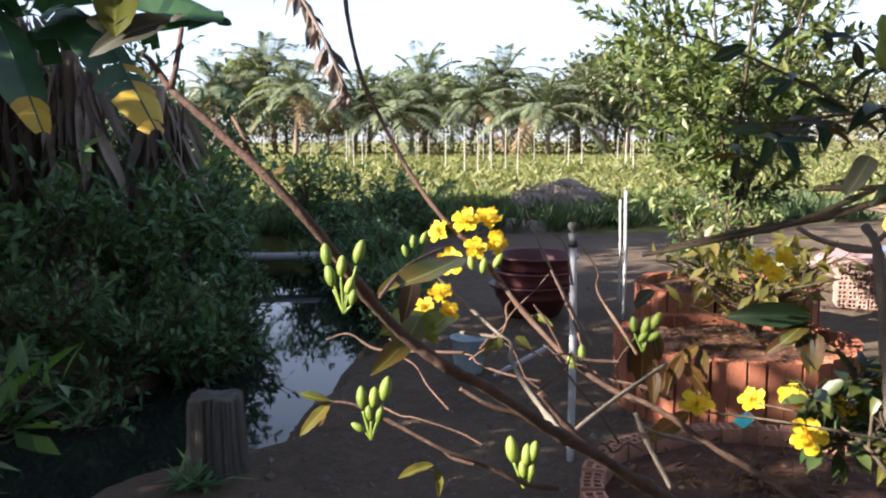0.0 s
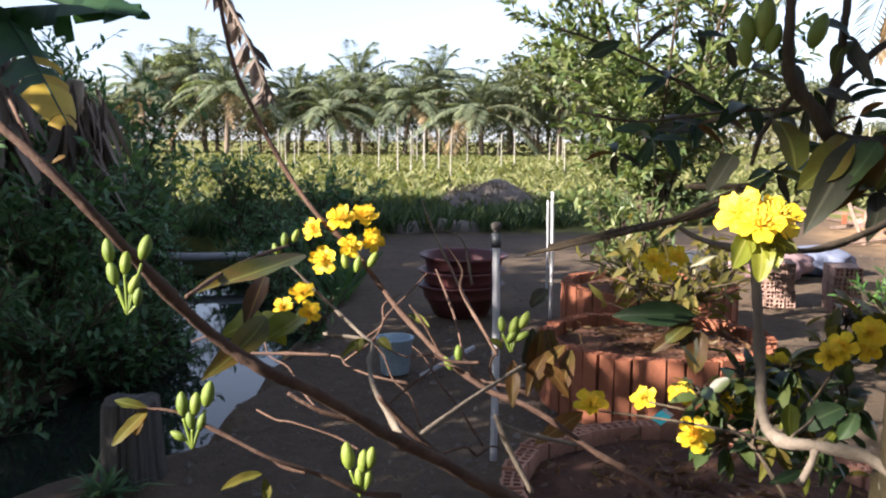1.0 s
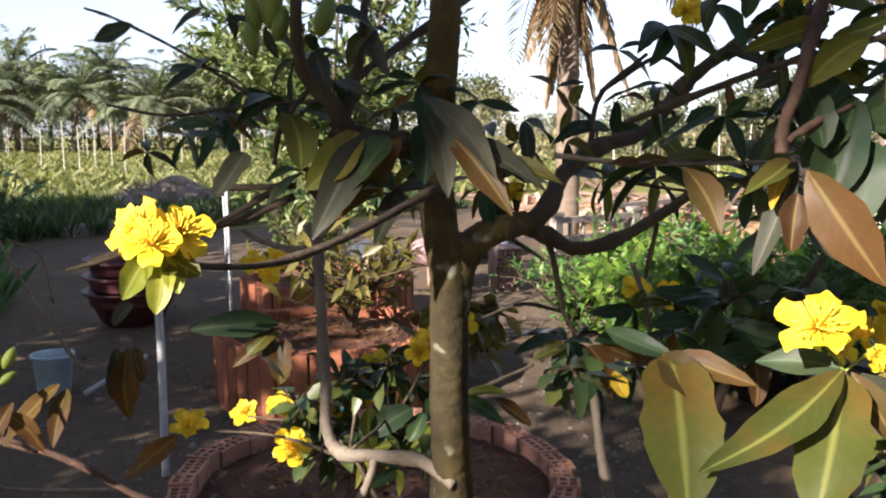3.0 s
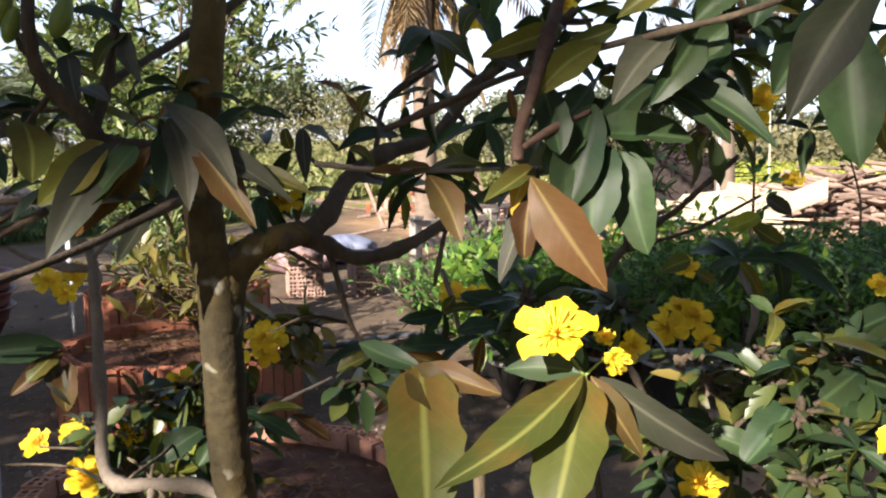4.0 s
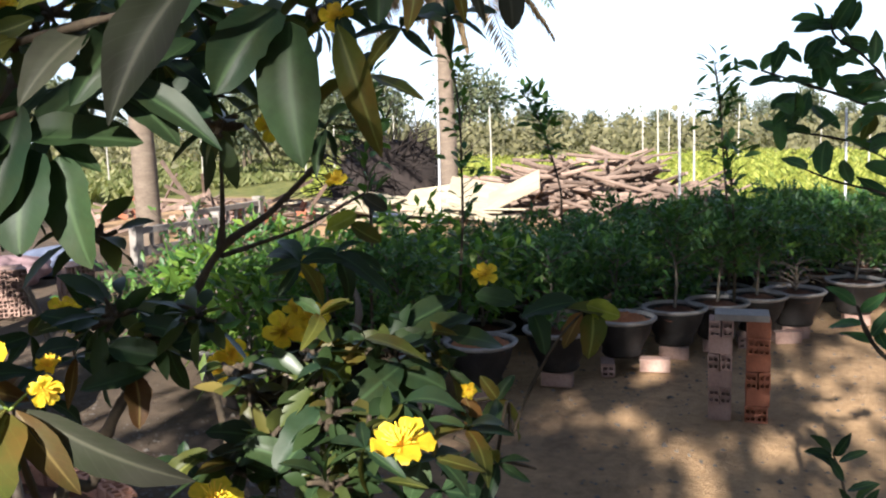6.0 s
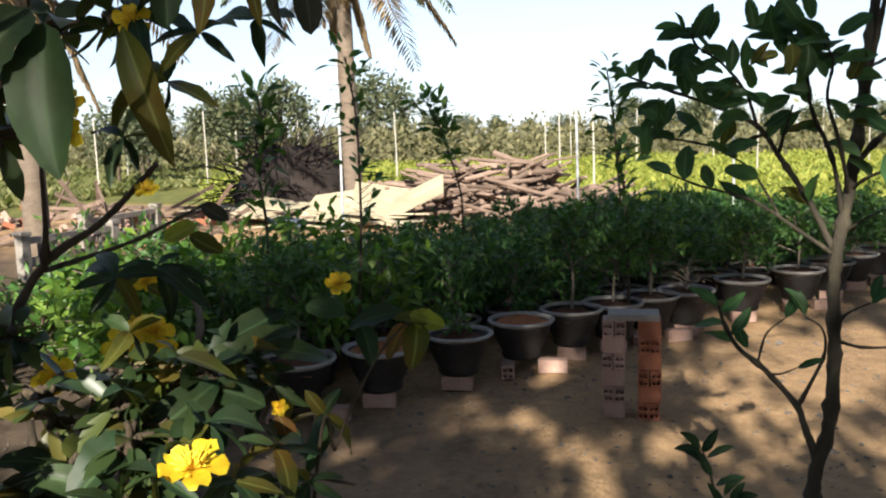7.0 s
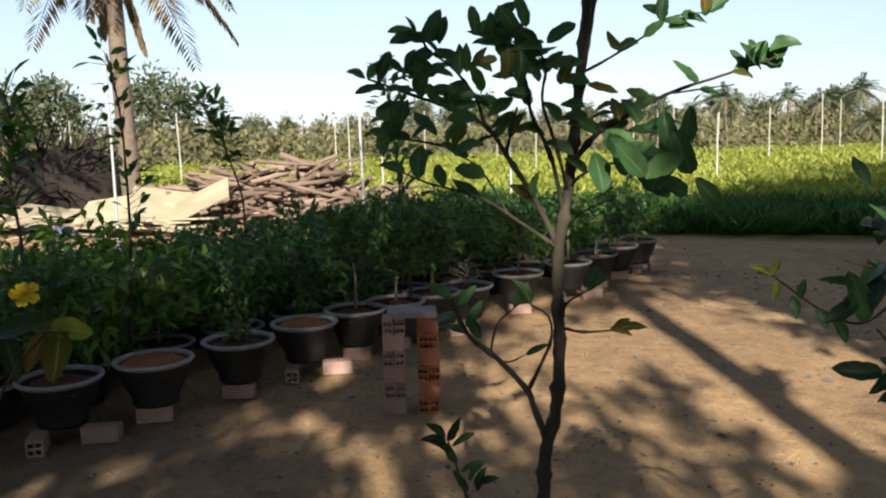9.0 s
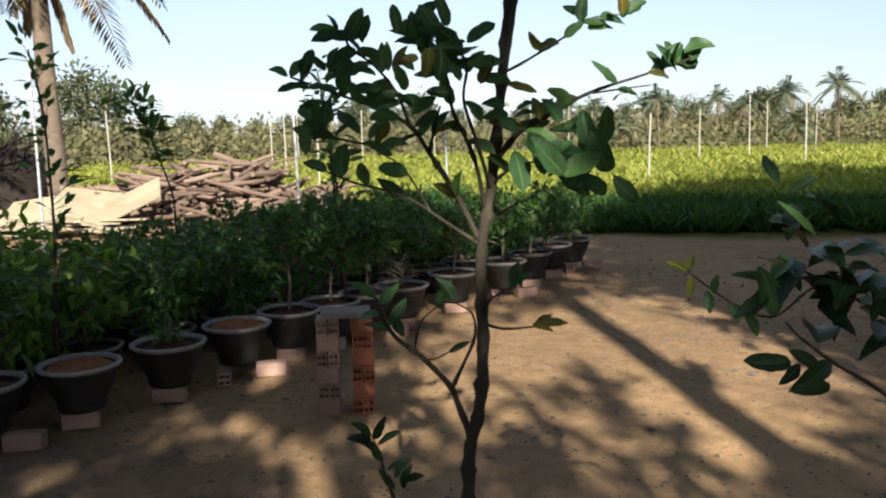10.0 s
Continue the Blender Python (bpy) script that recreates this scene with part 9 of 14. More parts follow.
leaf_at(B, (0.456, 0.800, 1.504), (0.465, 0.773, 1.489), 0.008, (-0.08, -0.19, 0.76), "brown_leaf", 0.23)
leaf_at(B, (0.505, 0.770, 1.511), (0.502, 0.753, 1.521), 0.008, (-0.18, -0.58, 0.59), "olive_leaf", 0.21)
leaf_at(B, (0.505, 0.770, 1.511), (0.541, 0.795, 1.503), 0.008, (-0.10, -0.75, 0.26), "grey_leaf", 0.25)
leaf_at(B, (0.505, 0.770, 1.511), (0.501, 0.816, 1.494), 0.009, (-0.30, -0.54, 0.59), "dark_leaf", 0.25)
leaf_at(B, (0.505, 0.770, 1.511), (0.498, 0.823, 1.509), 0.008, (0.00, -0.40, 0.37), "olive_leaf", 0.18)
leaf_at(B, (0.522, 0.778, 1.476), (0.547, 0.794, 1.471), 0.008, (-0.14, -0.67, 0.46), "grey_leaf", 0.20)
leaf_at(B, (0.522, 0.778, 1.476), (0.529, 0.793, 1.452), 0.009, (-0.20, -0.49, 0.57), "olive_leaf", 0.29)
leaf_at(B, (0.522, 0.778, 1.476), (0.510, 0.822, 1.451), 0.010, (-0.05, -0.40, 0.62), "dark_leaf", 0.33)
leaf_at(B, (0.522, 0.778, 1.476), (0.518, 0.768, 1.489), 0.010, (-0.40, -0.54, 0.30), "olive_leaf", 0.29)
leaf_at(B, (0.555, 0.780, 1.471), (0.555, 0.835, 1.452), 0.009, (-0.08, -0.25, 0.82), "olive_leaf", 0.31)
leaf_at(B, (0.555, 0.780, 1.471), (0.556, 0.838, 1.482), 0.011, (-0.13, -0.27, 0.56), "olive_leaf", 0.34)
leaf_at(B, (0.555, 0.780, 1.471), (0.558, 0.756, 1.485), 0.009, (-0.08, -0.36, 0.45), "grey_leaf", 0.16)
leaf_at(B, (0.555, 0.780, 1.471), (0.553, 0.733, 1.456), 0.008, (-0.44, -0.72, 0.31), "dark_leaf", 0.28)
leaf_at(B, (0.564, 0.757, 1.511), (0.574, 0.772, 1.485), 0.009, (-0.26, -0.51, 0.50), "grey_leaf", 0.34)
leaf_at(B, (0.564, 0.757, 1.511), (0.544, 0.757, 1.504), 0.008, (-0.23, -0.20, 0.72), "brown_leaf", 0.24)
leaf_at(B, (0.564, 0.757, 1.511), (0.568, 0.738, 1.521), 0.008, (-0.43, -0.74, 0.44), "brown_leaf", 0.19)
leaf_at(B, (0.564, 0.757, 1.511), (0.573, 0.711, 1.511), 0.012, (-0.33, -0.53, 0.44), "dark_leaf", 0.18)
leaf_at(B, (0.623, 0.717, 1.491), (0.633, 0.757, 1.503), 0.011, (-0.26, -0.34, 0.51), "dark_leaf", 0.27)
leaf_at(B, (0.654, 0.723, 1.503), (0.635, 0.692, 1.471), 0.012, (-0.08, -0.13, 0.72), "grey_leaf", 0.35)
leaf_at(B, (0.654, 0.723, 1.503), (0.707, 0.746, 1.490), 0.013, (-0.48, -0.36, 0.27), "dark_leaf", 0.26)
leaf_at(B, (0.627, 0.733, 1.459), (0.625, 0.760, 1.433), 0.008, (-0.06, -0.45, 0.81), "brown_leaf", 0.28)
leaf_at(B, (0.627, 0.733, 1.459), (0.587, 0.716, 1.464), 0.013, (-0.23, -0.17, 0.73), "brown_leaf", 0.26)
leaf_at(B, (0.627, 0.733, 1.459), (0.634, 0.715, 1.472), 0.011, (-0.08, -0.47, 0.53), "dark_leaf", 0.28)
leaf_at(B, (0.627, 0.733, 1.459), (0.644, 0.721, 1.440), 0.009, (-0.14, -0.56, 0.52), "grey_leaf", 0.21)
leaf_at(B, (0.732, 0.772, 1.517), (0.722, 0.771, 1.486), 0.011, (-0.18, -0.32, 0.75), "olive_leaf", 0.28)
leaf_at(B, (0.732, 0.772, 1.517), (0.735, 0.764, 1.534), 0.012, (-0.37, -0.38, 0.29), "olive_leaf", 0.25)
leaf_at(B, (0.732, 0.772, 1.517), (0.780, 0.787, 1.494), 0.014, (-0.31, -0.22, 0.48), "dark_leaf", 0.19)
leaf_at(B, (0.764, 0.753, 1.521), (0.765, 0.717, 1.525), 0.010, (-0.20, -0.24, 0.62), "brown_leaf", 0.34)
leaf_at(B, (0.764, 0.753, 1.521), (0.766, 0.757, 1.491), 0.012, (-0.52, -0.47, 0.27), "dark_leaf", 0.28)
leaf_at(B, (0.778, 0.694, 1.507), (0.744, 0.697, 1.484), 0.011, (-0.32, -0.36, 0.17), "dark_leaf", 0.35)
leaf_at(B, (0.810, 0.678, 1.532), (0.802, 0.667, 1.505), 0.010, (-0.18, -0.45, 0.48), "brown_leaf", 0.17)
leaf_at(B, (0.733, 0.797, 1.532), (0.748, 0.778, 1.538), 0.011, (-0.35, -0.34, 0.76), "grey_leaf", 0.30)
leaf_at(B, (0.733, 0.797, 1.532), (0.755, 0.797, 1.507), 0.009, (-0.24, -0.45, 0.47), "brown_leaf", 0.20)
leaf_at(B, (0.733, 0.797, 1.532), (0.701, 0.782, 1.546), 0.012, (-0.32, -0.59, 0.56), "brown_leaf", 0.30)
leaf_at(B, (0.661, 0.735, 1.457), (0.645, 0.715, 1.437), 0.008, (-0.40, -0.34, 0.70), "grey_leaf", 0.34)
leaf_at(B, (0.661, 0.735, 1.457), (0.624, 0.737, 1.449), 0.011, (-0.30, -0.30, 0.84), "brown_leaf", 0.17)
leaf_at(B, (0.661, 0.735, 1.457), (0.625, 0.710, 1.470), 0.010, (-0.23, -0.23, 0.83), "grey_leaf", 0.26)
leaf_at(B, (0.661, 0.735, 1.457), (0.705, 0.755, 1.455), 0.011, (-0.21, -0.41, 0.67), "olive_leaf", 0.17)
leaf_at(D, (0.921, 0.475, 1.330), (0.897, 0.461, 1.357), 0.014, (-0.52, -0.17, 0.74), "dark_leaf", 0.21)
leaf_at(D, (0.921, 0.475, 1.330), (0.899, 0.436, 1.355), 0.012, (-0.15, -0.36, 0.74), "dark_leaf", 0.26)
leaf_at(D, (0.921, 0.475, 1.330), (0.941, 0.461, 1.314), 0.008, (-0.37, -0.35, 0.82), "dark_leaf", 0.29)
leaf_at(D, (0.921, 0.475, 1.330), (0.908, 0.466, 1.303), 0.010, (-0.40, -0.26, 0.90), "dark_leaf", 0.35)
leaf_at(D, (0.921, 0.475, 1.330), (0.935, 0.516, 1.309), 0.007, (-0.31, -0.22, 0.74), "olive_leaf", 0.26)
leaf_at(D, (0.884, 0.486, 1.325), (0.929, 0.489, 1.288), 0.012, (-0.33, -0.35, 0.80), "dark_leaf", 0.31)
leaf_at(D, (0.884, 0.486, 1.325), (0.861, 0.462, 1.308), 0.008, (-0.43, -0.31, 0.55), "dark_leaf", 0.26)
leaf_at(D, (0.884, 0.486, 1.325), (0.876, 0.512, 1.312), 0.008, (-0.47, -0.23, 0.65), "dark_leaf", 0.35)
leaf_at(D, (0.884, 0.486, 1.325), (0.901, 0.515, 1.334), 0.012, (-0.25, -0.40, 0.64), "olive_leaf", 0.25)
leaf_at(D, (0.884, 0.486, 1.325), (0.911, 0.495, 1.337), 0.012, (-0.57, -0.38, 0.41), "dark_leaf", 0.19)
leaf_at(D, (0.850, 0.493, 1.308), (0.877, 0.521, 1.260), 0.010, (-0.32, -0.40, 0.57), "dark_leaf", 0.25)
leaf_at(D, (0.850, 0.493, 1.308), (0.818, 0.493, 1.311), 0.007, (-0.36, -0.41, 0.76), "dark_leaf", 0.25)
leaf_at(D, (0.850, 0.493, 1.308), (0.836, 0.492, 1.324), 0.009, (-0.35, -0.40, 0.67), "dark_leaf", 0.32)
leaf_at(D, (0.850, 0.493, 1.308), (0.889, 0.517, 1.308), 0.009, (-0.22, -0.13, 0.89), "olive_leaf", 0.22)
leaf_at(D, (0.850, 0.493, 1.308), (0.896, 0.490, 1.279), 0.014, (-0.40, -0.44, 0.71), "dark_leaf", 0.33)
leaf_at(D, (0.830, 0.512, 1.286), (0.815, 0.510, 1.261), 0.011, (-0.11, -0.50, 0.65), "dark_leaf", 0.22)
leaf_at(D, (0.830, 0.512, 1.286), (0.786, 0.494, 1.301), 0.008, (-0.24, -0.40, 0.79), "olive_leaf", 0.28)
leaf_at(D, (0.830, 0.512, 1.286), (0.825, 0.524, 1.302), 0.012, (-0.32, -0.27, 0.73), "dark_leaf", 0.18)
leaf_at(D, (0.830, 0.512, 1.286), (0.840, 0.498, 1.293), 0.009, (-0.54, -0.26, 0.51), "olive_leaf", 0.21)
leaf_at(D, (0.830, 0.512, 1.286), (0.834, 0.469, 1.284), 0.011, (-0.41, -0.47, 0.51), "dark_leaf", 0.16)
leaf_at(D, (0.820, 0.432, 1.297), (0.820, 0.461, 1.279), 0.008, (-0.21, -0.09, 0.74), "olive_leaf", 0.19)
leaf_at(D, (0.820, 0.432, 1.297), (0.791, 0.430, 1.315), 0.010, (-0.51, -0.39, 0.70), "dark_leaf", 0.23)
leaf_at(D, (0.820, 0.432, 1.297), (0.857, 0.427, 1.287), 0.012, (-0.54, -0.42, 0.81), "olive_leaf", 0.23)
leaf_at(D, (0.820, 0.432, 1.297), (0.842, 0.421, 1.283), 0.008, (-0.33, -0.46, 0.66), "dark_leaf", 0.31)
leaf_at(D, (0.820, 0.432, 1.297), (0.817, 0.444, 1.264), 0.009, (-0.27, -0.29, 0.85), "dark_leaf", 0.23)
leaf_at(D, (0.841, 0.405, 1.293), (0.844, 0.437, 1.291), 0.009, (-0.15, -0.14, 0.67), "dark_leaf", 0.29)
leaf_at(D, (0.841, 0.405, 1.293), (0.827, 0.410, 1.309), 0.010, (-0.24, -0.30, 0.61), "dark_leaf", 0.24)
leaf_at(D, (0.841, 0.405, 1.293), (0.851, 0.379, 1.291), 0.008, (-0.39, -0.05, 0.97), "olive_leaf", 0.29)
leaf_at(D, (0.841, 0.405, 1.293), (0.881, 0.405, 1.257), 0.012, (-0.62, -0.16, 0.81), "dark_leaf", 0.18)
leaf_at(D, (0.841, 0.405, 1.293), (0.842, 0.438, 1.259), 0.013, (-0.25, -0.40, 0.66), "dark_leaf", 0.21)
leaf_at(D, (0.977, 0.469, 1.323), (0.978, 0.504, 1.291), 0.012, (-0.17, -0.14, 0.51), "olive_leaf", 0.21)
leaf_at(D, (0.977, 0.469, 1.323), (0.936, 0.465, 1.349), 0.016, (-0.53, -0.31, 0.72), "olive_leaf", 0.32)
leaf_at(D, (0.977, 0.469, 1.323), (0.986, 0.443, 1.331), 0.012, (-0.39, -0.39, 0.65), "dark_leaf", 0.27)
leaf_at(D, (0.977, 0.469, 1.323), (0.988, 0.443, 1.314), 0.009, (-0.10, -0.26, 0.68), "dark_leaf", 0.15)
leaf_at(D, (0.977, 0.469, 1.323), (0.935, 0.439, 1.298), 0.015, (-0.51, -0.27, 0.47), "dark_leaf", 0.31)
leaf_at(D, (0.818, 0.556, 1.280), (0.809, 0.518, 1.269), 0.010, (-0.13, -0.29, 0.61), "dark_leaf", 0.24)
leaf_at(D, (0.818, 0.556, 1.280), (0.785, 0.557, 1.275), 0.011, (-0.34, -0.23, 0.84), "dark_leaf", 0.18)
leaf_at(D, (0.818, 0.556, 1.280), (0.790, 0.559, 1.291), 0.010, (-0.26, -0.19, 0.94), "dark_leaf", 0.33)
leaf_at(D, (0.818, 0.556, 1.280), (0.820, 0.557, 1.294), 0.010, (-0.43, -0.50, 0.61), "dark_leaf", 0.25)
leaf_at(D, (0.818, 0.556, 1.280), (0.853, 0.554, 1.268), 0.010, (-0.19, -0.07, 0.84), "olive_leaf", 0.15)
leaf_at(D, (0.800, 0.513, 1.269), (0.776, 0.523, 1.268), 0.009, (-0.23, -0.40, 0.91), "dark_leaf", 0.32)
leaf_at(D, (0.800, 0.513, 1.269), (0.837, 0.538, 1.262), 0.009, (-0.25, -0.38, 0.43), "dark_leaf", 0.29)
leaf_at(D, (0.800, 0.513, 1.269), (0.847, 0.518, 1.250), 0.012, (-0.19, -0.25, 0.83), "dark_leaf", 0.19)
leaf_at(D, (0.800, 0.513, 1.269), (0.772, 0.469, 1.270), 0.009, (-0.19, -0.35, 1.00), "dark_leaf", 0.34)
leaf_at(D, (0.800, 0.513, 1.269), (0.774, 0.515, 1.255), 0.010, (-0.26, -0.39, 0.77), "dark_leaf", 0.32)
leaf_at(D, (0.810, 0.471, 1.280), (0.827, 0.487, 1.282), 0.008, (-0.30, -0.21, 0.82), "olive_leaf", 0.33)
leaf_at(D, (0.810, 0.471, 1.280), (0.841, 0.485, 1.275), 0.007, (-0.59, -0.29, 0.60), "olive_leaf", 0.31)
leaf_at(D, (0.810, 0.471, 1.280), (0.845, 0.486, 1.240), 0.008, (-0.19, -0.06, 0.67), "dark_leaf", 0.18)
leaf_at(D, (0.810, 0.471, 1.280), (0.808, 0.478, 1.247), 0.012, (-0.36, -0.31, 0.60), "olive_leaf", 0.33)
leaf_at(D, (0.810, 0.471, 1.280), (0.800, 0.492, 1.264), 0.007, (-0.45, -0.21, 0.81), "dark_leaf", 0.22)
leaf_at(D, (0.886, 0.395, 1.273), (0.914, 0.374, 1.264), 0.013, (-0.62, -0.36, 0.46), "dark_leaf", 0.17)
leaf_at(D, (0.886, 0.395, 1.273), (0.901, 0.377, 1.251), 0.012, (-0.15, -0.26, 0.77), "dark_leaf", 0.28)
leaf_at(D, (0.886, 0.395, 1.273), (0.862, 0.394, 1.259), 0.009, (-0.37, -0.27, 0.63), "dark_leaf", 0.29)
leaf_at(D, (0.886, 0.395, 1.273), (0.865, 0.405, 1.282), 0.009, (-0.17, -0.23, 0.64), "dark_leaf", 0.16)
leaf_at(D, (0.886, 0.395, 1.273), (0.896, 0.381, 1.286), 0.009, (-0.45, -0.22, 0.69), "dark_leaf", 0.17)
leaf_at(D, (0.939, 0.734, 1.312), (0.933, 0.712, 1.336), 0.012, (-0.60, -0.35, 0.26), "dark_leaf", 0.20)
leaf_at(D, (0.939, 0.734, 1.312), (0.955, 0.709, 1.298), 0.012, (-0.40, -0.48, 0.69), "dark_leaf", 0.33)
leaf_at(D, (0.939, 0.734, 1.312), (0.958, 0.727, 1.264), 0.018, (-0.42, -0.30, 0.49), "dark_leaf", 0.32)
leaf_at(D, (0.939, 0.734, 1.312), (0.920, 0.763, 1.281), 0.012, (-0.40, -0.38, 0.64), "dark_leaf", 0.25)
leaf_at(D, (0.939, 0.734, 1.312), (0.900, 0.717, 1.331), 0.010, (-0.36, -0.25, 0.59), "olive_leaf", 0.23)
leaf_at(D, (0.907, 0.770, 1.302), (0.948, 0.763, 1.285), 0.012, (-0.09, -0.28, 0.66), "dark_leaf", 0.24)
leaf_at(D, (0.907, 0.770, 1.302), (0.947, 0.788, 1.252), 0.013, (-0.21, -0.53, 0.71), "olive_leaf", 0.34)
leaf_at(D, (0.907, 0.770, 1.302), (0.917, 0.819, 1.252), 0.012, (-0.43, -0.38, 0.63), "dark_leaf", 0.31)
leaf_at(D, (0.907, 0.770, 1.302), (0.870, 0.755, 1.321), 0.011, (-0.08, -0.14, 0.68), "dark_leaf", 0.21)
leaf_at(D, (0.907, 0.770, 1.302), (0.889, 0.729, 1.329), 0.012, (-0.07, -0.19, 0.87), "olive_leaf", 0.21)
leaf_at(D, (0.915, 0.843, 1.324), (0.917, 0.889, 1.284), 0.015, (-0.31, -0.41, 0.82), "dark_leaf", 0.33)
leaf_at(D, (0.915, 0.843, 1.324), (0.900, 0.878, 1.329), 0.013, (-0.01, -0.41, 0.69), "olive_leaf", 0.32)
leaf_at(D, (0.915, 0.843, 1.324), (0.915, 0.822, 1.345), 0.011, (-0.27, -0.52, 0.73), "dark_leaf", 0.21)
leaf_at(D, (0.915, 0.843, 1.324), (0.917, 0.778, 1.329), 0.015, (-0.21, -0.45, 0.45), "olive_leaf", 0.30)
leaf_at(D, (0.915, 0.843, 1.324), (0.937, 0.829, 1.288), 0.017, (-0.33, -0.62, 0.44), "dark_leaf", 0.19)
leaf_at(D, (0.956, 0.797, 1.334), (0.938, 0.747, 1.306), 0.014, (-0.25, -0.19, 0.84), "dark_leaf", 0.27)
leaf_at(D, (0.956, 0.797, 1.334), (0.931, 0.814, 1.304), 0.016, (-0.54, -0.59, 0.67), "dark_leaf", 0.26)
leaf_at(D, (0.956, 0.797, 1.334), (0.921, 0.798, 1.349), 0.016, (-0.35, -0.46, 0.61), "dark_leaf", 0.20)
leaf_at(D, (0.956, 0.797, 1.334), (0.943, 0.768, 1.356), 0.012, (-0.23, -0.42, 0.55), "dark_leaf", 0.16)
leaf_at(D, (0.956, 0.797, 1.334), (0.970, 0.760, 1.347), 0.014, (-0.34, -0.38, 0.45), "dark_leaf", 0.26)
leaf_at(D, (0.889, 0.873, 1.314), (0.913, 0.841, 1.322), 0.014, (-0.52, -0.37, 0.53), "olive_leaf", 0.33)
leaf_at(D, (0.889, 0.873, 1.314), (0.903, 0.885, 1.270), 0.014, (-0.11, -0.56, 0.51), "dark_leaf", 0.17)
leaf_at(D, (0.889, 0.873, 1.314), (0.863, 0.881, 1.290), 0.014, (-0.03, -0.50, 0.85), "dark_leaf", 0.22)
leaf_at(D, (0.889, 0.873, 1.314), (0.845, 0.888, 1.310), 0.020, (-0.40, -0.69, 0.44), "dark_leaf", 0.25)
leaf_at(D, (0.889, 0.873, 1.314), (0.902, 0.868, 1.331), 0.015, (-0.13, -0.54, 0.56), "olive_leaf", 0.30)
leaf_at(B, (0.630, 1.022, 1.220), (0.634, 1.050, 1.230), 0.013, (-0.31, -0.54, 0.68), "dark_leaf", 0.25)
leaf_at(B, (0.630, 1.022, 1.220), (0.645, 0.984, 1.218), 0.013, (-0.32, -0.44, 0.62), "dark_leaf", 0.28)
leaf_at(B, (0.630, 1.022, 1.220), (0.647, 1.046, 1.169), 0.013, (-0.27, -0.57, 0.40), "olive_leaf", 0.30)
leaf_at(B, (0.630, 1.022, 1.220), (0.618, 1.056, 1.185), 0.014, (-0.13, -0.45, 0.67), "dark_leaf", 0.34)
leaf_at(B, (0.630, 1.022, 1.220), (0.624, 1.067, 1.199), 0.011, (-0.10, -0.18, 0.88), "olive_leaf", 0.34)
leaf_at(B, (0.673, 1.013, 1.190), (0.713, 1.018, 1.160), 0.016, (-0.19, -0.55, 0.62), "olive_leaf", 0.32)
leaf_at(B, (0.673, 1.013, 1.190), (0.647, 1.000, 1.160), 0.014, (-0.16, -0.28, 0.77), "bud", 0.28)
leaf_at(B, (0.673, 1.013, 1.190), (0.648, 1.038, 1.164), 0.013, (-0.18, -0.47, 0.45), "olive_leaf", 0.20)
leaf_at(B, (0.673, 1.013, 1.190), (0.677, 1.035, 1.198), 0.011, (-0.44, -0.56, 0.68), "olive_leaf", 0.19)
leaf_at(B, (0.673, 1.013, 1.190), (0.682, 0.981, 1.204), 0.012, (-0.40, -0.42, 0.81), "dark_leaf", 0.24)
leaf_at(B, (0.704, 1.013, 1.221), (0.720, 0.998, 1.238), 0.015, (-0.13, -0.27, 0.57), "dark_leaf", 0.22)
leaf_at(B, (0.704, 1.013, 1.221), (0.734, 1.012, 1.185), 0.015, (-0.39, -0.43, 0.66), "dark_leaf", 0.18)
leaf_at(B, (0.704, 1.013, 1.221), (0.680, 0.995, 1.201), 0.008, (-0.08, -0.52, 0.56), "dark_leaf", 0.33)
leaf_at(B, (0.704, 1.013, 1.221), (0.691, 1.050, 1.188), 0.012, (-0.36, -0.47, 0.54), "bud", 0.29)
leaf_at(B, (0.704, 1.013, 1.221), (0.666, 0.973, 1.250), 0.011, (-0.19, -0.52, 0.81), "dark_leaf", 0.18)
leaf_at(B, (0.639, 0.984, 1.169), (0.654, 0.968, 1.140), 0.015, (-0.24, -0.45, 0.63), "olive_leaf", 0.26)
leaf_at(B, (0.639, 0.984, 1.169), (0.606, 0.961, 1.143), 0.014, (-0.07, -0.20, 0.92), "olive_leaf", 0.21)
leaf_at(B, (0.639, 0.984, 1.169), (0.617, 0.983, 1.178), 0.011, (-0.19, -0.43, 0.96), "olive_leaf", 0.27)
leaf_at(B, (0.639, 0.984, 1.169), (0.640, 0.980, 1.186), 0.010, (-0.13, -0.09, 0.86), "bud", 0.16)
leaf_at(B, (0.639, 0.984, 1.169), (0.667, 0.987, 1.175), 0.011, (-0.38, -0.60, 0.50), "bud", 0.18)
leaf_at(B, (0.722, 1.005, 1.178), (0.723, 1.041, 1.173), 0.010, (-0.17, -0.51, 0.49), "olive_leaf", 0.24)
leaf_at(B, (0.722, 1.005, 1.178), (0.769, 1.045, 1.178), 0.014, (-0.05, -0.21, 0.86), "olive_leaf", 0.28)
leaf_at(B, (0.722, 1.005, 1.178), (0.782, 1.037, 1.141), 0.015, (-0.09, -0.23, 0.64), "dark_leaf", 0.25)
leaf_at(B, (0.722, 1.005, 1.178), (0.731, 1.022, 1.143), 0.010, (-0.06, -0.24, 0.67), "dark_leaf", 0.31)
leaf_at(B, (0.722, 1.005, 1.178), (0.686, 0.984, 1.163), 0.011, (-0.16, -0.32, 0.44), "bud", 0.25)
leaf_at(B, (0.627, 1.069, 1.186), (0.665, 1.099, 1.189), 0.012, (-0.19, -0.31, 0.85), "bud", 0.31)
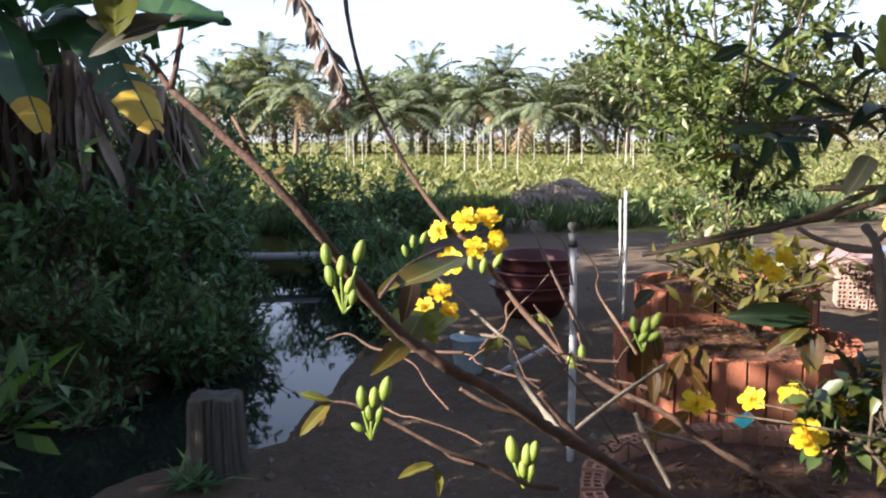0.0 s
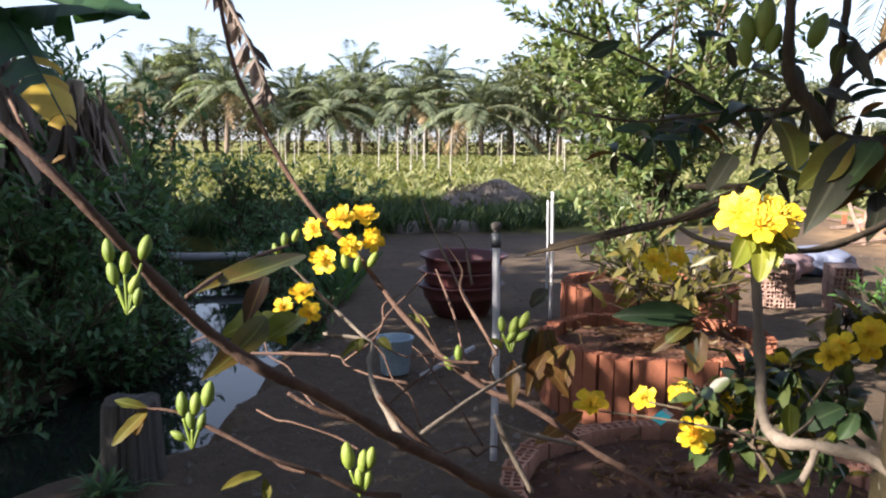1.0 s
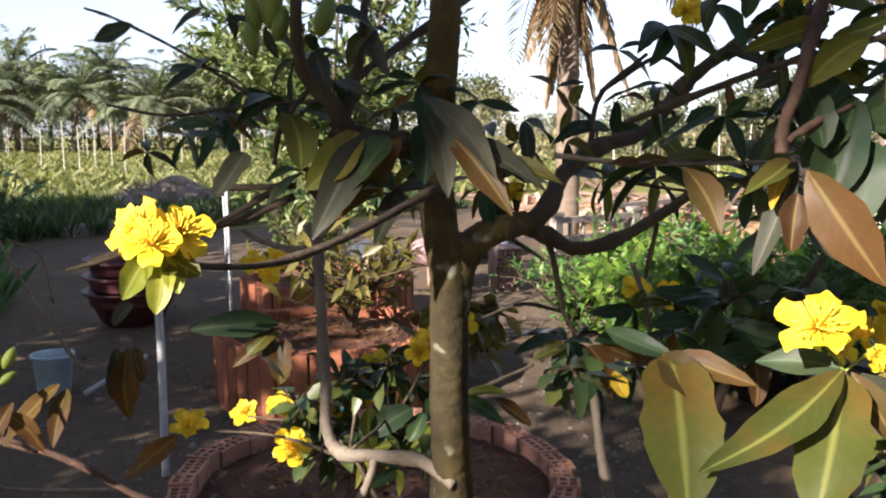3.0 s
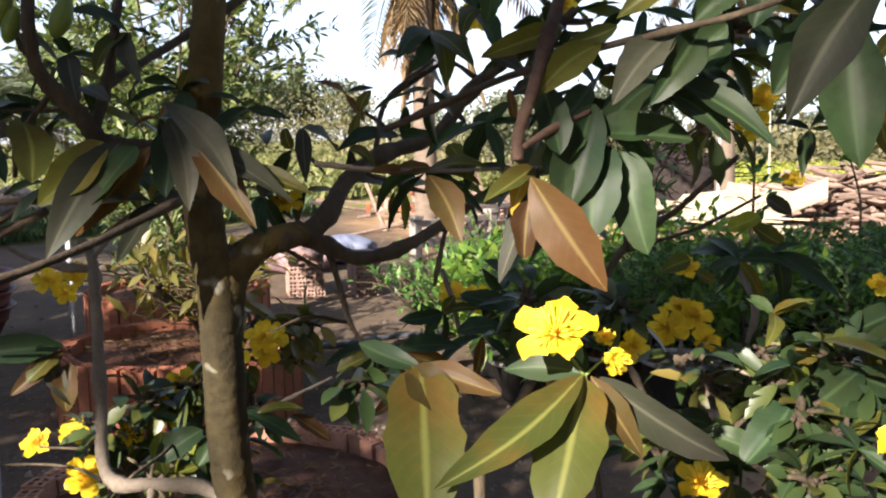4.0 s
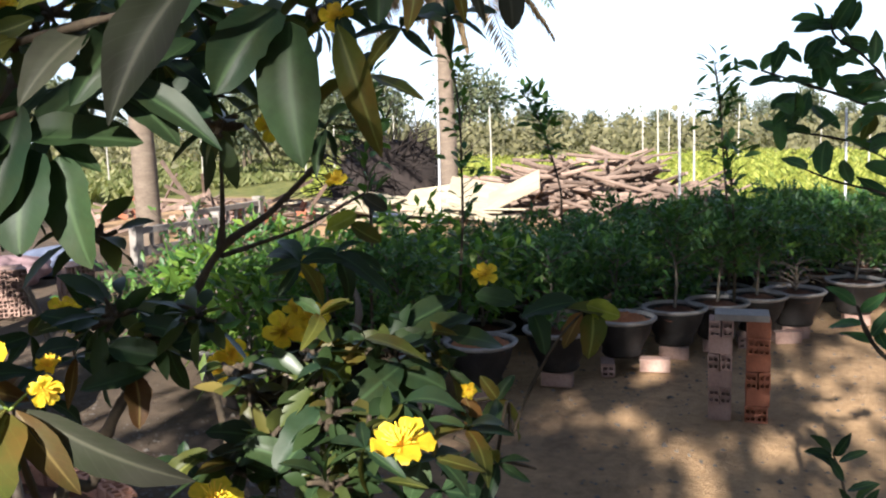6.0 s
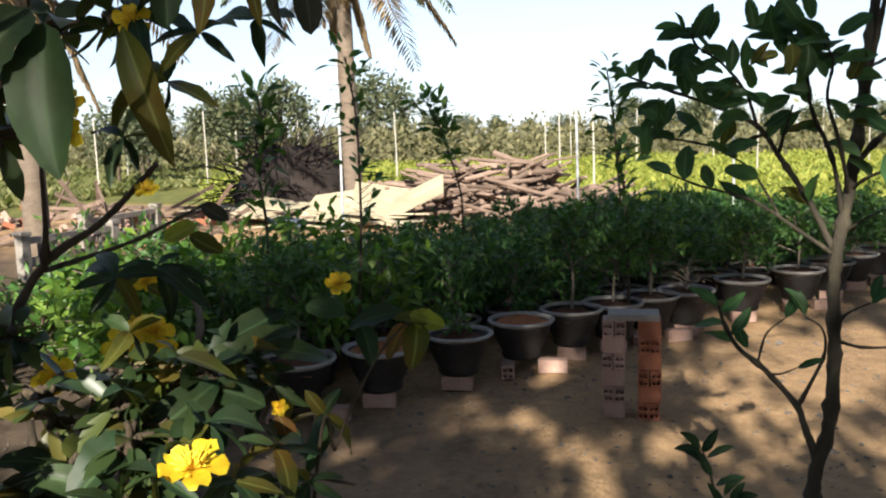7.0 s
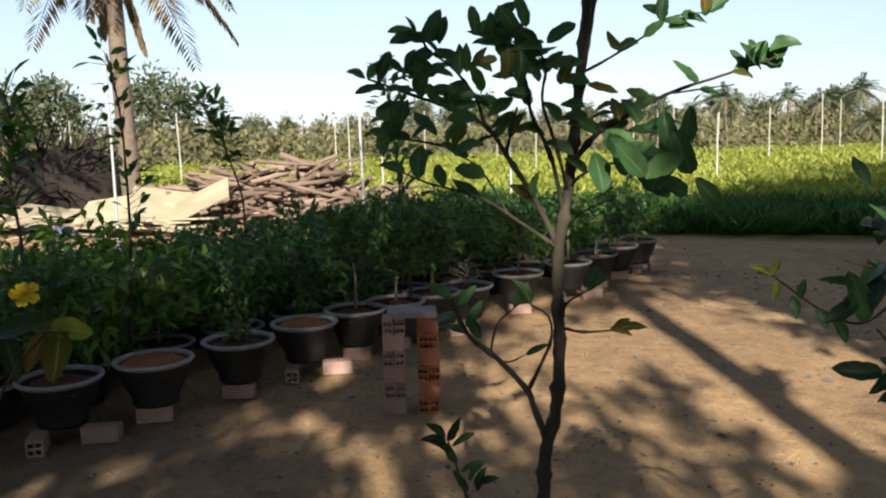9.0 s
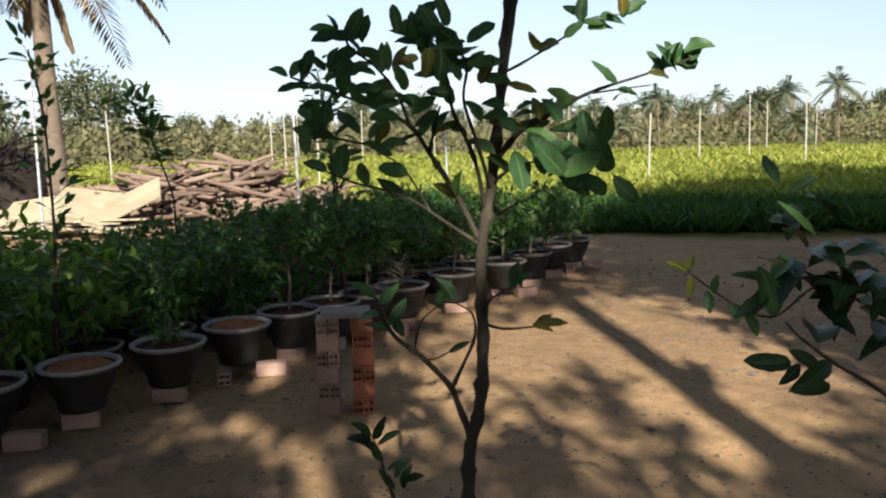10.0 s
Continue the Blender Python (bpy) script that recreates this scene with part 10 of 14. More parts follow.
leaf_at(B, (0.627, 1.069, 1.186), (0.646, 1.047, 1.165), 0.011, (-0.24, -0.40, 0.51), "olive_leaf", 0.21)
leaf_at(B, (0.627, 1.069, 1.186), (0.599, 1.048, 1.163), 0.011, (-0.08, -0.17, 0.61), "bud", 0.23)
leaf_at(B, (0.627, 1.069, 1.186), (0.580, 1.057, 1.190), 0.013, (-0.06, -0.51, 0.70), "bud", 0.25)
leaf_at(B, (0.627, 1.069, 1.186), (0.607, 1.040, 1.218), 0.013, (-0.14, -0.64, 0.38), "olive_leaf", 0.21)
leaf_at(B, (0.657, 0.959, 1.153), (0.627, 0.923, 1.186), 0.011, (-0.28, -0.49, 0.59), "dark_leaf", 0.23)
leaf_at(B, (0.657, 0.959, 1.153), (0.692, 0.976, 1.150), 0.011, (-0.06, -0.39, 0.70), "olive_leaf", 0.32)
leaf_at(B, (0.657, 0.959, 1.153), (0.644, 0.927, 1.139), 0.008, (-0.18, -0.47, 0.90), "bud", 0.31)
leaf_at(B, (0.657, 0.959, 1.153), (0.651, 0.984, 1.126), 0.009, (-0.41, -0.34, 0.67), "bud", 0.34)
leaf_at(B, (0.657, 0.959, 1.153), (0.609, 0.937, 1.155), 0.010, (-0.16, -0.46, 0.43), "dark_leaf", 0.19)
leaf_at(B, (0.734, 0.997, 1.128), (0.752, 1.011, 1.091), 0.009, (-0.16, -0.42, 0.87), "olive_leaf", 0.26)
leaf_at(B, (0.734, 0.997, 1.128), (0.732, 1.034, 1.079), 0.014, (-0.38, -0.18, 0.57), "dark_leaf", 0.17)
leaf_at(B, (0.734, 0.997, 1.128), (0.723, 1.033, 1.121), 0.012, (-0.41, -0.28, 0.47), "dark_leaf", 0.23)
leaf_at(B, (0.734, 0.997, 1.128), (0.730, 1.010, 1.136), 0.010, (-0.20, -0.56, 0.41), "dark_leaf", 0.27)
leaf_at(B, (0.734, 0.997, 1.128), (0.745, 0.969, 1.135), 0.010, (-0.15, -0.56, 0.79), "olive_leaf", 0.24)
leaf_at(B, (0.443, 0.834, 1.542), (0.426, 0.860, 1.545), 0.011, (-0.22, -0.64, 0.40), "dark_leaf", 0.29)
leaf_at(B, (0.443, 0.834, 1.542), (0.471, 0.872, 1.557), 0.008, (-0.22, -0.25, 0.31), "dark_leaf", 0.21)
leaf_at(B, (0.443, 0.834, 1.542), (0.484, 0.873, 1.538), 0.008, (-0.21, -0.50, 0.70), "grey_leaf", 0.22)
leaf_at(B, (0.443, 0.834, 1.542), (0.418, 0.812, 1.526), 0.006, (-0.30, -0.60, 0.53), "dark_leaf", 0.21)
leaf_at(B, (0.493, 0.831, 1.574), (0.505, 0.841, 1.549), 0.010, (-0.34, -0.40, 0.18), "grey_leaf", 0.27)
leaf_at(B, (0.493, 0.831, 1.574), (0.460, 0.813, 1.578), 0.009, (-0.41, -0.59, 0.42), "dark_leaf", 0.21)
leaf_at(B, (0.493, 0.831, 1.574), (0.521, 0.828, 1.557), 0.010, (-0.10, -0.45, 0.57), "grey_leaf", 0.33)
leaf_at(B, (0.512, 0.775, 1.552), (0.504, 0.761, 1.565), 0.011, (-0.25, -0.37, 0.60), "dark_leaf", 0.28)
leaf_at(B, (0.512, 0.775, 1.552), (0.538, 0.778, 1.550), 0.007, (-0.13, -0.48, 0.41), "dark_leaf", 0.31)
leaf_at(B, (0.512, 0.775, 1.552), (0.503, 0.725, 1.523), 0.010, (-0.29, -0.43, 0.43), "grey_leaf", 0.33)
leaf_at(B, (0.512, 0.775, 1.552), (0.502, 0.789, 1.536), 0.007, (-0.21, -0.11, 0.54), "grey_leaf", 0.29)
leaf_at(B, (0.551, 0.772, 1.569), (0.561, 0.759, 1.568), 0.008, (-0.08, -0.26, 0.49), "dark_leaf", 0.33)
leaf_at(B, (0.487, 0.774, 1.518), (0.472, 0.741, 1.497), 0.007, (-0.20, -0.41, 0.62), "dark_leaf", 0.30)
leaf_at(B, (0.487, 0.774, 1.518), (0.447, 0.750, 1.504), 0.008, (-0.14, -0.47, 0.28), "dark_leaf", 0.17)
leaf_at(B, (0.487, 0.774, 1.518), (0.444, 0.731, 1.519), 0.009, (-0.33, -0.49, 0.59), "dark_leaf", 0.21)
leaf_at(B, (0.506, 0.722, 1.528), (0.505, 0.679, 1.523), 0.010, (-0.19, -0.61, 0.35), "grey_leaf", 0.27)
leaf_at(B, (0.506, 0.722, 1.528), (0.516, 0.720, 1.506), 0.008, (-0.20, -0.30, 0.49), "dark_leaf", 0.18)
leaf_at(B, (0.541, 0.718, 1.532), (0.539, 0.752, 1.525), 0.007, (-0.29, -0.72, 0.35), "grey_leaf", 0.35)
leaf_at(B, (0.541, 0.718, 1.532), (0.535, 0.711, 1.542), 0.007, (-0.44, -0.38, 0.56), "dark_leaf", 0.26)
leaf_at(B, (0.541, 0.718, 1.532), (0.563, 0.719, 1.531), 0.008, (-0.55, -0.54, 0.22), "dark_leaf", 0.16)
leaf_at(B, (0.465, 0.827, 1.510), (0.451, 0.785, 1.488), 0.007, (-0.20, -0.37, 0.74), "dark_leaf", 0.18)
leaf_at(B, (0.465, 0.827, 1.510), (0.449, 0.854, 1.493), 0.012, (-0.16, -0.52, 0.63), "dark_leaf", 0.29)
leaf_at(B, (0.465, 0.827, 1.510), (0.480, 0.812, 1.498), 0.008, (-0.25, -0.24, 0.81), "dark_leaf", 0.17)
flower_at(B, (0.700, 0.970, 1.279), (-0.59, -0.58, 0.51), 0.033, 289, 1.00)
flower_at(B, (0.729, 0.968, 1.294), (-0.21, -0.61, 0.60), 0.035, 88, 1.00)
flower_at(B, (0.688, 0.970, 1.270), (-0.79, -0.59, 0.22), 0.030, 58, 1.00)
leaf_at(D, (0.928, 0.551, 1.400), (0.947, 0.609, 1.405), 0.012, (-0.59, -0.73, 0.48), "dark_leaf", 0.29)
leaf_at(D, (0.928, 0.551, 1.400), (0.954, 0.596, 1.416), 0.016, (-0.30, -0.25, 0.75), "dark_leaf", 0.29)
leaf_at(D, (0.928, 0.551, 1.400), (0.945, 0.521, 1.404), 0.013, (-0.23, -0.56, 0.51), "dark_leaf", 0.28)
leaf_at(D, (0.928, 0.551, 1.400), (0.931, 0.527, 1.372), 0.013, (-0.26, -0.40, 0.49), "olive_leaf", 0.21)
leaf_at(D, (0.928, 0.551, 1.400), (0.908, 0.553, 1.375), 0.011, (-0.35, -0.43, 0.57), "dark_leaf", 0.18)
leaf_at(D, (0.928, 0.551, 1.400), (0.895, 0.552, 1.397), 0.012, (-0.21, -0.47, 0.52), "dark_leaf", 0.20)
leaf_at(D, (0.956, 0.540, 1.404), (0.968, 0.606, 1.383), 0.013, (-0.27, -0.36, 0.50), "dark_leaf", 0.17)
leaf_at(D, (0.956, 0.540, 1.404), (0.938, 0.568, 1.405), 0.013, (-0.13, -0.37, 0.67), "dark_leaf", 0.32)
leaf_at(D, (0.956, 0.540, 1.404), (0.963, 0.523, 1.415), 0.009, (-0.39, -0.30, 0.73), "dark_leaf", 0.30)
leaf_at(D, (0.956, 0.540, 1.404), (0.972, 0.505, 1.391), 0.014, (-0.37, -0.48, 0.58), "dark_leaf", 0.30)
leaf_at(D, (0.956, 0.540, 1.404), (0.944, 0.476, 1.392), 0.016, (-0.21, -0.21, 0.35), "dark_leaf", 0.29)
leaf_at(D, (0.956, 0.540, 1.404), (0.959, 0.532, 1.363), 0.015, (-0.43, -0.45, 0.67), "dark_leaf", 0.34)
leaf_at(D, (0.853, 0.461, 1.350), (0.866, 0.514, 1.311), 0.009, (-0.24, -0.41, 0.84), "dark_leaf", 0.16)
leaf_at(D, (0.853, 0.461, 1.350), (0.859, 0.503, 1.330), 0.009, (-0.29, -0.38, 0.62), "dark_leaf", 0.28)
leaf_at(D, (0.853, 0.461, 1.350), (0.817, 0.436, 1.372), 0.009, (-0.04, -0.25, 0.80), "dark_leaf", 0.18)
leaf_at(D, (0.853, 0.461, 1.350), (0.889, 0.491, 1.348), 0.009, (-0.36, -0.41, 0.71), "dark_leaf", 0.17)
leaf_at(D, (0.853, 0.461, 1.350), (0.869, 0.452, 1.335), 0.008, (-0.04, -0.13, 0.80), "dark_leaf", 0.31)
leaf_at(D, (0.853, 0.461, 1.350), (0.887, 0.470, 1.316), 0.012, (-0.30, -0.42, 0.59), "olive_leaf", 0.17)
leaf_at(D, (0.905, 0.470, 1.356), (0.888, 0.463, 1.375), 0.009, (-0.19, -0.38, 0.66), "olive_leaf", 0.29)
leaf_at(D, (0.905, 0.470, 1.356), (0.887, 0.407, 1.365), 0.010, (-0.20, -0.46, 0.66), "olive_leaf", 0.33)
leaf_at(D, (0.905, 0.470, 1.356), (0.949, 0.480, 1.315), 0.013, (-0.26, -0.04, 0.84), "dark_leaf", 0.24)
leaf_at(D, (0.905, 0.470, 1.356), (0.940, 0.489, 1.321), 0.011, (-0.39, -0.39, 0.76), "dark_leaf", 0.27)
leaf_at(D, (0.905, 0.470, 1.356), (0.911, 0.500, 1.325), 0.010, (-0.19, -0.16, 0.70), "olive_leaf", 0.28)
leaf_at(D, (0.905, 0.470, 1.356), (0.912, 0.514, 1.343), 0.008, (-0.36, -0.30, 0.47), "dark_leaf", 0.28)
leaf_at(D, (0.960, 0.472, 1.350), (0.939, 0.498, 1.330), 0.015, (-0.28, -0.25, 0.79), "dark_leaf", 0.22)
leaf_at(D, (0.960, 0.472, 1.350), (0.930, 0.495, 1.344), 0.013, (-0.25, -0.24, 0.89), "dark_leaf", 0.27)
leaf_at(D, (0.960, 0.472, 1.350), (0.937, 0.469, 1.371), 0.011, (-0.26, -0.26, 0.56), "dark_leaf", 0.25)
leaf_at(D, (0.960, 0.472, 1.350), (0.951, 0.428, 1.360), 0.011, (-0.51, -0.24, 0.42), "olive_leaf", 0.19)
leaf_at(D, (0.960, 0.472, 1.350), (0.985, 0.455, 1.319), 0.013, (-0.30, -0.47, 0.70), "dark_leaf", 0.25)
leaf_at(D, (0.960, 0.472, 1.350), (0.923, 0.438, 1.327), 0.011, (-0.18, -0.24, 0.73), "olive_leaf", 0.29)
leaf_at(D, (0.968, 0.446, 1.322), (0.923, 0.435, 1.310), 0.013, (-0.30, -0.02, 0.80), "dark_leaf", 0.30)
leaf_at(D, (0.968, 0.446, 1.322), (0.956, 0.482, 1.308), 0.011, (-0.28, -0.63, 0.31), "dark_leaf", 0.29)
leaf_at(D, (0.968, 0.446, 1.322), (0.935, 0.421, 1.351), 0.012, (-0.45, -0.38, 0.85), "dark_leaf", 0.22)
leaf_at(D, (0.968, 0.446, 1.322), (0.981, 0.464, 1.338), 0.015, (-0.62, -0.45, 0.63), "olive_leaf", 0.32)
leaf_at(D, (0.968, 0.446, 1.322), (0.983, 0.426, 1.307), 0.009, (-0.55, -0.52, 0.41), "dark_leaf", 0.20)
leaf_at(D, (0.968, 0.446, 1.322), (1.005, 0.455, 1.271), 0.014, (-0.49, -0.26, 0.71), "olive_leaf", 0.28)
leaf_at(D, (0.873, 0.413, 1.329), (0.907, 0.410, 1.300), 0.012, (-0.32, -0.19, 0.79), "dark_leaf", 0.29)
leaf_at(D, (0.873, 0.413, 1.329), (0.875, 0.414, 1.296), 0.013, (-0.22, -0.44, 0.57), "dark_leaf", 0.29)
leaf_at(D, (0.873, 0.413, 1.329), (0.843, 0.420, 1.317), 0.011, (-0.07, -0.19, 0.86), "olive_leaf", 0.20)
leaf_at(D, (0.873, 0.413, 1.329), (0.890, 0.468, 1.306), 0.009, (-0.39, -0.36, 0.58), "dark_leaf", 0.25)
leaf_at(D, (0.873, 0.413, 1.329), (0.867, 0.423, 1.344), 0.011, (-0.17, -0.10, 0.72), "dark_leaf", 0.17)
leaf_at(D, (0.873, 0.413, 1.329), (0.849, 0.360, 1.352), 0.008, (-0.37, -0.31, 0.61), "dark_leaf", 0.35)
leaf_at(D, (0.889, 0.377, 1.315), (0.857, 0.341, 1.301), 0.012, (-0.42, -0.55, 0.78), "olive_leaf", 0.27)
leaf_at(D, (0.889, 0.377, 1.315), (0.909, 0.435, 1.284), 0.011, (-0.31, -0.19, 0.62), "olive_leaf", 0.19)
leaf_at(D, (0.889, 0.377, 1.315), (0.886, 0.406, 1.319), 0.010, (-0.17, -0.21, 0.56), "dark_leaf", 0.32)
leaf_at(D, (0.889, 0.377, 1.315), (0.872, 0.364, 1.340), 0.012, (-0.24, -0.53, 0.71), "dark_leaf", 0.20)
leaf_at(D, (0.889, 0.377, 1.315), (0.862, 0.337, 1.347), 0.013, (-0.29, -0.30, 0.51), "dark_leaf", 0.27)
leaf_at(D, (0.889, 0.377, 1.315), (0.885, 0.341, 1.321), 0.009, (-0.32, -0.37, 0.90), "dark_leaf", 0.16)
leaf_at(D, (0.822, 0.400, 1.320), (0.829, 0.415, 1.286), 0.008, (-0.21, -0.21, 0.72), "olive_leaf", 0.26)
leaf_at(D, (0.822, 0.400, 1.320), (0.819, 0.432, 1.301), 0.010, (-0.23, -0.10, 0.93), "dark_leaf", 0.29)
leaf_at(D, (0.822, 0.400, 1.320), (0.833, 0.446, 1.312), 0.008, (-0.22, -0.37, 0.78), "dark_leaf", 0.21)
leaf_at(D, (0.822, 0.400, 1.320), (0.848, 0.425, 1.324), 0.009, (-0.30, -0.36, 0.85), "dark_leaf", 0.16)
leaf_at(D, (0.822, 0.400, 1.320), (0.840, 0.391, 1.312), 0.008, (-0.25, -0.29, 0.73), "dark_leaf", 0.30)
leaf_at(D, (0.822, 0.400, 1.320), (0.827, 0.376, 1.306), 0.010, (-0.39, -0.58, 0.73), "dark_leaf", 0.19)
leaf_at(D, (0.982, 0.414, 1.302), (1.012, 0.449, 1.250), 0.011, (-0.21, -0.30, 0.59), "dark_leaf", 0.21)
leaf_at(D, (0.982, 0.414, 1.302), (0.937, 0.394, 1.291), 0.009, (-0.08, -0.32, 0.66), "dark_leaf", 0.22)
leaf_at(D, (0.982, 0.414, 1.302), (0.996, 0.468, 1.281), 0.011, (-0.20, -0.22, 0.88), "olive_leaf", 0.22)
leaf_at(D, (0.982, 0.414, 1.302), (0.972, 0.419, 1.320), 0.012, (-0.53, -0.12, 0.59), "olive_leaf", 0.32)
leaf_at(D, (0.982, 0.414, 1.302), (0.988, 0.403, 1.319), 0.011, (-0.33, -0.47, 0.63), "dark_leaf", 0.16)
leaf_at(D, (0.982, 0.414, 1.302), (1.023, 0.407, 1.263), 0.015, (-0.40, -0.15, 0.51), "olive_leaf", 0.32)
leaf_at(D, (0.893, 0.499, 1.372), (0.909, 0.499, 1.348), 0.007, (-0.41, -0.19, 0.82), "dark_leaf", 0.16)
leaf_at(D, (0.893, 0.499, 1.372), (0.905, 0.528, 1.336), 0.010, (-0.25, -0.33, 0.82), "dark_leaf", 0.20)
leaf_at(D, (0.893, 0.499, 1.372), (0.853, 0.475, 1.368), 0.007, (-0.41, -0.55, 0.44), "olive_leaf", 0.34)
leaf_at(D, (0.893, 0.499, 1.372), (0.885, 0.518, 1.382), 0.011, (-0.40, -0.49, 0.54), "dark_leaf", 0.26)
leaf_at(D, (0.893, 0.499, 1.372), (0.884, 0.467, 1.390), 0.011, (-0.39, -0.29, 0.82), "olive_leaf", 0.19)
leaf_at(D, (0.893, 0.499, 1.372), (0.894, 0.473, 1.382), 0.010, (-0.27, -0.69, 0.38), "olive_leaf", 0.19)
leaf_at(D, (0.847, 0.370, 1.312), (0.864, 0.392, 1.315), 0.008, (-0.05, -0.04, 0.72), "olive_leaf", 0.29)
leaf_at(D, (0.847, 0.370, 1.312), (0.879, 0.375, 1.309), 0.012, (-0.51, -0.26, 0.54), "dark_leaf", 0.28)
leaf_at(D, (0.847, 0.370, 1.312), (0.848, 0.337, 1.315), 0.010, (-0.30, -0.21, 0.54), "olive_leaf", 0.23)
leaf_at(D, (0.847, 0.370, 1.312), (0.831, 0.338, 1.304), 0.007, (-0.30, -0.20, 0.62), "dark_leaf", 0.18)
leaf_at(D, (0.847, 0.370, 1.312), (0.855, 0.419, 1.281), 0.009, (-0.26, -0.27, 0.70), "dark_leaf", 0.28)
leaf_at(D, (0.847, 0.370, 1.312), (0.831, 0.381, 1.316), 0.009, (-0.16, -0.23, 0.76), "dark_leaf", 0.19)
leaf_at(D, (0.895, 0.359, 1.295), (0.876, 0.354, 1.270), 0.010, (-0.11, -0.36, 0.66), "dark_leaf", 0.27)
leaf_at(D, (0.895, 0.359, 1.295), (0.895, 0.381, 1.260), 0.011, (-0.32, -0.35, 0.94), "dark_leaf", 0.34)
leaf_at(D, (0.895, 0.359, 1.295), (0.912, 0.414, 1.281), 0.012, (-0.21, -0.18, 0.62), "dark_leaf", 0.34)
leaf_at(D, (0.895, 0.359, 1.295), (0.871, 0.349, 1.316), 0.007, (-0.12, -0.07, 0.86), "olive_leaf", 0.15)
leaf_at(D, (0.895, 0.359, 1.295), (0.916, 0.349, 1.293), 0.008, (-0.14, -0.17, 0.55), "dark_leaf", 0.16)
leaf_at(D, (0.895, 0.359, 1.295), (0.909, 0.344, 1.282), 0.008, (-0.44, -0.42, 0.68), "dark_leaf", 0.21)
leaf_at(B, (0.885, 0.462, 1.568), (0.865, 0.426, 1.541), 0.008, (-0.30, -0.23, 0.32), "dark_leaf", 0.24)
leaf_at(B, (0.885, 0.462, 1.568), (0.881, 0.495, 1.552), 0.012, (-0.07, -0.48, 0.63), "olive_leaf", 0.16)
leaf_at(B, (0.885, 0.462, 1.568), (0.915, 0.502, 1.593), 0.011, (-0.45, -0.44, 0.36), "dark_leaf", 0.35)
leaf_at(B, (0.885, 0.462, 1.568), (0.875, 0.427, 1.579), 0.010, (-0.47, -0.31, 0.55), "dark_leaf", 0.21)
leaf_at(B, (0.885, 0.462, 1.568), (0.900, 0.448, 1.561), 0.008, (-0.48, -0.62, 0.36), "dark_leaf", 0.26)
leaf_at(B, (0.901, 0.427, 1.557), (0.925, 0.429, 1.566), 0.008, (-0.35, -0.40, 0.47), "dark_leaf", 0.23)
leaf_at(B, (0.901, 0.427, 1.557), (0.906, 0.407, 1.540), 0.008, (-0.45, -0.51, 0.19), "dark_leaf", 0.30)
leaf_at(B, (0.901, 0.427, 1.557), (0.866, 0.425, 1.533), 0.011, (-0.48, -0.49, 0.49), "olive_leaf", 0.33)
leaf_at(B, (0.901, 0.427, 1.557), (0.909, 0.482, 1.556), 0.010, (-0.40, -0.54, 0.51), "dark_leaf", 0.16)
leaf_at(B, (0.901, 0.427, 1.557), (0.873, 0.378, 1.562), 0.010, (-0.38, -0.49, 0.53), "dark_leaf", 0.26)
leaf_at(B, (0.932, 0.412, 1.566), (0.941, 0.390, 1.550), 0.009, (-0.21, -0.34, 0.65), "dark_leaf", 0.23)
leaf_at(B, (0.932, 0.412, 1.566), (0.959, 0.440, 1.545), 0.009, (-0.40, -0.16, 0.64), "dark_leaf", 0.32)
leaf_at(B, (0.932, 0.412, 1.566), (0.943, 0.462, 1.569), 0.010, (-0.58, -0.56, 0.40), "dark_leaf", 0.16)
leaf_at(B, (0.932, 0.412, 1.566), (0.938, 0.416, 1.579), 0.009, (-0.41, -0.47, 0.34), "dark_leaf", 0.32)
leaf_at(B, (0.932, 0.412, 1.566), (0.907, 0.363, 1.564), 0.007, (-0.40, -0.25, 0.63), "dark_leaf", 0.17)
leaf_at(B, (0.888, 0.443, 1.529), (0.904, 0.510, 1.514), 0.012, (-0.15, -0.36, 0.49), "olive_leaf", 0.31)
leaf_at(B, (0.888, 0.443, 1.529), (0.910, 0.495, 1.547), 0.012, (-0.57, -0.46, 0.37), "olive_leaf", 0.34)
leaf_at(B, (0.888, 0.443, 1.529), (0.903, 0.455, 1.547), 0.010, (-0.13, -0.31, 0.85), "dark_leaf", 0.24)
leaf_at(B, (0.888, 0.443, 1.529), (0.873, 0.387, 1.515), 0.012, (-0.21, -0.24, 0.72), "olive_leaf", 0.16)
leaf_at(B, (0.888, 0.443, 1.529), (0.891, 0.453, 1.504), 0.008, (-0.06, -0.43, 0.78), "dark_leaf", 0.22)
leaf_at(B, (0.872, 0.466, 1.497), (0.882, 0.505, 1.506), 0.010, (-0.24, -0.29, 0.39), "dark_leaf", 0.26)
leaf_at(B, (0.872, 0.466, 1.497), (0.854, 0.433, 1.511), 0.009, (-0.55, -0.36, 0.32), "dark_leaf", 0.15)
leaf_at(B, (0.872, 0.466, 1.497), (0.884, 0.447, 1.497), 0.008, (-0.06, -0.13, 0.61), "olive_leaf", 0.23)
leaf_at(B, (0.872, 0.466, 1.497), (0.889, 0.472, 1.473), 0.008, (-0.31, -0.40, 0.47), "dark_leaf", 0.19)
leaf_at(B, (0.872, 0.466, 1.497), (0.853, 0.453, 1.471), 0.010, (-0.14, -0.16, 0.50), "dark_leaf", 0.28)
leaf_at(B, (0.496, 0.903, 1.532), (0.488, 0.918, 1.502), 0.010, (-0.22, -0.60, 0.22), "dark_leaf", 0.21)
leaf_at(B, (0.496, 0.903, 1.532), (0.531, 0.905, 1.516), 0.013, (-0.27, -0.72, 0.22), "dark_leaf", 0.25)
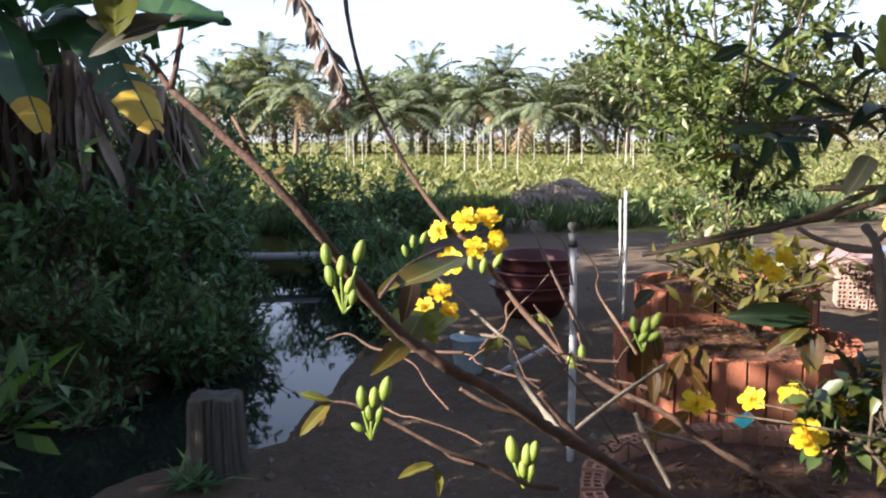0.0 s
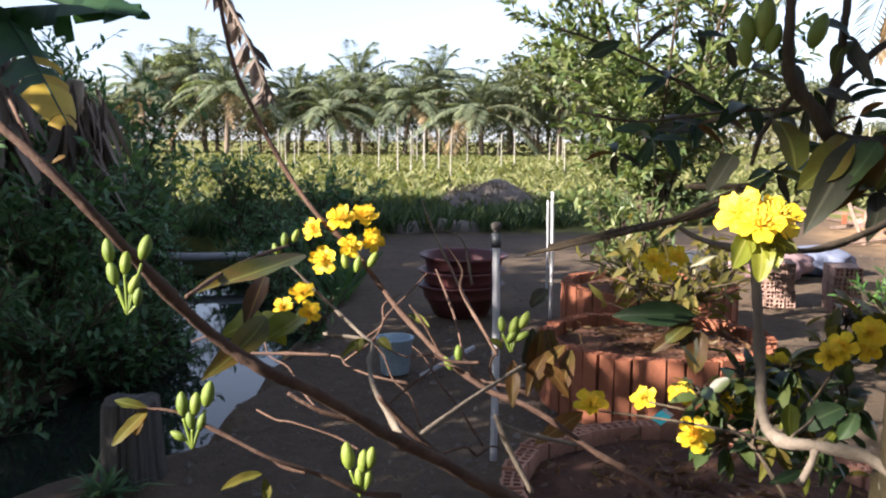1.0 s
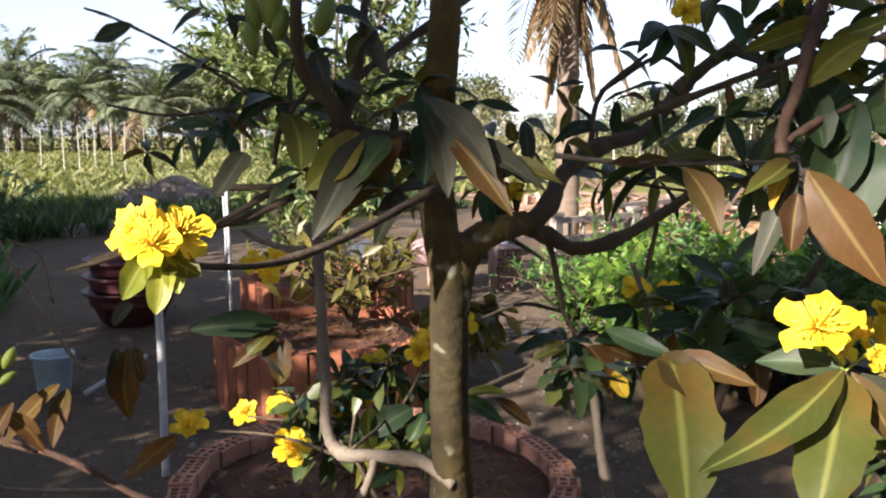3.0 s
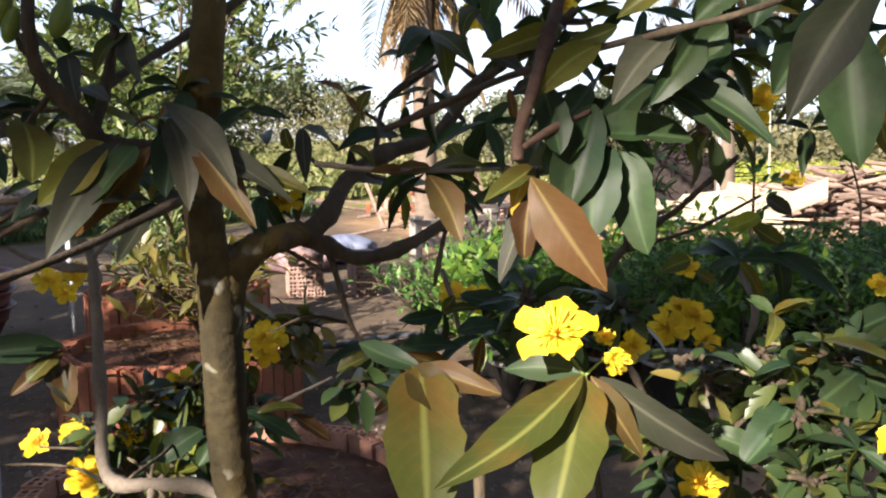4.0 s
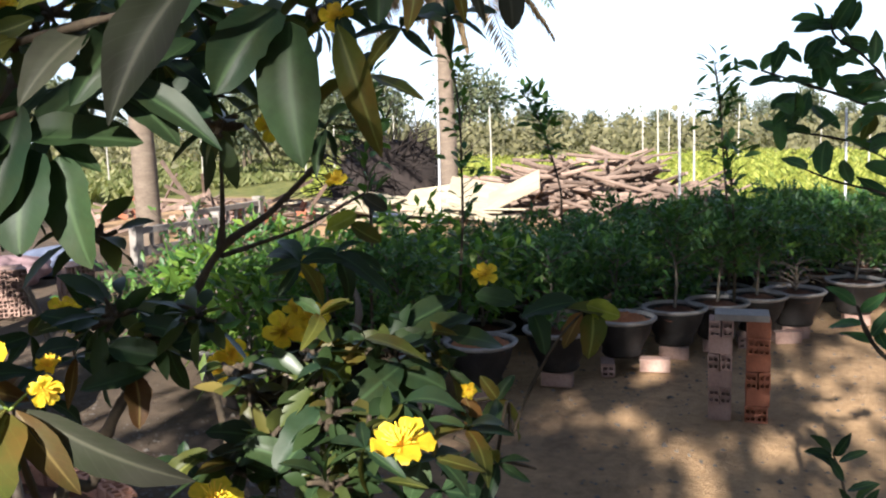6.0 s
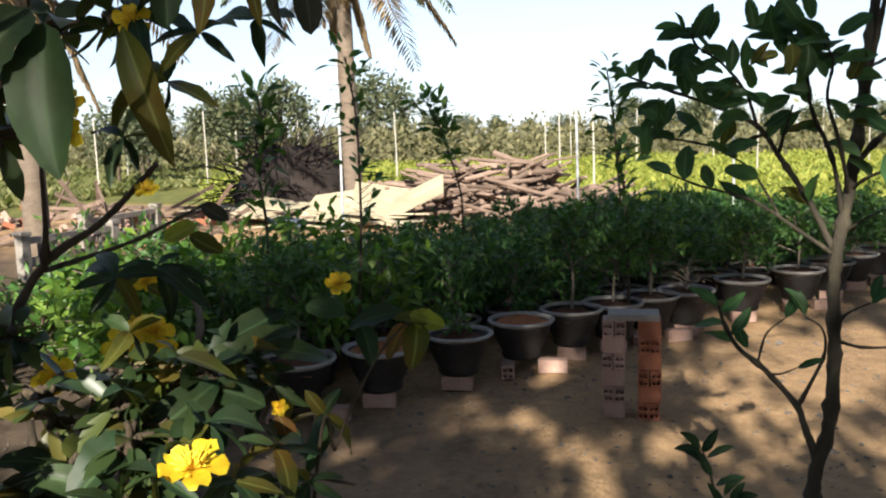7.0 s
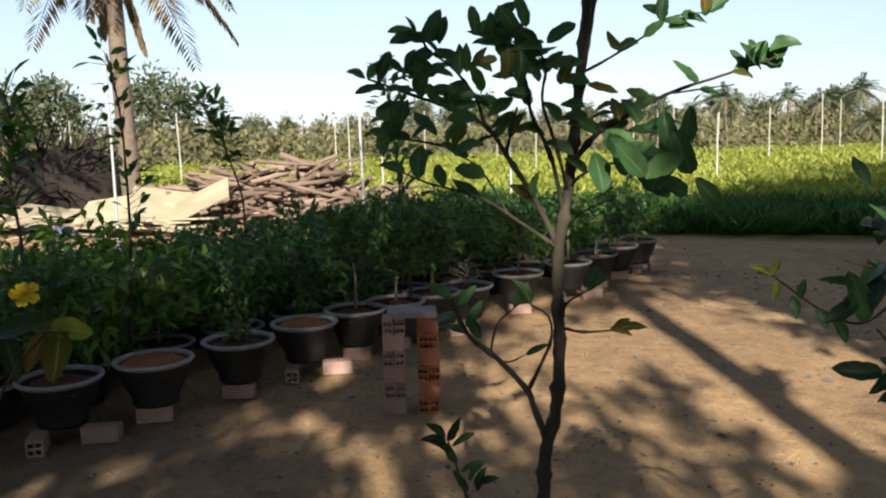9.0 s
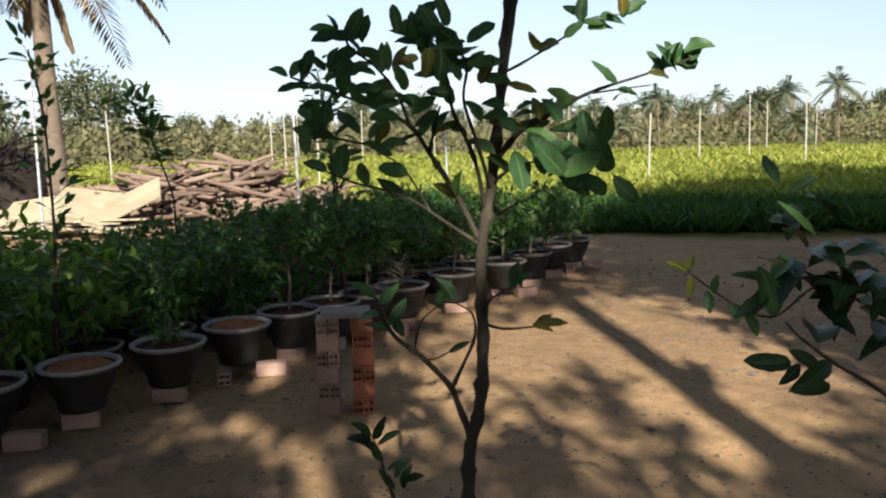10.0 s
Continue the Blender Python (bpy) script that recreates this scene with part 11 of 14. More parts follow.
leaf_at(B, (0.520, 0.844, 1.552), (0.560, 0.871, 1.560), 0.011, (-0.22, -0.33, 0.54), "dark_leaf", 0.29)
leaf_at(B, (0.520, 0.844, 1.552), (0.554, 0.849, 1.545), 0.009, (-0.29, -0.59, 0.34), "olive_leaf", 0.18)
leaf_at(B, (0.520, 0.844, 1.552), (0.524, 0.879, 1.517), 0.012, (-0.19, -0.30, 0.44), "dark_leaf", 0.16)
leaf_at(B, (0.520, 0.844, 1.552), (0.503, 0.874, 1.530), 0.010, (-0.31, -0.32, 0.44), "dark_leaf", 0.32)
leaf_at(B, (0.519, 0.754, 1.516), (0.558, 0.762, 1.503), 0.014, (-0.08, -0.46, 0.53), "olive_leaf", 0.33)
leaf_at(B, (0.519, 0.754, 1.516), (0.516, 0.754, 1.486), 0.009, (-0.26, -0.53, 0.47), "grey_leaf", 0.24)
leaf_at(B, (0.519, 0.754, 1.516), (0.495, 0.761, 1.511), 0.009, (-0.36, -0.49, 0.46), "dark_leaf", 0.32)
leaf_at(B, (0.538, 0.732, 1.563), (0.500, 0.700, 1.570), 0.013, (-0.10, -0.57, 0.33), "dark_leaf", 0.23)
leaf_at(B, (0.538, 0.732, 1.563), (0.530, 0.689, 1.534), 0.008, (-0.29, -0.35, 0.46), "grey_leaf", 0.22)
leaf_at(B, (0.538, 0.732, 1.563), (0.511, 0.698, 1.538), 0.009, (-0.28, -0.48, 0.45), "olive_leaf", 0.20)
leaf_at(B, (0.566, 0.717, 1.527), (0.540, 0.675, 1.497), 0.012, (-0.24, -0.42, 0.78), "dark_leaf", 0.22)
leaf_at(B, (0.566, 0.717, 1.527), (0.535, 0.733, 1.521), 0.014, (-0.16, -0.35, 0.68), "dark_leaf", 0.29)
leaf_at(B, (0.566, 0.717, 1.527), (0.570, 0.715, 1.542), 0.011, (-0.51, -0.68, 0.20), "olive_leaf", 0.28)
leaf_at(B, (0.566, 0.717, 1.527), (0.568, 0.684, 1.533), 0.009, (-0.20, -0.17, 0.58), "dark_leaf", 0.24)
leaf_at(B, (0.566, 0.717, 1.527), (0.615, 0.739, 1.508), 0.012, (-0.37, -0.50, 0.45), "dark_leaf", 0.15)
leaf_at(B, (0.518, 0.707, 1.485), (0.491, 0.710, 1.490), 0.011, (-0.30, -0.41, 0.42), "dark_leaf", 0.17)
leaf_at(B, (0.518, 0.707, 1.485), (0.520, 0.705, 1.499), 0.009, (-0.49, -0.75, 0.16), "dark_leaf", 0.23)
leaf_at(B, (0.518, 0.707, 1.485), (0.569, 0.736, 1.479), 0.010, (-0.25, -0.49, 0.60), "dark_leaf", 0.16)
leaf_at(B, (0.518, 0.707, 1.485), (0.532, 0.702, 1.453), 0.013, (-0.23, -0.64, 0.42), "olive_leaf", 0.19)
leaf_at(B, (0.518, 0.707, 1.485), (0.484, 0.676, 1.469), 0.007, (-0.26, -0.49, 0.73), "grey_leaf", 0.25)
leaf_at(B, (0.603, 0.703, 1.516), (0.617, 0.673, 1.511), 0.009, (-0.33, -0.61, 0.32), "dark_leaf", 0.16)
leaf_at(B, (0.603, 0.703, 1.516), (0.558, 0.672, 1.494), 0.012, (-0.49, -0.37, 0.38), "dark_leaf", 0.24)
leaf_at(B, (0.603, 0.703, 1.516), (0.577, 0.698, 1.526), 0.011, (-0.32, -0.35, 0.64), "dark_leaf", 0.27)
leaf_at(B, (0.691, 0.721, 1.488), (0.693, 0.688, 1.477), 0.010, (-0.51, -0.46, 0.63), "olive_leaf", 0.24)
leaf_at(B, (0.691, 0.721, 1.488), (0.703, 0.740, 1.456), 0.010, (-0.23, -0.36, 0.36), "grey_leaf", 0.21)
leaf_at(B, (0.637, 0.708, 1.488), (0.671, 0.716, 1.469), 0.011, (-0.23, -0.47, 0.75), "dark_leaf", 0.16)
leaf_at(B, (0.637, 0.708, 1.488), (0.651, 0.753, 1.465), 0.010, (-0.22, -0.40, 0.71), "dark_leaf", 0.32)
leaf_at(B, (0.637, 0.708, 1.488), (0.635, 0.712, 1.504), 0.011, (-0.43, -0.16, 0.62), "olive_leaf", 0.28)
leaf_at(B, (0.767, 0.757, 1.561), (0.824, 0.769, 1.543), 0.013, (-0.55, -0.31, 0.32), "dark_leaf", 0.22)
leaf_at(B, (0.767, 0.757, 1.561), (0.761, 0.803, 1.567), 0.015, (-0.17, -0.29, 0.27), "grey_leaf", 0.31)
leaf_at(B, (0.767, 0.757, 1.561), (0.774, 0.731, 1.567), 0.012, (-0.22, -0.42, 0.69), "grey_leaf", 0.30)
leaf_at(B, (0.792, 0.743, 1.520), (0.825, 0.771, 1.540), 0.012, (-0.24, -0.27, 0.46), "dark_leaf", 0.30)
leaf_at(B, (0.792, 0.743, 1.520), (0.816, 0.734, 1.502), 0.011, (-0.15, -0.50, 0.57), "grey_leaf", 0.23)
leaf_at(B, (0.756, 0.753, 1.497), (0.707, 0.725, 1.505), 0.011, (-0.46, -0.66, 0.39), "dark_leaf", 0.25)
leaf_at(B, (0.756, 0.753, 1.497), (0.791, 0.738, 1.495), 0.015, (-0.30, -0.53, 0.40), "dark_leaf", 0.23)
leaf_at(B, (0.756, 0.753, 1.497), (0.695, 0.731, 1.490), 0.014, (-0.34, -0.58, 0.56), "dark_leaf", 0.33)
leaf_at(B, (0.490, 0.737, 1.469), (0.493, 0.725, 1.447), 0.007, (-0.18, -0.47, 0.40), "grey_leaf", 0.35)
leaf_at(B, (0.490, 0.737, 1.469), (0.463, 0.742, 1.448), 0.013, (-0.26, -0.25, 0.60), "dark_leaf", 0.24)
leaf_at(B, (0.490, 0.737, 1.469), (0.457, 0.716, 1.472), 0.009, (-0.13, -0.28, 0.60), "dark_leaf", 0.32)
leaf_at(B, (0.490, 0.737, 1.469), (0.491, 0.686, 1.479), 0.011, (-0.12, -0.40, 0.29), "dark_leaf", 0.17)
leaf_at(B, (0.490, 0.737, 1.469), (0.534, 0.754, 1.455), 0.010, (-0.17, -0.68, 0.49), "olive_leaf", 0.24)
leaf_at(B, (0.529, 0.678, 1.459), (0.491, 0.642, 1.470), 0.009, (-0.07, -0.31, 0.45), "grey_leaf", 0.18)
leaf_at(B, (0.529, 0.678, 1.459), (0.534, 0.663, 1.476), 0.014, (-0.05, -0.51, 0.66), "olive_leaf", 0.26)
leaf_at(B, (0.529, 0.678, 1.459), (0.567, 0.690, 1.461), 0.010, (-0.12, -0.57, 0.48), "grey_leaf", 0.26)
leaf_at(B, (0.529, 0.678, 1.459), (0.545, 0.677, 1.439), 0.008, (-0.17, -0.13, 0.52), "olive_leaf", 0.21)
leaf_at(B, (0.529, 0.678, 1.459), (0.489, 0.637, 1.438), 0.009, (-0.33, -0.43, 0.25), "grey_leaf", 0.15)
leaf_at(B, (0.616, 0.711, 1.456), (0.613, 0.751, 1.448), 0.008, (-0.12, -0.29, 0.69), "olive_leaf", 0.33)
leaf_at(B, (0.616, 0.711, 1.456), (0.615, 0.707, 1.472), 0.010, (-0.34, -0.37, 0.38), "grey_leaf", 0.26)
leaf_at(B, (0.616, 0.711, 1.456), (0.656, 0.726, 1.468), 0.016, (-0.34, -0.23, 0.43), "dark_leaf", 0.22)
leaf_at(B, (0.616, 0.711, 1.456), (0.634, 0.705, 1.424), 0.013, (-0.32, -0.64, 0.58), "dark_leaf", 0.21)
leaf_at(B, (0.616, 0.711, 1.456), (0.592, 0.675, 1.429), 0.009, (-0.28, -0.64, 0.60), "dark_leaf", 0.33)
leaf_at(B, (0.827, 0.775, 1.454), (0.831, 0.733, 1.451), 0.013, (-0.20, -0.20, 0.48), "olive_leaf", 0.18)
leaf_at(B, (0.827, 0.775, 1.454), (0.871, 0.780, 1.417), 0.013, (-0.12, -0.17, 0.62), "dark_leaf", 0.24)
leaf_at(B, (0.827, 0.775, 1.454), (0.800, 0.756, 1.425), 0.012, (-0.63, -0.37, 0.26), "olive_leaf", 0.25)
leaf_at(B, (0.827, 0.775, 1.454), (0.804, 0.788, 1.449), 0.010, (-0.22, -0.32, 0.49), "dark_leaf", 0.33)
leaf_at(B, (0.827, 0.775, 1.454), (0.835, 0.805, 1.471), 0.015, (-0.30, -0.38, 0.61), "grey_leaf", 0.16)
leaf_at(B, (0.781, 0.791, 1.454), (0.843, 0.816, 1.455), 0.013, (-0.22, -0.39, 0.43), "olive_leaf", 0.23)
leaf_at(B, (0.781, 0.791, 1.454), (0.804, 0.801, 1.419), 0.011, (-0.14, -0.05, 0.57), "olive_leaf", 0.31)
leaf_at(B, (0.781, 0.791, 1.454), (0.781, 0.815, 1.422), 0.014, (-0.21, -0.12, 0.69), "olive_leaf", 0.31)
leaf_at(B, (0.781, 0.791, 1.454), (0.723, 0.766, 1.469), 0.013, (-0.46, -0.54, 0.56), "grey_leaf", 0.22)
leaf_at(B, (0.781, 0.791, 1.454), (0.817, 0.823, 1.471), 0.012, (-0.18, -0.41, 0.54), "dark_leaf", 0.23)
leaf_at(B, (0.482, 0.958, 1.503), (0.462, 0.944, 1.518), 0.014, (-0.17, -0.29, 0.65), "olive_leaf", 0.22)
leaf_at(B, (0.482, 0.958, 1.503), (0.520, 0.945, 1.506), 0.016, (-0.24, -0.60, 0.50), "grey_leaf", 0.32)
leaf_at(B, (0.482, 0.958, 1.503), (0.498, 0.924, 1.467), 0.017, (-0.01, -0.45, 0.57), "dark_leaf", 0.21)
leaf_at(B, (0.482, 0.958, 1.503), (0.458, 0.937, 1.468), 0.012, (-0.00, -0.35, 0.80), "dark_leaf", 0.15)
leaf_at(B, (0.482, 0.958, 1.503), (0.452, 0.989, 1.508), 0.016, (-0.35, -0.67, 0.42), "dark_leaf", 0.19)
leaf_at(B, (0.862, 0.951, 1.265), (0.788, 0.932, 1.269), 0.020, (-0.40, -0.51, 0.72), "dark_leaf", 0.33)
leaf_at(B, (0.862, 0.951, 1.265), (0.872, 0.980, 1.276), 0.011, (-0.32, -0.38, 0.69), "dark_leaf", 0.22)
leaf_at(B, (0.862, 0.951, 1.265), (0.876, 0.919, 1.269), 0.014, (-0.31, -0.13, 0.84), "dark_leaf", 0.26)
leaf_at(B, (0.862, 0.951, 1.265), (0.891, 0.933, 1.242), 0.013, (-0.22, -0.56, 0.33), "dark_leaf", 0.34)
leaf_at(B, (0.862, 0.951, 1.265), (0.863, 0.993, 1.206), 0.016, (-0.11, -0.41, 0.54), "dark_leaf", 0.20)
leaf_at(B, (0.881, 0.910, 1.254), (0.934, 0.945, 1.267), 0.017, (-0.19, -0.24, 0.73), "brown_leaf", 0.32)
leaf_at(B, (0.881, 0.910, 1.254), (0.942, 0.908, 1.240), 0.021, (-0.38, -0.16, 0.64), "dark_leaf", 0.33)
leaf_at(B, (0.881, 0.910, 1.254), (0.858, 0.864, 1.223), 0.013, (-0.30, -0.27, 0.59), "brown_leaf", 0.23)
leaf_at(B, (0.881, 0.910, 1.254), (0.816, 0.882, 1.261), 0.012, (-0.43, -0.31, 0.61), "dark_leaf", 0.16)
leaf_at(B, (0.881, 0.910, 1.254), (0.855, 0.915, 1.267), 0.011, (-0.09, -0.44, 0.84), "brown_leaf", 0.20)
leaf_at(B, (0.901, 0.881, 1.247), (0.945, 0.881, 1.208), 0.016, (-0.57, -0.53, 0.57), "dark_leaf", 0.29)
leaf_at(B, (0.901, 0.881, 1.247), (0.893, 0.889, 1.194), 0.017, (-0.08, -0.16, 0.78), "dark_leaf", 0.17)
leaf_at(B, (0.901, 0.881, 1.247), (0.887, 0.899, 1.215), 0.014, (-0.27, -0.28, 0.56), "brown_leaf", 0.17)
leaf_at(B, (0.901, 0.881, 1.247), (0.840, 0.866, 1.263), 0.015, (-0.25, -0.25, 0.61), "dark_leaf", 0.30)
leaf_at(B, (0.901, 0.881, 1.247), (0.938, 0.884, 1.259), 0.015, (-0.32, -0.23, 0.47), "brown_leaf", 0.21)
leaf_at(B, (0.883, 0.936, 1.215), (0.899, 0.919, 1.185), 0.014, (-0.29, -0.09, 0.90), "dark_leaf", 0.23)
leaf_at(B, (0.883, 0.936, 1.215), (0.889, 0.932, 1.164), 0.019, (-0.57, -0.34, 0.68), "dark_leaf", 0.24)
leaf_at(B, (0.883, 0.936, 1.215), (0.858, 0.975, 1.184), 0.018, (-0.25, -0.49, 0.62), "brown_leaf", 0.27)
leaf_at(B, (0.883, 0.936, 1.215), (0.852, 0.933, 1.241), 0.015, (-0.40, -0.30, 0.53), "dark_leaf", 0.33)
leaf_at(B, (0.883, 0.936, 1.215), (0.893, 0.908, 1.230), 0.012, (-0.29, -0.43, 0.79), "brown_leaf", 0.26)
leaf_at(B, (0.908, 0.831, 1.294), (0.837, 0.808, 1.281), 0.013, (-0.33, -0.14, 0.82), "dark_leaf", 0.23)
leaf_at(B, (0.908, 0.831, 1.294), (0.900, 0.820, 1.320), 0.013, (-0.44, -0.21, 0.74), "brown_leaf", 0.34)
leaf_at(B, (0.908, 0.831, 1.294), (0.964, 0.848, 1.284), 0.011, (-0.35, -0.12, 0.53), "dark_leaf", 0.30)
leaf_at(B, (0.908, 0.831, 1.294), (0.913, 0.793, 1.279), 0.013, (-0.30, -0.14, 0.87), "dark_leaf", 0.34)
leaf_at(B, (0.908, 0.831, 1.294), (0.885, 0.824, 1.253), 0.014, (-0.07, -0.22, 0.82), "brown_leaf", 0.26)
leaf_at(B, (0.931, 0.829, 1.339), (0.976, 0.821, 1.315), 0.017, (-0.18, -0.15, 0.52), "dark_leaf", 0.29)
leaf_at(B, (0.931, 0.829, 1.339), (0.924, 0.798, 1.314), 0.014, (-0.42, -0.26, 0.56), "dark_leaf", 0.19)
leaf_at(B, (0.931, 0.829, 1.339), (0.935, 0.864, 1.307), 0.011, (-0.52, -0.18, 0.54), "dark_leaf", 0.24)
leaf_at(B, (0.931, 0.829, 1.339), (0.894, 0.811, 1.362), 0.012, (-0.58, -0.49, 0.28), "dark_leaf", 0.19)
leaf_at(B, (0.931, 0.829, 1.339), (0.955, 0.845, 1.352), 0.010, (-0.31, -0.59, 0.24), "dark_leaf", 0.16)
limb(B, [(0.619, 0.911, 1.133), (0.615, 0.987, 1.169), (0.595, 1.042, 1.183), (0.536, 1.082, 1.191)], 0.0022, 0.0013, "bark", "branch")
limb(B, [(0.615, 0.987, 1.169), (0.636, 1.019, 1.202), (0.649, 1.040, 1.221)], 0.0018, 0.0013, "bark", "branch")
limb(B, [(0.620, 0.986, 1.163), (0.680, 0.994, 1.208), (0.705, 0.969, 1.276)], 0.0021, 0.0012, "bark", "branch")
# ---- the slim young tree in the open yard ----
T = thing("young_tree", "slim young tree with open branches and rounded dark leaves", "tree")
limb(T, [(1.956, 0.203, -0.030), (1.956, 0.203, 0.404), (1.971, 0.204, 0.722), (1.969, 0.201, 0.849), (1.981, 0.199, 0.927), (1.997, 0.182, 1.004), (2.035, 0.181, 1.116), (2.057, 0.187, 1.213), (2.080, 0.184, 1.292), (2.107, 0.172, 1.381), (2.140, 0.161, 1.511), (2.168, 0.154, 1.613), (2.198, 0.146, 1.737), (2.240, 0.144, 1.875)], 0.0125, 0.0084, "dark_bark", "trunk")
limb(T, [(2.143, 0.160, 1.532), (2.153, 0.142, 1.632), (2.161, 0.127, 1.730), (2.169, 0.113, 1.828)], 0.0052, 0.0032, "dark_bark", "branch")
limb(T, [(1.984, 0.199, 0.951), (1.977, 0.218, 1.009), (1.977, 0.230, 1.038), (1.952, 0.275, 1.098), (1.926, 0.313, 1.138), (1.915, 0.333, 1.178), (1.917, 0.343, 1.207)], 0.0064, 0.0024, "dark_bark", "branch")
limb(T, [(1.978, 0.227, 1.038), (1.999, 0.211, 1.073), (2.031, 0.195, 1.117), (2.045, 0.202, 1.154), (2.049, 0.233, 1.173)], 0.0035, 0.0014, "dark_bark", "branch")
limb(T, [(1.951, 0.275, 1.093), (1.958, 0.252, 1.093), (1.966, 0.229, 1.104)], 0.0021, 0.0010, "dark_bark", "branch")
limb(T, [(1.950, 0.287, 1.108), (1.960, 0.276, 1.156), (1.982, 0.250, 1.181)], 0.0021, 0.0011, "dark_bark", "branch")
limb(T, [(2.039, 0.176, 1.136), (2.028, 0.140, 1.132), (2.023, 0.087, 1.138)], 0.0032, 0.0017, "dark_bark", "branch")
limb(T, [(2.040, 0.181, 1.156), (2.028, 0.165, 1.184), (2.031, 0.130, 1.205)], 0.0029, 0.0014, "dark_bark", "branch")
limb(T, [(2.077, 0.191, 1.282), (2.087, 0.232, 1.362), (2.104, 0.281, 1.433), (2.111, 0.323, 1.491), (2.116, 0.399, 1.529), (2.118, 0.476, 1.558), (2.121, 0.555, 1.588)], 0.0058, 0.0019, "dark_bark", "branch")
limb(T, [(2.104, 0.286, 1.439), (2.103, 0.274, 1.484), (2.112, 0.265, 1.525)], 0.0030, 0.0019, "dark_bark", "branch")
limb(T, [(2.111, 0.323, 1.491), (2.084, 0.337, 1.547), (2.080, 0.376, 1.598), (2.072, 0.421, 1.635), (2.075, 0.428, 1.671)], 0.0030, 0.0014, "dark_bark", "branch")
limb(T, [(2.098, 0.180, 1.330), (2.056, 0.195, 1.434), (2.037, 0.226, 1.513), (2.033, 0.234, 1.570), (2.033, 0.258, 1.619)], 0.0044, 0.0017, "dark_bark", "branch")
limb(T, [(2.105, 0.173, 1.371), (2.011, 0.179, 1.454), (1.995, 0.199, 1.530), (1.995, 0.194, 1.594), (1.990, 0.234, 1.641)], 0.0037, 0.0014, "dark_bark", "branch")
limb(T, [(2.115, 0.167, 1.421), (2.126, 0.120, 1.475), (2.137, 0.061, 1.508), (2.150, -0.002, 1.541), (2.162, -0.101, 1.571), (2.167, -0.180, 1.596)], 0.0055, 0.0014, "dark_bark", "branch")
limb(T, [(2.151, -0.007, 1.540), (2.144, -0.054, 1.545), (2.151, -0.110, 1.551)], 0.0018, 0.0011, "dark_bark", "branch")
limb(T, [(2.163, 0.154, 1.583), (2.180, 0.109, 1.607), (2.193, 0.045, 1.645), (2.202, -0.004, 1.677), (2.220, -0.063, 1.684)], 0.0030, 0.0011, "dark_bark", "branch")
limb(T, [(2.076, 0.187, 1.272), (2.046, 0.241, 1.316), (2.012, 0.313, 1.369), (1.991, 0.399, 1.396), (1.978, 0.456, 1.422)], 0.0033, 0.0014, "dark_bark", "branch")
limb(T, [(2.112, 0.313, 1.475), (2.082, 0.370, 1.457), (2.063, 0.440, 1.469), (2.048, 0.499, 1.481)], 0.0030, 0.0015, "dark_bark", "branch")
limb(T, [(2.108, 0.169, 1.380), (2.066, 0.143, 1.403), (2.042, 0.092, 1.423), (2.040, 0.027, 1.422)], 0.0030, 0.0014, "dark_bark", "branch")
limb(T, [(2.095, 0.178, 1.310), (2.061, 0.133, 1.344), (2.047, 0.083, 1.365)], 0.0022, 0.0010, "dark_bark", "branch")
limb(T, [(2.031, 0.268, 1.337), (2.019, 0.314, 1.418), (2.010, 0.361, 1.449)], 0.0022, 0.0011, "dark_bark", "branch")
leaf_at(T, (2.071, 0.435, 1.659), (2.044, 0.483, 1.663), 0.031, (-0.34, -0.25, 0.44), "shrub_leaf", 0.15)
leaf_at(T, (2.068, 0.443, 1.651), (2.031, 0.440, 1.687), 0.020, (-0.57, -0.23, 0.56), "shrub_leaf", 0.15)
leaf_at(T, (2.072, 0.428, 1.653), (2.035, 0.479, 1.652), 0.038, (-0.41, -0.02, 0.36), "shrub_leaf", 0.15)
leaf_at(T, (2.073, 0.427, 1.653), (2.030, 0.467, 1.654), 0.025, (-0.57, -0.12, 0.47), "shrub_leaf", 0.15)
leaf_at(T, (2.079, 0.401, 1.646), (2.070, 0.383, 1.687), 0.026, (-0.52, -0.32, 0.58), "shrub_leaf", 0.15)
leaf_at(T, (2.079, 0.398, 1.640), (2.126, 0.398, 1.687), 0.026, (-0.65, -0.12, 0.32), "shrub_leaf", 0.15)
leaf_at(T, (2.080, 0.400, 1.650), (2.092, 0.463, 1.668), 0.033, (-0.70, -0.27, 0.36), "shrub_leaf", 0.15)
leaf_at(T, (2.121, 0.555, 1.588), (2.139, 0.537, 1.622), 0.026, (-0.70, -0.35, 0.42), "shrub_leaf", 0.15)
leaf_at(T, (2.127, 0.534, 1.592), (2.135, 0.517, 1.640), 0.030, (-0.55, -0.36, 0.33), "shrub_leaf", 0.15)
leaf_at(T, (2.125, 0.535, 1.576), (2.157, 0.517, 1.617), 0.023, (-0.63, -0.04, 0.59), "shrub_leaf", 0.15)
leaf_at(T, (2.120, 0.559, 1.589), (2.135, 0.609, 1.602), 0.020, (-0.62, -0.15, 0.31), "shrub_leaf", 0.15)
leaf_at(T, (2.123, 0.475, 1.586), (2.131, 0.424, 1.599), 0.028, (-0.48, -0.32, 0.51), "shrub_leaf", 0.15)
leaf_at(T, (2.121, 0.484, 1.596), (2.108, 0.517, 1.629), 0.023, (-0.41, -0.34, 0.30), "shrub_leaf", 0.15)
leaf_at(T, (2.122, 0.480, 1.594), (2.149, 0.452, 1.637), 0.033, (-0.45, -0.33, 0.37), "shrub_leaf", 0.15)
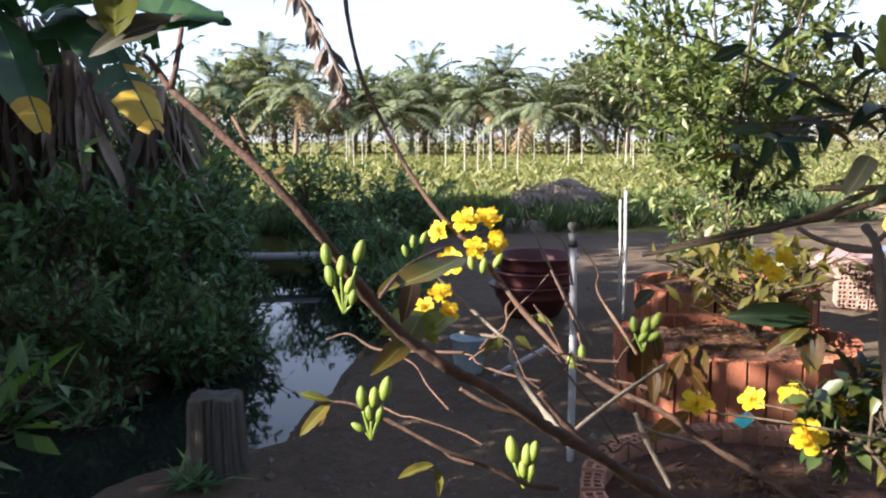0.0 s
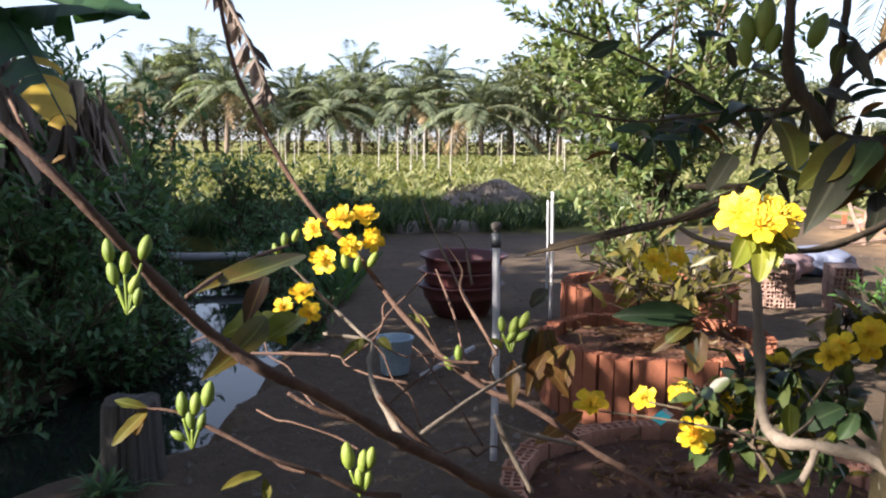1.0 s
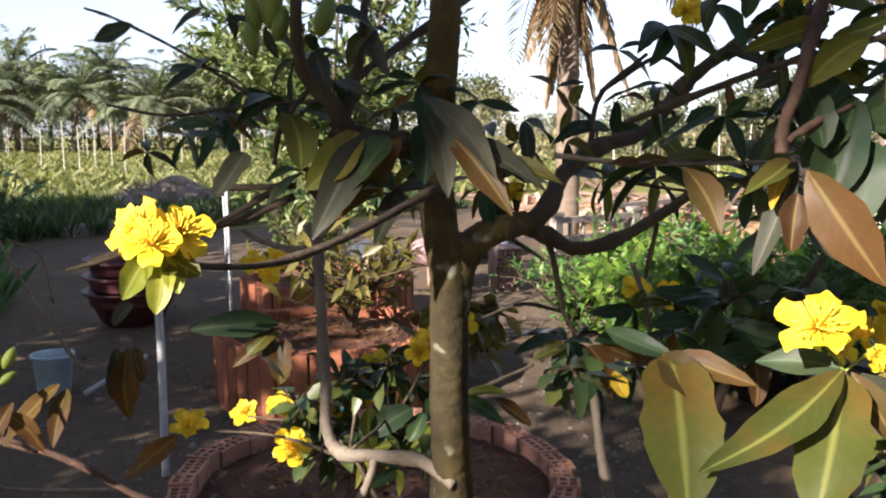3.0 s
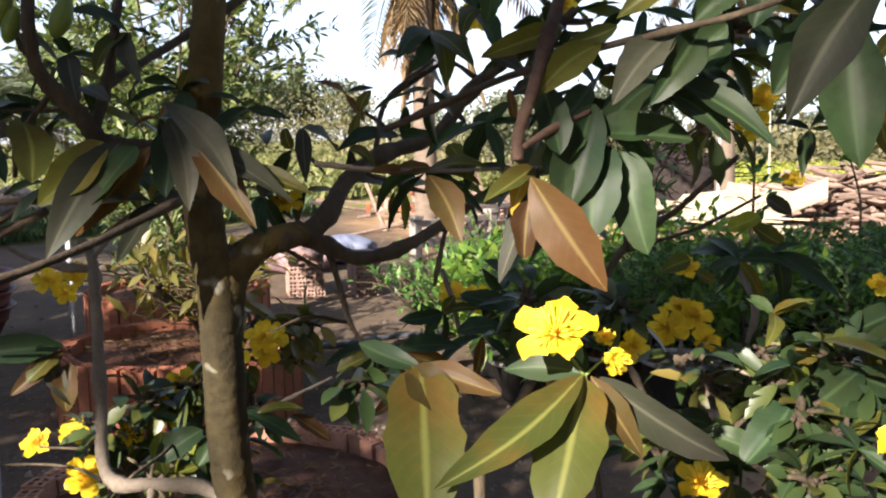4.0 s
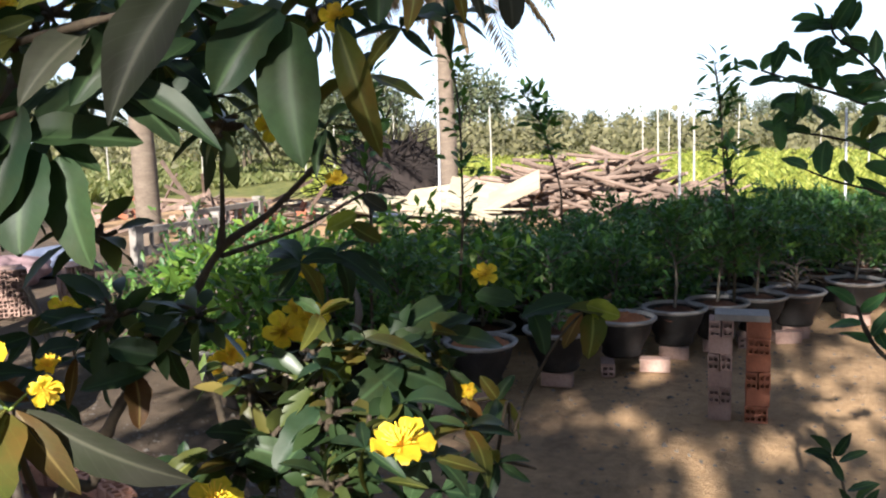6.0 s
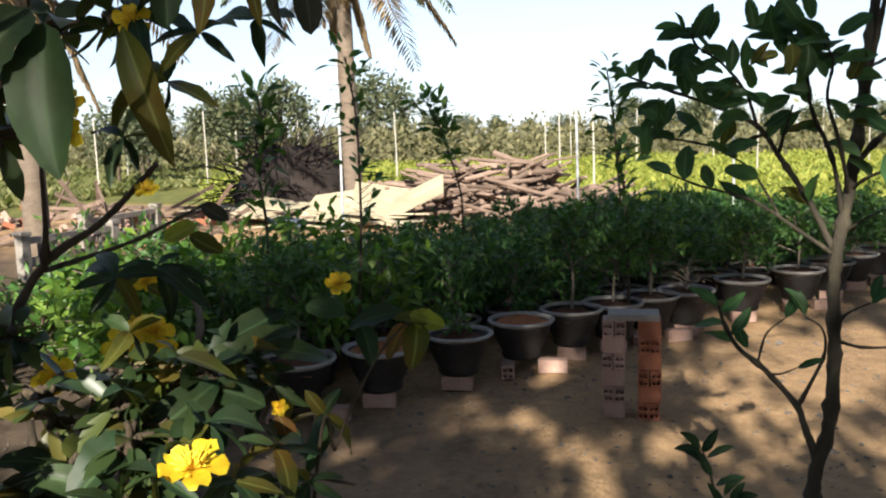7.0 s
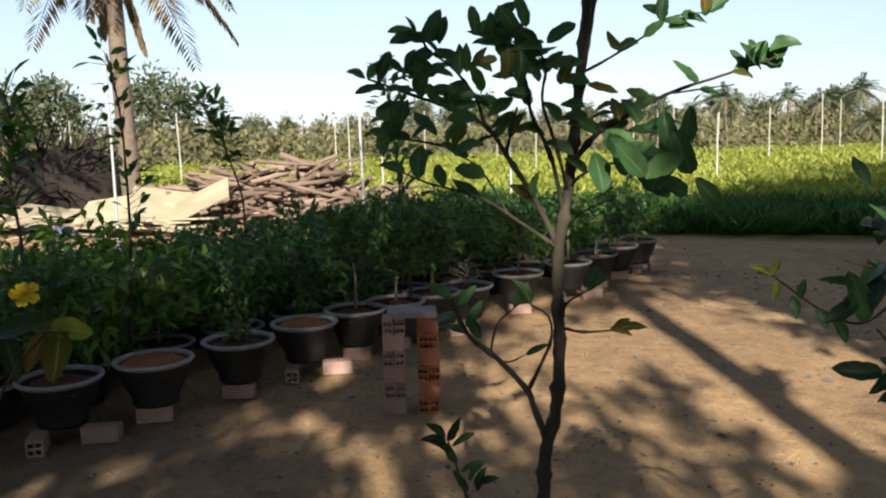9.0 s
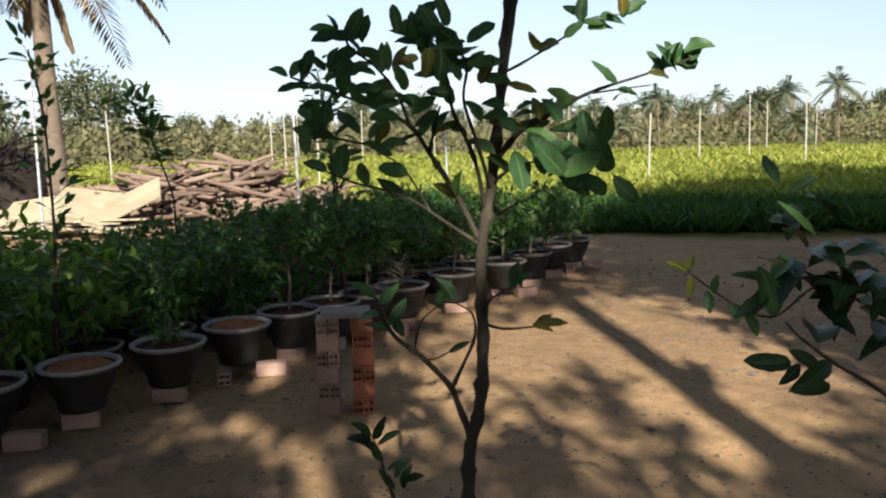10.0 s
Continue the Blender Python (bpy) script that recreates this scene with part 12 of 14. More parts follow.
leaf_at(T, (2.127, 0.472, 1.606), (2.173, 0.437, 1.638), 0.036, (-0.44, -0.31, 0.37), "shrub_leaf", 0.15)
leaf_at(T, (2.123, 0.480, 1.598), (2.091, 0.449, 1.630), 0.019, (-0.44, -0.29, 0.33), "shrub_leaf", 0.15)
leaf_at(T, (2.107, 0.518, 1.563), (2.084, 0.472, 1.570), 0.022, (-0.38, -0.19, 0.27), "shrub_leaf", 0.15)
leaf_at(T, (2.108, 0.514, 1.563), (2.145, 0.573, 1.578), 0.028, (-0.36, -0.22, 0.28), "shrub_leaf", 0.15)
leaf_at(T, (2.113, 0.498, 1.568), (2.090, 0.450, 1.565), 0.022, (-0.60, -0.32, 0.38), "shrub_leaf", 0.15)
leaf_at(T, (2.167, -0.144, 1.595), (2.203, -0.198, 1.589), 0.034, (-0.62, 0.22, 0.23), "shrub_leaf", 0.15)
leaf_at(T, (2.164, -0.137, 1.587), (2.209, -0.176, 1.615), 0.028, (-0.63, -0.15, 0.36), "shrub_leaf", 0.15)
leaf_at(T, (2.165, -0.139, 1.590), (2.214, -0.198, 1.583), 0.038, (-0.61, -0.03, 0.29), "shrub_leaf", 0.15)
leaf_at(T, (2.167, -0.151, 1.578), (2.123, -0.150, 1.621), 0.026, (-0.62, 0.17, 0.57), "shrub_leaf", 0.15)
leaf_at(T, (2.163, -0.131, 1.589), (2.171, -0.159, 1.626), 0.033, (-0.54, 0.07, 0.31), "shrub_leaf", 0.15)
leaf_at(T, (2.167, -0.155, 1.572), (2.138, -0.125, 1.625), 0.031, (-0.37, -0.16, 0.42), "shrub_leaf", 0.15)
leaf_at(T, (2.165, -0.167, 1.605), (2.180, -0.223, 1.614), 0.038, (-0.54, 0.06, 0.58), "shrub_leaf", 0.15)
leaf_at(T, (2.166, -0.179, 1.591), (2.210, -0.206, 1.634), 0.033, (-0.51, -0.10, 0.25), "shrub_leaf", 0.15)
leaf_at(T, (2.166, -0.110, 1.579), (2.218, -0.159, 1.606), 0.028, (-0.56, -0.03, 0.25), "shrub_leaf", 0.15)
leaf_at(T, (2.170, -0.133, 1.566), (2.126, -0.137, 1.607), 0.022, (-0.57, 0.00, 0.50), "shrub_leaf", 0.15)
leaf_at(T, (2.171, -0.129, 1.577), (2.177, -0.101, 1.611), 0.022, (-0.58, -0.13, 0.51), "shrub_leaf", 0.15)
leaf_at(T, (2.196, 0.012, 1.670), (2.204, -0.029, 1.674), 0.023, (-0.62, -0.02, 0.45), "shrub_leaf", 0.15)
leaf_at(T, (2.197, 0.003, 1.658), (2.214, -0.043, 1.662), 0.028, (-0.53, -0.13, 0.46), "shrub_leaf", 0.15)
leaf_at(T, (2.199, 0.005, 1.679), (2.222, 0.048, 1.706), 0.023, (-0.69, 0.14, 0.58), "shrub_leaf", 0.15)
leaf_at(T, (2.195, 0.014, 1.669), (2.207, 0.005, 1.721), 0.029, (-0.35, -0.02, 0.32), "shrub_leaf", 0.15)
leaf_at(T, (2.218, -0.060, 1.677), (2.201, -0.067, 1.711), 0.020, (-0.52, 0.11, 0.27), "shrub_leaf", 0.15)
leaf_at(T, (2.221, -0.066, 1.683), (2.229, -0.100, 1.710), 0.030, (-0.49, -0.05, 0.33), "shrub_leaf", 0.15)
leaf_at(T, (2.033, 0.258, 1.618), (2.025, 0.202, 1.628), 0.037, (-0.52, -0.09, 0.55), "shrub_leaf", 0.15)
leaf_at(T, (2.032, 0.269, 1.634), (2.084, 0.253, 1.675), 0.028, (-0.40, -0.25, 0.54), "shrub_leaf", 0.15)
leaf_at(T, (2.031, 0.267, 1.623), (2.066, 0.329, 1.647), 0.037, (-0.38, -0.25, 0.31), "shrub_leaf", 0.15)
leaf_at(T, (2.031, 0.265, 1.618), (2.071, 0.275, 1.672), 0.034, (-0.43, 0.04, 0.22), "shrub_leaf", 0.15)
leaf_at(T, (1.990, 0.238, 1.643), (1.970, 0.263, 1.687), 0.028, (-0.43, 0.04, 0.36), "shrub_leaf", 0.15)
leaf_at(T, (1.995, 0.224, 1.652), (1.982, 0.233, 1.703), 0.026, (-0.65, -0.20, 0.28), "shrub_leaf", 0.15)
leaf_at(T, (1.990, 0.232, 1.632), (2.025, 0.285, 1.679), 0.031, (-0.38, -0.06, 0.21), "shrub_leaf", 0.15)
leaf_at(T, (1.997, 0.196, 1.608), (1.977, 0.237, 1.610), 0.027, (-0.58, -0.16, 0.28), "shrub_leaf", 0.15)
leaf_at(T, (1.993, 0.209, 1.605), (2.034, 0.243, 1.652), 0.029, (-0.56, -0.07, 0.56), "shrub_leaf", 0.15)
leaf_at(T, (1.996, 0.204, 1.621), (1.955, 0.237, 1.649), 0.025, (-0.74, -0.17, 0.56), "shrub_leaf", 0.15)
leaf_at(T, (1.995, 0.210, 1.620), (1.970, 0.235, 1.655), 0.029, (-0.48, 0.04, 0.22), "shrub_leaf", 0.15)
leaf_at(T, (1.998, 0.198, 1.620), (1.935, 0.234, 1.612), 0.025, (-0.42, -0.19, 0.33), "shrub_leaf", 0.15)
leaf_at(T, (2.028, 0.284, 1.637), (1.994, 0.280, 1.677), 0.029, (-0.59, -0.11, 0.53), "shrub_leaf", 0.15)
leaf_at(T, (2.026, 0.285, 1.627), (2.055, 0.246, 1.647), 0.029, (-0.46, -0.16, 0.53), "shrub_leaf", 0.15)
leaf_at(T, (2.026, 0.293, 1.642), (2.040, 0.338, 1.658), 0.022, (-0.49, -0.26, 0.35), "shrub_leaf", 0.15)
leaf_at(T, (2.021, 0.315, 1.652), (2.052, 0.279, 1.669), 0.029, (-0.47, -0.06, 0.28), "shrub_leaf", 0.15)
leaf_at(T, (2.021, 0.315, 1.650), (2.020, 0.320, 1.697), 0.025, (-0.65, -0.03, 0.22), "shrub_leaf", 0.15)
leaf_at(T, (2.133, 0.239, 1.355), (2.110, 0.280, 1.382), 0.027, (-0.53, 0.01, 0.37), "olive_leaf", 0.15)
leaf_at(T, (2.073, 0.230, 1.363), (2.031, 0.221, 1.414), 0.027, (-0.73, 0.09, 0.61), "shrub_leaf", 0.15)
leaf_at(T, (2.106, 0.305, 1.467), (2.111, 0.270, 1.510), 0.034, (-0.55, 0.05, 0.63), "shrub_leaf", 0.15)
leaf_at(T, (2.113, 0.390, 1.525), (2.130, 0.338, 1.538), 0.031, (-0.66, -0.12, 0.55), "shrub_leaf", 0.15)
leaf_at(T, (2.134, 0.392, 1.523), (2.167, 0.377, 1.579), 0.034, (-0.72, 0.02, 0.59), "olive_leaf", 0.15)
leaf_at(T, (2.057, 0.399, 1.534), (2.061, 0.423, 1.570), 0.026, (-0.71, -0.07, 0.51), "shrub_leaf", 0.15)
leaf_at(T, (2.120, 0.448, 1.548), (2.151, 0.459, 1.605), 0.034, (-0.61, -0.14, 0.29), "shrub_leaf", 0.15)
leaf_at(T, (2.114, 0.514, 1.573), (2.057, 0.550, 1.559), 0.028, (-0.54, -0.03, 0.39), "shrub_leaf", 0.15)
leaf_at(T, (2.142, 0.286, 1.469), (2.132, 0.252, 1.513), 0.026, (-0.54, -0.15, 0.46), "shrub_leaf", 0.15)
leaf_at(T, (2.086, 0.263, 1.514), (2.087, 0.310, 1.492), 0.026, (-0.49, 0.06, 0.37), "shrub_leaf", 0.15)
leaf_at(T, (2.077, 0.333, 1.541), (2.123, 0.283, 1.524), 0.033, (-0.52, -0.27, 0.31), "shrub_leaf", 0.15)
leaf_at(T, (2.107, 0.342, 1.546), (2.106, 0.385, 1.563), 0.022, (-0.55, -0.34, 0.38), "olive_leaf", 0.15)
leaf_at(T, (2.086, 0.343, 1.554), (2.107, 0.412, 1.560), 0.034, (-0.37, -0.23, 0.46), "shrub_leaf", 0.15)
leaf_at(T, (2.049, 0.356, 1.581), (2.055, 0.360, 1.638), 0.026, (-0.46, -0.06, 0.59), "shrub_leaf", 0.15)
leaf_at(T, (2.053, 0.390, 1.613), (2.002, 0.399, 1.641), 0.025, (-0.52, -0.28, 0.49), "shrub_leaf", 0.15)
leaf_at(T, (2.114, 0.421, 1.629), (2.103, 0.376, 1.618), 0.027, (-0.67, -0.18, 0.23), "shrub_leaf", 0.15)
leaf_at(T, (2.061, 0.419, 1.647), (2.052, 0.392, 1.699), 0.033, (-0.64, -0.24, 0.43), "shrub_leaf", 0.15)
leaf_at(T, (2.074, 0.224, 1.493), (2.058, 0.264, 1.481), 0.022, (-0.45, -0.09, 0.35), "olive_leaf", 0.15)
leaf_at(T, (2.032, 0.203, 1.461), (2.022, 0.154, 1.439), 0.030, (-0.36, 0.07, 0.51), "shrub_leaf", 0.15)
leaf_at(T, (2.028, 0.229, 1.544), (2.017, 0.267, 1.552), 0.026, (-0.63, -0.15, 0.26), "shrub_leaf", 0.15)
leaf_at(T, (2.087, 0.237, 1.526), (2.051, 0.242, 1.583), 0.029, (-0.44, -0.05, 0.50), "shrub_leaf", 0.15)
leaf_at(T, (1.984, 0.233, 1.583), (2.002, 0.271, 1.608), 0.026, (-0.47, -0.12, 0.41), "shrub_leaf", 0.15)
leaf_at(T, (2.022, 0.242, 1.589), (1.999, 0.260, 1.629), 0.022, (-0.59, -0.19, 0.24), "shrub_leaf", 0.15)
leaf_at(T, (2.047, 0.203, 1.586), (2.039, 0.252, 1.616), 0.028, (-0.39, -0.07, 0.48), "shrub_leaf", 0.15)
leaf_at(T, (2.056, 0.205, 1.577), (2.076, 0.177, 1.619), 0.028, (-0.40, 0.11, 0.26), "shrub_leaf", 0.15)
leaf_at(T, (2.030, 0.201, 1.598), (2.002, 0.157, 1.587), 0.020, (-0.41, -0.12, 0.50), "shrub_leaf", 0.15)
leaf_at(T, (2.011, 0.207, 1.607), (2.005, 0.257, 1.607), 0.028, (-0.42, -0.26, 0.23), "shrub_leaf", 0.15)
leaf_at(T, (2.078, 0.080, 1.495), (2.122, 0.091, 1.538), 0.026, (-0.39, -0.03, 0.57), "olive_leaf", 0.15)
leaf_at(T, (2.170, 0.031, 1.525), (2.134, 0.068, 1.550), 0.030, (-0.71, 0.03, 0.34), "shrub_leaf", 0.15)
leaf_at(T, (2.118, 0.058, 1.509), (2.156, 0.028, 1.542), 0.029, (-0.50, -0.17, 0.51), "shrub_leaf", 0.15)
leaf_at(T, (2.129, -0.052, 1.555), (2.094, -0.013, 1.594), 0.028, (-0.52, 0.09, 0.48), "shrub_leaf", 0.15)
leaf_at(T, (2.238, -0.159, 1.592), (2.200, -0.139, 1.627), 0.027, (-0.59, -0.00, 0.41), "shrub_leaf", 0.15)
leaf_at(T, (2.107, -0.103, 1.569), (2.172, -0.149, 1.566), 0.027, (-0.51, -0.03, 0.34), "olive_leaf", 0.15)
leaf_at(T, (2.143, -0.051, 1.545), (2.170, -0.090, 1.534), 0.019, (-0.64, -0.06, 0.43), "shrub_leaf", 0.15)
leaf_at(T, (2.129, -0.075, 1.547), (2.165, -0.041, 1.529), 0.022, (-0.38, -0.11, 0.55), "shrub_leaf", 0.15)
leaf_at(T, (2.241, 0.089, 1.625), (2.230, 0.112, 1.663), 0.020, (-0.48, 0.09, 0.22), "olive_leaf", 0.15)
leaf_at(T, (2.233, 0.059, 1.641), (2.195, 0.094, 1.625), 0.026, (-0.52, -0.06, 0.31), "shrub_leaf", 0.15)
leaf_at(T, (2.184, 0.009, 1.667), (2.184, 0.047, 1.648), 0.028, (-0.44, 0.11, 0.25), "shrub_leaf", 0.15)
leaf_at(T, (2.158, -0.059, 1.676), (2.150, -0.054, 1.716), 0.027, (-0.50, -0.11, 0.50), "olive_leaf", 0.15)
leaf_at(T, (2.197, -0.019, 1.678), (2.235, -0.066, 1.669), 0.030, (-0.74, -0.04, 0.54), "shrub_leaf", 0.15)
leaf_at(T, (2.076, 0.327, 1.363), (2.067, 0.377, 1.398), 0.029, (-0.54, -0.17, 0.53), "shrub_leaf", 0.15)
leaf_at(T, (1.991, 0.372, 1.389), (2.017, 0.393, 1.428), 0.025, (-0.69, -0.13, 0.50), "shrub_leaf", 0.15)
leaf_at(T, (1.947, 0.429, 1.417), (1.948, 0.467, 1.438), 0.026, (-0.53, -0.29, 0.48), "shrub_leaf", 0.15)
leaf_at(T, (1.975, 0.413, 1.405), (1.999, 0.417, 1.463), 0.036, (-0.48, -0.13, 0.36), "shrub_leaf", 0.15)
leaf_at(T, (2.045, 0.360, 1.458), (2.015, 0.304, 1.468), 0.030, (-0.50, -0.07, 0.48), "shrub_leaf", 0.15)
leaf_at(T, (2.043, 0.369, 1.459), (2.093, 0.359, 1.514), 0.031, (-0.73, -0.34, 0.37), "olive_leaf", 0.15)
leaf_at(T, (2.046, 0.393, 1.463), (2.070, 0.345, 1.445), 0.031, (-0.49, -0.24, 0.56), "shrub_leaf", 0.15)
leaf_at(T, (2.045, 0.448, 1.472), (2.050, 0.491, 1.486), 0.023, (-0.37, -0.09, 0.29), "shrub_leaf", 0.15)
leaf_at(T, (2.004, 0.433, 1.472), (1.988, 0.396, 1.503), 0.022, (-0.48, -0.03, 0.61), "shrub_leaf", 0.15)
leaf_at(T, (2.093, 0.138, 1.405), (2.068, 0.171, 1.435), 0.030, (-0.54, -0.11, 0.63), "shrub_leaf", 0.15)
leaf_at(T, (2.019, 0.043, 1.423), (2.018, 0.009, 1.419), 0.022, (-0.43, -0.11, 0.67), "shrub_leaf", 0.15)
leaf_at(T, (2.053, 0.035, 1.421), (2.083, 0.072, 1.402), 0.023, (-0.49, 0.06, 0.29), "shrub_leaf", 0.15)
leaf_at(T, (2.090, 0.152, 1.330), (2.119, 0.206, 1.331), 0.028, (-0.45, -0.06, 0.34), "shrub_leaf", 0.15)
leaf_at(T, (2.075, 0.087, 1.362), (2.096, 0.051, 1.352), 0.025, (-0.63, -0.01, 0.40), "shrub_leaf", 0.15)
leaf_at(T, (1.989, 0.298, 1.406), (2.011, 0.354, 1.427), 0.034, (-0.56, -0.15, 0.28), "shrub_leaf", 0.15)
leaf_at(T, (1.957, 0.342, 1.447), (1.934, 0.293, 1.469), 0.029, (-0.57, -0.33, 0.48), "shrub_leaf", 0.15)
leaf_at(T, (2.033, 0.269, 1.605), (2.052, 0.287, 1.654), 0.026, (-0.63, -0.06, 0.50), "shrub_leaf", 0.15)
leaf_at(T, (1.908, 0.243, 1.563), (1.943, 0.251, 1.616), 0.030, (-0.35, 0.04, 0.46), "olive_leaf", 0.15)
leaf_at(T, (2.004, 0.241, 1.573), (1.988, 0.282, 1.580), 0.020, (-0.48, 0.08, 0.42), "shrub_leaf", 0.15)
leaf_at(T, (2.043, 0.231, 1.580), (2.011, 0.191, 1.603), 0.023, (-0.55, -0.15, 0.34), "shrub_leaf", 0.15)
leaf_at(T, (2.096, 0.280, 1.586), (2.141, 0.241, 1.596), 0.027, (-0.71, 0.00, 0.45), "shrub_leaf", 0.15)
leaf_at(T, (2.020, 0.162, 1.491), (2.080, 0.106, 1.488), 0.037, (-0.35, -0.17, 0.35), "olive_leaf", 0.15)
leaf_at(T, (2.082, 0.176, 1.567), (2.059, 0.127, 1.566), 0.027, (-0.63, -0.14, 0.29), "shrub_leaf", 0.15)
leaf_at(T, (1.929, 0.310, 1.579), (1.905, 0.302, 1.621), 0.020, (-0.47, -0.18, 0.23), "shrub_leaf", 0.15)
leaf_at(T, (2.089, 0.258, 1.607), (2.151, 0.251, 1.665), 0.027, (-0.49, 0.06, 0.43), "shrub_leaf", 0.15)
leaf_at(T, (2.073, 0.259, 1.607), (2.110, 0.218, 1.592), 0.026, (-0.44, -0.28, 0.23), "shrub_leaf", 0.15)
leaf_at(T, (2.059, 0.251, 1.574), (2.121, 0.219, 1.591), 0.025, (-0.44, 0.02, 0.29), "shrub_leaf", 0.15)
leaf_at(T, (1.967, 0.268, 1.601), (1.948, 0.304, 1.593), 0.022, (-0.64, -0.22, 0.47), "olive_leaf", 0.15)
leaf_at(T, (1.917, 0.300, 1.582), (1.914, 0.274, 1.616), 0.020, (-0.64, 0.02, 0.51), "olive_leaf", 0.15)
leaf_at(T, (1.971, 0.166, 1.555), (1.980, 0.150, 1.603), 0.029, (-0.62, -0.05, 0.55), "olive_leaf", 0.15)
leaf_at(T, (1.981, 0.127, 1.518), (1.998, 0.173, 1.521), 0.026, (-0.64, -0.19, 0.48), "shrub_leaf", 0.15)
leaf_at(T, (1.910, 0.225, 1.559), (1.915, 0.213, 1.608), 0.029, (-0.34, -0.24, 0.40), "shrub_leaf", 0.15)
leaf_at(T, (1.992, 0.130, 1.592), (1.948, 0.182, 1.581), 0.030, (-0.74, -0.20, 0.54), "shrub_leaf", 0.15)
leaf_at(T, (1.940, 0.119, 1.551), (1.964, 0.072, 1.544), 0.025, (-0.37, -0.15, 0.34), "olive_leaf", 0.15)
leaf_at(T, (2.061, 0.298, 1.586), (2.096, 0.338, 1.625), 0.022, (-0.69, -0.07, 0.37), "shrub_leaf", 0.15)
leaf_at(T, (1.931, 0.180, 1.618), (1.943, 0.137, 1.648), 0.031, (-0.43, -0.16, 0.39), "shrub_leaf", 0.15)
leaf_at(T, (1.964, 0.199, 1.560), (1.997, 0.229, 1.596), 0.023, (-0.43, -0.26, 0.31), "shrub_leaf", 0.15)
leaf_at(T, (2.031, 0.224, 1.603), (2.061, 0.182, 1.626), 0.026, (-0.41, 0.08, 0.58), "shrub_leaf", 0.15)
leaf_at(T, (2.107, 0.189, 1.586), (2.146, 0.231, 1.618), 0.026, (-0.39, -0.21, 0.32), "olive_leaf", 0.15)
leaf_at(T, (2.100, 0.227, 1.612), (2.111, 0.272, 1.643), 0.029, (-0.61, -0.26, 0.43), "shrub_leaf", 0.15)
leaf_at(T, (2.004, 0.282, 1.656), (2.044, 0.248, 1.701), 0.031, (-0.59, -0.27, 0.48), "shrub_leaf", 0.15)
leaf_at(T, (2.025, 0.127, 1.503), (2.053, 0.179, 1.502), 0.028, (-0.64, -0.12, 0.42), "shrub_leaf", 0.15)
leaf_at(T, (2.136, 0.086, 1.493), (2.176, 0.054, 1.530), 0.029, (-0.59, 0.10, 0.55), "shrub_leaf", 0.15)
leaf_at(T, (2.080, 0.037, 1.481), (2.137, -0.010, 1.497), 0.030, (-0.51, -0.05, 0.26), "shrub_leaf", 0.15)
leaf_at(T, (2.202, 0.012, 1.473), (2.156, 0.067, 1.479), 0.033, (-0.59, 0.17, 0.37), "shrub_leaf", 0.15)
leaf_at(T, (2.167, 0.093, 1.490), (2.215, 0.069, 1.539), 0.031, (-0.36, 0.09, 0.56), "shrub_leaf", 0.15)
leaf_at(T, (2.006, 0.115, 1.507), (1.987, 0.081, 1.526), 0.022, (-0.38, -0.05, 0.58), "shrub_leaf", 0.15)
leaf_at(T, (1.987, 0.107, 1.475), (2.004, 0.140, 1.504), 0.023, (-0.51, 0.04, 0.28), "shrub_leaf", 0.15)
leaf_at(T, (2.178, 0.135, 1.481), (2.205, 0.088, 1.490), 0.029, (-0.72, 0.04, 0.30), "shrub_leaf", 0.15)
leaf_at(T, (2.093, 0.048, 1.488), (2.112, 0.078, 1.533), 0.030, (-0.60, -0.22, 0.61), "shrub_leaf", 0.15)
leaf_at(T, (2.158, 0.137, 1.499), (2.138, 0.095, 1.512), 0.023, (-0.41, 0.13, 0.63), "shrub_leaf", 0.15)
leaf_at(T, (2.156, 0.069, 1.493), (2.137, 0.122, 1.476), 0.033, (-0.55, -0.10, 0.37), "shrub_leaf", 0.15)
leaf_at(T, (2.005, 0.172, 1.494), (2.037, 0.202, 1.534), 0.026, (-0.56, -0.16, 0.53), "shrub_leaf", 0.15)
leaf_at(T, (2.045, 0.381, 1.466), (2.058, 0.351, 1.497), 0.025, (-0.63, 0.03, 0.46), "shrub_leaf", 0.15)
leaf_at(T, (2.032, 0.299, 1.508), (2.077, 0.270, 1.546), 0.030, (-0.69, -0.19, 0.31), "shrub_leaf", 0.15)
leaf_at(T, (2.073, 0.417, 1.560), (2.046, 0.360, 1.560), 0.027, (-0.49, -0.06, 0.36), "shrub_leaf", 0.15)
leaf_at(T, (2.046, 0.358, 1.541), (2.059, 0.315, 1.541), 0.025, (-0.41, -0.28, 0.47), "shrub_leaf", 0.15)
leaf_at(T, (2.017, 0.456, 1.497), (2.050, 0.459, 1.546), 0.027, (-0.70, -0.25, 0.49), "shrub_leaf", 0.15)
leaf_at(T, (2.077, 0.374, 1.581), (2.100, 0.428, 1.596), 0.027, (-0.46, -0.17, 0.53), "shrub_leaf", 0.15)
leaf_at(T, (2.027, 0.416, 1.580), (2.050, 0.379, 1.603), 0.027, (-0.56, -0.12, 0.26), "shrub_leaf", 0.15)
leaf_at(T, (2.031, 0.398, 1.592), (2.008, 0.426, 1.615), 0.023, (-0.53, -0.27, 0.54), "shrub_leaf", 0.15)
leaf_at(T, (2.057, 0.409, 1.541), (2.090, 0.374, 1.530), 0.025, (-0.49, -0.16, 0.24), "shrub_leaf", 0.15)
leaf_at(T, (2.050, 0.245, 1.488), (2.089, 0.207, 1.473), 0.026, (-0.71, 0.02, 0.43), "shrub_leaf", 0.15)
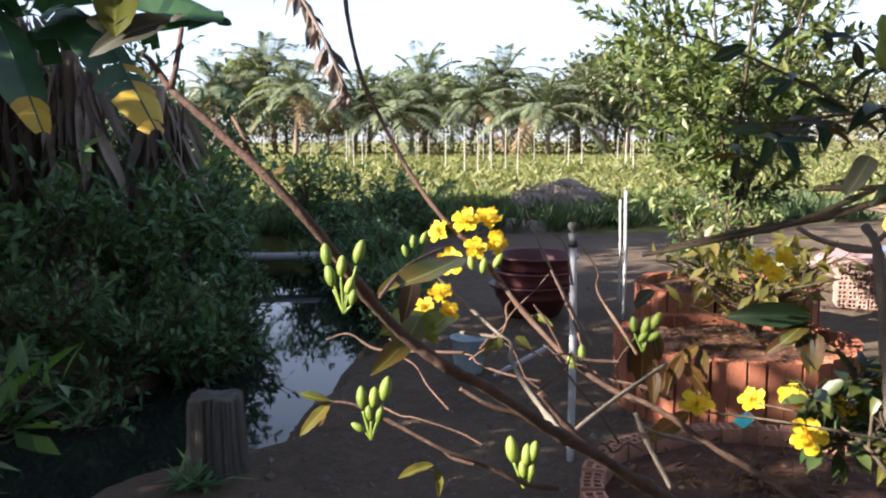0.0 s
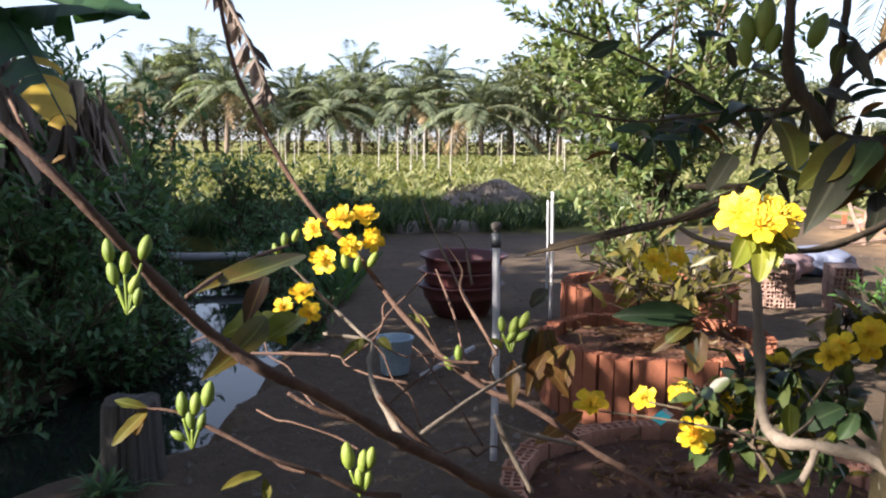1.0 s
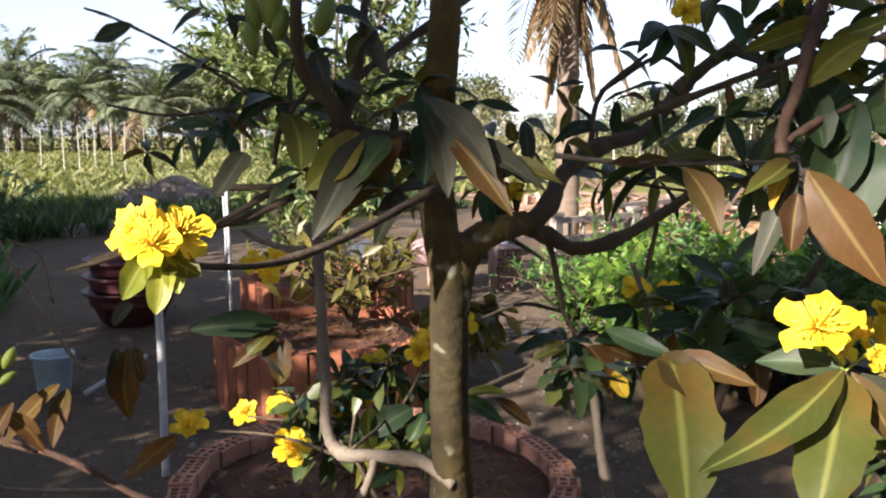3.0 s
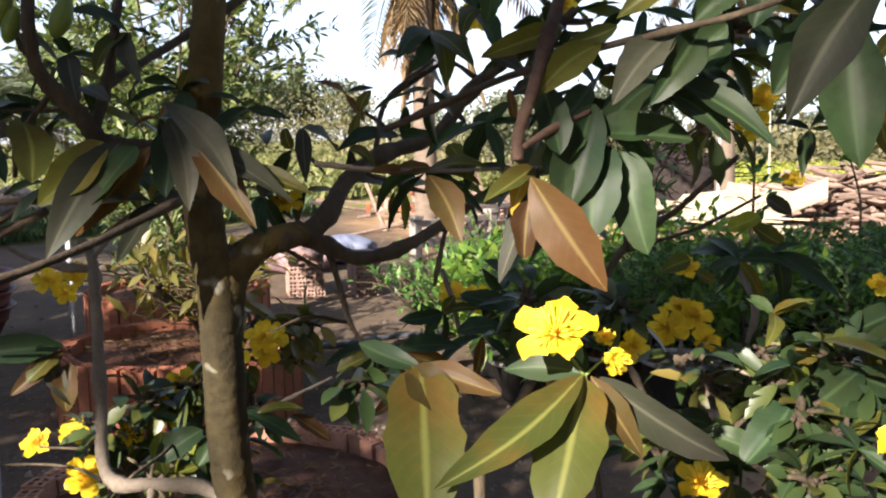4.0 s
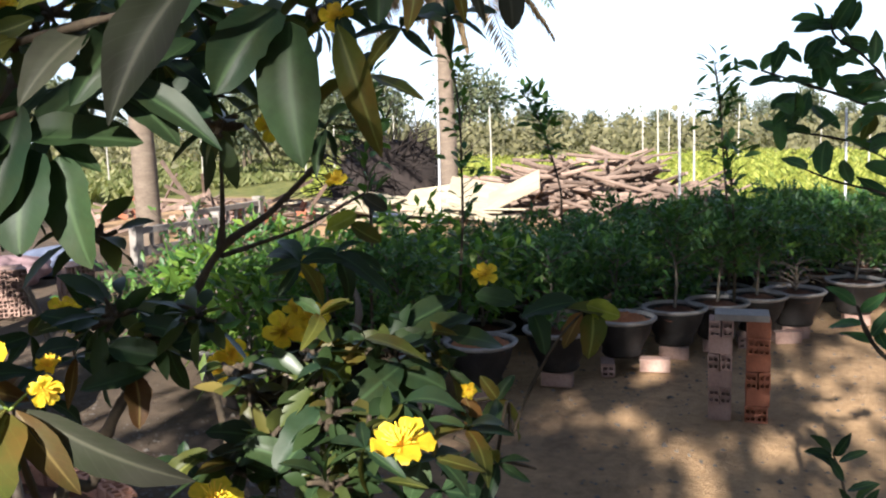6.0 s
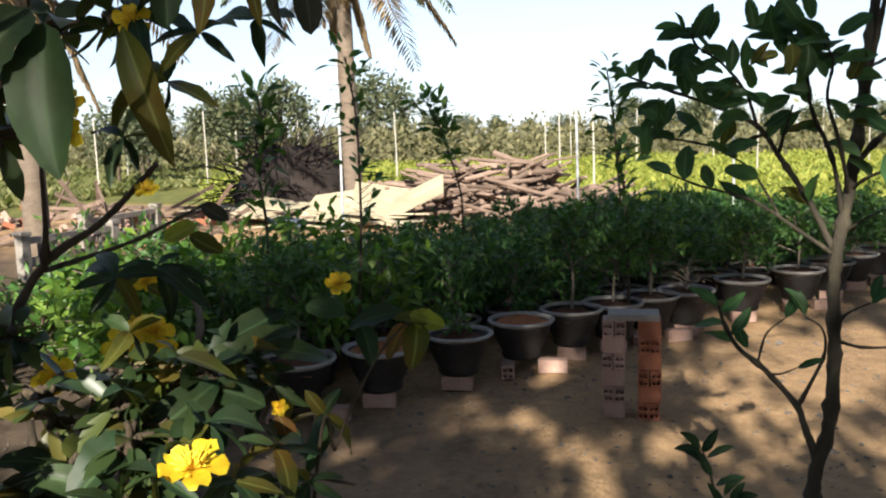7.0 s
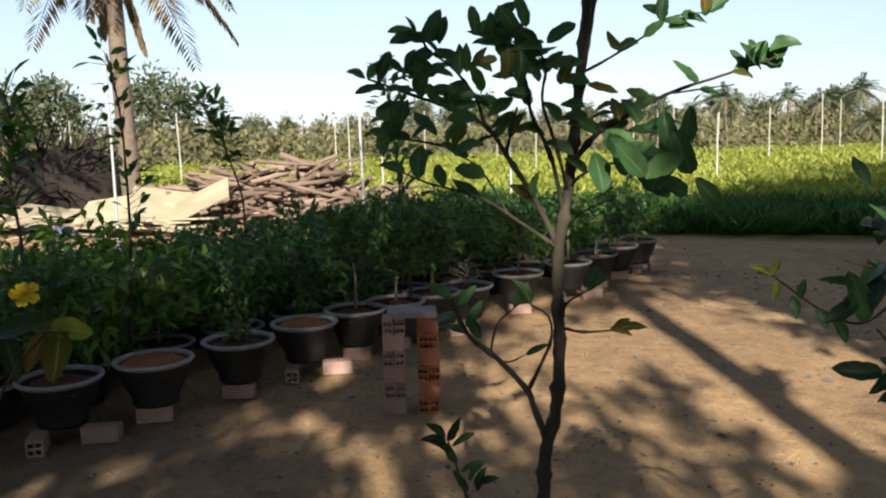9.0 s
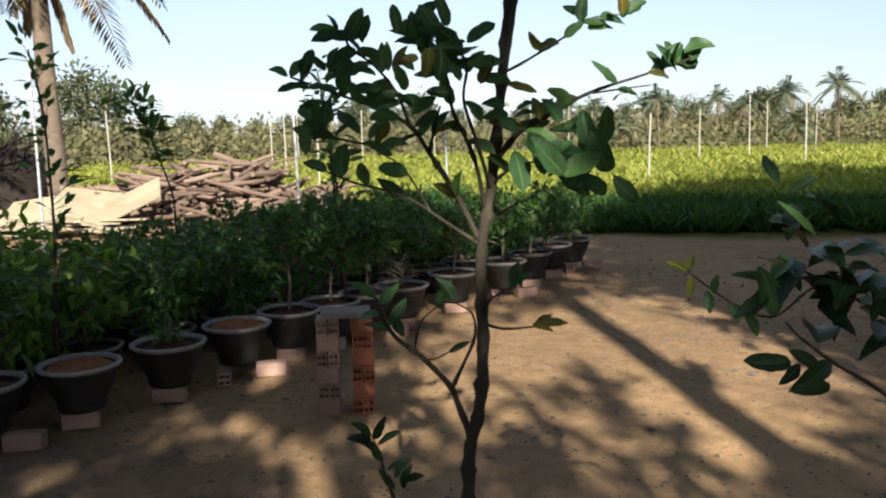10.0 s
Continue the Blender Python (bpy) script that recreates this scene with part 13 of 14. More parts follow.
leaf_at(T, (2.076, 0.390, 1.533), (2.093, 0.354, 1.573), 0.031, (-0.58, -0.26, 0.61), "shrub_leaf", 0.15)
leaf_at(T, (2.021, 0.408, 1.562), (2.047, 0.433, 1.611), 0.028, (-0.57, -0.08, 0.25), "shrub_leaf", 0.15)
leaf_at(T, (2.133, 0.334, 1.556), (2.109, 0.344, 1.607), 0.031, (-0.55, -0.30, 0.45), "shrub_leaf", 0.15)
leaf_at(T, (2.157, 0.421, 1.606), (2.192, 0.373, 1.618), 0.031, (-0.41, -0.09, 0.42), "shrub_leaf", 0.15)
leaf_at(T, (1.986, 0.038, 1.433), (1.965, 0.096, 1.464), 0.042, (-0.44, -0.01, 0.29), "shrub_leaf", 0.15)
leaf_at(T, (2.054, -0.006, 1.447), (2.054, 0.008, 1.508), 0.038, (-0.49, 0.09, 0.50), "shrub_leaf", 0.15)
leaf_at(T, (2.044, 0.043, 1.426), (2.050, 0.103, 1.477), 0.048, (-0.53, 0.15, 0.39), "shrub_leaf", 0.15)
leaf_at(T, (2.027, 0.000, 1.433), (2.013, 0.073, 1.457), 0.048, (-0.43, -0.02, 0.45), "shrub_leaf", 0.15)
leaf_at(T, (2.102, -0.034, 1.363), (2.097, 0.028, 1.395), 0.044, (-0.59, -0.18, 0.56), "shrub_leaf", 0.15)
leaf_at(T, (2.006, 0.077, 1.421), (2.030, 0.024, 1.461), 0.044, (-0.52, 0.08, 0.65), "shrub_leaf", 0.15)
leaf_at(T, (1.944, 0.095, 1.381), (1.975, 0.118, 1.446), 0.042, (-0.35, -0.08, 0.40), "shrub_leaf", 0.15)
leaf_at(T, (2.017, -0.085, 1.356), (2.004, -0.052, 1.402), 0.034, (-0.71, 0.11, 0.53), "shrub_leaf", 0.15)
leaf_at(T, (2.022, -0.039, 1.405), (1.999, -0.011, 1.471), 0.044, (-0.45, 0.18, 0.37), "shrub_leaf", 0.15)
leaf_at(T, (2.092, -0.003, 1.360), (2.117, 0.048, 1.410), 0.045, (-0.68, -0.18, 0.35), "shrub_leaf", 0.15)
leaf_at(T, (1.953, 0.029, 1.402), (1.988, -0.022, 1.445), 0.044, (-0.39, -0.14, 0.40), "shrub_leaf", 0.15)
leaf_at(T, (1.961, 0.061, 1.406), (1.976, 0.092, 1.475), 0.047, (-0.53, -0.24, 0.52), "shrub_leaf", 0.15)
leaf_at(T, (2.033, -0.026, 1.451), (2.005, -0.034, 1.511), 0.038, (-0.50, -0.20, 0.30), "shrub_leaf", 0.15)
leaf_at(T, (2.090, -0.012, 1.426), (2.067, 0.009, 1.487), 0.040, (-0.54, 0.15, 0.45), "shrub_leaf", 0.15)
leaf_at(T, (1.932, 0.029, 1.407), (1.903, 0.065, 1.464), 0.041, (-0.68, -0.19, 0.33), "shrub_leaf", 0.15)
leaf_at(T, (2.002, 0.023, 1.382), (2.005, -0.005, 1.444), 0.042, (-0.67, -0.20, 0.57), "shrub_leaf", 0.15)
leaf_at(T, (1.977, 0.360, 1.503), (2.021, 0.314, 1.503), 0.031, (-0.44, -0.10, 0.28), "shrub_leaf", 0.15)
leaf_at(T, (2.075, 0.414, 1.446), (2.104, 0.470, 1.432), 0.026, (-0.47, -0.21, 0.41), "shrub_leaf", 0.15)
leaf_at(T, (1.962, 0.444, 1.501), (1.981, 0.490, 1.526), 0.026, (-0.45, -0.23, 0.25), "shrub_leaf", 0.15)
leaf_at(T, (2.113, 0.492, 1.472), (2.136, 0.563, 1.492), 0.034, (-0.70, 0.00, 0.62), "shrub_leaf", 0.15)
leaf_at(T, (2.062, 0.519, 1.515), (2.113, 0.478, 1.541), 0.034, (-0.44, -0.04, 0.50), "shrub_leaf", 0.15)
leaf_at(T, (1.983, 0.464, 1.492), (1.946, 0.451, 1.536), 0.025, (-0.66, -0.33, 0.59), "shrub_leaf", 0.15)
leaf_at(T, (2.033, 0.474, 1.483), (2.077, 0.479, 1.535), 0.030, (-0.52, -0.11, 0.34), "shrub_leaf", 0.15)
leaf_at(T, (2.117, 0.513, 1.466), (2.143, 0.494, 1.507), 0.027, (-0.35, -0.02, 0.50), "shrub_leaf", 0.15)
leaf_at(T, (2.090, 0.411, 1.477), (2.133, 0.462, 1.527), 0.034, (-0.39, -0.17, 0.53), "shrub_leaf", 0.15)
leaf_at(T, (2.104, 0.526, 1.488), (2.130, 0.496, 1.519), 0.027, (-0.48, -0.18, 0.31), "shrub_leaf", 0.15)
leaf_at(T, (1.998, 0.485, 1.444), (2.032, 0.490, 1.495), 0.029, (-0.50, -0.27, 0.58), "shrub_leaf", 0.15)
leaf_at(T, (1.936, 0.348, 1.203), (1.918, 0.389, 1.232), 0.023, (-0.64, -0.35, 0.42), "shrub_leaf", 0.15)
leaf_at(T, (1.936, 0.343, 1.193), (1.927, 0.309, 1.232), 0.022, (-0.64, -0.17, 0.36), "shrub_leaf", 0.15)
leaf_at(T, (1.935, 0.334, 1.174), (1.967, 0.393, 1.165), 0.022, (-0.69, -0.33, 0.56), "shrub_leaf", 0.15)
leaf_at(T, (1.935, 0.320, 1.145), (1.952, 0.373, 1.157), 0.022, (-0.45, -0.04, 0.72), "shrub_leaf", 0.15)
leaf_at(T, (2.001, 0.127, 1.210), (2.023, 0.092, 1.229), 0.019, (-0.54, -0.22, 0.42), "shrub_leaf", 0.15)
leaf_at(T, (2.002, 0.122, 1.210), (2.042, 0.110, 1.251), 0.022, (-0.42, -0.02, 0.45), "shrub_leaf", 0.15)
leaf_at(T, (2.003, 0.085, 1.143), (2.038, 0.054, 1.156), 0.018, (-0.53, 0.09, 0.58), "olive_leaf", 0.15)
leaf_at(T, (2.005, 0.080, 1.147), (2.025, 0.029, 1.145), 0.023, (-0.66, -0.08, 0.74), "olive_leaf", 0.15)
leaf_at(T, (2.003, 0.090, 1.147), (1.991, 0.053, 1.138), 0.018, (-0.39, 0.00, 0.59), "olive_leaf", 0.15)
leaf_at(T, (1.957, 0.227, 1.106), (1.938, 0.188, 1.126), 0.016, (-0.67, 0.02, 0.49), "shrub_leaf", 0.15)
leaf_at(T, (1.971, 0.219, 1.189), (1.978, 0.255, 1.230), 0.025, (-0.42, -0.10, 0.68), "shrub_leaf", 0.15)
leaf_at(T, (1.963, 0.247, 1.185), (2.002, 0.236, 1.226), 0.022, (-0.58, -0.14, 0.45), "shrub_leaf", 0.15)
leaf_at(T, (1.935, 0.325, 1.155), (1.960, 0.302, 1.198), 0.025, (-0.47, -0.11, 0.58), "shrub_leaf", 0.15)
leaf_at(T, (1.939, 0.301, 1.135), (1.953, 0.321, 1.178), 0.022, (-0.64, 0.04, 0.47), "shrub_leaf", 0.15)
S = thing("sprout", "small dark-leaved sprout rising from the yard", "seedling")
limb(S, [(2.101, 0.361, -0.030), (2.101, 0.361, 0.268), (2.027, 0.350, 0.675), (2.022, 0.351, 0.789), (2.025, 0.367, 0.842), (2.028, 0.382, 0.894), (2.029, 0.393, 0.921)], 0.0046, 0.0016, "bark", "stem")
leaf_at(S, (2.029, 0.393, 0.921), (2.005, 0.421, 0.958), 0.021, (-0.62, -0.33, 0.61), "dark_leaf", 0.15)
leaf_at(S, (2.029, 0.388, 0.915), (2.021, 0.368, 0.965), 0.021, (-0.72, -0.05, 0.45), "dark_leaf", 0.15)
leaf_at(S, (2.029, 0.383, 0.905), (2.025, 0.339, 0.934), 0.021, (-0.39, -0.11, 0.59), "dark_leaf", 0.15)
leaf_at(S, (2.028, 0.382, 0.894), (2.000, 0.419, 0.919), 0.021, (-0.40, -0.02, 0.49), "dark_leaf", 0.15)
leaf_at(S, (2.028, 0.372, 0.873), (2.006, 0.395, 0.916), 0.021, (-0.57, -0.30, 0.46), "dark_leaf", 0.15)
leaf_at(S, (2.027, 0.367, 0.857), (2.023, 0.321, 0.880), 0.021, (-0.38, -0.02, 0.55), "dark_leaf", 0.15)
leaf_at(S, (2.029, 0.352, 0.841), (2.024, 0.319, 0.883), 0.021, (-0.38, -0.11, 0.68), "dark_leaf", 0.15)
leaf_at(S, (2.031, 0.341, 0.831), (2.026, 0.296, 0.853), 0.021, (-0.38, 0.02, 0.44), "dark_leaf", 0.15)
leaf_at(S, (2.026, 0.351, 0.821), (2.005, 0.375, 0.864), 0.021, (-0.45, -0.34, 0.55), "dark_leaf", 0.15)
leaf_at(S, (2.031, 0.336, 0.820), (2.022, 0.317, 0.871), 0.021, (-0.68, 0.00, 0.48), "dark_leaf", 0.15)
leaf_at(S, (2.028, 0.393, 0.915), (1.997, 0.431, 0.924), 0.021, (-0.36, -0.34, 0.44), "dark_leaf", 0.15)
R = thing("leafy_shrub", "sprawling shrub with narrow dark leaves and pale new tips", "bush")
limb(R, [(2.143, -0.834, -0.030), (2.143, -0.834, 0.605), (2.089, -0.621, 0.903), (2.048, -0.489, 1.029), (2.017, -0.403, 1.088), (1.991, -0.345, 1.135), (1.979, -0.317, 1.165)], 0.0049, 0.0018, "bark", "stem")
limb(R, [(2.143, -0.834, -0.030), (2.143, -0.834, 0.605), (2.167, -0.639, 1.059), (2.151, -0.512, 1.140), (2.120, -0.422, 1.195), (2.088, -0.342, 1.239), (2.078, -0.286, 1.255)], 0.0049, 0.0019, "bark", "stem")
limb(R, [(2.122, -0.441, 1.185), (2.091, -0.380, 1.200), (2.049, -0.311, 1.159), (2.018, -0.244, 1.184), (1.989, -0.164, 1.245)], 0.0024, 0.0014, "bark", "branch")
leaf_at(R, (1.989, -0.164, 1.243), (1.974, -0.133, 1.263), 0.018, (-0.58, -0.01, 0.37), "bud", 0.15)
leaf_at(R, (1.989, -0.173, 1.235), (1.973, -0.167, 1.205), 0.016, (-0.70, 0.20, 0.36), "bud", 0.15)
leaf_at(R, (1.989, -0.164, 1.246), (1.984, -0.173, 1.273), 0.014, (-0.57, 0.10, 0.40), "bud", 0.15)
leaf_at(R, (1.991, -0.196, 1.212), (1.977, -0.201, 1.178), 0.018, (-0.54, 0.21, 0.48), "shrub_leaf", 0.15)
leaf_at(R, (1.992, -0.207, 1.207), (1.988, -0.211, 1.239), 0.016, (-0.82, 0.24, 0.32), "shrub_leaf", 0.15)
leaf_at(R, (1.996, -0.232, 1.193), (1.983, -0.243, 1.160), 0.018, (-0.50, 0.10, 0.60), "shrub_leaf", 0.15)
leaf_at(R, (1.999, -0.259, 1.174), (1.988, -0.278, 1.141), 0.020, (-0.62, 0.18, 0.58), "shrub_leaf", 0.15)
leaf_at(R, (2.003, -0.273, 1.182), (2.000, -0.283, 1.218), 0.018, (-0.67, 0.07, 0.57), "shrub_leaf", 0.15)
leaf_at(R, (2.003, -0.331, 1.094), (1.977, -0.258, 1.093), 0.037, (-0.85, 0.30, 0.41), "dark_leaf", 0.15)
leaf_at(R, (2.005, -0.345, 1.090), (1.983, -0.309, 1.064), 0.023, (-0.63, -0.08, 0.30), "dark_leaf", 0.15)
leaf_at(R, (2.011, -0.394, 1.056), (1.986, -0.331, 1.050), 0.032, (-0.78, -0.05, 0.56), "dark_leaf", 0.15)
leaf_at(R, (2.011, -0.376, 1.084), (1.995, -0.328, 1.115), 0.027, (-0.86, 0.21, 0.50), "dark_leaf", 0.15)
leaf_at(R, (2.008, -0.304, 1.168), (2.006, -0.288, 1.251), 0.041, (-0.67, -0.04, 0.26), "shrub_leaf", 0.15)
leaf_at(R, (2.011, -0.295, 1.205), (1.985, -0.239, 1.176), 0.032, (-0.69, -0.08, 0.44), "dark_leaf", 0.15)
leaf_at(R, (2.121, -0.435, 1.218), (2.233, -0.503, 1.183), 0.015, (-0.35, 0.19, 0.42), "dark_leaf", 0.20)
leaf_at(R, (2.168, -0.415, 1.167), (2.025, -0.433, 1.152), 0.024, (-0.31, 0.11, 0.45), "dark_leaf", 0.20)
leaf_at(R, (2.242, -0.591, 1.162), (2.261, -0.565, 1.120), 0.018, (-0.27, 0.27, 0.73), "dark_leaf", 0.20)
leaf_at(R, (2.021, -0.485, 1.166), (2.071, -0.460, 1.213), 0.023, (-0.51, 0.29, 0.42), "shrub_leaf", 0.20)
leaf_at(R, (2.075, -0.369, 1.184), (2.077, -0.440, 1.195), 0.026, (-0.38, 0.09, 0.72), "dark_leaf", 0.20)
leaf_at(R, (2.007, -0.344, 1.364), (2.103, -0.428, 1.322), 0.025, (-0.42, 0.23, 0.59), "dark_leaf", 0.20)
leaf_at(R, (1.972, -0.328, 1.238), (2.185, -0.445, 1.179), 0.027, (-0.60, 0.29, 0.46), "dark_leaf", 0.20)
leaf_at(R, (2.008, -0.513, 1.073), (2.120, -0.506, 1.040), 0.014, (-0.33, 0.12, 0.79), "dark_leaf", 0.20)
leaf_at(R, (2.047, -0.425, 1.275), (2.190, -0.414, 1.254), 0.016, (-0.50, 0.13, 0.71), "shrub_leaf", 0.20)
leaf_at(R, (2.249, -0.496, 1.197), (1.994, -0.375, 1.231), 0.023, (-0.37, 0.22, 0.60), "shrub_leaf", 0.20)
leaf_at(R, (1.993, -0.458, 1.135), (2.231, -0.583, 1.102), 0.022, (-0.39, 0.11, 0.79), "dark_leaf", 0.20)
leaf_at(R, (2.026, -0.522, 1.254), (2.102, -0.485, 1.254), 0.022, (-0.58, 0.11, 0.43), "shrub_leaf", 0.20)
leaf_at(R, (2.235, -0.475, 1.267), (2.104, -0.484, 1.268), 0.017, (-0.61, -0.06, 0.53), "dark_leaf", 0.20)
leaf_at(R, (1.993, -0.391, 1.260), (2.199, -0.476, 1.169), 0.022, (-0.64, 0.10, 0.40), "dark_leaf", 0.20)
leaf_at(R, (2.043, -0.309, 1.211), (2.026, -0.241, 1.239), 0.025, (-0.33, -0.12, 0.48), "shrub_leaf", 0.20)
leaf_at(R, (2.207, -0.541, 1.112), (2.107, -0.473, 1.074), 0.026, (-0.64, 0.17, 0.60), "shrub_leaf", 0.20)
leaf_at(R, (2.203, -0.536, 1.171), (2.147, -0.549, 1.217), 0.016, (-0.34, -0.04, 0.54), "shrub_leaf", 0.20)
leaf_at(R, (2.205, -0.431, 1.196), (2.063, -0.433, 1.253), 0.017, (-0.50, 0.12, 0.55), "dark_leaf", 0.20)
leaf_at(R, (2.040, -0.528, 1.148), (2.003, -0.477, 1.147), 0.015, (-0.29, 0.25, 0.74), "dark_leaf", 0.20)
leaf_at(R, (2.237, -0.394, 1.249), (2.075, -0.327, 1.327), 0.024, (-0.66, -0.04, 0.63), "dark_leaf", 0.20)
leaf_at(R, (2.020, -0.415, 1.238), (2.113, -0.486, 1.237), 0.018, (-0.64, 0.21, 0.49), "dark_leaf", 0.20)
leaf_at(R, (2.204, -0.526, 0.968), (2.028, -0.526, 1.036), 0.020, (-0.36, 0.06, 0.64), "shrub_leaf", 0.20)
leaf_at(R, (2.061, -0.374, 1.294), (2.018, -0.314, 1.352), 0.026, (-0.50, -0.09, 0.52), "shrub_leaf", 0.20)
leaf_at(R, (2.235, -0.554, 1.194), (2.043, -0.436, 1.213), 0.025, (-0.41, -0.02, 0.78), "dark_leaf", 0.20)
leaf_at(R, (2.244, -0.461, 1.238), (2.121, -0.375, 1.247), 0.022, (-0.63, 0.19, 0.64), "shrub_leaf", 0.20)
leaf_at(R, (2.114, -0.326, 1.257), (2.108, -0.366, 1.191), 0.027, (-0.52, 0.02, 0.43), "shrub_leaf", 0.20)
leaf_at(R, (2.003, -0.450, 1.162), (2.062, -0.490, 1.222), 0.026, (-0.60, 0.17, 0.56), "dark_leaf", 0.20)
leaf_at(R, (2.119, -0.342, 1.360), (2.173, -0.402, 1.386), 0.021, (-0.59, 0.19, 0.35), "dark_leaf", 0.20)
leaf_at(R, (2.241, -0.524, 1.094), (2.143, -0.483, 1.175), 0.021, (-0.52, -0.05, 0.46), "dark_leaf", 0.20)
leaf_at(R, (2.163, -0.550, 1.137), (2.163, -0.512, 1.083), 0.023, (-0.66, 0.15, 0.67), "dark_leaf", 0.20)
leaf_at(R, (1.995, -0.435, 1.191), (2.164, -0.521, 1.169), 0.015, (-0.53, 0.22, 0.73), "shrub_leaf", 0.20)
leaf_at(R, (2.075, -0.443, 1.186), (2.175, -0.426, 1.103), 0.025, (-0.47, 0.04, 0.72), "dark_leaf", 0.20)
leaf_at(R, (2.026, -0.413, 1.245), (2.226, -0.423, 1.267), 0.021, (-0.65, 0.29, 0.68), "shrub_leaf", 0.20)
leaf_at(R, (2.032, -0.361, 1.217), (2.014, -0.402, 1.226), 0.016, (-0.45, 0.02, 0.40), "dark_leaf", 0.20)
leaf_at(R, (2.137, -0.341, 1.242), (2.014, -0.286, 1.240), 0.015, (-0.35, 0.14, 0.63), "shrub_leaf", 0.20)
leaf_at(R, (2.152, -0.346, 1.245), (1.962, -0.281, 1.215), 0.024, (-0.52, 0.18, 0.63), "dark_leaf", 0.20)
leaf_at(R, (2.066, -0.538, 1.130), (2.236, -0.635, 1.091), 0.016, (-0.42, 0.18, 0.70), "shrub_leaf", 0.20)
leaf_at(R, (2.035, -0.511, 1.169), (2.026, -0.545, 1.221), 0.022, (-0.54, -0.04, 0.72), "dark_leaf", 0.20)
leaf_at(R, (2.245, -0.602, 1.083), (2.264, -0.670, 1.026), 0.028, (-0.64, 0.06, 0.79), "dark_leaf", 0.20)
leaf_at(R, (2.072, -0.316, 1.379), (2.141, -0.308, 1.432), 0.020, (-0.33, 0.04, 0.51), "dark_leaf", 0.20)
leaf_at(R, (2.097, -0.424, 1.148), (2.086, -0.406, 1.229), 0.027, (-0.61, -0.04, 0.72), "dark_leaf", 0.20)
leaf_at(R, (2.122, -0.422, 1.169), (2.025, -0.364, 1.218), 0.017, (-0.37, 0.25, 0.69), "shrub_leaf", 0.20)
leaf_at(R, (2.215, -0.437, 1.042), (2.099, -0.349, 1.023), 0.029, (-0.56, -0.04, 0.62), "shrub_leaf", 0.20)
leaf_at(R, (2.098, -0.492, 1.270), (2.001, -0.410, 1.287), 0.021, (-0.37, 0.10, 0.41), "shrub_leaf", 0.20)
leaf_at(R, (2.114, -0.425, 1.181), (2.120, -0.494, 1.195), 0.025, (-0.30, 0.27, 0.65), "dark_leaf", 0.20)
leaf_at(R, (1.967, -0.363, 1.135), (2.213, -0.421, 1.124), 0.016, (-0.33, -0.03, 0.50), "dark_leaf", 0.20)
leaf_at(R, (2.083, -0.335, 1.281), (2.210, -0.359, 1.343), 0.026, (-0.50, 0.18, 0.44), "dark_leaf", 0.20)
leaf_at(R, (2.171, -0.560, 1.046), (2.091, -0.534, 1.118), 0.017, (-0.48, 0.16, 0.77), "dark_leaf", 0.20)
# ---- tufts of smaller leaves filling the apricot plants ----
spray_at(B, (0.585, 1.047, 1.205), 0.045, 26, 0.036, "dark_leaf", 401)
spray_at(B, (0.629, 1.040, 1.230), 0.045, 26, 0.036, "dark_leaf", 402)
spray_at(B, (0.673, 1.030, 1.237), 0.045, 26, 0.036, "dark_leaf", 403)
spray_at(B, (0.653, 1.027, 1.180), 0.045, 26, 0.036, "dark_leaf", 404)
spray_at(B, (0.609, 1.036, 1.161), 0.045, 26, 0.036, "dark_leaf", 405)
spray_at(B, (0.734, 1.010, 1.206), 0.045, 26, 0.036, "dark_leaf", 406)
spray_at(B, (0.695, 1.014, 1.161), 0.045, 26, 0.036, "dark_leaf", 407)
spray_at(B, (0.800, 1.044, 1.247), 0.039, 20, 0.033, "olive_leaf", 408)
spray_at(B, (0.720, 1.091, 1.228), 0.039, 20, 0.033, "olive_leaf", 409)
spray_at(B, (0.769, 1.069, 1.287), 0.039, 20, 0.033, "olive_leaf", 410)
spray_at(B, (0.820, 1.038, 1.286), 0.039, 20, 0.033, "olive_leaf", 411)
spray_at(B, (0.790, 1.033, 1.285), 0.039, 18, 0.037, "olive_leaf", 412)
spray_at(B, (0.733, 1.049, 1.259), 0.039, 18, 0.037, "olive_leaf", 413)
spray_at(D, (0.866, 0.479, 1.326), 0.028, 18, 0.027, "dark_leaf", 417)
spray_at(D, (0.927, 0.467, 1.336), 0.030, 18, 0.029, "dark_leaf", 418)
spray_at(D, (0.851, 0.428, 1.313), 0.026, 18, 0.025, "dark_leaf", 419)
spray_at(D, (0.831, 0.487, 1.301), 0.027, 18, 0.026, "dark_leaf", 420)
spray_at(D, (0.819, 0.517, 1.284), 0.027, 18, 0.027, "dark_leaf", 423)
spray_at(D, (0.823, 0.427, 1.291), 0.025, 18, 0.024, "dark_leaf", 424)
spray_at(D, (0.915, 0.658, 1.350), 0.034, 18, 0.034, "dark_leaf", 426)
spray_at(D, (0.918, 0.733, 1.322), 0.037, 18, 0.036, "dark_leaf", 427)
spray_at(D, (0.903, 0.758, 1.342), 0.037, 18, 0.036, "dark_leaf", 428)
spray_at(D, (0.878, 0.461, 1.318), 0.026, 12, 0.024, "olive_leaf", 429)
spray_at(D, (0.842, 0.512, 1.327), 0.026, 12, 0.024, "olive_leaf", 431)
spray_at(B, (0.754, 0.583, 1.553), 0.028, 14, 0.030, "dark_leaf", 432)
spray_at(B, (0.804, 0.514, 1.551), 0.028, 14, 0.030, "dark_leaf", 434)
spray_at(B, (0.754, 0.572, 1.507), 0.028, 14, 0.030, "dark_leaf", 435)
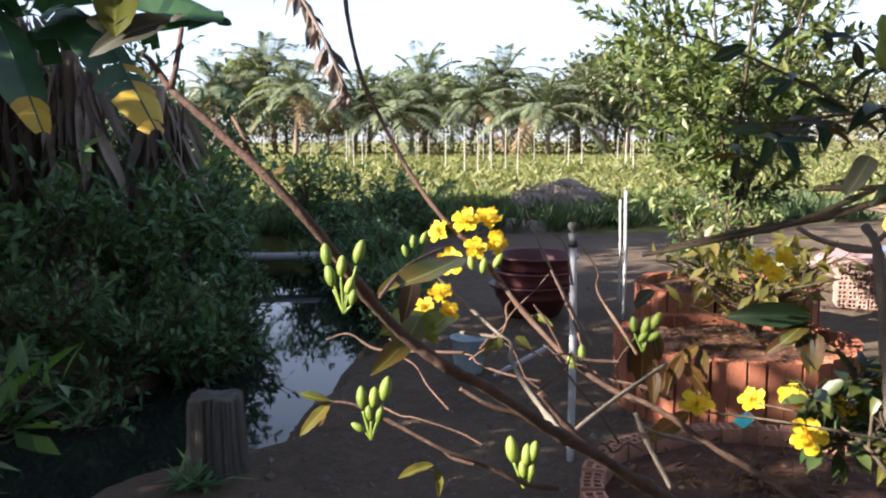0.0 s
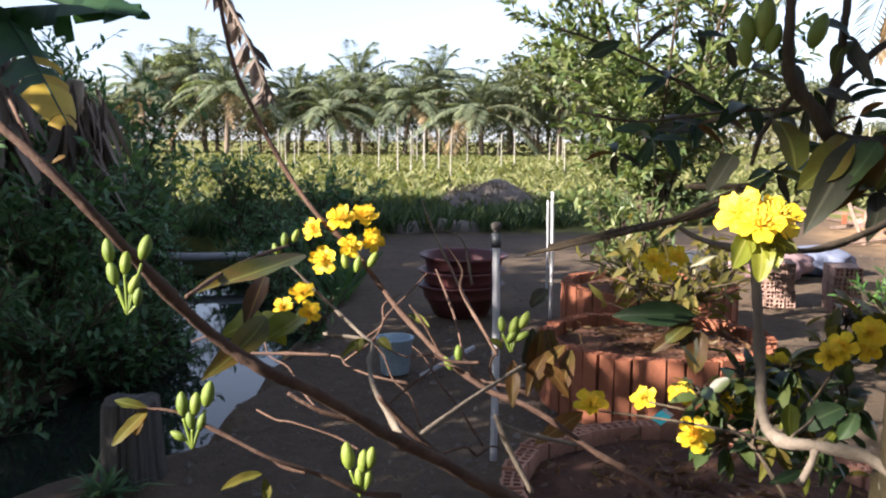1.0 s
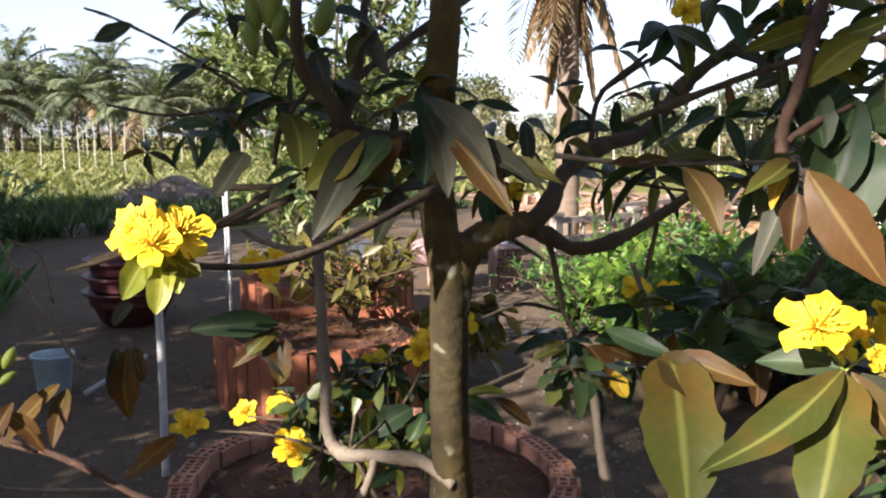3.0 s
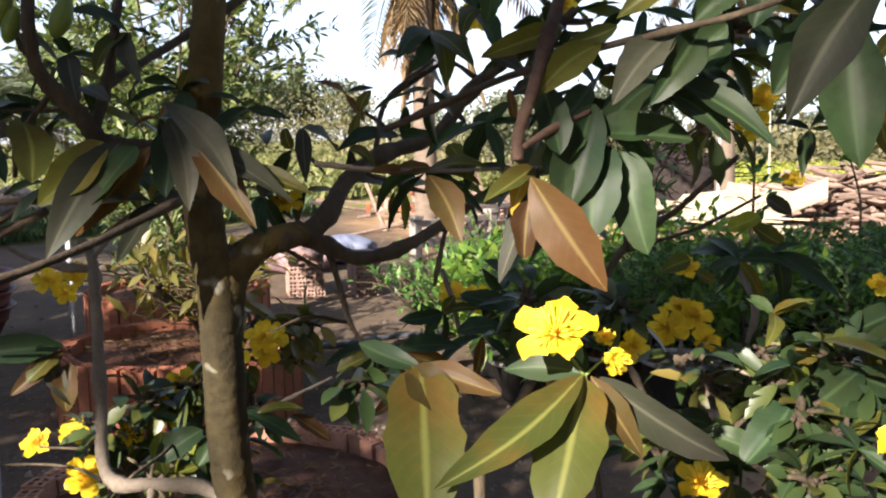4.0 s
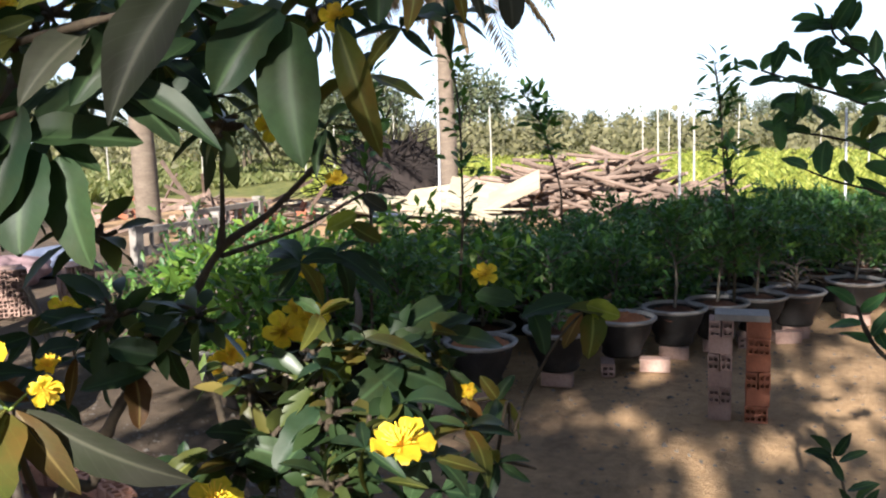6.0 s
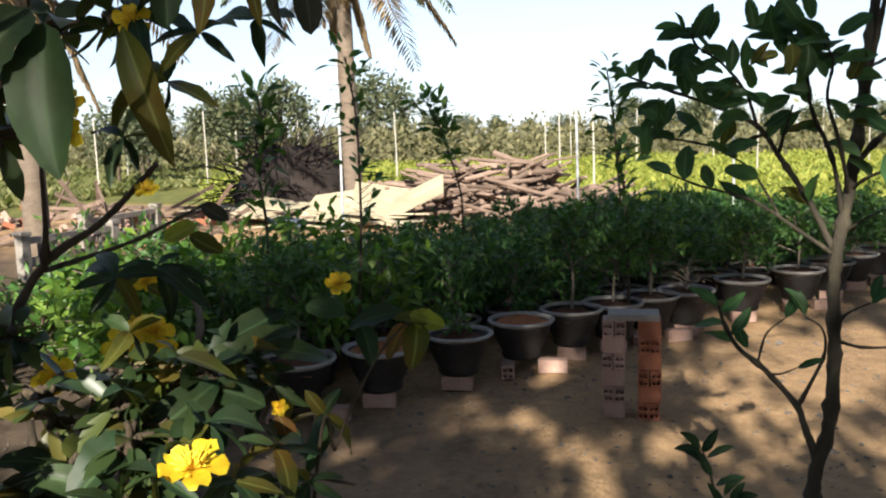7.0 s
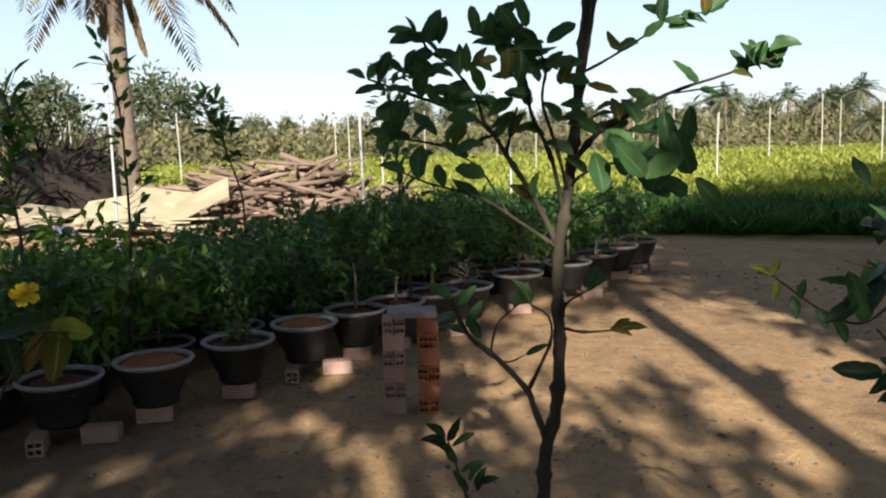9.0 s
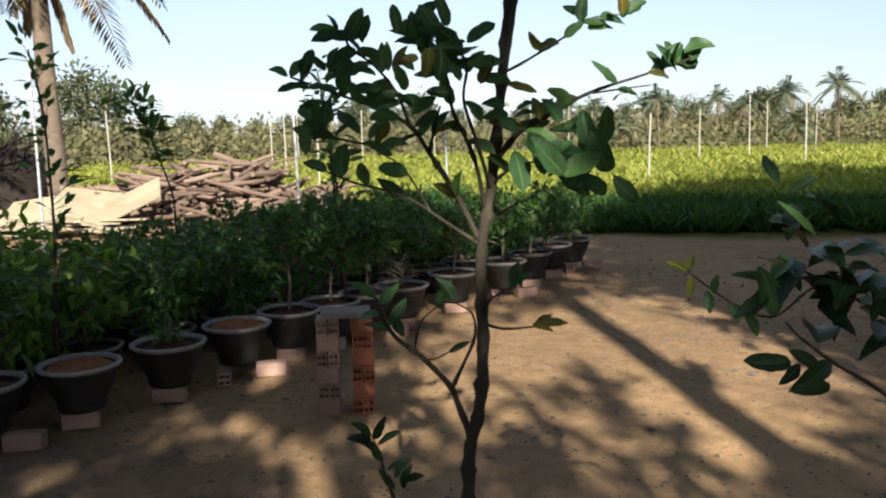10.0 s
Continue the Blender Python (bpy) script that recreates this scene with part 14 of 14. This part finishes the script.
spray_at(B, (0.739, 0.583, 1.462), 0.028, 14, 0.030, "dark_leaf", 436)
spray_at(B, (0.837, 0.548, 1.521), 0.031, 14, 0.033, "dark_leaf", 437)
spray_at(B, (0.865, 0.518, 1.559), 0.031, 14, 0.033, "dark_leaf", 438)
spray_at(B, (0.789, 0.592, 1.433), 0.031, 14, 0.033, "dark_leaf", 439)
spray_at(B, (0.890, 0.486, 1.569), 0.031, 14, 0.033, "dark_leaf", 440)
spray_at(B, (0.791, 0.563, 1.537), 0.024, 6, 0.031, "olive_leaf", 442)
spray_at(B, (0.852, 0.531, 1.538), 0.025, 6, 0.033, "olive_leaf", 443)
spray_at(B, (0.758, 0.569, 1.567), 0.029, 13, 0.031, "dark_leaf", 444)
spray_at(B, (0.795, 0.467, 1.556), 0.026, 13, 0.028, "dark_leaf", 447)
spray_at(B, (0.819, 0.503, 1.501), 0.029, 13, 0.031, "dark_leaf", 448)
spray_at(B, (0.575, 0.786, 1.484), 0.032, 13, 0.034, "dark_leaf", 449)
spray_at(D, (0.852, 0.540, 1.336), 0.031, 15, 0.029, "dark_leaf", 451)
spray_at(D, (0.889, 0.508, 1.343), 0.031, 15, 0.029, "dark_leaf", 452)
spray_at(D, (0.844, 0.449, 1.321), 0.027, 15, 0.026, "dark_leaf", 455)
spray_at(D, (0.677, 0.693, 1.320), 0.031, 15, 0.029, "dark_leaf", 457)

# unseen crown over the walk, added to the apricot tree to cut sky light
rng = np.random.default_rng(460)
c = np.stack([rng.uniform(-0.6, 3.3, 150), rng.uniform(0.1, 3.2, 150), rng.uniform(3.35, 4.5, 150)], 1)
part("upper_branch", *join(*[tube(spline([(0.62, 1.12, 2.2), (0.62 + 0.4 * (q[0] - 0.62), 1.12 + 0.4 * (q[1] - 1.12), 3.0), q], 4), 0.012, 0.004, 5) for q in c[::6]]), "bark", B)
k = 150 * 30
part("crown", *blades(np.repeat(c, 30, 0) + rng.normal(0, 0.17, (k, 3)), ball_dirs(rng, k), rng.normal(0, 0.5, (k, 3)) + [0, 0, 1], 0.15 * rng.uniform(0.6, 1.3, k), 0.06), "dark_leaf", B)

# a tangle of bare twigs low on the branch
limb(A, [(0.169, 0.767, 1.336), (0.138, 0.790, 1.332), (0.102, 0.816, 1.328), (0.079, 0.833, 1.337), (0.059, 0.848, 1.329)], 0.0012, 0.0006, "twig", "twig")
limb(A, [(0.206, 0.693, 1.320), (0.216, 0.703, 1.325), (0.227, 0.713, 1.330), (0.237, 0.718, 1.336), (0.242, 0.726, 1.346)], 0.0009, 0.0005, "twig", "twig")
limb(A, [(0.180, 0.846, 1.310), (0.205, 0.852, 1.327), (0.217, 0.863, 1.345), (0.238, 0.867, 1.365), (0.252, 0.873, 1.379)], 0.0010, 0.0006, "twig", "twig")
limb(A, [(0.224, 0.746, 1.319), (0.202, 0.766, 1.319), (0.182, 0.787, 1.322), (0.177, 0.798, 1.326), (0.164, 0.811, 1.325)], 0.0010, 0.0006, "twig", "twig")
limb(A, [(0.189, 0.844, 1.320), (0.198, 0.854, 1.327), (0.213, 0.863, 1.337), (0.215, 0.873, 1.352), (0.231, 0.877, 1.361)], 0.0014, 0.0005, "twig", "twig")
limb(A, [(0.263, 0.673, 1.352), (0.246, 0.691, 1.349), (0.235, 0.708, 1.349), (0.221, 0.721, 1.345), (0.207, 0.735, 1.348)], 0.0011, 0.0005, "twig", "twig")
limb(A, [(0.274, 0.672, 1.357), (0.267, 0.689, 1.371), (0.256, 0.709, 1.392), (0.258, 0.719, 1.405), (0.248, 0.733, 1.422)], 0.0011, 0.0005, "twig", "twig")
limb(A, [(0.242, 0.679, 1.292), (0.257, 0.687, 1.292), (0.266, 0.695, 1.283), (0.277, 0.700, 1.287), (0.289, 0.704, 1.280)], 0.0010, 0.0005, "twig", "twig")
limb(A, [(0.318, 0.738, 1.306), (0.304, 0.756, 1.310), (0.281, 0.778, 1.311), (0.268, 0.791, 1.317), (0.254, 0.805, 1.317)], 0.0014, 0.0006, "twig", "twig")
limb(A, [(0.162, 0.833, 1.270), (0.145, 0.854, 1.285), (0.134, 0.873, 1.299), (0.117, 0.888, 1.306), (0.112, 0.900, 1.317)], 0.0009, 0.0006, "twig", "twig")
limb(A, [(0.270, 0.696, 1.289), (0.256, 0.717, 1.310), (0.246, 0.734, 1.321), (0.236, 0.749, 1.337), (0.228, 0.761, 1.343)], 0.0009, 0.0005, "twig", "twig")
limb(A, [(0.192, 0.850, 1.233), (0.172, 0.871, 1.238), (0.135, 0.897, 1.243), (0.121, 0.911, 1.241), (0.102, 0.927, 1.246)], 0.0009, 0.0007, "twig", "twig")
limb(A, [(0.231, 0.720, 1.295), (0.225, 0.737, 1.312), (0.214, 0.755, 1.320), (0.207, 0.768, 1.336), (0.195, 0.782, 1.344)], 0.0009, 0.0006, "twig", "twig")
